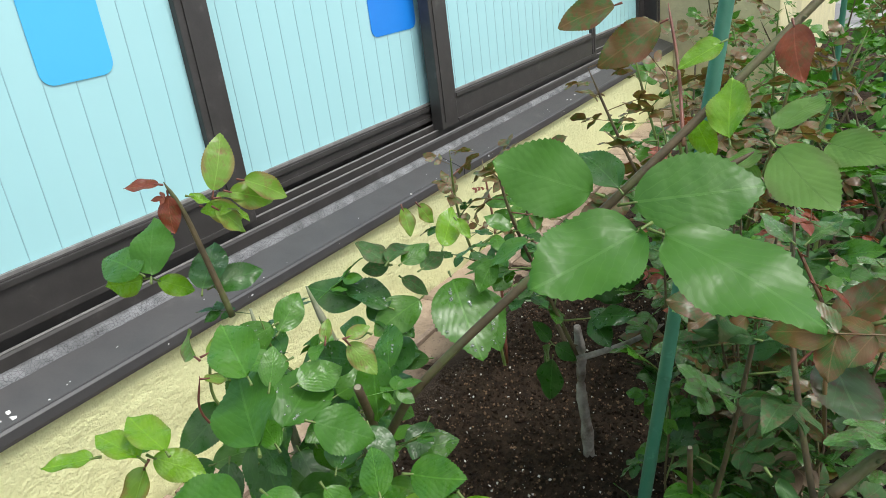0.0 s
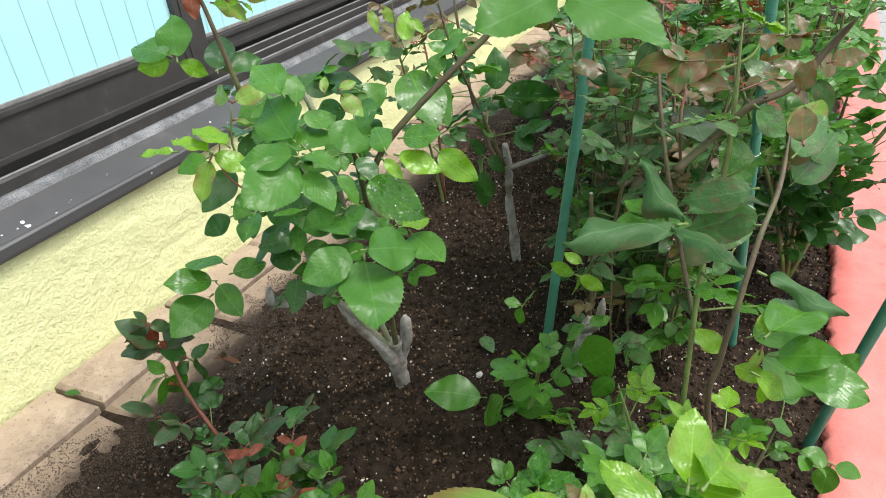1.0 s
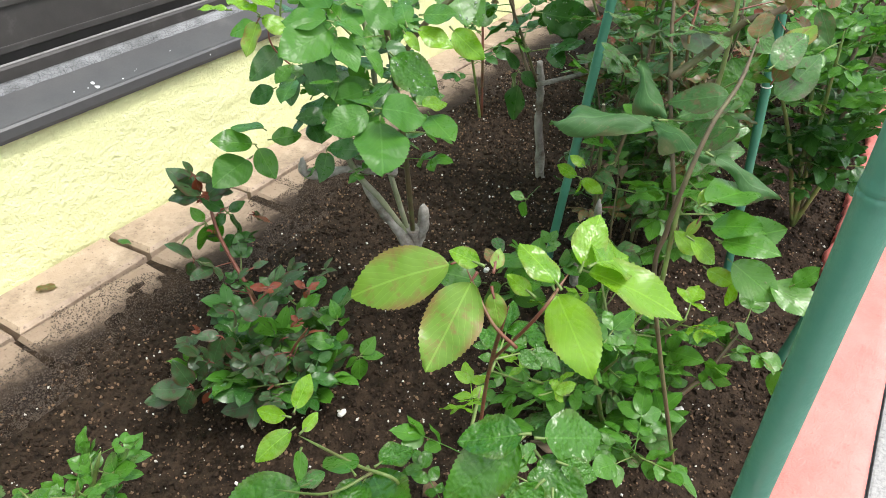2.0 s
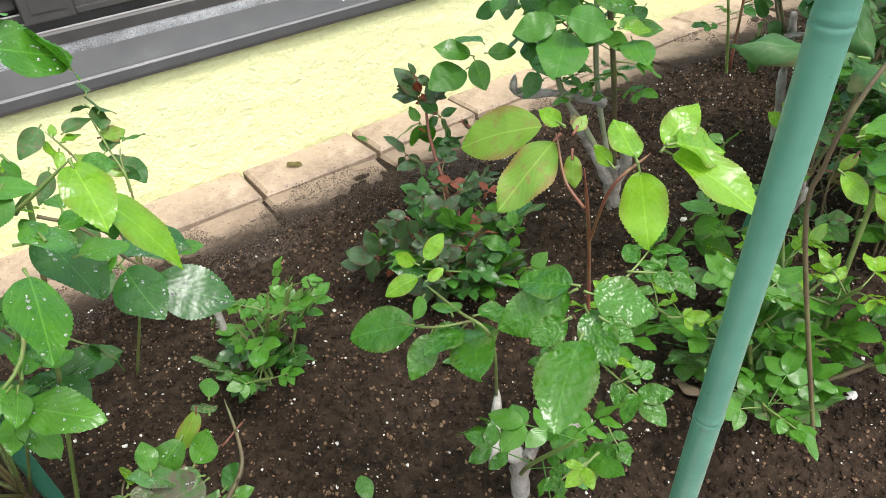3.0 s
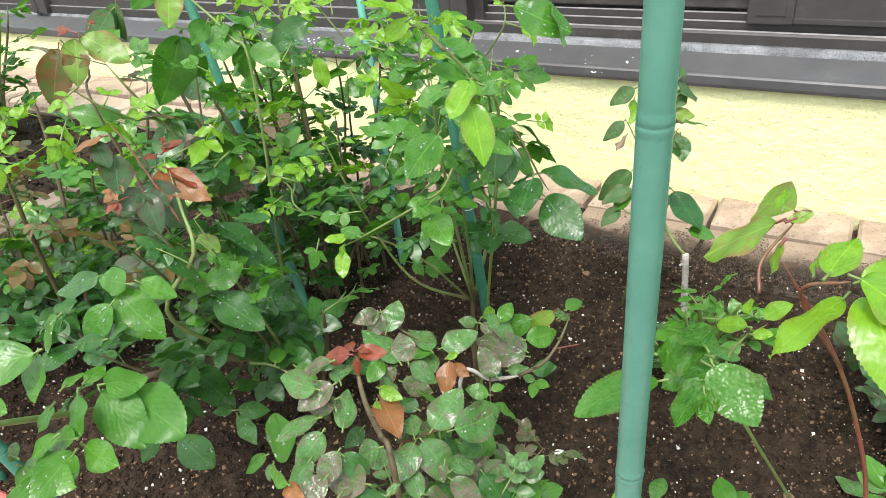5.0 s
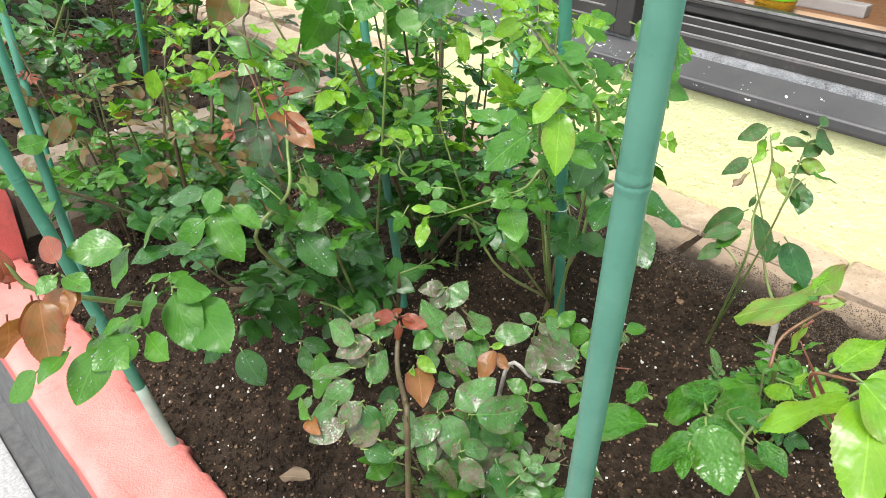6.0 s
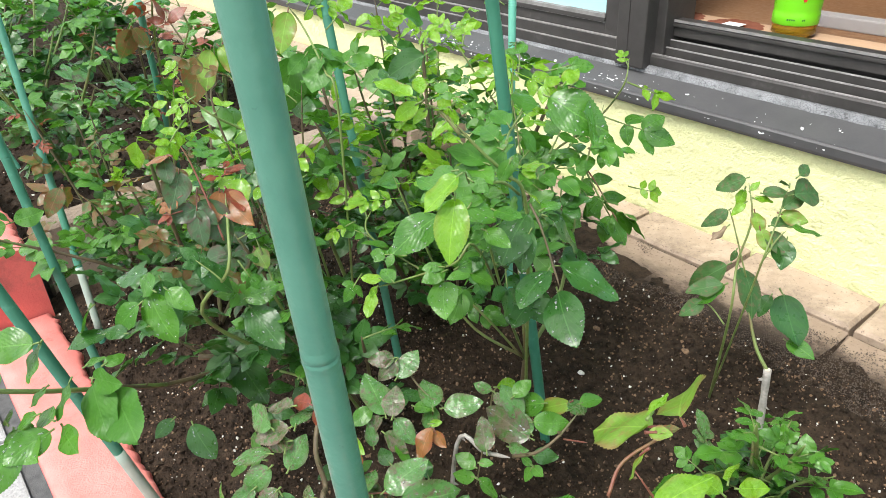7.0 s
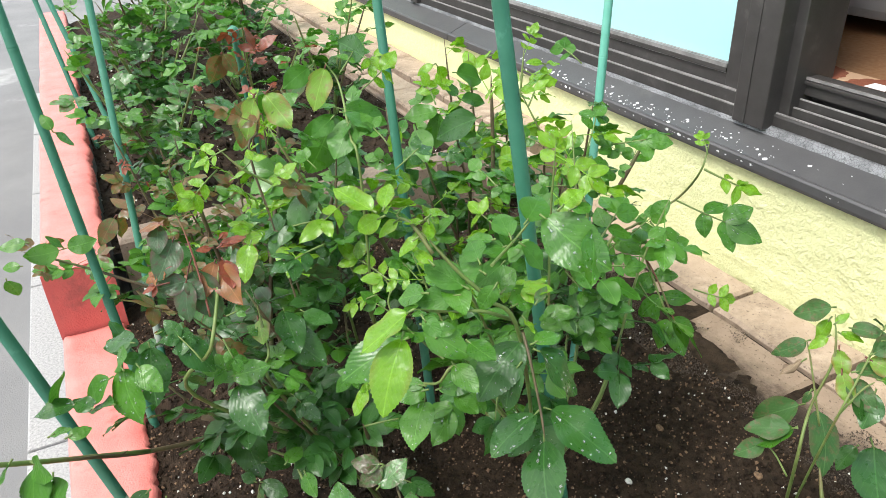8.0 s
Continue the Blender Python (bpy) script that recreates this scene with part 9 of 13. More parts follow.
leaf(b, (-0.266, -0.719, 0.150), (-0.280, -0.725, 0.153), 1, "mid", (0.40, -0.28, 0.87), False, 1.5)
leaf(b, (-0.268, -0.717, 0.154), (-0.260, -0.711, 0.155), 1, "mid", (0.31, -0.61, 0.73), False, 1.4)
leaf(b, (-0.263, -0.722, 0.143), (-0.277, -0.733, 0.144), 1, "mid", (0.45, -0.40, 0.80), False, 1.4)
leaf(b, (-0.262, -0.725, 0.146), (-0.246, -0.716, 0.138), 1, "mid", (0.50, -0.13, 0.86), True, 1.4)
for pts, kinds in (([(-0.270, -0.790, 0.000), (-0.285, -0.815, 0.070), (-0.300, -0.840, 0.150)], ("sick", "blight", "mid", "sick")),
                   ([(-0.270, -0.780, 0.000), (-0.270, -0.780, 0.080), (-0.280, -0.790, 0.160)], ("sick", "mid", "blight")),
                   ([(-0.260, -0.780, 0.000), (-0.225, -0.790, 0.070), (-0.215, -0.805, 0.140)], ("mid", "sick", "sick")),
                   ([(-0.265, -0.775, 0.000), (-0.240, -0.745, 0.070), (-0.215, -0.720, 0.110)], ("sick", "mid", "blight"))):
    cane(b, pts, 0.0016, 0.0010, M_CANE_B)
    sprout(b, pts, 0.25, 0.0105, 0.060, 5, kinds, rise=(-5, 50), wet=0.5)

b = rose_bush((-0.37, -0.56, 0), "full rose bush, bright green rain wet leaves beside a stake")
pts = [(-0.370, -0.555, -0.020), (-0.335, -0.590, 0.140), (-0.284, -0.645, 0.370), (-0.284, -0.670, 0.412), (-0.292, -0.687, 0.434), (-0.305, -0.704, 0.460)]
cane(b, pts, 0.0018, 0.0011, M_CANE_G)
pts = [(-0.280, -0.646, 0.380), (-0.264, -0.650, 0.368), (-0.248, -0.652, 0.341), (-0.236, -0.656, 0.327)]
cane(b, pts, 0.0011, 0.0008, M_CANE_B)
pts = [(-0.288, -0.650, 0.387), (-0.276, -0.680, 0.411), (-0.286, -0.699, 0.411), (-0.256, -0.732, 0.442)]
cane(b, pts, 0.0013, 0.0008, M_CANE_G)
pts = [(-0.297, -0.701, 0.448), (-0.309, -0.708, 0.464), (-0.316, -0.716, 0.470)]
cane(b, pts, 0.0014, 0.0009, M_CANE_G)
pts = [(-0.286, -0.666, 0.435), (-0.317, -0.632, 0.427), (-0.316, -0.618, 0.441)]
cane(b, pts, 0.0012, 0.0008, M_CANE_G)
pts = [(-0.372, -0.553, 0.130), (-0.410, -0.500, 0.220), (-0.550, -0.388, 0.284), (-0.582, -0.399, 0.325), (-0.615, -0.414, 0.373), (-0.644, -0.428, 0.422)]
cane(b, pts, 0.0019, 0.0010, M_CANE_G)
pts = [(-0.372, -0.553, 0.120), (-0.385, -0.480, 0.200), (-0.451, -0.440, 0.295), (-0.440, -0.410, 0.328), (-0.450, -0.351, 0.337), (-0.413, -0.364, 0.383), (-0.417, -0.353, 0.410)]
cane(b, pts, 0.0018, 0.0009, M_CANE_G)
pts = [(-0.433, -0.412, 0.303), (-0.410, -0.407, 0.280), (-0.381, -0.407, 0.249), (-0.368, -0.406, 0.236)]
cane(b, pts, 0.0010, 0.0007, M_CANE_R)
pts = [(-0.372, -0.555, 0.120), (-0.420, -0.600, 0.200), (-0.512, -0.650, 0.254), (-0.529, -0.647, 0.281), (-0.551, -0.666, 0.305)]
cane(b, pts, 0.0015, 0.0008, M_CANE_G)
pts = [(-0.368, -0.556, 0.120), (-0.312, -0.671, 0.332), (-0.319, -0.695, 0.327), (-0.401, -0.696, 0.272), (-0.408, -0.716, 0.271)]
cane(b, pts, 0.0013, 0.0008, M_CANE_G)
pts = [(-0.370, -0.553, -0.020), (-0.374, -0.556, 0.060), (-0.371, -0.553, 0.140)]
cane(b, pts, 0.0040, 0.0030, M_CANE_B)
pts = [(-0.372, -0.553, 0.120), (-0.430, -0.500, 0.180), (-0.500, -0.440, 0.300), (-0.560, -0.410, 0.400)]
cane(b, pts, 0.0018, 0.0009, M_CANE_G, thorns=3)
sprout(b, pts, 0.3, 0.015, 0.08, 5, ("dark", "mid", "mid", "young"), rise=(-25,45), wet=0.35, far=True)
pts = [(-0.372, -0.553, 0.120), (-0.360, -0.590, 0.200), (-0.350, -0.630, 0.320), (-0.330, -0.670, 0.420)]
cane(b, pts, 0.0018, 0.0009, M_CANE_G, thorns=3)
sprout(b, pts, 0.35, 0.014, 0.076, 5, ("dark", "mid", "mid", "young"), rise=(-25,45), wet=0.35, far=True)
pts = [(-0.372, -0.553, 0.120), (-0.430, -0.590, 0.160), (-0.470, -0.620, 0.270), (-0.480, -0.640, 0.340)]
cane(b, pts, 0.0018, 0.0009, M_CANE_G, thorns=3)
sprout(b, pts, 0.4, 0.014, 0.072, 5, ("mid", "mid", "young"), rise=(-25,45), wet=0.35, far=True)
pts = [(-0.372, -0.553, 0.120), (-0.380, -0.490, 0.180), (-0.400, -0.440, 0.300), (-0.410, -0.400, 0.370)]
cane(b, pts, 0.0018, 0.0009, M_CANE_G, thorns=3)
sprout(b, pts, 0.4, 0.016, 0.074, 5, ("dark", "mid", "mid"), rise=(-25,45), wet=0.35, far=True)
pts = [(-0.372, -0.553, 0.120), (-0.400, -0.540, 0.240), (-0.420, -0.530, 0.360), (-0.430, -0.520, 0.440)]
cane(b, pts, 0.0018, 0.0009, M_CANE_G, thorns=3)
sprout(b, pts, 0.3, 0.013, 0.08, 5, ("dark", "mid", "mid", "young"), rise=(-25,45), wet=0.35, far=True)
leaf(b, (-0.304, -0.732, 0.481), (-0.331, -0.745, 0.486), 1, "young", (0.37, -0.42, 0.83), False, 1.15)
leaf(b, (-0.305, -0.728, 0.481), (-0.319, -0.716, 0.487), 1, "young", (0.24, -0.18, 0.95), False, 1.1)
leaf(b, (-0.311, -0.717, 0.473), (-0.323, -0.702, 0.481), 1, "young", (0.25, -0.29, 0.92), False, 1.05)
leaf(b, (-0.306, -0.726, 0.477), (-0.316, -0.747, 0.467), 1, "young", (0.50, -0.53, 0.68), False, 0.9)
leaf(b, (-0.318, -0.712, 0.466), (-0.312, -0.733, 0.463), 1, "young", (0.56, 0.06, 0.82), False, 0.8)
leaf(b, (-0.302, -0.703, 0.470), (-0.312, -0.679, 0.476), 1, "young", (0.29, -0.10, 0.95), False, 0.95)
leaf(b, (-0.308, -0.701, 0.466), (-0.310, -0.712, 0.464), 1, "young", (0.48, -0.24, 0.84), False, 1.05)
leaf(b, (-0.315, -0.695, 0.463), (-0.292, -0.702, 0.459), 1, "young", (0.22, 0.10, 0.97), False, 0.7)
leaf(b, (-0.310, -0.695, 0.467), (-0.298, -0.694, 0.464), 1, "young", (0.26, -0.54, 0.80), False, 0.7)
leaf(b, (-0.305, -0.705, 0.458), (-0.306, -0.720, 0.451), 1, "young", (0.62, -0.37, 0.69), False, 1.05)
leaf(b, (-0.291, -0.703, 0.443), (-0.307, -0.710, 0.453), 1, "young", (0.58, -0.28, 0.77), False, 0.9)
leaf(b, (-0.430, -0.583, 0.377), (-0.471, -0.586, 0.383), 3, "young", (0.16, -0.67, 0.72), False, 1.05)
leaf(b, (-0.315, -0.634, 0.430), (-0.334, -0.631, 0.446), 1, "satin", (0.58, -0.36, 0.73), False, 1.15)
leaf(b, (-0.314, -0.625, 0.440), (-0.323, -0.600, 0.458), 1, "satin", (0.54, -0.36, 0.76), False, 1.2)
leaf(b, (-0.314, -0.629, 0.428), (-0.300, -0.615, 0.417), 1, "satin", (0.68, -0.15, 0.71), False, 1.15)
leaf(b, (-0.319, -0.634, 0.424), (-0.325, -0.658, 0.420), 1, "satin", (0.46, -0.26, 0.85), False, 1.05)
leaf(b, (-0.316, -0.638, 0.415), (-0.314, -0.661, 0.402), 1, "satin", (0.50, -0.37, 0.79), False, 1.1)
leaf(b, (-0.322, -0.642, 0.430), (-0.332, -0.657, 0.425), 1, "mid", (0.16, -0.37, 0.91), False, 1.05)
leaf(b, (-0.277, -0.637, 0.467), (-0.238, -0.629, 0.461), 1, "mid", (0.22, -0.42, 0.88), True, 1.25)
leaf(b, (-0.254, -0.617, 0.466), (-0.225, -0.619, 0.447), 1, "mid", (0.54, -0.10, 0.83), True, 1.2)
leaf(b, (-0.261, -0.636, 0.476), (-0.263, -0.613, 0.489), 1, "young", (0.58, -0.36, 0.73), False, 0.8)
leaf(b, (-0.258, -0.630, 0.476), (-0.257, -0.613, 0.481), 1, "mid", (0.51, -0.25, 0.82), False, 1.05)
leaf(b, (-0.285, -0.641, 0.371), (-0.268, -0.678, 0.363), 1, "dark", (0.59, 0.08, 0.81), True, 1.25)
leaf(b, (-0.271, -0.652, 0.364), (-0.266, -0.677, 0.346), 1, "dark", (0.41, -0.46, 0.78), True, 1.1)
leaf(b, (-0.266, -0.647, 0.376), (-0.242, -0.619, 0.364), 1, "dark", (0.39, 0.08, 0.92), True, 1.15)
leaf(b, (-0.268, -0.648, 0.378), (-0.265, -0.622, 0.387), 1, "mid", (0.16, -0.34, 0.93), True, 0.8)
leaf(b, (-0.252, -0.649, 0.336), (-0.243, -0.687, 0.324), 1, "dark", (-0.02, -0.30, 0.95), True, 1.1)
leaf(b, (-0.254, -0.645, 0.334), (-0.212, -0.623, 0.343), 1, "dark", (0.04, -0.47, 0.88), True, 1.1)
leaf(b, (-0.244, -0.651, 0.321), (-0.207, -0.674, 0.309), 1, "dark", (0.06, -0.42, 0.91), True, 1.15)
leaf(b, (-0.300, -0.652, 0.401), (-0.301, -0.640, 0.410), 1, "mid", (0.54, -0.45, 0.71), True, 1.2)
leaf(b, (-0.288, -0.650, 0.397), (-0.293, -0.629, 0.398), 1, "mid", (0.39, 0.04, 0.92), True, 1.15)
leaf(b, (-0.283, -0.635, 0.396), (-0.289, -0.622, 0.407), 1, "curl", (0.57, -0.35, 0.74), False, 0.8)
leaf(b, (-0.289, -0.641, 0.386), (-0.268, -0.639, 0.380), 1, "young", (0.26, 0.04, 0.97), False, 0.6)
leaf(b, (-0.258, -0.739, 0.428), (-0.234, -0.761, 0.411), 1, "young", (0.19, -0.46, 0.87), False, 1.3)
leaf(b, (-0.259, -0.731, 0.440), (-0.258, -0.767, 0.432), 1, "young", (0.24, -0.19, 0.95), False, 1.05)
leaf(b, (-0.258, -0.728, 0.436), (-0.237, -0.727, 0.430), 1, "satin", (0.24, -0.52, 0.82), False, 0.8)
leaf(b, (-0.292, -0.723, 0.396), (-0.287, -0.768, 0.388), 1, "mid", (0.30, -0.13, 0.95), True, 1.1)
leaf(b, (-0.292, -0.715, 0.404), (-0.267, -0.699, 0.392), 1, "mid", (0.52, -0.17, 0.84), True, 1.1)
leaf(b, (-0.280, -0.710, 0.398), (-0.284, -0.696, 0.408), 1, "mid", (0.43, -0.41, 0.80), False, 1.05)
leaf(b, (-0.286, -0.682, 0.422), (-0.305, -0.703, 0.436), 1, "satin", (0.54, 0.07, 0.84), False, 1.1)
leaf(b, (-0.286, -0.688, 0.420), (-0.300, -0.713, 0.418), 1, "satin", (0.41, -0.32, 0.86), False, 1.1)
leaf(b, (-0.282, -0.672, 0.432), (-0.305, -0.684, 0.440), 1, "satin", (0.51, -0.51, 0.69), False, 1.1)
leaf(b, (-0.284, -0.675, 0.439), (-0.307, -0.672, 0.447), 1, "satin", (0.22, -0.47, 0.86), False, 1.05)
leaf(b, (-0.304, -0.689, 0.424), (-0.275, -0.693, 0.417), 1, "mid", (0.10, -0.60, 0.79), False, 1.05)
leaf(b, (-0.292, -0.707, 0.424), (-0.311, -0.725, 0.420), 1, "mid", (0.17, -0.39, 0.91), False, 1.05)
leaf(b, (-0.282, -0.664, 0.424), (-0.274, -0.680, 0.414), 1, "mid", (0.68, -0.11, 0.72), False, 1.05)
leaf(b, (-0.273, -0.703, 0.382), (-0.247, -0.697, 0.376), 1, "mid", (0.26, -0.34, 0.90), True, 1.05)
leaf(b, (-0.276, -0.691, 0.393), (-0.251, -0.682, 0.389), 1, "mid", (0.14, 0.06, 0.99), False, 1.05)
leaf(b, (-0.319, -0.700, 0.324), (-0.324, -0.722, 0.322), 1, "mid", (0.42, -0.20, 0.88), True, 1.05)
leaf(b, (-0.325, -0.701, 0.314), (-0.292, -0.721, 0.304), 1, "mid", (0.11, -0.31, 0.94), True, 1.1)
leaf(b, (-0.317, -0.696, 0.323), (-0.311, -0.672, 0.332), 1, "mid", (0.60, -0.39, 0.70), True, 1.05)
leaf(b, (-0.321, -0.701, 0.326), (-0.329, -0.716, 0.330), 1, "mid", (0.67, -0.13, 0.73), True, 1.05)
leaf(b, (-0.313, -0.685, 0.319), (-0.292, -0.677, 0.314), 1, "mid", (0.37, -0.45, 0.81), False, 1.05)
leaf(b, (-0.408, -0.707, 0.274), (-0.420, -0.719, 0.286), 1, "young", (0.62, 0.10, 0.78), False, 1.05)
leaf(b, (-0.410, -0.716, 0.269), (-0.399, -0.746, 0.256), 1, "young", (0.28, -0.28, 0.92), False, 0.75)
leaf(b, (-0.410, -0.713, 0.271), (-0.405, -0.731, 0.266), 1, "young", (0.52, -0.10, 0.85), False, 0.7)
leaf(b, (-0.398, -0.702, 0.274), (-0.419, -0.702, 0.281), 1, "mid", (0.26, -0.31, 0.91), False, 1.05)
leaf(b, (-0.298, -0.655, 0.315), (-0.267, -0.677, 0.294), 3, "dark", (0.59, 0.08, 0.81), False, 1.05)
leaf(b, (-0.315, -0.662, 0.332), (-0.304, -0.685, 0.324), 3, "dark", (0.61, 0.01, 0.79), False, 1.05)
leaf(b, (-0.519, -0.644, 0.285), (-0.575, -0.681, 0.315), 7, "young", (0.59, -0.30, 0.75), False, 1.1)
leaf(b, (-0.526, -0.662, 0.276), (-0.539, -0.698, 0.263), 5, "young", (0.18, -0.39, 0.90), False, 1.05)
leaf(b, (-0.516, -0.618, 0.282), (-0.547, -0.635, 0.311), 5, "mid", (0.61, 0.19, 0.77), False, 1.1)
leaf(b, (-0.513, -0.649, 0.253), (-0.534, -0.675, 0.277), 5, "mid", (0.63, 0.17, 0.76), False, 1.05)
leaf(b, (-0.522, -0.650, 0.275), (-0.534, -0.624, 0.295), 3, "mid", (0.44, -0.40, 0.80), False, 1.05)
leaf(b, (-0.418, -0.672, 0.283), (-0.451, -0.695, 0.282), 5, "mid", (0.22, -0.35, 0.91), True, 1.1)
leaf(b, (-0.441, -0.711, 0.269), (-0.426, -0.739, 0.260), 3, "mid", (0.65, 0.10, 0.75), True, 1.05)
leaf(b, (-0.411, -0.360, 0.401), (-0.431, -0.353, 0.420), 5, "young", (0.63, -0.23, 0.74), False, 1.1)
leaf(b, (-0.409, -0.364, 0.387), (-0.368, -0.326, 0.367), 5, "young", (0.51, -0.10, 0.86), False, 0.9)
leaf(b, (-0.450, -0.353, 0.335), (-0.382, -0.304, 0.312), 5, "mid", (0.56, -0.44, 0.71), True, 1.15)
leaf(b, (-0.439, -0.396, 0.327), (-0.391, -0.390, 0.303), 5, "mid", (0.45, -0.42, 0.79), False, 1.1)
leaf(b, (-0.437, -0.403, 0.298), (-0.350, -0.414, 0.222), 7, "mid", (0.59, -0.37, 0.72), True, 1.05)
leaf(b, (-0.373, -0.393, 0.281), (-0.347, -0.355, 0.268), 5, "young", (0.66, -0.22, 0.72), False, 0.95)
leaf(b, (-0.520, -0.384, 0.380), (-0.473, -0.352, 0.400), 5, "mid", (0.06, -0.57, 0.82), False, 1.05)
leaf(b, (-0.444, -0.423, 0.280), (-0.406, -0.471, 0.229), 5, "mid", (0.43, -0.48, 0.77), False, 1.1)
leaf(b, (-0.428, -0.421, 0.281), (-0.387, -0.416, 0.248), 5, "mid", (0.63, -0.21, 0.75), False, 1.05)
leaf(b, (-0.441, -0.422, 0.315), (-0.431, -0.384, 0.347), 5, "mid", (0.36, -0.66, 0.66), False, 1.1)
leaf(b, (-0.452, -0.426, 0.304), (-0.442, -0.467, 0.282), 5, "mid", (0.61, -0.25, 0.76), True, 1.15)
leaf(b, (-0.398, -0.498, 0.344), (-0.419, -0.440, 0.383), 5, "mid", (0.57, -0.30, 0.76), False, 1.1)
leaf(b, (-0.397, -0.490, 0.325), (-0.373, -0.458, 0.327), 5, "mid", (0.58, -0.49, 0.65), False, 1.1)
leaf(b, (-0.405, -0.514, 0.284), (-0.349, -0.513, 0.269), 5, "mid", (0.23, -0.51, 0.83), False, 1.1)
leaf(b, (-0.424, -0.533, 0.293), (-0.375, -0.532, 0.278), 5, "mid", (0.26, -0.48, 0.84), False, 1.1)
leaf(b, (-0.424, -0.497, 0.343), (-0.422, -0.536, 0.320), 5, "dark", (0.61, -0.38, 0.70), False, 1.1)
leaf(b, (-0.416, -0.514, 0.316), (-0.379, -0.502, 0.295), 5, "mid", (0.50, -0.03, 0.87), True, 1.1)
leaf(b, (-0.445, -0.570, 0.305), (-0.439, -0.610, 0.284), 5, "dark", (0.62, -0.29, 0.73), False, 1.1)
leaf(b, (-0.427, -0.461, 0.402), (-0.413, -0.449, 0.406), 3, "mid", (0.36, -0.61, 0.70), False, 1.05)
leaf(b, (-0.637, -0.444, 0.358), (-0.622, -0.470, 0.331), 1, "young", (0.19, -0.65, 0.74), False, 1.1)
leaf(b, (-0.611, -0.433, 0.405), (-0.654, -0.386, 0.438), 5, "young", (0.23, -0.41, 0.88), False, 1.1)
leaf(b, (-0.628, -0.430, 0.413), (-0.670, -0.438, 0.437), 5, "young", (0.50, -0.48, 0.72), False, 1.05)
leaf(b, (-0.564, -0.383, 0.362), (-0.600, -0.338, 0.405), 5, "mid", (0.66, -0.17, 0.73), True, 1.1)
leaf(b, (-0.590, -0.406, 0.338), (-0.588, -0.372, 0.366), 5, "mid", (0.52, -0.56, 0.65), False, 1.05)
leaf(b, (-0.602, -0.410, 0.355), (-0.635, -0.440, 0.372), 5, "mid", (0.63, -0.33, 0.70), False, 1.05)
leaf(b, (-0.569, -0.409, 0.332), (-0.559, -0.336, 0.326), 5, "mid", (0.69, -0.04, 0.72), False, 1.1)
leaf(b, (-0.602, -0.369, 0.446), (-0.642, -0.384, 0.470), 5, "satin", (0.56, -0.36, 0.74), False, 1.05)
leaf(b, (-0.574, -0.396, 0.313), (-0.599, -0.435, 0.312), 5, "mid", (0.59, -0.38, 0.71), False, 1.1)
leaf(b, (-0.593, -0.556, 0.435), (-0.633, -0.551, 0.458), 5, "young", (0.51, 0.08, 0.86), False, 1.1)
leaf(b, (-0.605, -0.557, 0.447), (-0.612, -0.527, 0.452), 3, "young", (0.77, 0.08, 0.63), False, 1.05)
leaf(b, (-0.599, -0.533, 0.463), (-0.596, -0.493, 0.458), 1, "satin", (0.53, 0.08, 0.84), False, 1.05)
leaf(b, (-0.576, -0.512, 0.419), (-0.601, -0.549, 0.399), 1, "dark", (0.24, -0.58, 0.77), False, 1.2)
leaf(b, (-0.621, -0.568, 0.405), (-0.585, -0.580, 0.385), 1, "mid", (0.23, -0.60, 0.77), False, 1.05)
leaf(b, (-0.583, -0.510, 0.389), (-0.576, -0.555, 0.382), 5, "dark", (0.58, -0.04, 0.82), True, 1.05)
leaf(b, (-0.440, -0.573, 0.407), (-0.485, -0.576, 0.418), 5, "mid", (0.25, -0.13, 0.96), False, 1.05)
leaf(b, (-0.473, -0.559, 0.408), (-0.430, -0.567, 0.399), 5, "mid", (0.21, 0.01, 0.98), True, 1.05)

b = rose_bush((-0.52, -0.70, 0), "dark wet rose bush with copper red shoots by the kerb")
pts = [(-0.500, -0.680, -0.020), (-0.510, -0.720, 0.100), (-0.530, -0.780, 0.150), (-0.560, -0.850, 0.170)]
cane(b, pts, 0.0043, 0.0032, M_CANE_B, thorns=4, name="trunk")
sprout(b, pts, 0.45, 0.034, 0.090, 5, ("dark", "dark",), rise=(-20,40), wet=0.6)
pts = [(-0.530, -0.700, 0.050), (-0.560, -0.740, 0.180), (-0.580, -0.780, 0.290)]
cane(b, pts, 0.0029, 0.0018, M_CANE_B, thorns=3)
sprout(b, pts, 0.3, 0.026, 0.080, 5, ("dark", "dark", "plum",), rise=(-10,50), wet=0.6)
pts = [(-0.500, -0.690, 0.050), (-0.470, -0.700, 0.120), (-0.450, -0.715, 0.190)]
cane(b, pts, 0.0029, 0.0018, M_CANE_B, thorns=3)
sprout(b, pts, 0.3, 0.030, 0.080, 5, ("dark", "dark", "mid",), rise=(-20,40), wet=0.5)
pts = [(-0.540, -0.800, 0.150), (-0.500, -0.900, 0.200), (-0.450, -0.950, 0.260)]
cane(b, pts, 0.0029, 0.0014, M_CANE_B, thorns=3)
pts = [(-0.500, -0.900, 0.200), (-0.429, -1.002, 0.298), (-0.443, -1.041, 0.318), (-0.447, -1.052, 0.341)]
cane(b, pts, 0.0022, 0.0016, M_CANE_G, thorns=3)
pts = [(-0.510, -0.720, 0.100), (-0.486, -0.851, 0.255), (-0.463, -0.831, 0.313), (-0.481, -0.817, 0.342), (-0.496, -0.807, 0.369)]
cane(b, pts, 0.0021, 0.0013, M_CANE_G)
pts = [(-0.500, -0.690, 0.020), (-0.472, -0.784, 0.244), (-0.494, -0.781, 0.273), (-0.518, -0.780, 0.308)]
cane(b, pts, 0.0017, 0.0010, M_CANE_G)
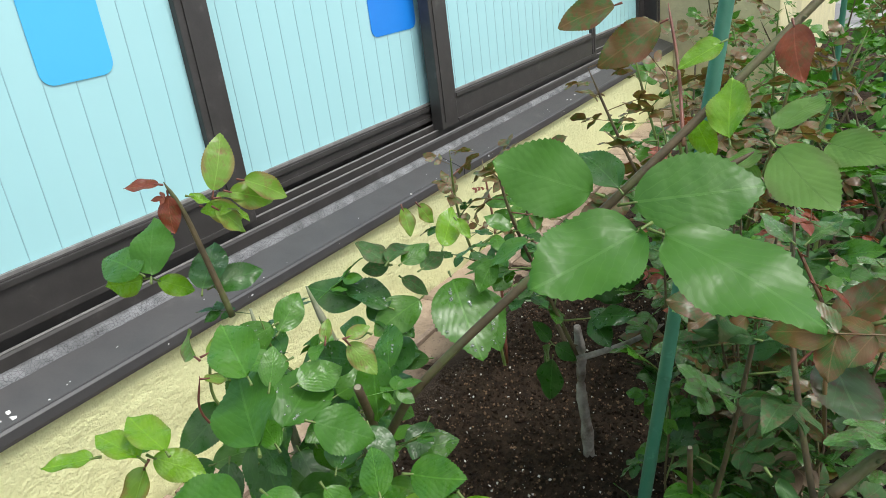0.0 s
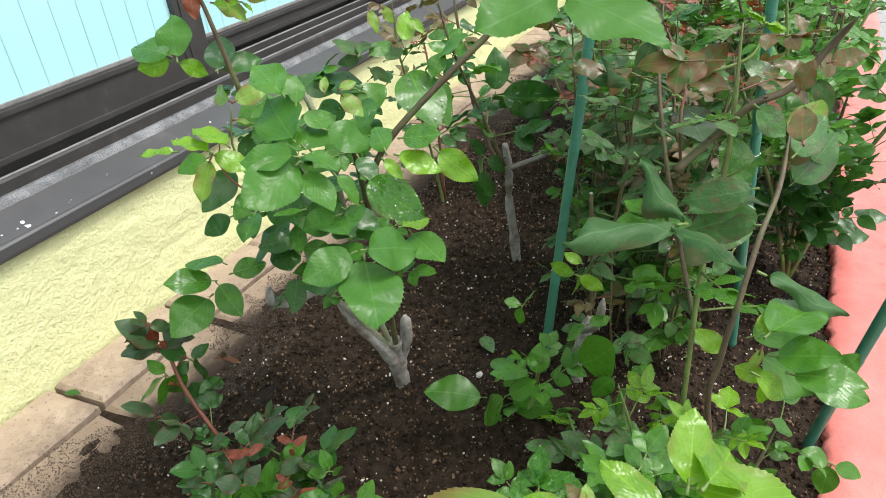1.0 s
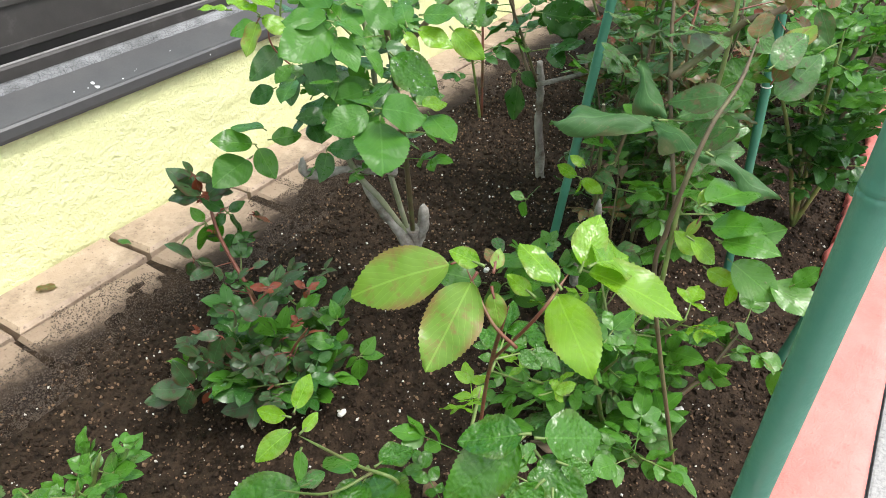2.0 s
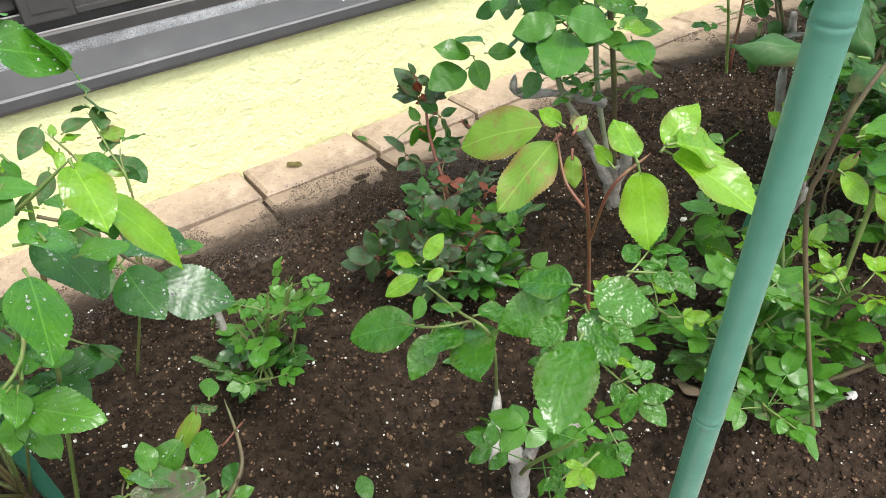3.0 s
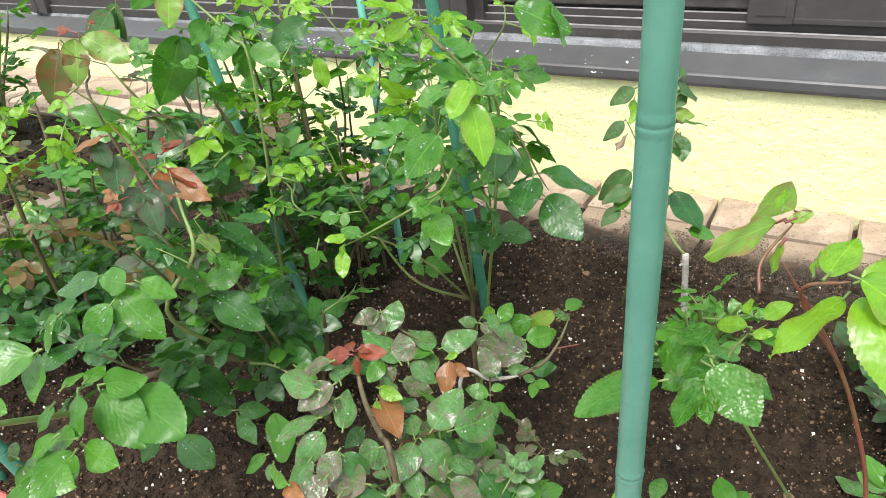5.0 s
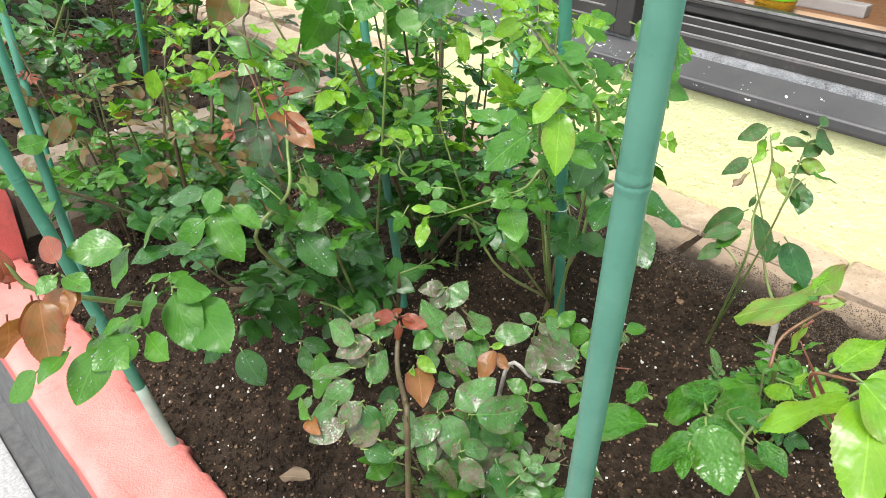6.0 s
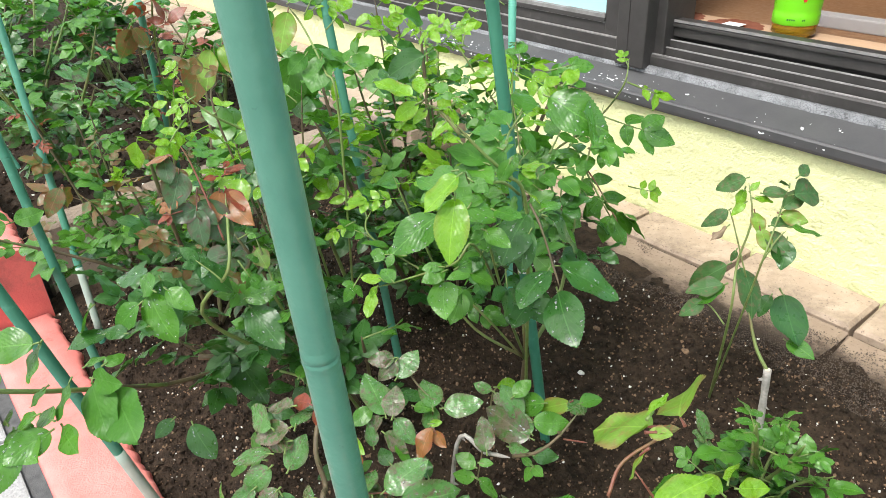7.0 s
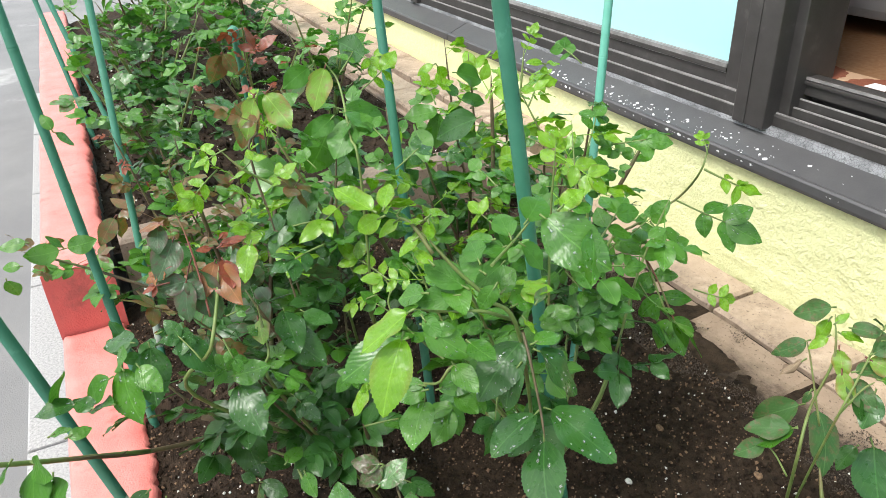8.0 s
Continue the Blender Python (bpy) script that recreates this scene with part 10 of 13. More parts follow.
pts = [(-0.580, -0.660, 0.050), (-0.600, -0.670, 0.200), (-0.623, -0.697, 0.347), (-0.639, -0.725, 0.369), (-0.643, -0.750, 0.389), (-0.654, -0.769, 0.412)]
cane(b, pts, 0.0018, 0.0011, M_CANE_G)
pts = [(-0.477, -0.824, 0.335), (-0.497, -0.824, 0.369), (-0.512, -0.826, 0.399), (-0.519, -0.829, 0.413)]
cane(b, pts, 0.0010, 0.0007, M_CANE_R)
pts = [(-0.560, -0.660, 0.100), (-0.529, -0.665, 0.395), (-0.547, -0.665, 0.438), (-0.604, -0.652, 0.469), (-0.613, -0.661, 0.490)]
cane(b, pts, 0.0015, 0.0009, M_CANE_G)
pts = [(-0.620, -0.680, 0.050), (-0.675, -0.733, 0.361), (-0.692, -0.720, 0.410), (-0.702, -0.712, 0.446)]
cane(b, pts, 0.0016, 0.0009, M_CANE_B)
pts = [(-0.520, -0.700, 0.050), (-0.540, -0.760, 0.160), (-0.540, -0.810, 0.260), (-0.535, -0.840, 0.310)]
cane(b, pts, 0.0018, 0.0009, M_CANE_B, thorns=3)
sprout(b, pts, 0.3, 0.012, 0.076, 5, ("dark", "dark", "plum", "bronze"), rise=(-20,50), wet=0.55, far=True)
pts = [(-0.510, -0.700, 0.050), (-0.490, -0.750, 0.150), (-0.480, -0.790, 0.230), (-0.470, -0.800, 0.280)]
cane(b, pts, 0.0018, 0.0009, M_CANE_B, thorns=3)
sprout(b, pts, 0.3, 0.013, 0.074, 5, ("dark", "dark", "mid"), rise=(-25,45), wet=0.55, far=True)
pts = [(-0.530, -0.700, 0.050), (-0.570, -0.720, 0.170), (-0.610, -0.730, 0.280), (-0.640, -0.735, 0.360)]
cane(b, pts, 0.0018, 0.0009, M_CANE_B, thorns=3)
sprout(b, pts, 0.3, 0.012, 0.078, 5, ("dark", "mid", "plum", "young"), rise=(-20,50), wet=0.55, far=True)
pts = [(-0.540, -0.800, 0.120), (-0.570, -0.860, 0.190), (-0.590, -0.890, 0.240)]
cane(b, pts, 0.0018, 0.0009, M_CANE_B, thorns=3)
sprout(b, pts, 0.2, 0.013, 0.08, 5, ("dark", "dark", "dark"), rise=(-20,50), wet=0.55, far=True)
pts = [(-0.540, -0.690, 0.050), (-0.590, -0.680, 0.200), (-0.610, -0.670, 0.320), (-0.610, -0.660, 0.410)]
cane(b, pts, 0.0018, 0.0009, M_CANE_B, thorns=3)
sprout(b, pts, 0.3, 0.013, 0.08, 5, ("dark", "dark", "mid", "mid"), rise=(-20,50), wet=0.55, far=True)
leaf(b, (-0.508, -0.806, 0.367), (-0.473, -0.807, 0.352), 1, "copper", (0.38, -0.31, 0.87), False, 1.25)
leaf(b, (-0.509, -0.807, 0.369), (-0.480, -0.821, 0.362), 1, "copper", (0.24, -0.03, 0.97), False, 1.1)
leaf(b, (-0.509, -0.802, 0.369), (-0.477, -0.798, 0.360), 1, "red", (0.27, -0.06, 0.96), False, 1.1)
leaf(b, (-0.504, -0.805, 0.381), (-0.503, -0.780, 0.394), 1, "red", (0.52, -0.41, 0.75), False, 1.0)
leaf(b, (-0.505, -0.807, 0.382), (-0.503, -0.825, 0.386), 1, "red", (0.54, 0.24, 0.81), False, 0.8)
leaf(b, (-0.504, -0.800, 0.385), (-0.499, -0.781, 0.382), 1, "red", (0.30, 0.05, 0.95), False, 0.8)
leaf(b, (-0.503, -0.802, 0.389), (-0.510, -0.792, 0.394), 1, "red", (0.49, -0.11, 0.86), False, 0.8)
leaf(b, (-0.516, -0.876, 0.303), (-0.480, -0.874, 0.274), 1, "dark", (0.62, -0.17, 0.77), True, 1.15)
leaf(b, (-0.498, -0.885, 0.317), (-0.529, -0.915, 0.312), 1, "dark", (0.19, -0.35, 0.91), True, 1.0)
leaf(b, (-0.480, -0.855, 0.328), (-0.454, -0.835, 0.308), 1, "dark", (0.65, -0.10, 0.75), True, 1.1)
leaf(b, (-0.477, -0.868, 0.333), (-0.478, -0.857, 0.335), 1, "dark", (0.61, -0.09, 0.79), True, 1.05)
leaf(b, (-0.457, -0.839, 0.308), (-0.484, -0.859, 0.338), 5, "dark", (0.71, 0.10, 0.70), True, 1.1)
leaf(b, (-0.513, -0.825, 0.374), (-0.475, -0.846, 0.351), 3, "plum", (0.51, -0.03, 0.86), False, 1.2)
leaf(b, (-0.509, -0.827, 0.369), (-0.471, -0.833, 0.342), 1, "plum", (0.56, -0.17, 0.81), False, 1.1)
leaf(b, (-0.521, -0.834, 0.392), (-0.494, -0.850, 0.383), 1, "plum", (0.24, -0.11, 0.96), False, 1.15)
leaf(b, (-0.510, -0.840, 0.409), (-0.528, -0.854, 0.415), 1, "copper", (0.36, -0.08, 0.93), False, 1.1)
leaf(b, (-0.523, -0.843, 0.407), (-0.504, -0.851, 0.394), 1, "plum", (0.60, 0.14, 0.79), False, 1.1)
leaf(b, (-0.501, -0.840, 0.377), (-0.500, -0.868, 0.370), 5, "copper", (0.66, -0.15, 0.74), False, 0.9)
leaf(b, (-0.496, -0.847, 0.365), (-0.496, -0.871, 0.366), 3, "red", (0.59, 0.01, 0.81), False, 0.9)
leaf(b, (-0.467, -0.819, 0.317), (-0.446, -0.812, 0.294), 5, "mid", (0.67, 0.25, 0.70), True, 1.1)
leaf(b, (-0.476, -0.812, 0.332), (-0.474, -0.793, 0.338), 3, "mid", (0.55, -0.32, 0.77), True, 1.05)
leaf(b, (-0.519, -0.757, 0.297), (-0.483, -0.760, 0.277), 1, "dark", (0.50, 0.24, 0.83), True, 1.3)
leaf(b, (-0.513, -0.743, 0.293), (-0.481, -0.721, 0.286), 1, "dark", (0.32, -0.17, 0.93), False, 0.9)
leaf(b, (-0.514, -0.762, 0.279), (-0.471, -0.743, 0.274), 1, "dark", (0.16, -0.15, 0.97), True, 1.1)
leaf(b, (-0.523, -0.781, 0.293), (-0.488, -0.784, 0.284), 1, "blush", (0.18, -0.39, 0.90), False, 1.05)
leaf(b, (-0.492, -0.786, 0.263), (-0.476, -0.818, 0.249), 3, "dark", (0.23, -0.31, 0.92), True, 1.1)
leaf(b, (-0.478, -0.777, 0.244), (-0.444, -0.759, 0.222), 5, "dark", (0.63, -0.33, 0.70), True, 1.1)
leaf(b, (-0.496, -0.777, 0.282), (-0.515, -0.791, 0.295), 3, "mid", (0.46, 0.18, 0.87), True, 1.05)
leaf(b, (-0.549, -0.769, 0.358), (-0.530, -0.787, 0.335), 1, "young", (0.66, -0.22, 0.72), False, 1.1)
leaf(b, (-0.540, -0.704, 0.339), (-0.517, -0.759, 0.342), 5, "dark", (0.34, 0.18, 0.92), True, 1.2)
leaf(b, (-0.600, -0.694, 0.335), (-0.637, -0.755, 0.317), 5, "dark", (0.32, -0.45, 0.83), False, 1.1)
leaf(b, (-0.638, -0.677, 0.360), (-0.612, -0.714, 0.344), 1, "dark", (0.37, -0.15, 0.92), True, 1.25)
leaf(b, (-0.647, -0.660, 0.387), (-0.606, -0.650, 0.374), 1, "dark", (0.36, -0.51, 0.78), True, 1.15)
leaf(b, (-0.609, -0.663, 0.363), (-0.628, -0.630, 0.374), 3, "dark", (0.41, -0.07, 0.91), True, 1.1)
leaf(b, (-0.600, -0.660, 0.307), (-0.588, -0.704, 0.291), 5, "dark", (0.63, -0.10, 0.77), True, 1.05)
leaf(b, (-0.651, -0.761, 0.411), (-0.654, -0.795, 0.398), 5, "young", (0.57, -0.34, 0.75), False, 1.1)
leaf(b, (-0.661, -0.773, 0.387), (-0.627, -0.819, 0.367), 5, "young", (0.65, 0.18, 0.73), False, 0.9)
leaf(b, (-0.639, -0.751, 0.391), (-0.649, -0.725, 0.405), 3, "young", (0.61, -0.19, 0.77), False, 1.05)
leaf(b, (-0.706, -0.713, 0.445), (-0.690, -0.736, 0.408), 1, "blush", (0.68, -0.45, 0.58), False, 1.25)
leaf(b, (-0.718, -0.702, 0.442), (-0.672, -0.695, 0.421), 1, "blush", (0.41, -0.43, 0.80), False, 1.2)
leaf(b, (-0.695, -0.702, 0.424), (-0.692, -0.675, 0.445), 1, "mid", (0.28, -0.61, 0.74), False, 1.05)
leaf(b, (-0.693, -0.717, 0.446), (-0.716, -0.725, 0.454), 3, "red", (0.41, -0.32, 0.85), False, 1.05)
leaf(b, (-0.697, -0.704, 0.446), (-0.704, -0.688, 0.457), 3, "red", (0.82, -0.01, 0.57), False, 0.8)
leaf(b, (-0.564, -0.654, 0.452), (-0.534, -0.693, 0.420), 1, "satin", (0.43, -0.33, 0.84), False, 0.85)
leaf(b, (-0.556, -0.670, 0.459), (-0.541, -0.633, 0.451), 1, "satin", (0.26, 0.11, 0.96), False, 0.85)
leaf(b, (-0.561, -0.673, 0.455), (-0.553, -0.699, 0.440), 1, "satin", (0.64, -0.21, 0.73), False, 1.05)
leaf(b, (-0.555, -0.661, 0.449), (-0.545, -0.673, 0.440), 1, "satin", (0.32, -0.37, 0.87), False, 1.05)
leaf(b, (-0.616, -0.659, 0.488), (-0.603, -0.676, 0.456), 1, "blush", (0.77, -0.39, 0.50), False, 1.2)
leaf(b, (-0.621, -0.671, 0.488), (-0.614, -0.709, 0.469), 1, "satin", (0.84, -0.12, 0.53), False, 0.9)
leaf(b, (-0.590, -0.626, 0.493), (-0.624, -0.646, 0.506), 1, "dark", (0.55, -0.49, 0.68), False, 1.2)
leaf(b, (-0.582, -0.638, 0.467), (-0.605, -0.591, 0.487), 5, "young", (0.76, 0.10, 0.64), False, 1.1)
leaf(b, (-0.596, -0.653, 0.482), (-0.617, -0.620, 0.510), 5, "mid", (0.51, -0.35, 0.79), False, 1.05)
leaf(b, (-0.525, -0.636, 0.429), (-0.556, -0.649, 0.454), 5, "mid", (0.66, -0.12, 0.75), False, 1.1)
leaf(b, (-0.517, -0.635, 0.409), (-0.526, -0.595, 0.431), 5, "dark", (0.40, -0.36, 0.84), True, 1.1)
leaf(b, (-0.545, -0.701, 0.414), (-0.562, -0.714, 0.433), 3, "mid", (0.72, 0.09, 0.68), True, 1.05)
leaf(b, (-0.447, -1.052, 0.253), (-0.455, -1.077, 0.231), 1, "mid", (0.60, -0.15, 0.78), False, 1.03)
leaf(b, (-0.444, -1.044, 0.314), (-0.445, -1.046, 0.277), 1, "copper", (0.62, 0.29, 0.73), False, 1.18)
leaf(b, (-0.449, -1.060, 0.303), (-0.452, -1.067, 0.257), 1, "copper", (0.66, 0.22, 0.72), False, 1.18)
leaf(b, (-0.447, -1.054, 0.322), (-0.446, -1.050, 0.352), 1, "red", (0.63, -0.03, 0.77), False, 1.03)
leaf(b, (-0.444, -1.046, 0.327), (-0.451, -1.064, 0.335), 1, "red", (0.44, -0.07, 0.89), False, 1.03)
leaf(b, (-0.401, -0.955, 0.294), (-0.346, -0.960, 0.281), 1, "satin", (0.12, -0.61, 0.78), False, 0.90)
leaf(b, (-0.412, -0.963, 0.301), (-0.366, -0.990, 0.289), 1, "satin", (-0.05, -0.46, 0.88), False, 0.90)
leaf(b, (-0.409, -0.976, 0.310), (-0.391, -1.000, 0.295), 1, "satin", (-0.07, -0.55, 0.83), False, 0.85)
leaf(b, (-0.406, -0.966, 0.305), (-0.373, -0.948, 0.313), 1, "satin", (0.22, -0.73, 0.65), False, 0.9)
leaf(b, (-0.409, -0.991, 0.311), (-0.408, -1.011, 0.304), 1, "satin", (0.29, -0.25, 0.92), False, 0.85)
leaf(b, (-0.457, -0.951, 0.276), (-0.457, -0.932, 0.282), 1, "mid", (0.06, -0.32, 0.94), False, 1.1)
leaf(b, (-0.465, -0.963, 0.276), (-0.463, -0.948, 0.283), 1, "mid", (0.28, -0.44, 0.86), False, 1.2)
leaf(b, (-0.387, -0.997, 0.296), (-0.411, -1.008, 0.292), 1, "mid", (-0.09, -0.21, 0.97), False, 1.1)
leaf(b, (-0.417, -1.021, 0.284), (-0.381, -1.018, 0.287), 1, "mid", (0.01, -0.69, 0.72), True, 1.4)
leaf(b, (-0.404, -1.023, 0.296), (-0.418, -1.026, 0.302), 1, "mid", (0.42, -0.56, 0.71), False, 1.1)
leaf(b, (-0.462, -0.905, 0.316), (-0.469, -0.936, 0.299), 1, "satin", (0.35, -0.50, 0.79), True, 0.90)
leaf(b, (-0.469, -0.939, 0.325), (-0.496, -0.962, 0.298), 1, "satin", (-0.05, -0.73, 0.68), True, 0.90)
leaf(b, (-0.471, -0.897, 0.319), (-0.439, -0.903, 0.297), 1, "mid", (0.41, -0.49, 0.77), True, 1.35)
leaf(b, (-0.450, -0.896, 0.326), (-0.489, -0.910, 0.334), 1, "satin", (0.36, -0.49, 0.79), True, 0.85)
leaf(b, (-0.461, -0.887, 0.322), (-0.436, -0.876, 0.309), 1, "mid", (0.53, -0.31, 0.79), True, 1.0)
leaf(b, (-0.459, -0.896, 0.181), (-0.433, -0.899, 0.170), 1, "dark", (0.30, -0.38, 0.88), True, 1.4)
leaf(b, (-0.486, -0.818, 0.131), (-0.498, -0.827, 0.130), 1, "dark", (0.36, -0.47, 0.80), True, 1.5)
leaf(b, (-0.491, -0.815, 0.126), (-0.469, -0.801, 0.133), 1, "dark", (-0.01, -0.47, 0.88), True, 1.3)
leaf(b, (-0.489, -0.815, 0.124), (-0.470, -0.830, 0.113), 1, "dark", (0.02, -0.56, 0.83), True, 1.4)
leaf(b, (-0.539, -0.819, 0.169), (-0.490, -0.818, 0.147), 1, "dark", (0.41, -0.24, 0.88), True, 1.1)
leaf(b, (-0.496, -0.809, 0.144), (-0.485, -0.791, 0.149), 1, "dark", (0.46, -0.48, 0.75), True, 1.3)
leaf(b, (-0.529, -0.815, 0.173), (-0.529, -0.848, 0.158), 1, "dark", (0.36, -0.39, 0.85), True, 1.2)
leaf(b, (-0.470, -0.935, 0.295), (-0.473, -0.964, 0.294), 1, "dark", (0.54, -0.10, 0.84), True, 1.2)
leaf(b, (-0.454, -0.924, 0.297), (-0.473, -0.938, 0.293), 1, "dark", (0.32, -0.61, 0.72), True, 1.2)
leaf(b, (-0.468, -0.906, 0.186), (-0.462, -0.926, 0.182), 1, "dark", (0.37, -0.06, 0.92), True, 1.2)
leaf(b, (-0.508, -0.787, 0.175), (-0.499, -0.770, 0.184), 1, "mid", (0.11, -0.50, 0.86), False, 1.3)
leaf(b, (-0.445, -0.909, 0.302), (-0.467, -0.925, 0.289), 1, "dark", (-0.10, -0.55, 0.83), False, 1.1)
leaf(b, (-0.471, -0.836, 0.262), (-0.485, -0.832, 0.265), 1, "mid", (-0.01, -0.64, 0.77), False, 1.05)
leaf(b, (-0.479, -0.814, 0.260), (-0.442, -0.812, 0.262), 1, "dark", (-0.00, -0.62, 0.78), True, 1.4)
leaf(b, (-0.476, -0.821, 0.271), (-0.463, -0.800, 0.282), 1, "mid", (0.45, -0.61, 0.66), True, 1.3)
leaf(b, (-0.389, -0.999, 0.289), (-0.382, -1.026, 0.285), 1, "mid", (0.40, -0.05, 0.92), True, 1.45)
leaf(b, (-0.391, -1.022, 0.294), (-0.379, -1.041, 0.272), 1, "mid", (0.56, -0.44, 0.70), True, 1.35)
leaf(b, (-0.402, -1.039, 0.293), (-0.383, -1.064, 0.287), 1, "mid", (0.26, -0.05, 0.96), False, 0.95)
leaf(b, (-0.395, -0.994, 0.286), (-0.365, -0.992, 0.283), 1, "mid", (0.12, -0.62, 0.78), False, 1.1)
leaf(b, (-0.391, -1.003, 0.304), (-0.399, -1.021, 0.298), 1, "mid", (0.18, -0.37, 0.91), False, 1.1)
leaf(b, (-0.408, -1.023, 0.330), (-0.413, -1.048, 0.309), 1, "copper", (0.18, -0.65, 0.74), False, 1.5)
leaf(b, (-0.417, -1.022, 0.326), (-0.406, -1.036, 0.319), 1, "copper", (0.26, -0.27, 0.93), False, 1.1)
leaf(b, (-0.424, -1.044, 0.325), (-0.393, -1.052, 0.303), 1, "copper", (0.48, -0.31, 0.82), False, 1.2)
leaf(b, (-0.415, -1.030, 0.344), (-0.442, -1.027, 0.359), 1, "red", (0.39, -0.52, 0.76), False, 0.9)
leaf(b, (-0.422, -1.029, 0.336), (-0.416, -1.046, 0.330), 1, "mid", (0.53, -0.05, 0.85), False, 1.05)
leaf(b, (-0.425, -1.027, 0.332), (-0.406, -1.022, 0.327), 1, "mid", (0.35, -0.49, 0.80), False, 1.2)
leaf(b, (-0.406, -0.987, 0.348), (-0.433, -1.020, 0.335), 1, "mid", (0.45, -0.63, 0.63), False, 0.9)
leaf(b, (-0.417, -0.984, 0.343), (-0.410, -1.004, 0.326), 1, "mid", (0.16, -0.60, 0.78), False, 1.1)

b = rose_bush((-0.68, -0.44, 0), "dense dark green rose bush behind the stakes")
pts = [(-0.660, -0.480, -0.020), (-0.660, -0.460, 0.150), (-0.680, -0.440, 0.300), (-0.700, -0.430, 0.420)]
cane(b, pts, 0.0036, 0.0022, M_CANE_B, thorns=3)
sprout(b, pts, 0.25, 0.0181, 0.084, 5, ("dark", "mid", "young",), rise=(-20,50), far=True)
pts = [(-0.660, -0.480, 0.000), (-0.600, -0.400, 0.150), (-0.570, -0.340, 0.280), (-0.560, -0.300, 0.360)]
cane(b, pts, 0.0036, 0.0022, M_CANE_B, thorns=3)
sprout(b, pts, 0.25, 0.0181, 0.076, 5, ("dark", "dark", "mid",), rise=(-20,50), far=True)
pts = [(-0.660, -0.480, 0.000), (-0.620, -0.560, 0.150), (-0.600, -0.620, 0.280), (-0.600, -0.660, 0.380)]
cane(b, pts, 0.0036, 0.0022, M_CANE_B, thorns=3)
sprout(b, pts, 0.25, 0.0181, 0.084, 5, ("dark", "dark", "mid", "young",), rise=(-20,50), far=True)
pts = [(-0.680, -0.460, 0.000), (-0.750, -0.500, 0.150), (-0.800, -0.520, 0.280), (-0.830, -0.520, 0.360)]
cane(b, pts, 0.0036, 0.0022, M_CANE_B, thorns=3)
sprout(b, pts, 0.25, 0.0181, 0.084, 5, ("dark", "dark", "mid",), rise=(-20,50), far=True)
pts = [(-0.680, -0.460, 0.100), (-0.740, -0.380, 0.220), (-0.780, -0.340, 0.340), (-0.800, -0.320, 0.420)]
cane(b, pts, 0.0029, 0.0014, M_CANE_G, thorns=3)
sprout(b, pts, 0.3, 0.0198, 0.076, 5, ("dark", "mid", "young",), rise=(-20,50), far=True)
pts = [(-0.620, -0.620, 0.100), (-0.640, -0.660, 0.280), (-0.675, -0.713, 0.420)]
cane(b, pts, 0.0029, 0.0014, M_CANE_G)
sprout(b, pts, 0.3, 0.0248, 0.084, 5, ("dark", "mid", "bronze",), rise=(-10,40), far=True)
leaf(b, (-0.630, -0.648, 0.438), (-0.643, -0.685, 0.386), 1, "mid", (0.76, 0.03, 0.65), False, 1.18)
leaf(b, (-0.630, -0.648, 0.438), (-0.634, -0.661, 0.374), 1, "mid", (0.79, -0.47, 0.40), False, 1.18)
leaf(b, (-0.630, -0.648, 0.438), (-0.614, -0.603, 0.424), 1, "mid", (0.56, 0.06, 0.83), False, 1.18)
leaf(b, (-0.630, -0.648, 0.438), (-0.636, -0.667, 0.446), 1, "mid", (0.36, 0.30, 0.88), False, 1.18)
leaf(b, (-0.746, -0.707, 0.433), (-0.750, -0.727, 0.386), 1, "bronze", (0.72, -0.42, 0.55), False, 1.23)
leaf(b, (-0.746, -0.705, 0.435), (-0.741, -0.684, 0.398), 1, "mid", (0.83, -0.34, 0.43), False, 1.18)
leaf(b, (-0.732, -0.642, 0.454), (-0.742, -0.687, 0.434), 1, "curl", (0.19, -0.55, 0.81), False, 1.03)
leaf(b, (-0.732, -0.642, 0.454), (-0.730, -0.636, 0.419), 1, "curl", (0.42, 0.30, 0.85), False, 1.03)
leaf(b, (-0.731, -0.638, 0.463), (-0.734, -0.652, 0.425), 1, "curl", (0.31, -0.36, 0.88), False, 1.03)
leaf(b, (-0.724, -0.606, 0.469), (-0.719, -0.585, 0.483), 1, "mid", (0.76, -0.43, 0.49), False, 1.27)
leaf(b, (-0.700, -0.499, 0.389), (-0.690, -0.450, 0.353), 1, "mid", (0.56, -0.05, 0.83), False, 1.03)
leaf(b, (-0.700, -0.499, 0.389), (-0.704, -0.515, 0.346), 1, "mid", (0.56, -0.61, 0.56), False, 1.03)
leaf(b, (-0.700, -0.499, 0.389), (-0.710, -0.541, 0.380), 1, "mid", (0.67, 0.08, 0.74), False, 1.03)
leaf(b, (-0.696, -0.477, 0.400), (-0.689, -0.446, 0.389), 1, "dark", (0.91, -0.03, 0.42), False, 1.03)
leaf(b, (-0.696, -0.477, 0.400), (-0.699, -0.490, 0.423), 1, "dark", (0.47, -0.16, 0.87), False, 1.03)
leaf(b, (-0.711, -0.548, 0.373), (-0.715, -0.564, 0.346), 1, "young", (0.36, -0.07, 0.93), False, 1.03)
leaf(b, (-0.717, -0.575, 0.460), (-0.720, -0.589, 0.448), 1, "young", (0.74, -0.29, 0.60), False, 1.03)
leaf(b, (-0.717, -0.575, 0.460), (-0.713, -0.554, 0.470), 1, "young", (0.55, -0.70, 0.46), False, 1.03)
leaf(b, (-0.717, -0.575, 0.460), (-0.712, -0.550, 0.444), 1, "young", (0.50, -0.43, 0.76), False, 1.03)
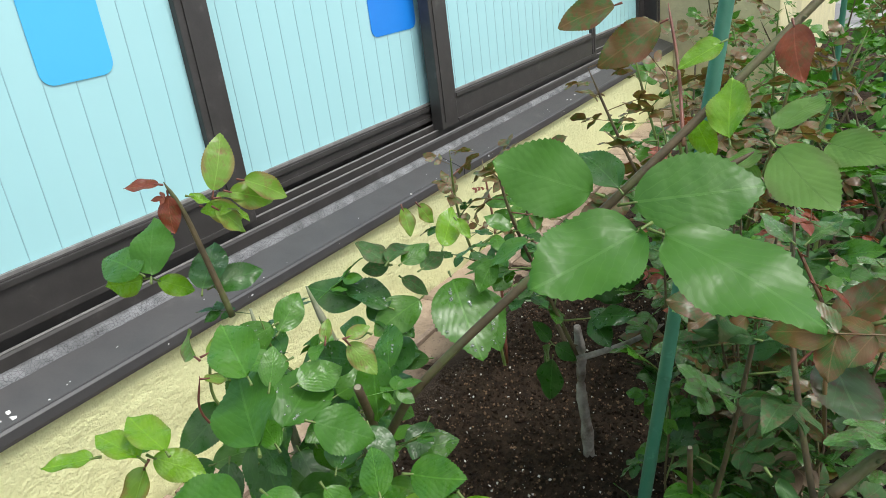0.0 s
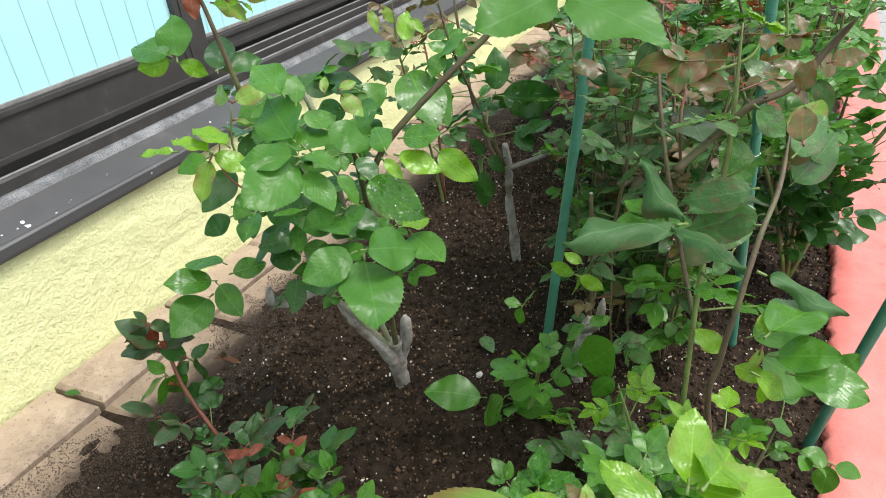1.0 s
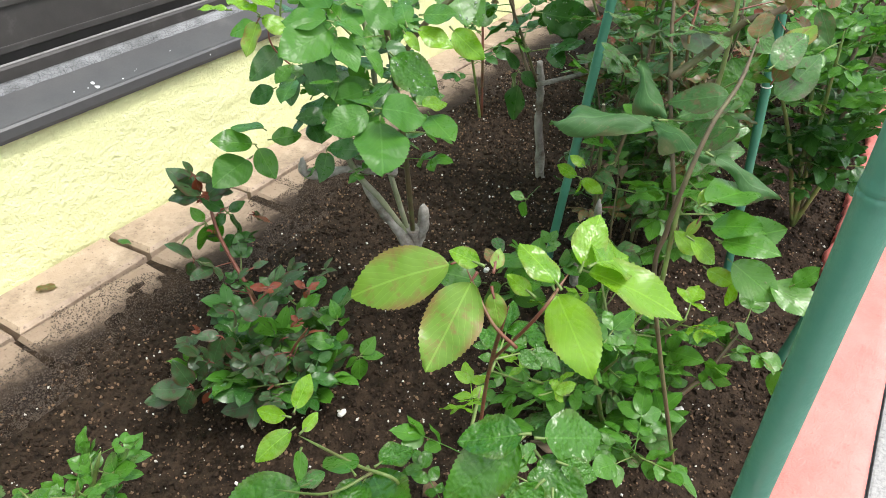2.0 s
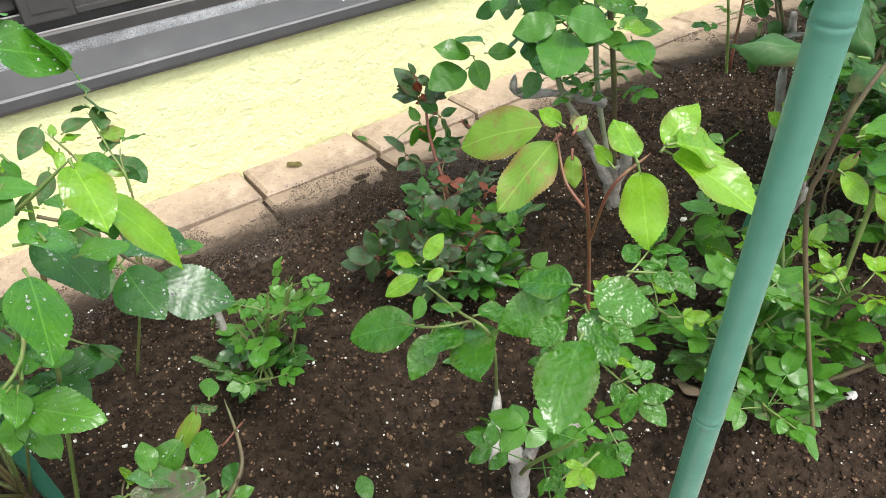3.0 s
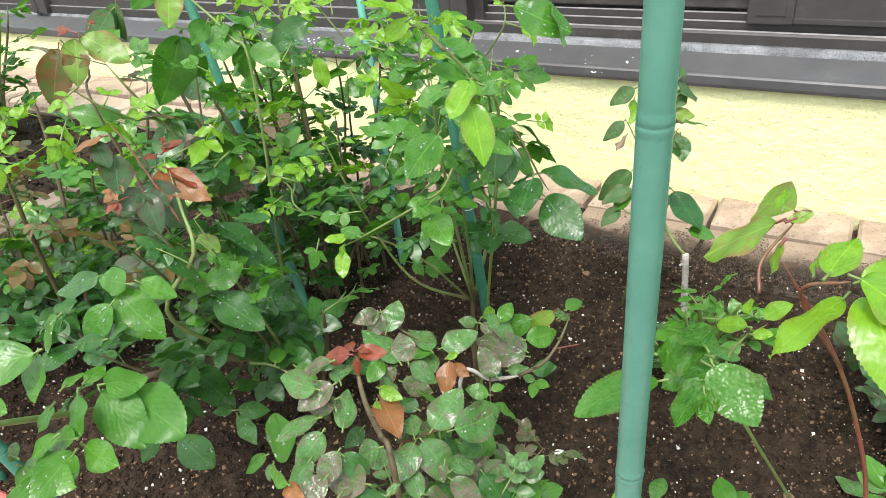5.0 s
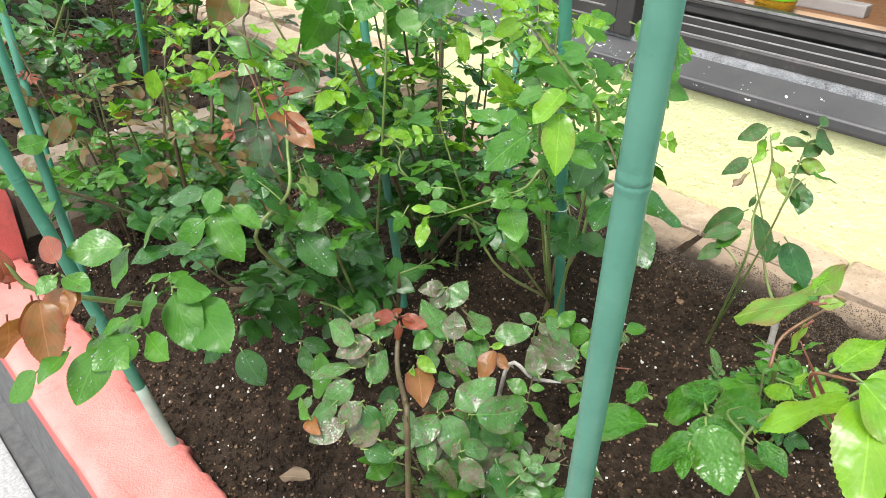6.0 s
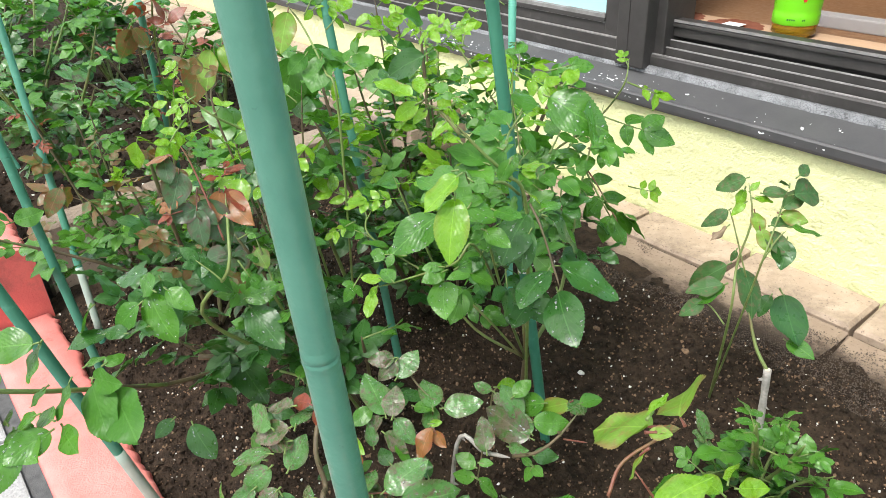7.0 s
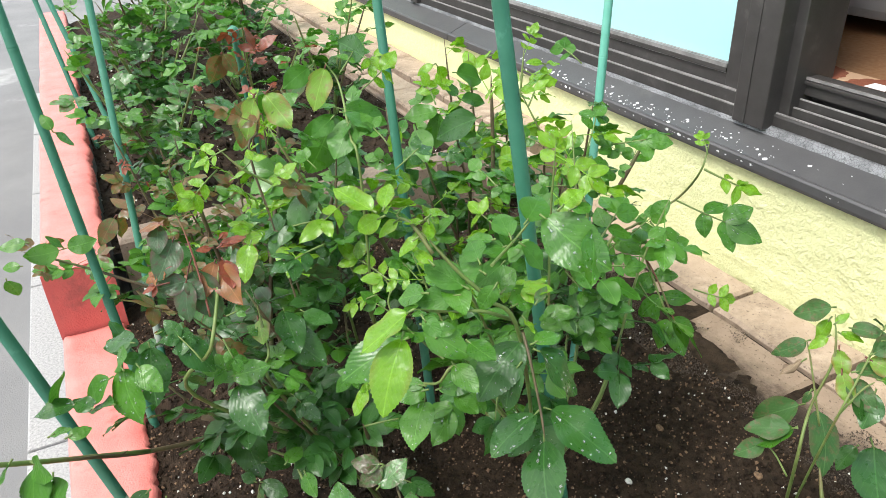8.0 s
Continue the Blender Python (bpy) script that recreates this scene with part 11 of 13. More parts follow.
leaf(b, (-0.672, -0.371, 0.430), (-0.668, -0.349, 0.435), 1, "young", (0.57, -0.67, 0.48), False, 1.03)
leaf(b, (-0.672, -0.371, 0.430), (-0.677, -0.393, 0.440), 1, "young", (0.77, -0.30, 0.57), False, 1.03)
leaf(b, (-0.672, -0.371, 0.430), (-0.672, -0.370, 0.409), 1, "young", (0.72, -0.51, 0.47), False, 1.03)
leaf(b, (-0.701, -0.503, 0.445), (-0.697, -0.484, 0.415), 1, "young", (0.71, -0.60, 0.38), False, 1.03)
leaf(b, (-0.701, -0.503, 0.445), (-0.706, -0.524, 0.434), 1, "young", (0.60, 0.04, 0.80), False, 1.03)
leaf(b, (-0.761, -0.777, 0.376), (-0.766, -0.799, 0.358), 1, "young", (0.30, -0.09, 0.95), False, 1.03)
leaf(b, (-0.761, -0.777, 0.376), (-0.757, -0.758, 0.379), 1, "young", (0.74, -0.09, 0.66), False, 1.03)
leaf(b, (-0.761, -0.777, 0.376), (-0.763, -0.786, 0.391), 1, "young", (0.33, 0.34, 0.88), False, 1.03)
leaf(b, (-0.761, -0.777, 0.376), (-0.760, -0.770, 0.361), 1, "young", (0.82, -0.37, 0.44), False, 1.03)
leaf(b, (-0.766, -0.799, 0.344), (-0.771, -0.821, 0.302), 1, "young", (0.63, 0.15, 0.76), False, 1.03)
leaf(b, (-0.738, -0.671, 0.309), (-0.740, -0.682, 0.279), 1, "mid", (0.63, -0.40, 0.67), False, 1.37)
pts = [(-0.685, -0.467, -0.010), (-0.701, -0.470, 0.158), (-0.709, -0.512, 0.296), (-0.719, -0.531, 0.395)]
cane(b, pts, 0.0024, 0.0012, M_CANE_B, thorns=3)
sprout(b, pts, 0.2, 0.0263, 0.070, 5, ("dark", "dark", "mid",), rise=(-15,50), wet=0.30, far=True)
pts = [(-0.708, -0.447, -0.010), (-0.731, -0.464, 0.121), (-0.740, -0.464, 0.228), (-0.753, -0.471, 0.304)]
cane(b, pts, 0.0024, 0.0012, M_CANE_B, thorns=3)
sprout(b, pts, 0.2, 0.0263, 0.070, 5, ("dark", "mid", "young",), rise=(-15,50), wet=0.30, far=True)
pts = [(-0.652, -0.472, -0.010), (-0.632, -0.485, 0.114), (-0.643, -0.531, 0.214), (-0.639, -0.556, 0.285)]
cane(b, pts, 0.0024, 0.0012, M_CANE_B, thorns=3)
sprout(b, pts, 0.2, 0.0263, 0.070, 5, ("dark", "mid", "young",), rise=(-15,50), wet=0.30, far=True)
pts = [(-0.714, -0.434, -0.010), (-0.726, -0.452, 0.177), (-0.731, -0.438, 0.331), (-0.739, -0.440, 0.441)]
cane(b, pts, 0.0024, 0.0012, M_CANE_B, thorns=3)
sprout(b, pts, 0.2, 0.0263, 0.070, 5, ("mid", "mid", "young",), rise=(-15,50), wet=0.30, far=True)
pts = [(-0.710, -0.396, -0.010), (-0.733, -0.382, 0.151), (-0.762, -0.370, 0.283), (-0.785, -0.358, 0.377)]
cane(b, pts, 0.0024, 0.0012, M_CANE_B, thorns=3)
sprout(b, pts, 0.2, 0.0263, 0.070, 5, ("dark", "mid", "young",), rise=(-15,50), wet=0.30, far=True)
pts = [(-0.646, -0.471, -0.010), (-0.625, -0.506, 0.132), (-0.628, -0.533, 0.248), (-0.620, -0.560, 0.331)]
cane(b, pts, 0.0024, 0.0012, M_CANE_B, thorns=3)
sprout(b, pts, 0.2, 0.0263, 0.070, 5, ("dark", "mid", "young",), rise=(-15,50), wet=0.30, far=True)
pts = [(-0.623, -0.381, -0.010), (-0.633, -0.373, 0.160), (-0.605, -0.361, 0.300), (-0.597, -0.353, 0.400)]
cane(b, pts, 0.0024, 0.0012, M_CANE_B, thorns=3)
sprout(b, pts, 0.2, 0.0263, 0.070, 5, ("dark", "dark", "mid",), rise=(-15,50), wet=0.30, far=True)
pts = [(-0.707, -0.449, -0.010), (-0.724, -0.441, 0.185), (-0.731, -0.465, 0.346), (-0.742, -0.471, 0.461)]
cane(b, pts, 0.0024, 0.0012, M_CANE_B, thorns=3)
sprout(b, pts, 0.2, 0.0263, 0.070, 5, ("dark", "mid", "young",), rise=(-15,50), wet=0.30, far=True)
pts = [(-0.617, -0.453, -0.010), (-0.617, -0.448, 0.114), (-0.613, -0.457, 0.214), (-0.611, -0.458, 0.286)]
cane(b, pts, 0.0024, 0.0012, M_CANE_B, thorns=3)
sprout(b, pts, 0.2, 0.0263, 0.070, 5, ("mid", "mid", "young",), rise=(-15,50), wet=0.30, far=True)
pts = [(-0.665, -0.368, -0.010), (-0.673, -0.383, 0.137), (-0.664, -0.373, 0.257), (-0.664, -0.375, 0.342)]
cane(b, pts, 0.0024, 0.0012, M_CANE_B, thorns=3)
sprout(b, pts, 0.2, 0.0263, 0.070, 5, ("dark", "dark", "mid",), rise=(-15,50), wet=0.30, far=True)
pts = [(-0.678, -0.370, -0.010), (-0.692, -0.332, 0.116), (-0.691, -0.331, 0.217), (-0.697, -0.314, 0.290)]
cane(b, pts, 0.0024, 0.0012, M_CANE_B, thorns=3)
sprout(b, pts, 0.2, 0.0263, 0.070, 5, ("dark", "dark", "mid",), rise=(-15,50), wet=0.30, far=True)


b = rose_bush((-0.86, -0.74, 0), "wet dark rose bush with bronze tips before the cross pavers")
pts = [(-0.840, -0.740, -0.020), (-0.830, -0.760, 0.120), (-0.800, -0.780, 0.240), (-0.780, -0.790, 0.320)]
cane(b, pts, 0.0036, 0.0022, M_CANE_B, thorns=3)
sprout(b, pts, 0.25, 0.0145, 0.076, 5, ("dark", "dark", "bronze", "bronze",), rise=(-15,50), wet=0.3, far=True)
pts = [(-0.850, -0.730, 0.000), (-0.880, -0.700, 0.140), (-0.920, -0.660, 0.260), (-0.950, -0.640, 0.340)]
cane(b, pts, 0.0036, 0.0022, M_CANE_B, thorns=3)
sprout(b, pts, 0.25, 0.0145, 0.076, 5, ("dark", "mid", "young",), rise=(-15,50), far=True)
pts = [(-0.850, -0.730, 0.000), (-0.800, -0.660, 0.150), (-0.780, -0.620, 0.280), (-0.770, -0.600, 0.360)]
cane(b, pts, 0.0036, 0.0014, M_CANE_B, thorns=3)
sprout(b, pts, 0.25, 0.0145, 0.076, 5, ("dark", "dark", "mid",), rise=(-15,50), far=True)
pts = [(-0.860, -0.740, 0.050), (-0.880, -0.850, 0.140), (-0.900, -0.940, 0.200), (-0.900, -1.000, 0.240)]
cane(b, pts, 0.0029, 0.0014, M_CANE_B, thorns=3)
sprout(b, pts, 0.3, 0.0165, 0.076, 5, ("dark", "mid", "bronze",), rise=(-15,40), far=True)
leaf(b, (-0.839, -0.947, 0.258), (-0.841, -0.912, 0.263), 1, "mid", (0.55, 0.44, 0.71), False, 1.03)
leaf(b, (-0.839, -0.947, 0.258), (-0.835, -0.992, 0.257), 1, "mid", (0.67, 0.32, 0.67), False, 1.03)
leaf(b, (-0.839, -0.947, 0.258), (-0.838, -0.952, 0.284), 1, "mid", (0.33, 0.51, 0.79), False, 1.03)
leaf(b, (-0.836, -0.979, 0.277), (-0.833, -1.010, 0.287), 1, "mid", (0.42, -0.40, 0.81), False, 1.03)
leaf(b, (-0.835, -0.994, 0.250), (-0.833, -1.016, 0.258), 1, "mid", (0.64, -0.13, 0.76), False, 1.03)
leaf(b, (-0.833, -1.015, 0.241), (-0.833, -1.013, 0.207), 1, "mid", (0.48, 0.11, 0.87), False, 1.03)
leaf(b, (-0.844, -0.880, 0.285), (-0.842, -0.908, 0.254), 1, "bronze", (0.62, 0.33, 0.71), False, 1.03)
leaf(b, (-0.844, -0.880, 0.285), (-0.845, -0.872, 0.246), 1, "bronze", (0.43, 0.20, 0.88), False, 1.03)
leaf(b, (-0.841, -0.919, 0.401), (-0.843, -0.898, 0.389), 1, "mid", (0.35, 0.42, 0.84), False, 1.03)
leaf(b, (-0.841, -0.919, 0.401), (-0.841, -0.922, 0.422), 1, "mid", (0.84, -0.03, 0.54), False, 1.03)
pts = [(-0.944, -0.744, -0.010), (-0.954, -0.767, 0.098), (-0.931, -0.778, 0.183), (-0.925, -0.792, 0.244)]
cane(b, pts, 0.0024, 0.0012, M_CANE_B, thorns=3)
sprout(b, pts, 0.2, 0.0180, 0.066, 5, ("mid", "mid", "young",), rise=(-15,50), wet=0.40, far=True)
pts = [(-1.013, -0.657, -0.010), (-1.011, -0.658, 0.135), (-1.028, -0.649, 0.253), (-1.035, -0.645, 0.337)]
cane(b, pts, 0.0024, 0.0012, M_CANE_B, thorns=3)
sprout(b, pts, 0.2, 0.0180, 0.066, 5, ("mid", "mid", "young",), rise=(-15,50), wet=0.40, far=True)
pts = [(-0.925, -0.680, -0.010), (-0.934, -0.696, 0.068), (-0.930, -0.680, 0.127), (-0.932, -0.680, 0.169)]
cane(b, pts, 0.0024, 0.0012, M_CANE_B, thorns=3)
sprout(b, pts, 0.2, 0.0180, 0.066, 5, ("mid", "mid", "young",), rise=(-15,50), wet=0.40, far=True)
pts = [(-0.934, -0.634, -0.010), (-0.904, -0.612, 0.050), (-0.899, -0.589, 0.094), (-0.884, -0.570, 0.126)]
cane(b, pts, 0.0024, 0.0012, M_CANE_B, thorns=3)
sprout(b, pts, 0.2, 0.0180, 0.066, 5, ("dark", "dark", "mid",), rise=(-15,50), wet=0.40, far=True)
pts = [(-1.012, -0.711, -0.010), (-0.989, -0.712, 0.105), (-1.004, -0.705, 0.197), (-1.000, -0.702, 0.263)]
cane(b, pts, 0.0024, 0.0012, M_CANE_B, thorns=3)
sprout(b, pts, 0.2, 0.0180, 0.066, 5, ("mid", "mid", "young",), rise=(-15,50), wet=0.40, far=True)
pts = [(-0.926, -0.701, -0.010), (-0.926, -0.694, 0.060), (-0.900, -0.714, 0.113), (-0.889, -0.719, 0.151)]
cane(b, pts, 0.0024, 0.0012, M_CANE_B, thorns=3)
sprout(b, pts, 0.2, 0.0180, 0.066, 5, ("mid", "mid", "young",), rise=(-15,50), wet=0.40, far=True)
pts = [(-0.925, -0.666, -0.010), (-0.881, -0.638, 0.119), (-0.871, -0.649, 0.224), (-0.848, -0.642, 0.298)]
cane(b, pts, 0.0024, 0.0012, M_CANE_B, thorns=3)
sprout(b, pts, 0.2, 0.0180, 0.066, 5, ("dark", "dark", "mid",), rise=(-15,50), wet=0.40, far=True)
pts = [(-0.925, -0.674, -0.010), (-0.937, -0.694, 0.066), (-0.934, -0.675, 0.124), (-0.938, -0.676, 0.166)]
cane(b, pts, 0.0024, 0.0012, M_CANE_B, thorns=3)
sprout(b, pts, 0.2, 0.0180, 0.066, 5, ("mid", "mid", "young",), rise=(-15,50), wet=0.40, far=True)
pts = [(-0.980, -0.605, -0.010), (-0.972, -0.595, 0.072), (-0.985, -0.570, 0.136), (-0.987, -0.554, 0.181)]
cane(b, pts, 0.0024, 0.0012, M_CANE_B, thorns=3)
sprout(b, pts, 0.2, 0.0180, 0.066, 5, ("dark", "mid", "bronze",), rise=(-15,50), wet=0.40, far=True)
pts = [(-0.928, -0.649, -0.010), (-0.916, -0.631, 0.110), (-0.911, -0.636, 0.206), (-0.903, -0.631, 0.275)]
cane(b, pts, 0.0024, 0.0012, M_CANE_B, thorns=3)
sprout(b, pts, 0.2, 0.0180, 0.066, 5, ("mid", "mid", "young",), rise=(-15,50), wet=0.40, far=True)
pts = [(-1.055, -0.781, -0.010), (-1.064, -0.788, 0.121), (-1.073, -0.796, 0.228), (-1.081, -0.802, 0.303)]
cane(b, pts, 0.0024, 0.0012, M_CANE_B, thorns=3)
sprout(b, pts, 0.2, 0.0170, 0.070, 5, ("dark", "mid", "mid",), rise=(-15,50), wet=0.50, whole=1.0, far=True)
pts = [(-1.046, -0.800, -0.010), (-1.055, -0.822, 0.129), (-1.065, -0.845, 0.241), (-1.072, -0.864, 0.322)]
cane(b, pts, 0.0024, 0.0012, M_CANE_B, thorns=3)
sprout(b, pts, 0.2, 0.0170, 0.070, 5, ("mid", "bronze", "red",), rise=(-15,50), wet=0.50, whole=1.0, far=True)
pts = [(-1.007, -0.788, -0.010), (-0.993, -0.804, 0.082), (-0.979, -0.821, 0.153), (-0.967, -0.835, 0.204)]
cane(b, pts, 0.0024, 0.0012, M_CANE_B, thorns=3)
sprout(b, pts, 0.2, 0.0170, 0.070, 5, ("dark", "mid", "mid",), rise=(-15,50), wet=0.50, whole=1.0, far=True)
pts = [(-1.036, -0.712, -0.010), (-1.038, -0.693, 0.062), (-1.040, -0.675, 0.116), (-1.042, -0.659, 0.154)]
cane(b, pts, 0.0024, 0.0012, M_CANE_B, thorns=3)
sprout(b, pts, 0.2, 0.0170, 0.070, 5, ("dark", "mid", "mid",), rise=(-15,50), wet=0.50, whole=1.0, far=True)
pts = [(-1.058, -0.766, -0.010), (-1.074, -0.769, 0.115), (-1.089, -0.772, 0.216), (-1.103, -0.775, 0.289)]
cane(b, pts, 0.0024, 0.0012, M_CANE_B, thorns=3)
sprout(b, pts, 0.2, 0.0170, 0.070, 5, ("dark", "mid", "mid",), rise=(-15,50), wet=0.50, whole=1.0, far=True)
pts = [(-1.005, -0.782, -0.010), (-0.997, -0.788, 0.111), (-0.990, -0.794, 0.207), (-0.984, -0.800, 0.276)]
cane(b, pts, 0.0024, 0.0012, M_CANE_B, thorns=3)
sprout(b, pts, 0.2, 0.0170, 0.070, 5, ("dark", "mid", "bronze",), rise=(-15,50), wet=0.50, whole=1.0, far=True)
pts = [(-1.042, -0.716, -0.010), (-1.048, -0.691, 0.136), (-1.055, -0.666, 0.254), (-1.061, -0.644, 0.339)]
cane(b, pts, 0.0024, 0.0012, M_CANE_B, thorns=3)
sprout(b, pts, 0.2, 0.0170, 0.070, 5, ("mid", "bronze", "red",), rise=(-15,50), wet=0.50, whole=1.0, far=True)


b = rose_bush((0.74, -0.66, 0), "rose bush with green and bronze wilting leaves")
pts = [(0.740, -0.660, -0.020), (0.744, -0.608, 0.132), (0.749, -0.548, 0.247), (0.751, -0.511, 0.330)]
cane(b, pts, 0.0036, 0.0018, M_CANE_G, thorns=2)
sprout(b, pts, 0.25, 0.0172, 0.084, 5, ("sick", "bronze", "sick", "red",), rise=(-15,50))
pts = [(0.740, -0.660, -0.020), (0.721, -0.679, 0.102), (0.700, -0.700, 0.191), (0.686, -0.714, 0.255)]
cane(b, pts, 0.0036, 0.0018, M_CANE_G, thorns=2)
sprout(b, pts, 0.25, 0.0172, 0.084, 5, ("sick", "bronze", "sick", "red",), rise=(-15,50))
pts = [(0.740, -0.660, -0.020), (0.738, -0.624, 0.184), (0.736, -0.584, 0.346), (0.734, -0.558, 0.461)]
cane(b, pts, 0.0036, 0.0018, M_CANE_G, thorns=2)
sprout(b, pts, 0.25, 0.0172, 0.084, 5, ("sick", "bronze", "sick", "red",), rise=(-15,50))
pts = [(0.740, -0.660, -0.020), (0.765, -0.702, 0.154), (0.794, -0.750, 0.290), (0.812, -0.779, 0.386)]
cane(b, pts, 0.0036, 0.0018, M_CANE_B, thorns=2)
sprout(b, pts, 0.25, 0.0172, 0.084, 5, ("sick", "bronze", "sick", "red",), rise=(-15,50))
pts = [(0.740, -0.660, -0.020), (0.694, -0.712, 0.145), (0.641, -0.772, 0.271), (0.608, -0.809, 0.362)]
cane(b, pts, 0.0036, 0.0018, M_CANE_G, thorns=2)
sprout(b, pts, 0.25, 0.0172, 0.084, 5, ("sick", "bronze", "sick", "red",), rise=(-15,50))
pts = [(0.740, -0.660, -0.020), (0.727, -0.683, 0.164), (0.713, -0.710, 0.308), (0.704, -0.727, 0.411)]
cane(b, pts, 0.0036, 0.0018, M_CANE_G, thorns=2)
sprout(b, pts, 0.25, 0.0172, 0.084, 5, ("sick", "bronze", "sick", "red",), rise=(-15,50))

b = rose_bush((0.80, -0.86, 0), "rose bush with healthy green leaves hanging over the kerb")
pts = [(0.800, -0.860, -0.020), (0.794, -0.843, 0.165), (0.788, -0.823, 0.310), (0.784, -0.811, 0.413)]
cane(b, pts, 0.0036, 0.0018, M_CANE_G, thorns=2)
sprout(b, pts, 0.25, 0.0145, 0.084, 5, ("dark", "mid", "mid",), rise=(-15,50))
pts = [(0.800, -0.860, -0.020), (0.790, -0.910, 0.153), (0.778, -0.968, 0.287), (0.771, -1.004, 0.383)]
cane(b, pts, 0.0036, 0.0018, M_CANE_G, thorns=2)
sprout(b, pts, 0.25, 0.0145, 0.084, 5, ("dark", "mid", "mid",), rise=(-15,50))
pts = [(0.800, -0.860, -0.020), (0.762, -0.830, 0.132), (0.718, -0.797, 0.247), (0.691, -0.775, 0.329)]
cane(b, pts, 0.0036, 0.0018, M_CANE_G, thorns=2)
sprout(b, pts, 0.25, 0.0145, 0.084, 5, ("dark", "mid", "mid",), rise=(-15,50))
pts = [(0.800, -0.860, -0.020), (0.815, -0.874, 0.107), (0.832, -0.891, 0.200), (0.843, -0.901, 0.267)]
cane(b, pts, 0.0036, 0.0018, M_CANE_B, thorns=2)
sprout(b, pts, 0.25, 0.0145, 0.084, 5, ("dark", "mid", "mid",), rise=(-15,50))
pts = [(0.800, -0.860, -0.020), (0.833, -0.867, 0.146), (0.871, -0.876, 0.274), (0.895, -0.881, 0.365)]
cane(b, pts, 0.0036, 0.0018, M_CANE_B, thorns=2)
sprout(b, pts, 0.25, 0.0145, 0.084, 5, ("dark", "mid", "mid",), rise=(-15,50))
pts = [(0.800, -0.860, -0.020), (0.768, -0.861, 0.124), (0.732, -0.863, 0.233), (0.709, -0.864, 0.310)]
cane(b, pts, 0.0036, 0.0018, M_CANE_G, thorns=2)
sprout(b, pts, 0.25, 0.0145, 0.084, 5, ("dark", "mid", "mid",), rise=(-15,50))

b = rose_bush((1.05, -0.55, 0), "rose bush with green leaves and bronze shoots")
pts = [(1.050, -0.550, -0.020), (0.988, -0.586, 0.169), (0.917, -0.627, 0.318), (0.873, -0.653, 0.423)]
cane(b, pts, 0.0036, 0.0018, M_CANE_G, thorns=2)
sprout(b, pts, 0.25, 0.0221, 0.100, 5, ("mid", "bronze", "bronze",), rise=(-15,50), far=True)
pts = [(1.050, -0.550, -0.020), (1.097, -0.610, 0.168), (1.151, -0.679, 0.316), (1.185, -0.722, 0.421)]
cane(b, pts, 0.0036, 0.0018, M_CANE_B, thorns=2)
sprout(b, pts, 0.25, 0.0221, 0.100, 5, ("mid", "bronze", "bronze",), rise=(-15,50), far=True)
pts = [(1.050, -0.550, -0.020), (1.098, -0.608, 0.189), (1.153, -0.674, 0.355), (1.187, -0.715, 0.474)]
cane(b, pts, 0.0036, 0.0018, M_CANE_G, thorns=2)
sprout(b, pts, 0.25, 0.0221, 0.100, 5, ("mid", "bronze", "bronze",), rise=(-15,50), far=True)
pts = [(1.050, -0.550, -0.020), (1.042, -0.584, 0.183), (1.033, -0.622, 0.343), (1.028, -0.646, 0.457)]
cane(b, pts, 0.0036, 0.0018, M_CANE_G, thorns=2)
sprout(b, pts, 0.25, 0.0221, 0.100, 5, ("mid", "bronze", "bronze",), rise=(-15,50), far=True)
pts = [(1.050, -0.550, -0.020), (1.044, -0.524, 0.185), (1.038, -0.495, 0.347), (1.034, -0.476, 0.462)]
cane(b, pts, 0.0036, 0.0018, M_CANE_G, thorns=2)
sprout(b, pts, 0.25, 0.0221, 0.100, 5, ("mid", "bronze", "bronze",), rise=(-15,50), far=True)
pts = [(1.050, -0.550, -0.020), (1.106, -0.515, 0.145), (1.171, -0.475, 0.272), (1.211, -0.450, 0.362)]
cane(b, pts, 0.0036, 0.0018, M_CANE_B, thorns=2)
sprout(b, pts, 0.25, 0.0221, 0.100, 5, ("mid", "bronze", "bronze",), rise=(-15,50), far=True)
pts = [(1.050, -0.550, -0.020), (1.032, -0.488, 0.187), (1.012, -0.417, 0.350), (1.000, -0.373, 0.466)]
cane(b, pts, 0.0036, 0.0018, M_CANE_B, thorns=2)
sprout(b, pts, 0.25, 0.0221, 0.100, 5, ("mid", "bronze", "bronze",), rise=(-15,50), far=True)

b = rose_bush((1.10, -0.82, 0), "rose bush with deep green leaves at the kerb")
pts = [(1.100, -0.820, -0.020), (1.083, -0.835, 0.161), (1.063, -0.853, 0.302), (1.050, -0.864, 0.403)]
cane(b, pts, 0.0036, 0.0018, M_CANE_B, thorns=2)
sprout(b, pts, 0.25, 0.0221, 0.100, 5, ("dark", "mid", "mid",), rise=(-15,50), far=True)
pts = [(1.100, -0.820, -0.020), (1.150, -0.867, 0.143), (1.208, -0.921, 0.269), (1.244, -0.955, 0.358)]
cane(b, pts, 0.0036, 0.0018, M_CANE_G, thorns=2)
sprout(b, pts, 0.25, 0.0221, 0.100, 5, ("dark", "mid", "mid",), rise=(-15,50), far=True)
pts = [(1.100, -0.820, -0.020), (1.091, -0.797, 0.151), (1.081, -0.771, 0.283), (1.074, -0.754, 0.378)]
cane(b, pts, 0.0036, 0.0018, M_CANE_B, thorns=2)
sprout(b, pts, 0.25, 0.0221, 0.100, 5, ("dark", "mid", "mid",), rise=(-15,50), far=True)
pts = [(1.100, -0.820, -0.020), (1.113, -0.781, 0.152), (1.129, -0.737, 0.285), (1.138, -0.709, 0.380)]
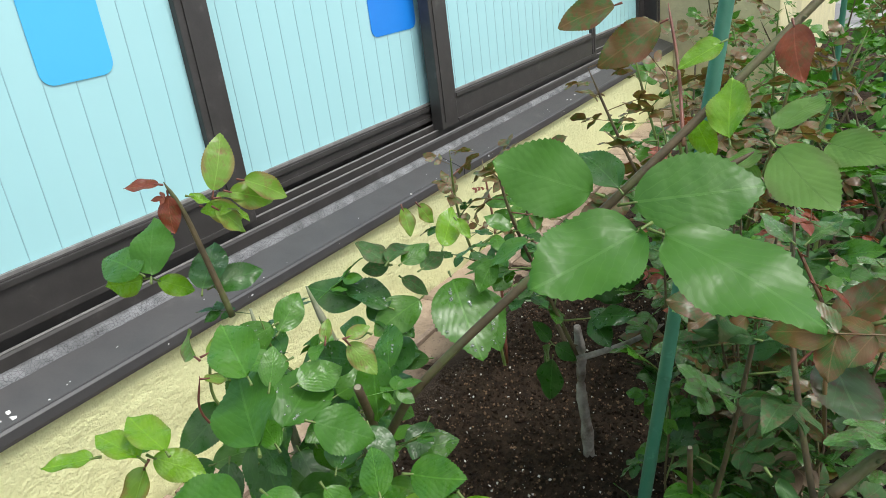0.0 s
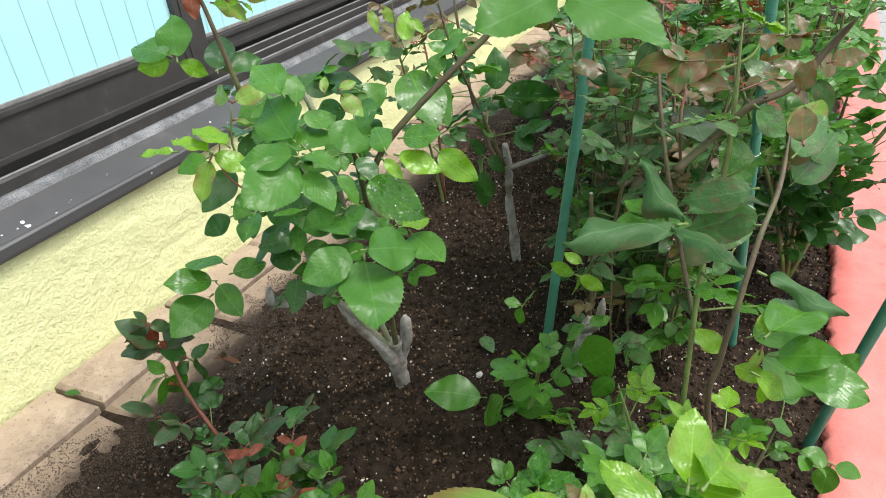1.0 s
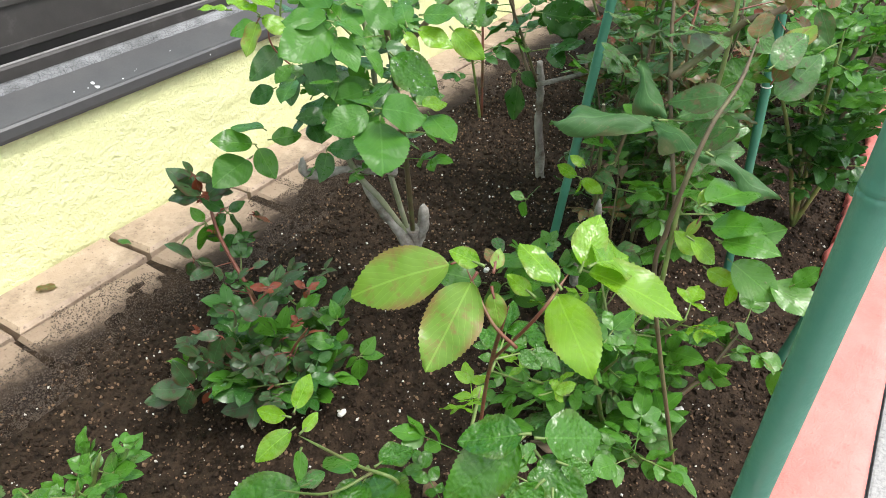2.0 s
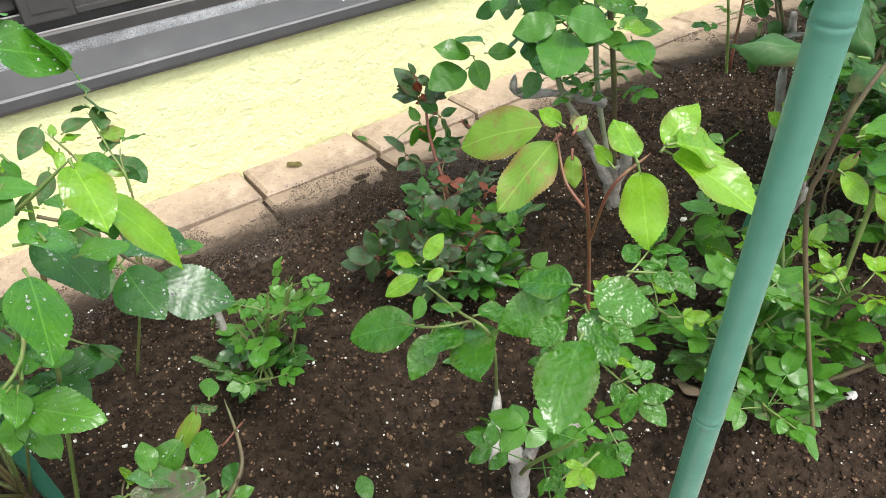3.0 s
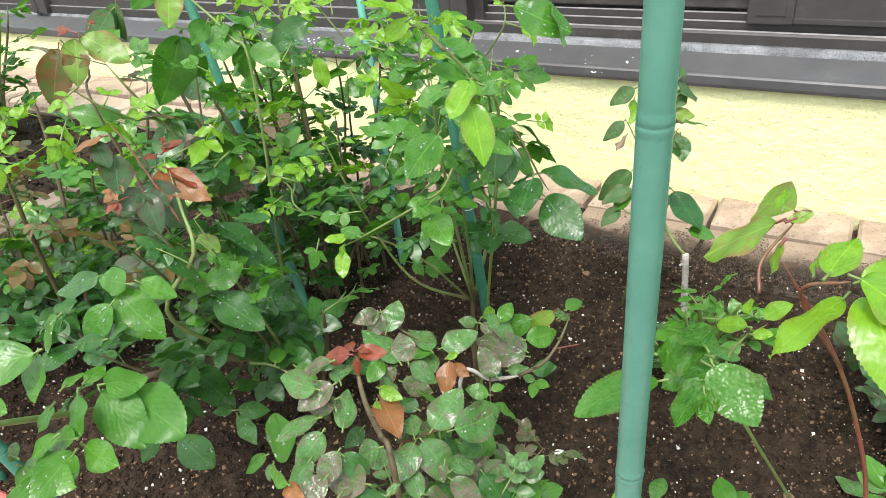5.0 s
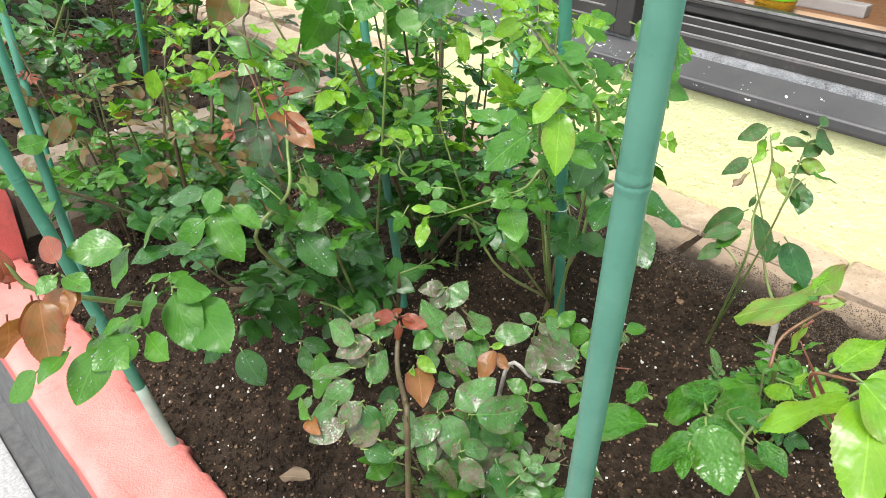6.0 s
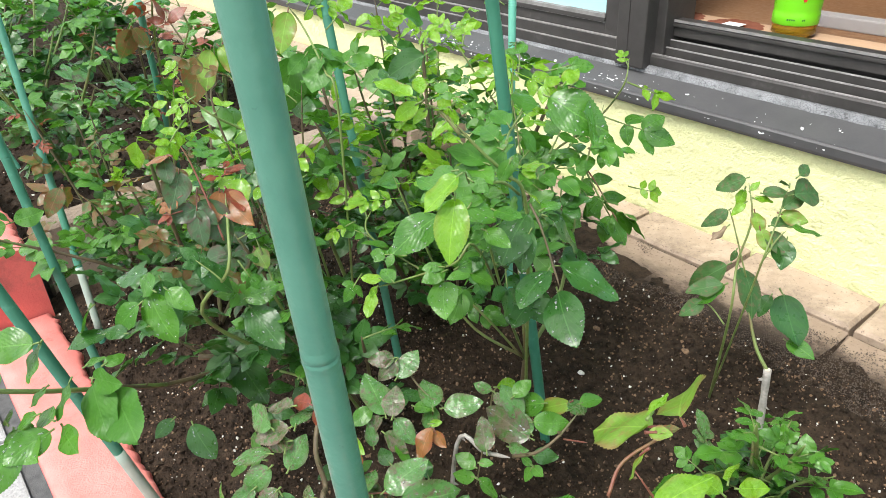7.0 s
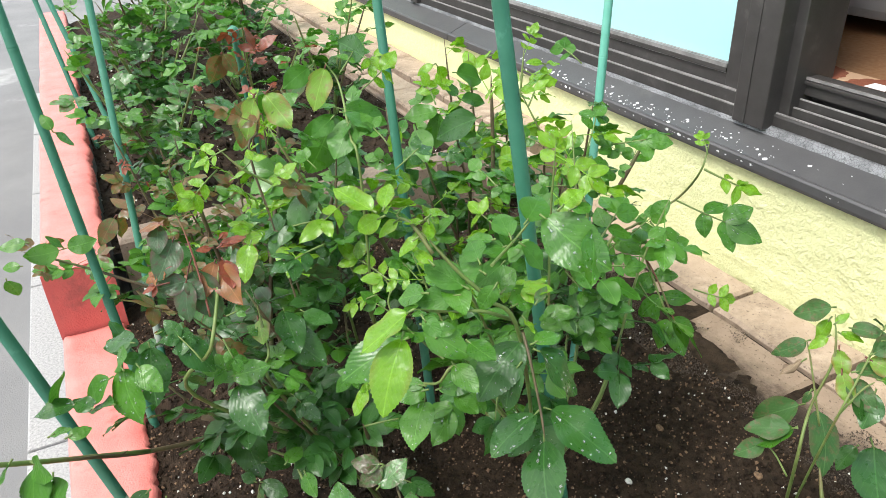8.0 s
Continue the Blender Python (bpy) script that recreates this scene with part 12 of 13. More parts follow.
cane(b, pts, 0.0036, 0.0018, M_CANE_B, thorns=2)
sprout(b, pts, 0.25, 0.0221, 0.100, 5, ("dark", "mid", "mid",), rise=(-15,50), far=True)
pts = [(1.100, -0.820, -0.020), (1.161, -0.803, 0.127), (1.231, -0.784, 0.238), (1.275, -0.772, 0.318)]
cane(b, pts, 0.0036, 0.0018, M_CANE_G, thorns=2)
sprout(b, pts, 0.25, 0.0221, 0.100, 5, ("dark", "mid", "mid",), rise=(-15,50), far=True)
pts = [(1.100, -0.820, -0.020), (1.131, -0.844, 0.139), (1.167, -0.871, 0.262), (1.190, -0.889, 0.349)]
cane(b, pts, 0.0036, 0.0018, M_CANE_G, thorns=2)
sprout(b, pts, 0.25, 0.0221, 0.100, 5, ("dark", "mid", "mid",), rise=(-15,50), far=True)

b = rose_bush((1.35, -0.42, 0), "rose bush with bronze tipped leaves")
pts = [(1.350, -0.420, -0.020), (1.316, -0.463, 0.158), (1.277, -0.513, 0.297), (1.252, -0.544, 0.396)]
cane(b, pts, 0.0036, 0.0018, M_CANE_G, thorns=2)
sprout(b, pts, 0.25, 0.0255, 0.100, 5, ("dark", "mid", "bronze",), rise=(-15,50), far=True)
pts = [(1.350, -0.420, -0.020), (1.397, -0.439, 0.147), (1.451, -0.460, 0.275), (1.484, -0.473, 0.367)]
cane(b, pts, 0.0036, 0.0018, M_CANE_G, thorns=2)
sprout(b, pts, 0.25, 0.0255, 0.100, 5, ("dark", "mid", "bronze",), rise=(-15,50), far=True)
pts = [(1.350, -0.420, -0.020), (1.353, -0.381, 0.196), (1.357, -0.336, 0.368), (1.359, -0.308, 0.490)]
cane(b, pts, 0.0036, 0.0018, M_CANE_G, thorns=2)
sprout(b, pts, 0.25, 0.0255, 0.100, 5, ("dark", "mid", "bronze",), rise=(-15,50), far=True)
pts = [(1.350, -0.420, -0.020), (1.327, -0.427, 0.145), (1.301, -0.435, 0.273), (1.285, -0.440, 0.363)]
cane(b, pts, 0.0036, 0.0018, M_CANE_G, thorns=2)
sprout(b, pts, 0.25, 0.0255, 0.100, 5, ("dark", "mid", "bronze",), rise=(-15,50), far=True)
pts = [(1.350, -0.420, -0.020), (1.406, -0.413, 0.165), (1.470, -0.405, 0.309), (1.510, -0.400, 0.412)]
cane(b, pts, 0.0036, 0.0018, M_CANE_B, thorns=2)
sprout(b, pts, 0.25, 0.0255, 0.100, 5, ("dark", "mid", "bronze",), rise=(-15,50), far=True)
pts = [(1.350, -0.420, -0.020), (1.316, -0.455, 0.169), (1.278, -0.494, 0.317), (1.254, -0.519, 0.423)]
cane(b, pts, 0.0036, 0.0018, M_CANE_B, thorns=2)
sprout(b, pts, 0.25, 0.0255, 0.100, 5, ("dark", "mid", "bronze",), rise=(-15,50), far=True)

b = rose_bush((1.45, -0.75, 0), "dense deep green rose bush")
pts = [(1.450, -0.750, -0.020), (1.431, -0.819, 0.110), (1.409, -0.897, 0.206), (1.395, -0.947, 0.275)]
cane(b, pts, 0.0036, 0.0018, M_CANE_B, thorns=2)
sprout(b, pts, 0.25, 0.0255, 0.100, 5, ("dark", "mid", "mid",), rise=(-15,50), far=True)
pts = [(1.450, -0.750, -0.020), (1.412, -0.826, 0.131), (1.368, -0.913, 0.245), (1.340, -0.967, 0.327)]
cane(b, pts, 0.0036, 0.0018, M_CANE_G, thorns=2)
sprout(b, pts, 0.25, 0.0255, 0.100, 5, ("dark", "mid", "mid",), rise=(-15,50), far=True)
pts = [(1.450, -0.750, -0.020), (1.412, -0.775, 0.141), (1.368, -0.804, 0.264), (1.340, -0.822, 0.352)]
cane(b, pts, 0.0036, 0.0018, M_CANE_B, thorns=2)
sprout(b, pts, 0.25, 0.0255, 0.100, 5, ("dark", "mid", "mid",), rise=(-15,50), far=True)
pts = [(1.450, -0.750, -0.020), (1.407, -0.704, 0.135), (1.359, -0.651, 0.253), (1.328, -0.619, 0.338)]
cane(b, pts, 0.0036, 0.0018, M_CANE_B, thorns=2)
sprout(b, pts, 0.25, 0.0255, 0.100, 5, ("dark", "mid", "mid",), rise=(-15,50), far=True)
pts = [(1.450, -0.750, -0.020), (1.454, -0.778, 0.159), (1.458, -0.809, 0.299), (1.461, -0.829, 0.398)]
cane(b, pts, 0.0036, 0.0018, M_CANE_G, thorns=2)
sprout(b, pts, 0.25, 0.0255, 0.100, 5, ("dark", "mid", "mid",), rise=(-15,50), far=True)
pts = [(1.450, -0.750, -0.020), (1.435, -0.713, 0.180), (1.419, -0.671, 0.338), (1.408, -0.644, 0.451)]
cane(b, pts, 0.0036, 0.0018, M_CANE_B, thorns=2)
sprout(b, pts, 0.25, 0.0255, 0.100, 5, ("dark", "mid", "mid",), rise=(-15,50), far=True)
pts = [(1.450, -0.750, -0.020), (1.470, -0.701, 0.171), (1.494, -0.645, 0.320), (1.508, -0.610, 0.427)]
cane(b, pts, 0.0036, 0.0018, M_CANE_B, thorns=2)
sprout(b, pts, 0.25, 0.0255, 0.100, 5, ("dark", "mid", "mid",), rise=(-15,50), far=True)

b = rose_bush((1.80, -0.50, 0), "rose bush with green and bronze leaves")
pts = [(1.800, -0.500, -0.020), (1.780, -0.458, 0.183), (1.756, -0.410, 0.343), (1.742, -0.380, 0.458)]
cane(b, pts, 0.0036, 0.0018, M_CANE_G, thorns=2)
sprout(b, pts, 0.25, 0.0289, 0.100, 5, ("dark", "mid", "bronze",), rise=(-15,50), far=True)
pts = [(1.800, -0.500, -0.020), (1.822, -0.529, 0.138), (1.848, -0.562, 0.259), (1.864, -0.583, 0.346)]
cane(b, pts, 0.0036, 0.0018, M_CANE_G, thorns=2)
sprout(b, pts, 0.25, 0.0289, 0.100, 5, ("dark", "mid", "bronze",), rise=(-15,50), far=True)
pts = [(1.800, -0.500, -0.020), (1.840, -0.536, 0.128), (1.886, -0.577, 0.240), (1.915, -0.602, 0.321)]
cane(b, pts, 0.0036, 0.0018, M_CANE_B, thorns=2)
sprout(b, pts, 0.25, 0.0289, 0.100, 5, ("dark", "mid", "bronze",), rise=(-15,50), far=True)
pts = [(1.800, -0.500, -0.020), (1.763, -0.507, 0.181), (1.720, -0.515, 0.339), (1.693, -0.520, 0.452)]
cane(b, pts, 0.0036, 0.0018, M_CANE_G, thorns=2)
sprout(b, pts, 0.25, 0.0289, 0.100, 5, ("dark", "mid", "bronze",), rise=(-15,50), far=True)
pts = [(1.800, -0.500, -0.020), (1.818, -0.460, 0.181), (1.838, -0.415, 0.339), (1.850, -0.387, 0.452)]
cane(b, pts, 0.0036, 0.0018, M_CANE_G, thorns=2)
sprout(b, pts, 0.25, 0.0289, 0.100, 5, ("dark", "mid", "bronze",), rise=(-15,50), far=True)
pts = [(1.800, -0.500, -0.020), (1.816, -0.545, 0.120), (1.835, -0.595, 0.224), (1.847, -0.627, 0.299)]
cane(b, pts, 0.0036, 0.0018, M_CANE_B, thorns=2)
sprout(b, pts, 0.25, 0.0289, 0.100, 5, ("dark", "mid", "bronze",), rise=(-15,50), far=True)

b = rose_bush((1.95, -0.80, 0), "deep green rose bush at the kerb")
pts = [(1.950, -0.800, -0.020), (1.962, -0.841, 0.130), (1.975, -0.888, 0.244), (1.983, -0.918, 0.325)]
cane(b, pts, 0.0036, 0.0018, M_CANE_G, thorns=2)
sprout(b, pts, 0.25, 0.0289, 0.100, 5, ("dark", "mid", "mid",), rise=(-15,50), far=True)
pts = [(1.950, -0.800, -0.020), (1.905, -0.775, 0.178), (1.854, -0.747, 0.334), (1.822, -0.729, 0.445)]
cane(b, pts, 0.0036, 0.0018, M_CANE_B, thorns=2)
sprout(b, pts, 0.25, 0.0289, 0.100, 5, ("dark", "mid", "mid",), rise=(-15,50), far=True)
pts = [(1.950, -0.800, -0.020), (2.034, -0.798, 0.175), (2.130, -0.795, 0.328), (2.190, -0.793, 0.437)]
cane(b, pts, 0.0036, 0.0018, M_CANE_G, thorns=2)
sprout(b, pts, 0.25, 0.0289, 0.100, 5, ("dark", "mid", "mid",), rise=(-15,50), far=True)
pts = [(1.950, -0.800, -0.020), (1.873, -0.766, 0.179), (1.784, -0.727, 0.335), (1.729, -0.703, 0.447)]
cane(b, pts, 0.0036, 0.0018, M_CANE_B, thorns=2)
sprout(b, pts, 0.25, 0.0289, 0.100, 5, ("dark", "mid", "mid",), rise=(-15,50), far=True)
pts = [(1.950, -0.800, -0.020), (1.948, -0.877, 0.156), (1.945, -0.966, 0.293), (1.943, -1.021, 0.391)]
cane(b, pts, 0.0036, 0.0018, M_CANE_G, thorns=2)
sprout(b, pts, 0.25, 0.0289, 0.100, 5, ("dark", "mid", "mid",), rise=(-15,50), far=True)
pts = [(1.950, -0.800, -0.020), (1.939, -0.754, 0.120), (1.926, -0.702, 0.225), (1.917, -0.669, 0.300)]
cane(b, pts, 0.0036, 0.0018, M_CANE_B, thorns=2)
sprout(b, pts, 0.25, 0.0289, 0.100, 5, ("dark", "mid", "mid",), rise=(-15,50), far=True)

b = rose_bush((2.35, -0.55, 0), "deep green rose bush near the projecting wall")
pts = [(2.350, -0.550, -0.020), (2.308, -0.576, 0.169), (2.261, -0.605, 0.317), (2.231, -0.624, 0.422)]
cane(b, pts, 0.0036, 0.0018, M_CANE_B, thorns=2)
sprout(b, pts, 0.25, 0.0306, 0.100, 5, ("dark", "mid", "mid",), rise=(-15,50), far=True)
pts = [(2.350, -0.550, -0.020), (2.413, -0.594, 0.178), (2.485, -0.644, 0.335), (2.530, -0.676, 0.446)]
cane(b, pts, 0.0036, 0.0018, M_CANE_G, thorns=2)
sprout(b, pts, 0.25, 0.0306, 0.100, 5, ("dark", "mid", "mid",), rise=(-15,50), far=True)
pts = [(2.350, -0.550, -0.020), (2.406, -0.591, 0.102), (2.469, -0.637, 0.191), (2.509, -0.667, 0.255)]
cane(b, pts, 0.0036, 0.0018, M_CANE_G, thorns=2)
sprout(b, pts, 0.25, 0.0306, 0.100, 5, ("dark", "mid", "mid",), rise=(-15,50), far=True)
pts = [(2.350, -0.550, -0.020), (2.374, -0.506, 0.156), (2.401, -0.456, 0.293), (2.417, -0.424, 0.391)]
cane(b, pts, 0.0036, 0.0018, M_CANE_G, thorns=2)
sprout(b, pts, 0.25, 0.0306, 0.100, 5, ("dark", "mid", "mid",), rise=(-15,50), far=True)
pts = [(2.350, -0.550, -0.020), (2.270, -0.502, 0.152), (2.178, -0.446, 0.285), (2.121, -0.411, 0.381)]
cane(b, pts, 0.0036, 0.0018, M_CANE_B, thorns=2)
sprout(b, pts, 0.25, 0.0306, 0.100, 5, ("dark", "mid", "mid",), rise=(-15,50), far=True)
pts = [(2.350, -0.550, -0.020), (2.349, -0.461, 0.141), (2.347, -0.360, 0.264), (2.346, -0.297, 0.352)]
cane(b, pts, 0.0036, 0.0018, M_CANE_G, thorns=2)
sprout(b, pts, 0.25, 0.0306, 0.100, 5, ("dark", "mid", "mid",), rise=(-15,50), far=True)

b = rose_bush((2.60, -0.80, 0), "rose bush with bronze shoots far along the bed")
pts = [(2.600, -0.800, -0.020), (2.574, -0.766, 0.139), (2.545, -0.726, 0.260), (2.527, -0.702, 0.347)]
cane(b, pts, 0.0036, 0.0018, M_CANE_G, thorns=2)
sprout(b, pts, 0.25, 0.0306, 0.100, 5, ("dark", "mid", "bronze",), rise=(-15,50), far=True)
pts = [(2.600, -0.800, -0.020), (2.640, -0.726, 0.170), (2.685, -0.642, 0.318), (2.714, -0.590, 0.424)]
cane(b, pts, 0.0036, 0.0018, M_CANE_G, thorns=2)
sprout(b, pts, 0.25, 0.0306, 0.100, 5, ("dark", "mid", "bronze",), rise=(-15,50), far=True)
pts = [(2.600, -0.800, -0.020), (2.613, -0.827, 0.146), (2.628, -0.857, 0.274), (2.638, -0.877, 0.366)]
cane(b, pts, 0.0036, 0.0018, M_CANE_G, thorns=2)
sprout(b, pts, 0.25, 0.0306, 0.100, 5, ("dark", "mid", "bronze",), rise=(-15,50), far=True)
pts = [(2.600, -0.800, -0.020), (2.646, -0.785, 0.117), (2.698, -0.768, 0.220), (2.731, -0.758, 0.294)]
cane(b, pts, 0.0036, 0.0018, M_CANE_G, thorns=2)
sprout(b, pts, 0.25, 0.0306, 0.100, 5, ("dark", "mid", "bronze",), rise=(-15,50), far=True)
pts = [(2.600, -0.800, -0.020), (2.545, -0.771, 0.158), (2.483, -0.738, 0.296), (2.444, -0.718, 0.395)]
cane(b, pts, 0.0036, 0.0018, M_CANE_B, thorns=2)
sprout(b, pts, 0.25, 0.0306, 0.100, 5, ("dark", "mid", "bronze",), rise=(-15,50), far=True)
pts = [(2.600, -0.800, -0.020), (2.636, -0.787, 0.106), (2.677, -0.772, 0.199), (2.702, -0.763, 0.265)]
cane(b, pts, 0.0036, 0.0018, M_CANE_B, thorns=2)
sprout(b, pts, 0.25, 0.0306, 0.100, 5, ("dark", "mid", "bronze",), rise=(-15,50), far=True)

b = rose_bush((3.20, -0.70, 0), "deep green rose bush at the far end")
pts = [(3.200, -0.700, -0.020), (3.293, -0.715, 0.108), (3.399, -0.733, 0.203), (3.466, -0.743, 0.270)]
cane(b, pts, 0.0036, 0.0018, M_CANE_G, thorns=2)
sprout(b, pts, 0.25, 0.0306, 0.100, 5, ("dark", "mid", "mid",), rise=(-15,50), far=True)
pts = [(3.200, -0.700, -0.020), (3.178, -0.650, 0.130), (3.153, -0.593, 0.244), (3.137, -0.557, 0.326)]
cane(b, pts, 0.0036, 0.0018, M_CANE_G, thorns=2)
sprout(b, pts, 0.25, 0.0306, 0.100, 5, ("dark", "mid", "mid",), rise=(-15,50), far=True)
pts = [(3.200, -0.700, -0.020), (3.150, -0.730, 0.117), (3.094, -0.764, 0.219), (3.058, -0.786, 0.292)]
cane(b, pts, 0.0036, 0.0018, M_CANE_B, thorns=2)
sprout(b, pts, 0.25, 0.0306, 0.100, 5, ("dark", "mid", "mid",), rise=(-15,50), far=True)
pts = [(3.200, -0.700, -0.020), (3.252, -0.649, 0.161), (3.310, -0.591, 0.302), (3.347, -0.555, 0.402)]
cane(b, pts, 0.0036, 0.0018, M_CANE_B, thorns=2)
sprout(b, pts, 0.25, 0.0306, 0.100, 5, ("dark", "mid", "mid",), rise=(-15,50), far=True)
pts = [(3.200, -0.700, -0.020), (3.239, -0.679, 0.132), (3.284, -0.654, 0.248), (3.312, -0.639, 0.330)]
cane(b, pts, 0.0036, 0.0018, M_CANE_G, thorns=2)
sprout(b, pts, 0.25, 0.0306, 0.100, 5, ("dark", "mid", "mid",), rise=(-15,50), far=True)
pts = [(3.200, -0.700, -0.020), (3.212, -0.758, 0.168), (3.226, -0.825, 0.315), (3.234, -0.866, 0.420)]
cane(b, pts, 0.0036, 0.0018, M_CANE_G, thorns=2)
sprout(b, pts, 0.25, 0.0306, 0.100, 5, ("dark", "mid", "mid",), rise=(-15,50), far=True)

b = rose_bush((2.62, -0.22, 0), "thin rose with red shoots by the corner")
pts = [(2.620, -0.220, -0.020), (2.599, -0.210, 0.153), (2.574, -0.199, 0.286), (2.559, -0.192, 0.382)]
cane(b, pts, 0.0036, 0.0018, M_CANE_G, thorns=2)
sprout(b, pts, 0.25, 0.0382, 0.100, 5, ("dark", "mid", "bronze",), rise=(-15,50), far=True)
pts = [(2.620, -0.220, -0.020), (2.591, -0.204, 0.149), (2.558, -0.186, 0.280), (2.537, -0.175, 0.374)]
cane(b, pts, 0.0036, 0.0018, M_CANE_B, thorns=2)
sprout(b, pts, 0.25, 0.0382, 0.100, 5, ("dark", "mid", "bronze",), rise=(-15,50), far=True)
pts = [(2.620, -0.220, -0.020), (2.588, -0.227, 0.114), (2.551, -0.236, 0.215), (2.528, -0.241, 0.286)]
cane(b, pts, 0.0036, 0.0018, M_CANE_G, thorns=2)
sprout(b, pts, 0.25, 0.0382, 0.100, 5, ("dark", "mid", "bronze",), rise=(-15,50), far=True)
pts = [(2.620, -0.220, -0.020), (2.586, -0.203, 0.192), (2.546, -0.183, 0.361), (2.522, -0.171, 0.481)]
cane(b, pts, 0.0036, 0.0018, M_CANE_B, thorns=2)
sprout(b, pts, 0.25, 0.0382, 0.100, 5, ("dark", "mid", "bronze",), rise=(-15,50), far=True)

b = rose_bush((-1.40, -0.78, 0.075), "low rose bush on the raised bed")
pts = [(-1.400, -0.780, 0.055), (-1.362, -0.809, 0.169), (-1.318, -0.842, 0.250), (-1.291, -0.862, 0.309)]
cane(b, pts, 0.0036, 0.0018, M_CANE_G, thorns=2)
sprout(b, pts, 0.25, 0.0221, 0.085, 5, ("dark", "sick", "mid",), rise=(-15,50), far=True)
pts = [(-1.400, -0.780, 0.055), (-1.365, -0.746, 0.194), (-1.325, -0.707, 0.298), (-1.300, -0.683, 0.373)]
cane(b, pts, 0.0036, 0.0018, M_CANE_G, thorns=2)
sprout(b, pts, 0.25, 0.0221, 0.085, 5, ("dark", "sick", "mid",), rise=(-15,50), far=True)
pts = [(-1.400, -0.780, 0.055), (-1.389, -0.821, 0.199), (-1.376, -0.869, 0.307), (-1.368, -0.899, 0.384)]
cane(b, pts, 0.0036, 0.0018, M_CANE_G, thorns=2)
sprout(b, pts, 0.25, 0.0221, 0.085, 5, ("dark", "sick", "mid",), rise=(-15,50), far=True)
pts = [(-1.400, -0.780, 0.055), (-1.368, -0.756, 0.152), (-1.332, -0.728, 0.220), (-1.309, -0.711, 0.268)]
cane(b, pts, 0.0036, 0.0018, M_CANE_B, thorns=2)
sprout(b, pts, 0.25, 0.0221, 0.085, 5, ("dark", "sick", "mid",), rise=(-15,50), far=True)
pts = [(-1.400, -0.780, 0.055), (-1.397, -0.798, 0.158), (-1.394, -0.819, 0.230), (-1.392, -0.832, 0.282)]
cane(b, pts, 0.0036, 0.0018, M_CANE_B, thorns=2)
sprout(b, pts, 0.25, 0.0221, 0.085, 5, ("dark", "sick", "mid",), rise=(-15,50), far=True)
pts = [(-1.400, -0.780, 0.055), (-1.383, -0.796, 0.153), (-1.363, -0.815, 0.222), (-1.350, -0.827, 0.271)]
cane(b, pts, 0.0036, 0.0018, M_CANE_G, thorns=2)
sprout(b, pts, 0.25, 0.0221, 0.085, 5, ("dark", "sick", "mid",), rise=(-15,50), far=True)

b = rose_bush((-1.55, -0.55, 0.075), "rose bush with red shoots on the raised bed")
pts = [(-1.550, -0.550, 0.055), (-1.518, -0.520, 0.169), (-1.482, -0.485, 0.251), (-1.460, -0.464, 0.309)]
cane(b, pts, 0.0036, 0.0018, M_CANE_G, thorns=2)
sprout(b, pts, 0.25, 0.0272, 0.085, 5, ("dark", "mid", "red",), rise=(-15,50), far=True)
pts = [(-1.550, -0.550, 0.055), (-1.517, -0.560, 0.175), (-1.479, -0.572, 0.262), (-1.456, -0.579, 0.325)]
cane(b, pts, 0.0036, 0.0018, M_CANE_B, thorns=2)
sprout(b, pts, 0.25, 0.0272, 0.085, 5, ("dark", "mid", "red",), rise=(-15,50), far=True)
pts = [(-1.550, -0.550, 0.055), (-1.547, -0.582, 0.171), (-1.543, -0.619, 0.255), (-1.540, -0.642, 0.314)]
cane(b, pts, 0.0036, 0.0018, M_CANE_B, thorns=2)
sprout(b, pts, 0.25, 0.0272, 0.085, 5, ("dark", "mid", "red",), rise=(-15,50), far=True)
pts = [(-1.550, -0.550, 0.055), (-1.550, -0.597, 0.138), (-1.551, -0.650, 0.193), (-1.551, -0.684, 0.233)]
cane(b, pts, 0.0036, 0.0018, M_CANE_B, thorns=2)
sprout(b, pts, 0.25, 0.0272, 0.085, 5, ("dark", "mid", "red",), rise=(-15,50), far=True)

b = rose_bush((-1.65, -0.35, 0.075), "green rose bush by the wall of the raised bed")
pts = [(-1.650, -0.350, 0.055), (-1.695, -0.369, 0.156), (-1.747, -0.391, 0.226), (-1.780, -0.405, 0.277)]
cane(b, pts, 0.0036, 0.0018, M_CANE_B, thorns=2)
sprout(b, pts, 0.25, 0.0255, 0.090, 5, ("dark", "mid", "mid",), rise=(-15,50), far=True)
pts = [(-1.650, -0.350, 0.055), (-1.650, -0.309, 0.184), (-1.650, -0.262, 0.280), (-1.650, -0.233, 0.348)]
cane(b, pts, 0.0036, 0.0018, M_CANE_B, thorns=2)
sprout(b, pts, 0.25, 0.0255, 0.090, 5, ("dark", "mid", "mid",), rise=(-15,50), far=True)
pts = [(-1.650, -0.350, 0.055), (-1.672, -0.326, 0.162), (-1.697, -0.299, 0.238), (-1.712, -0.282, 0.292)]
cane(b, pts, 0.0036, 0.0018, M_CANE_G, thorns=2)
sprout(b, pts, 0.25, 0.0255, 0.090, 5, ("dark", "mid", "mid",), rise=(-15,50), far=True)
pts = [(-1.650, -0.350, 0.055), (-1.618, -0.332, 0.197), (-1.582, -0.311, 0.303), (-1.560, -0.298, 0.379)]
cane(b, pts, 0.0036, 0.0018, M_CANE_G, thorns=2)
sprout(b, pts, 0.25, 0.0255, 0.090, 5, ("dark", "mid", "mid",), rise=(-15,50), far=True)
pts = [(-1.650, -0.350, 0.055), (-1.650, -0.373, 0.181), (-1.651, -0.399, 0.274), (-1.651, -0.416, 0.340)]
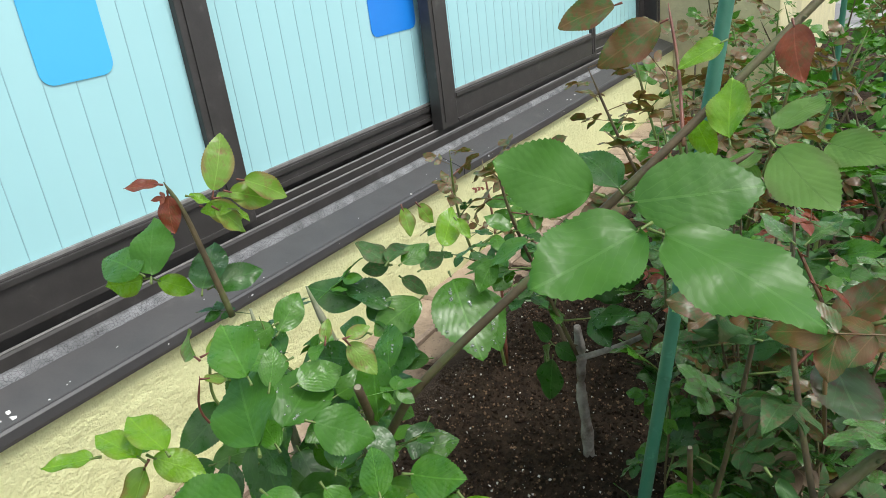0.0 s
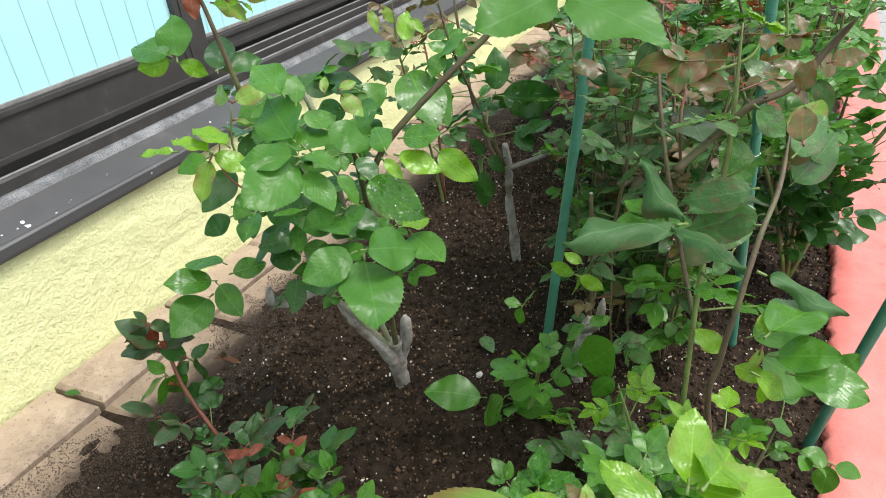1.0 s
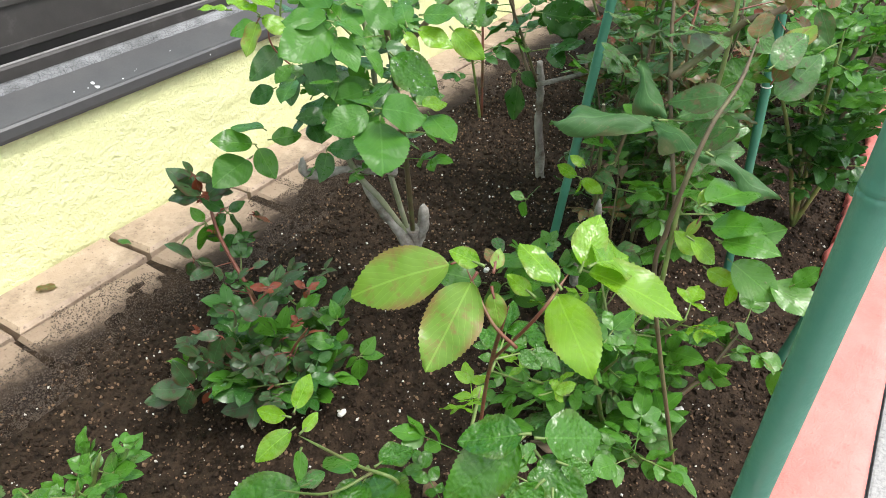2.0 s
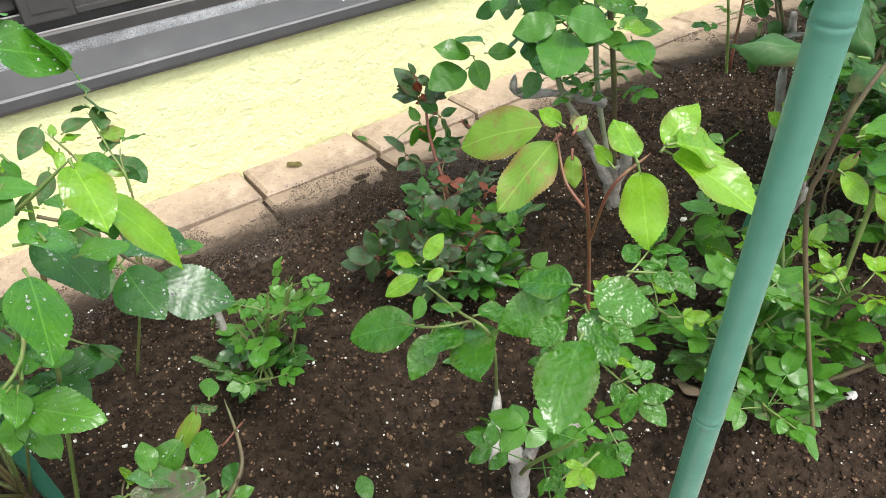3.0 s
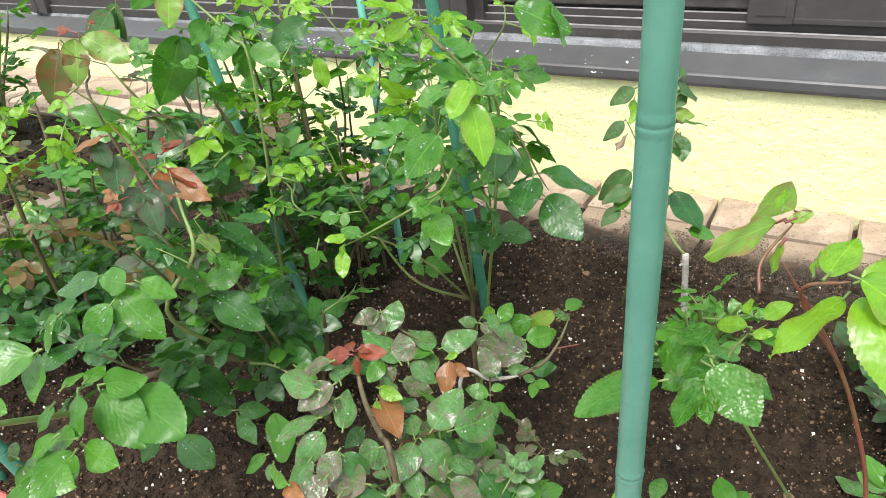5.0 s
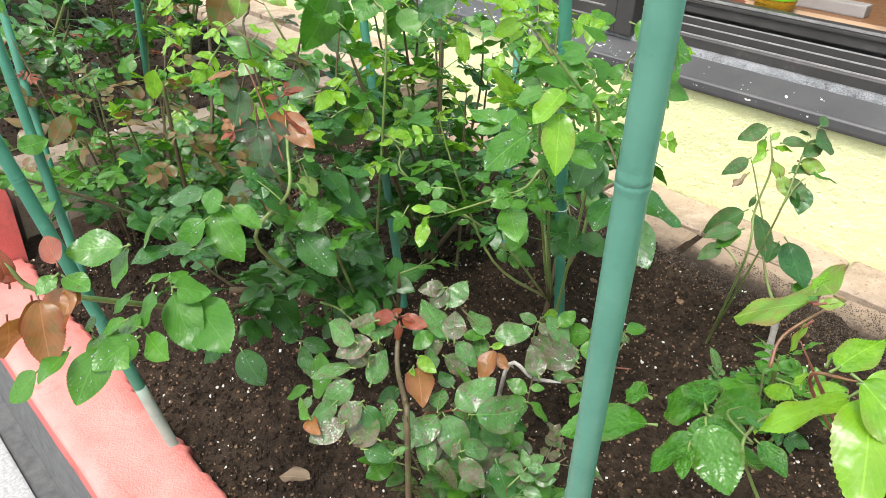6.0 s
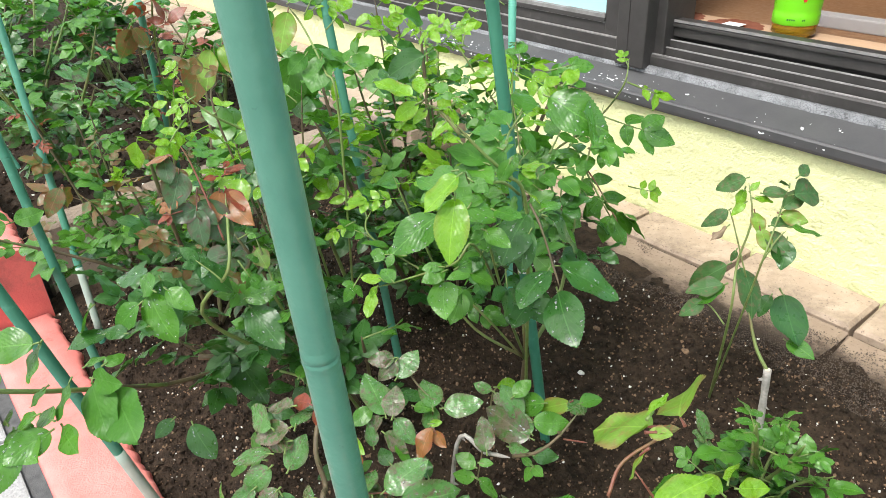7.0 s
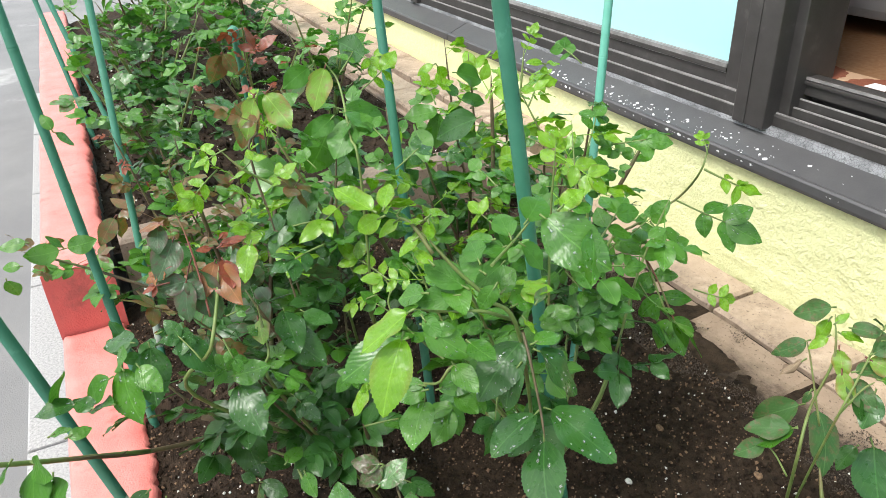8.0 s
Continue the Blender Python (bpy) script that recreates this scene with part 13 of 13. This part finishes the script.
cane(b, pts, 0.0036, 0.0018, M_CANE_G, thorns=2)
sprout(b, pts, 0.25, 0.0255, 0.090, 5, ("dark", "mid", "mid",), rise=(-15,50), far=True)

b = rose_bush((-1.80, -0.75, 0.075), "dense green rose bush on the raised bed")
pts = [(-1.800, -0.750, 0.055), (-1.821, -0.791, 0.183), (-1.846, -0.838, 0.277), (-1.861, -0.867, 0.344)]
cane(b, pts, 0.0036, 0.0018, M_CANE_G, thorns=2)
sprout(b, pts, 0.25, 0.0238, 0.090, 5, ("dark", "dark", "mid",), rise=(-15,50), far=True)
pts = [(-1.800, -0.750, 0.055), (-1.777, -0.767, 0.158), (-1.752, -0.787, 0.231), (-1.735, -0.799, 0.282)]
cane(b, pts, 0.0036, 0.0018, M_CANE_G, thorns=2)
sprout(b, pts, 0.25, 0.0238, 0.090, 5, ("dark", "dark", "mid",), rise=(-15,50), far=True)
pts = [(-1.800, -0.750, 0.055), (-1.760, -0.773, 0.180), (-1.714, -0.800, 0.272), (-1.686, -0.817, 0.338)]
cane(b, pts, 0.0036, 0.0018, M_CANE_G, thorns=2)
sprout(b, pts, 0.25, 0.0238, 0.090, 5, ("dark", "dark", "mid",), rise=(-15,50), far=True)
pts = [(-1.800, -0.750, 0.055), (-1.787, -0.719, 0.165), (-1.771, -0.683, 0.243), (-1.762, -0.660, 0.299)]
cane(b, pts, 0.0036, 0.0018, M_CANE_G, thorns=2)
sprout(b, pts, 0.25, 0.0238, 0.090, 5, ("dark", "dark", "mid",), rise=(-15,50), far=True)
pts = [(-1.800, -0.750, 0.055), (-1.813, -0.720, 0.196), (-1.827, -0.686, 0.302), (-1.837, -0.665, 0.378)]
cane(b, pts, 0.0036, 0.0018, M_CANE_G, thorns=2)
sprout(b, pts, 0.25, 0.0238, 0.090, 5, ("dark", "dark", "mid",), rise=(-15,50), far=True)
pts = [(-1.800, -0.750, 0.055), (-1.816, -0.697, 0.178), (-1.834, -0.636, 0.269), (-1.845, -0.598, 0.333)]
cane(b, pts, 0.0036, 0.0018, M_CANE_G, thorns=2)
sprout(b, pts, 0.25, 0.0238, 0.090, 5, ("dark", "dark", "mid",), rise=(-15,50), far=True)
pts = [(-1.800, -0.750, 0.055), (-1.829, -0.767, 0.166), (-1.863, -0.787, 0.245), (-1.884, -0.799, 0.302)]
cane(b, pts, 0.0036, 0.0018, M_CANE_B, thorns=2)
sprout(b, pts, 0.25, 0.0238, 0.090, 5, ("dark", "dark", "mid",), rise=(-15,50), far=True)

b = rose_bush((-2.05, -0.50, 0.075), "green rose bush on the raised bed")
pts = [(-2.050, -0.500, 0.055), (-2.093, -0.494, 0.163), (-2.143, -0.488, 0.240), (-2.174, -0.484, 0.295)]
cane(b, pts, 0.0036, 0.0018, M_CANE_B, thorns=2)
sprout(b, pts, 0.25, 0.0255, 0.090, 5, ("dark", "mid", "mid",), rise=(-15,50), far=True)
pts = [(-2.050, -0.500, 0.055), (-2.078, -0.442, 0.161), (-2.111, -0.375, 0.236), (-2.131, -0.333, 0.290)]
cane(b, pts, 0.0036, 0.0018, M_CANE_G, thorns=2)
sprout(b, pts, 0.25, 0.0255, 0.090, 5, ("dark", "mid", "mid",), rise=(-15,50), far=True)
pts = [(-2.050, -0.500, 0.055), (-2.105, -0.493, 0.182), (-2.168, -0.485, 0.275), (-2.207, -0.480, 0.342)]
cane(b, pts, 0.0036, 0.0018, M_CANE_G, thorns=2)
sprout(b, pts, 0.25, 0.0255, 0.090, 5, ("dark", "mid", "mid",), rise=(-15,50), far=True)
pts = [(-2.050, -0.500, 0.055), (-2.027, -0.548, 0.183), (-2.001, -0.603, 0.277), (-1.984, -0.637, 0.344)]
cane(b, pts, 0.0036, 0.0018, M_CANE_G, thorns=2)
sprout(b, pts, 0.25, 0.0255, 0.090, 5, ("dark", "mid", "mid",), rise=(-15,50), far=True)
pts = [(-2.050, -0.500, 0.055), (-2.022, -0.535, 0.199), (-1.991, -0.575, 0.307), (-1.971, -0.600, 0.384)]
cane(b, pts, 0.0036, 0.0018, M_CANE_G, thorns=2)
sprout(b, pts, 0.25, 0.0255, 0.090, 5, ("dark", "mid", "mid",), rise=(-15,50), far=True)
pts = [(-2.050, -0.500, 0.055), (-2.085, -0.493, 0.167), (-2.124, -0.484, 0.247), (-2.149, -0.479, 0.305)]
cane(b, pts, 0.0036, 0.0018, M_CANE_G, thorns=2)
sprout(b, pts, 0.25, 0.0255, 0.090, 5, ("dark", "mid", "mid",), rise=(-15,50), far=True)
pts = [(-2.050, -0.500, 0.055), (-2.084, -0.567, 0.206), (-2.123, -0.643, 0.321), (-2.147, -0.690, 0.404)]
cane(b, pts, 0.0036, 0.0018, M_CANE_B, thorns=2)
sprout(b, pts, 0.25, 0.0255, 0.090, 5, ("dark", "mid", "mid",), rise=(-15,50), far=True)

b = rose_bush((-2.35, -0.72, 0.075), "dense rose bush further along the raised bed")
pts = [(-2.350, -0.720, 0.055), (-2.335, -0.682, 0.172), (-2.318, -0.640, 0.257), (-2.307, -0.613, 0.318)]
cane(b, pts, 0.0036, 0.0018, M_CANE_G, thorns=2)
sprout(b, pts, 0.25, 0.0272, 0.100, 5, ("dark", "mid", "mid",), rise=(-15,50), far=True)
pts = [(-2.350, -0.720, 0.055), (-2.301, -0.781, 0.177), (-2.245, -0.850, 0.266), (-2.210, -0.894, 0.330)]
cane(b, pts, 0.0036, 0.0018, M_CANE_G, thorns=2)
sprout(b, pts, 0.25, 0.0272, 0.100, 5, ("dark", "mid", "mid",), rise=(-15,50), far=True)
pts = [(-2.350, -0.720, 0.055), (-2.369, -0.674, 0.210), (-2.392, -0.621, 0.328), (-2.405, -0.588, 0.413)]
cane(b, pts, 0.0036, 0.0018, M_CANE_B, thorns=2)
sprout(b, pts, 0.25, 0.0272, 0.100, 5, ("dark", "mid", "mid",), rise=(-15,50), far=True)
pts = [(-2.350, -0.720, 0.055), (-2.288, -0.679, 0.179), (-2.217, -0.633, 0.271), (-2.173, -0.603, 0.336)]
cane(b, pts, 0.0036, 0.0018, M_CANE_B, thorns=2)
sprout(b, pts, 0.25, 0.0272, 0.100, 5, ("dark", "mid", "mid",), rise=(-15,50), far=True)
pts = [(-2.350, -0.720, 0.055), (-2.407, -0.751, 0.159), (-2.472, -0.787, 0.233), (-2.513, -0.809, 0.286)]
cane(b, pts, 0.0036, 0.0018, M_CANE_B, thorns=2)
sprout(b, pts, 0.25, 0.0272, 0.100, 5, ("dark", "mid", "mid",), rise=(-15,50), far=True)
pts = [(-2.350, -0.720, 0.055), (-2.399, -0.699, 0.174), (-2.456, -0.675, 0.260), (-2.491, -0.660, 0.322)]
cane(b, pts, 0.0036, 0.0018, M_CANE_G, thorns=2)
sprout(b, pts, 0.25, 0.0272, 0.100, 5, ("dark", "mid", "mid",), rise=(-15,50), far=True)
pts = [(-2.350, -0.720, 0.055), (-2.304, -0.733, 0.197), (-2.251, -0.749, 0.304), (-2.218, -0.759, 0.380)]
cane(b, pts, 0.0036, 0.0018, M_CANE_B, thorns=2)
sprout(b, pts, 0.25, 0.0272, 0.100, 5, ("dark", "mid", "mid",), rise=(-15,50), far=True)

b = rose_bush((-2.55, -0.35, 0.075), "rose bush by the wall further along")
pts = [(-2.550, -0.350, 0.055), (-2.559, -0.292, 0.167), (-2.569, -0.225, 0.247), (-2.576, -0.184, 0.305)]
cane(b, pts, 0.0036, 0.0018, M_CANE_G, thorns=2)
sprout(b, pts, 0.25, 0.0306, 0.100, 5, ("dark", "mid", "mid",), rise=(-15,50), far=True)
pts = [(-2.550, -0.350, 0.055), (-2.526, -0.365, 0.225), (-2.499, -0.383, 0.356), (-2.482, -0.394, 0.450)]
cane(b, pts, 0.0036, 0.0018, M_CANE_B, thorns=2)
sprout(b, pts, 0.25, 0.0306, 0.100, 5, ("dark", "mid", "mid",), rise=(-15,50), far=True)
pts = [(-2.550, -0.350, 0.055), (-2.541, -0.413, 0.180), (-2.531, -0.486, 0.271), (-2.525, -0.531, 0.337)]
cane(b, pts, 0.0036, 0.0018, M_CANE_G, thorns=2)
sprout(b, pts, 0.25, 0.0306, 0.100, 5, ("dark", "mid", "mid",), rise=(-15,50), far=True)
pts = [(-2.550, -0.350, 0.055), (-2.588, -0.405, 0.178), (-2.631, -0.467, 0.267), (-2.658, -0.506, 0.331)]
cane(b, pts, 0.0036, 0.0018, M_CANE_G, thorns=2)
sprout(b, pts, 0.25, 0.0306, 0.100, 5, ("dark", "mid", "mid",), rise=(-15,50), far=True)
pts = [(-2.550, -0.350, 0.055), (-2.492, -0.364, 0.197), (-2.427, -0.381, 0.303), (-2.385, -0.391, 0.379)]
cane(b, pts, 0.0036, 0.0018, M_CANE_B, thorns=2)
sprout(b, pts, 0.25, 0.0306, 0.100, 5, ("dark", "mid", "mid",), rise=(-15,50), far=True)
pts = [(-2.550, -0.350, 0.055), (-2.592, -0.348, 0.209), (-2.640, -0.346, 0.327), (-2.670, -0.345, 0.411)]
cane(b, pts, 0.0036, 0.0018, M_CANE_G, thorns=2)
sprout(b, pts, 0.25, 0.0306, 0.100, 5, ("dark", "mid", "mid",), rise=(-15,50), far=True)

b = rose_bush((-2.90, -0.62, 0.075), "rose bush at the far end of the raised bed")
pts = [(-2.900, -0.620, 0.055), (-2.936, -0.636, 0.215), (-2.976, -0.654, 0.338), (-3.002, -0.665, 0.426)]
cane(b, pts, 0.0036, 0.0018, M_CANE_G, thorns=2)
sprout(b, pts, 0.25, 0.0306, 0.100, 5, ("dark", "mid", "mid",), rise=(-15,50), far=True)
pts = [(-2.900, -0.620, 0.055), (-2.864, -0.544, 0.216), (-2.822, -0.458, 0.339), (-2.796, -0.404, 0.428)]
cane(b, pts, 0.0036, 0.0018, M_CANE_B, thorns=2)
sprout(b, pts, 0.25, 0.0306, 0.100, 5, ("dark", "mid", "mid",), rise=(-15,50), far=True)
pts = [(-2.900, -0.620, 0.055), (-2.867, -0.635, 0.191), (-2.829, -0.653, 0.293), (-2.806, -0.663, 0.366)]
cane(b, pts, 0.0036, 0.0018, M_CANE_G, thorns=2)
sprout(b, pts, 0.25, 0.0306, 0.100, 5, ("dark", "mid", "mid",), rise=(-15,50), far=True)
pts = [(-2.900, -0.620, 0.055), (-2.951, -0.656, 0.215), (-3.010, -0.697, 0.338), (-3.047, -0.723, 0.426)]
cane(b, pts, 0.0036, 0.0018, M_CANE_G, thorns=2)
sprout(b, pts, 0.25, 0.0306, 0.100, 5, ("dark", "mid", "mid",), rise=(-15,50), far=True)
pts = [(-2.900, -0.620, 0.055), (-2.915, -0.584, 0.171), (-2.931, -0.544, 0.256), (-2.942, -0.518, 0.316)]
cane(b, pts, 0.0036, 0.0018, M_CANE_G, thorns=2)
sprout(b, pts, 0.25, 0.0306, 0.100, 5, ("dark", "mid", "mid",), rise=(-15,50), far=True)
pts = [(-2.900, -0.620, 0.055), (-2.898, -0.682, 0.222), (-2.897, -0.753, 0.351), (-2.895, -0.797, 0.444)]
cane(b, pts, 0.0036, 0.0018, M_CANE_B, thorns=2)
sprout(b, pts, 0.25, 0.0306, 0.100, 5, ("dark", "mid", "mid",), rise=(-15,50), far=True)
pts = [(-2.900, -0.620, 0.055), (-2.905, -0.569, 0.233), (-2.911, -0.510, 0.370), (-2.915, -0.473, 0.469)]
cane(b, pts, 0.0036, 0.0018, M_CANE_B, thorns=2)
sprout(b, pts, 0.25, 0.0306, 0.100, 5, ("dark", "mid", "mid",), rise=(-15,50), far=True)

b = rose_bush((-1.28, -0.62, 0.075), "rose with copper red new leaves on the raised bed")
pts = [(-1.280, -0.620, 0.050), (-1.220, -0.620, 0.250), (-1.160, -0.630, 0.380), (-1.100, -0.640, 0.440)]
cane(b, pts, 0.0029, 0.0014, M_CANE_G, thorns=2)
sprout(b, pts, 0.4, 0.0198, 0.076, 5, ("mid", "bronze", "red", "red",), rise=(-20,60))
leaf(b, (-1.126, -0.674, 0.396), (-1.132, -0.703, 0.354), 1, "bronze", (0.85, 0.14, 0.52), False, 1.03)
leaf(b, (-1.126, -0.674, 0.396), (-1.127, -0.679, 0.355), 1, "bronze", (0.48, 0.22, 0.85), False, 1.03)
leaf(b, (-1.126, -0.674, 0.396), (-1.123, -0.654, 0.363), 1, "bronze", (0.76, -0.07, 0.65), False, 1.03)
leaf(b, (-1.117, -0.622, 0.393), (-1.119, -0.632, 0.427), 1, "red", (0.86, 0.16, 0.49), False, 1.03)
leaf(b, (-1.117, -0.622, 0.393), (-1.110, -0.583, 0.407), 1, "red", (0.77, 0.17, 0.61), False, 1.03)
leaf(b, (-1.117, -0.622, 0.393), (-1.114, -0.605, 0.400), 1, "red", (0.72, -0.44, 0.54), False, 1.03)
leaf(b, (-1.117, -0.622, 0.393), (-1.121, -0.646, 0.406), 1, "red", (0.77, 0.18, 0.61), False, 1.03)


# ---- small things ----
def lay_leaf(place, size, kind, turn, label):
    """A fallen leaflet lying flat."""
    ob = new("fallen_leaf", rand.choice(LEAFLETS[kind]))
    ob.matrix_basis = pose(*place, rand.uniform(-5, 5), rand.uniform(-5, 5), turn) @ Matrix.Diagonal((size, size, size, 1))
    return tagged(ob, label, "fallen leaf", "fallen leaves")


lay_leaf((0.062, -0.05, 0.036), 0.030, "bronze", 250, "olive brown fallen leaflet on the pavers")
lay_leaf((0.193, -0.045, 0.036), 0.020, "dark", 210, "small green fallen leaflet on the pavers")
lay_leaf((0.045, -0.56, 0.012), 0.032, "sick", 60, "faded green fallen leaflet on the soil")
lay_leaf((-0.13, -0.62, 0.012), 0.026, "mid", 170, "green fallen leaflet on the soil")
lay_leaf((0.20, -0.76, 0.014), 0.045, "dry", 20, "brown dry fallen leaflet on the soil")
lay_leaf((-0.42, -0.86, 0.014), 0.036, "dry", 120, "tan dry fallen leaflet on the soil")
lay_leaf((0.50, -0.50, 0.012), 0.030, "sick", 140, "faded fallen leaflet on the soil")
lay_leaf((0.30, -0.34, 0.012), 0.036, "mid", 100, "green fallen leaflet on the soil")


def stone(place, size, seed, material, label):
    bm = bmesh.new()
    bmesh.ops.create_icosphere(bm, subdivisions=2, radius=1)
    for v in bm.verts:
        v.co *= 1 + 0.3 * noise.noise(v.co * 1.6 + Vector((seed, 0, 0)))
        v.co = Vector((v.co.x * size, v.co.y * size * 0.75, v.co.z * size * 0.5)) + Vector(place)
    return tagged(part("pebble", bm, material, None, label, True), category="pebble", group="pebbles on the soil")


for i, (x, y, s, m) in enumerate(((0.085, -0.66, 0.010, M_GRAIN_TAN), (-0.02, -0.58, 0.006, M_GRAIN_TAN), (-0.24, -0.62, 0.007, M_GRAIN_PALE), (-0.40, -0.42, 0.005, M_GRAIN_PALE), (0.25, -0.62, 0.008, M_GRAIN_PALE),
                                   (0.12, -0.52, 0.006, M_GRAIN_PALE), (0.44, -0.52, 0.006, M_GRAIN_PALE), (-0.33, -0.29, 0.006, M_GRAIN_TAN), (-0.45, -0.33, 0.006, M_GRAIN_TAN), (0.33, -0.83, 0.007, M_GRAIN_PALE))):
    stone((x, y, soil_height(x, y) + s * 0.3), s, i * 3.1, m, "pale rounded pebble on the dark soil" if m is M_GRAIN_PALE else "tan clay pebble on the dark soil")


def lathe(profile, centre, sides=24, bm=None):
    bm = bm or bmesh.new()
    rings = [[bm.verts.new((centre[0] + r * math.cos(a), centre[1] + r * math.sin(a), centre[2] + z)) for a in (2 * math.pi * k / sides for k in range(sides))] for r, z in profile]
    for a, b in zip(rings, rings[1:]):
        for k in range(sides):
            bm.faces.new((a[k], a[(k + 1) % sides], b[(k + 1) % sides], b[k])).smooth = True
    bm.faces.new(rings[0][::-1])
    bm.faces.new(rings[-1])
    return bm


B = (-0.487, 0.160, 0.330)
bottle = thing("tea_bottle", B, "plastic tea bottle with a bright green label on the board", "bottle")
part("body", lathe([(0.026, 0.0), (0.031, 0.004), (0.034, 0.008), (0.0325, 0.013), (0.034, 0.018), (0.0325, 0.023), (0.034, 0.028), (0.034, 0.155), (0.030, 0.172), (0.018, 0.190), (0.013, 0.198), (0.013, 0.205)], B, 32), M_TEA, bottle, "clear plastic with amber tea")
part("label", lathe([(0.0344, 0.021), (0.0352, 0.022), (0.0352, 0.036), (0.0346, 0.039), (0.0346, 0.044), (0.0352, 0.047), (0.0352, 0.150), (0.0344, 0.152)], B, 32), M_LABEL, bottle, "bright green printed sleeve")
part("cap", lathe([(0.0145, 0.205), (0.0148, 0.207), (0.0148, 0.219), (0.0138, 0.221)], B, 24), M_CAP, bottle, "green screw cap")


def label_mark(name, a0, a1, z0, z1, material, label):
    bm = bmesh.new()
    lo = [bm.verts.new((B[0] + 0.0357 * math.cos(radians(a)), B[1] + 0.0357 * math.sin(radians(a)), B[2] + z0)) for a in np.linspace(a0, a1, 5)]
    hi = [bm.verts.new((B[0] + 0.0357 * math.cos(radians(a)), B[1] + 0.0357 * math.sin(radians(a)), B[2] + z1)) for a in np.linspace(a0, a1, 5)]
    for k in range(4):
        bm.faces.new((lo[k], lo[k + 1], hi[k + 1], hi[k]))
    return part(name, bm, material, bottle, label)


for a0, a1, z0, z1 in ((283, 301, 0.098, 0.1005), (287, 289, 0.094, 0.105), (295, 297, 0.094, 0.105), (284, 292, 0.088, 0.091), (292, 302, 0.086, 0.090), (285, 299, 0.081, 0.0835), (291, 293.5, 0.072, 0.088), (284, 289, 0.074, 0.078), (296, 301, 0.074, 0.078),
                       (284, 299, 0.129, 0.132), (288, 291, 0.112, 0.137), (284, 297, 0.112, 0.115), (295, 299, 0.113, 0.121), (299, 303, 0.127, 0.131)):
    label_mark("print_bar", a0, a1, z0, z1, M_LABEL_DARK, "dark green print stroke")
for a0, a1 in ((276, 280), (282, 285), (287, 290), (292, 295), (312, 315), (316, 319)):
    label_mark("print_bar", a0, a1, 0.0292, 0.0318, M_LABEL_DARK, "row of small dark print")
label_mark("seal", 307, 315, 0.058, 0.071, M_SEAL, "small red seal")


def felt(place, radius, lobes, label):
    bm = bmesh.new()
    f = bm.faces.new([bm.verts.new((place[0] + math.cos(a) * radius * (1 + 0.10 * abs(math.sin(a * lobes / 2))), place[1] + math.sin(a) * radius * (1 + 0.10 * abs(math.sin(a * lobes / 2))), place[2])) for a in (2 * math.pi * k / 72 for k in range(72))])
    bm.normal_update()
    bmesh.ops.solidify(bm, geom=[f], thickness=0.003)
    bmesh.ops.recalc_face_normals(bm, faces=bm.faces)
    return tagged(part("felt_coaster", bm, M_FELT, None, label), category="coaster", group="felt coasters")


felt((-0.590, 0.152, 0.3305), 0.048, 14, "brown scalloped felt coaster lying on the board")
felt((-0.702, 0.158, 0.3305), 0.044, 14, "brown scalloped felt coaster beside the door post")
tagged(part("paper_scrap", box(-0.602, -0.570, 0.138, 0.163, 0.3338, 0.3344), M_PAPER, None, "small white paper scrap on a felt coaster"), category="paper")

notice = thing("notice_sheet", (-0.22, 0.125, 0.40), "white printed notice sheet leaning behind the door rail", "notice")
part("sheet", box(-0.292, -0.142, 0.1225, 0.1235, 0.331, 0.53), M_PAPER, notice)
for i in range(5):
    part("print_line", box(-0.268, -0.268 + 0.03 + 0.014 * (i % 3), 0.1218, 0.1224, 0.392 - i * 0.007, 0.3945 - i * 0.007), M_INK, notice, "faint line of print")

tagged(part("storage_box", box(-0.58, -0.22, 0.62, 0.95, 0.318, 0.64, 0.01), M_BOX, None, "black storage box on the room floor"), category="box")
bm = box(-1.45, -0.66, 0.46, 0.85, 0.345, 0.98, 0.02)
for lx in (-1.38, -0.72):
    for ly in (0.52, 0.79):
        box(lx - 0.02, lx + 0.02, ly - 0.02, ly + 0.02, 0.318, 0.3455, 0.002, bm)
tagged(part("storage_cabinet", bm, M_CLOTH, None, "pale grey storage cabinet on short feet in the room"), category="cabinet")
tagged(part("pale_strip", box(-0.56, -0.38, 0.285, 0.315, 0.318, 0.340, 0.003), M_CLOTH, None, "grey plastic foot bar lying on the room floor"), category="strip")
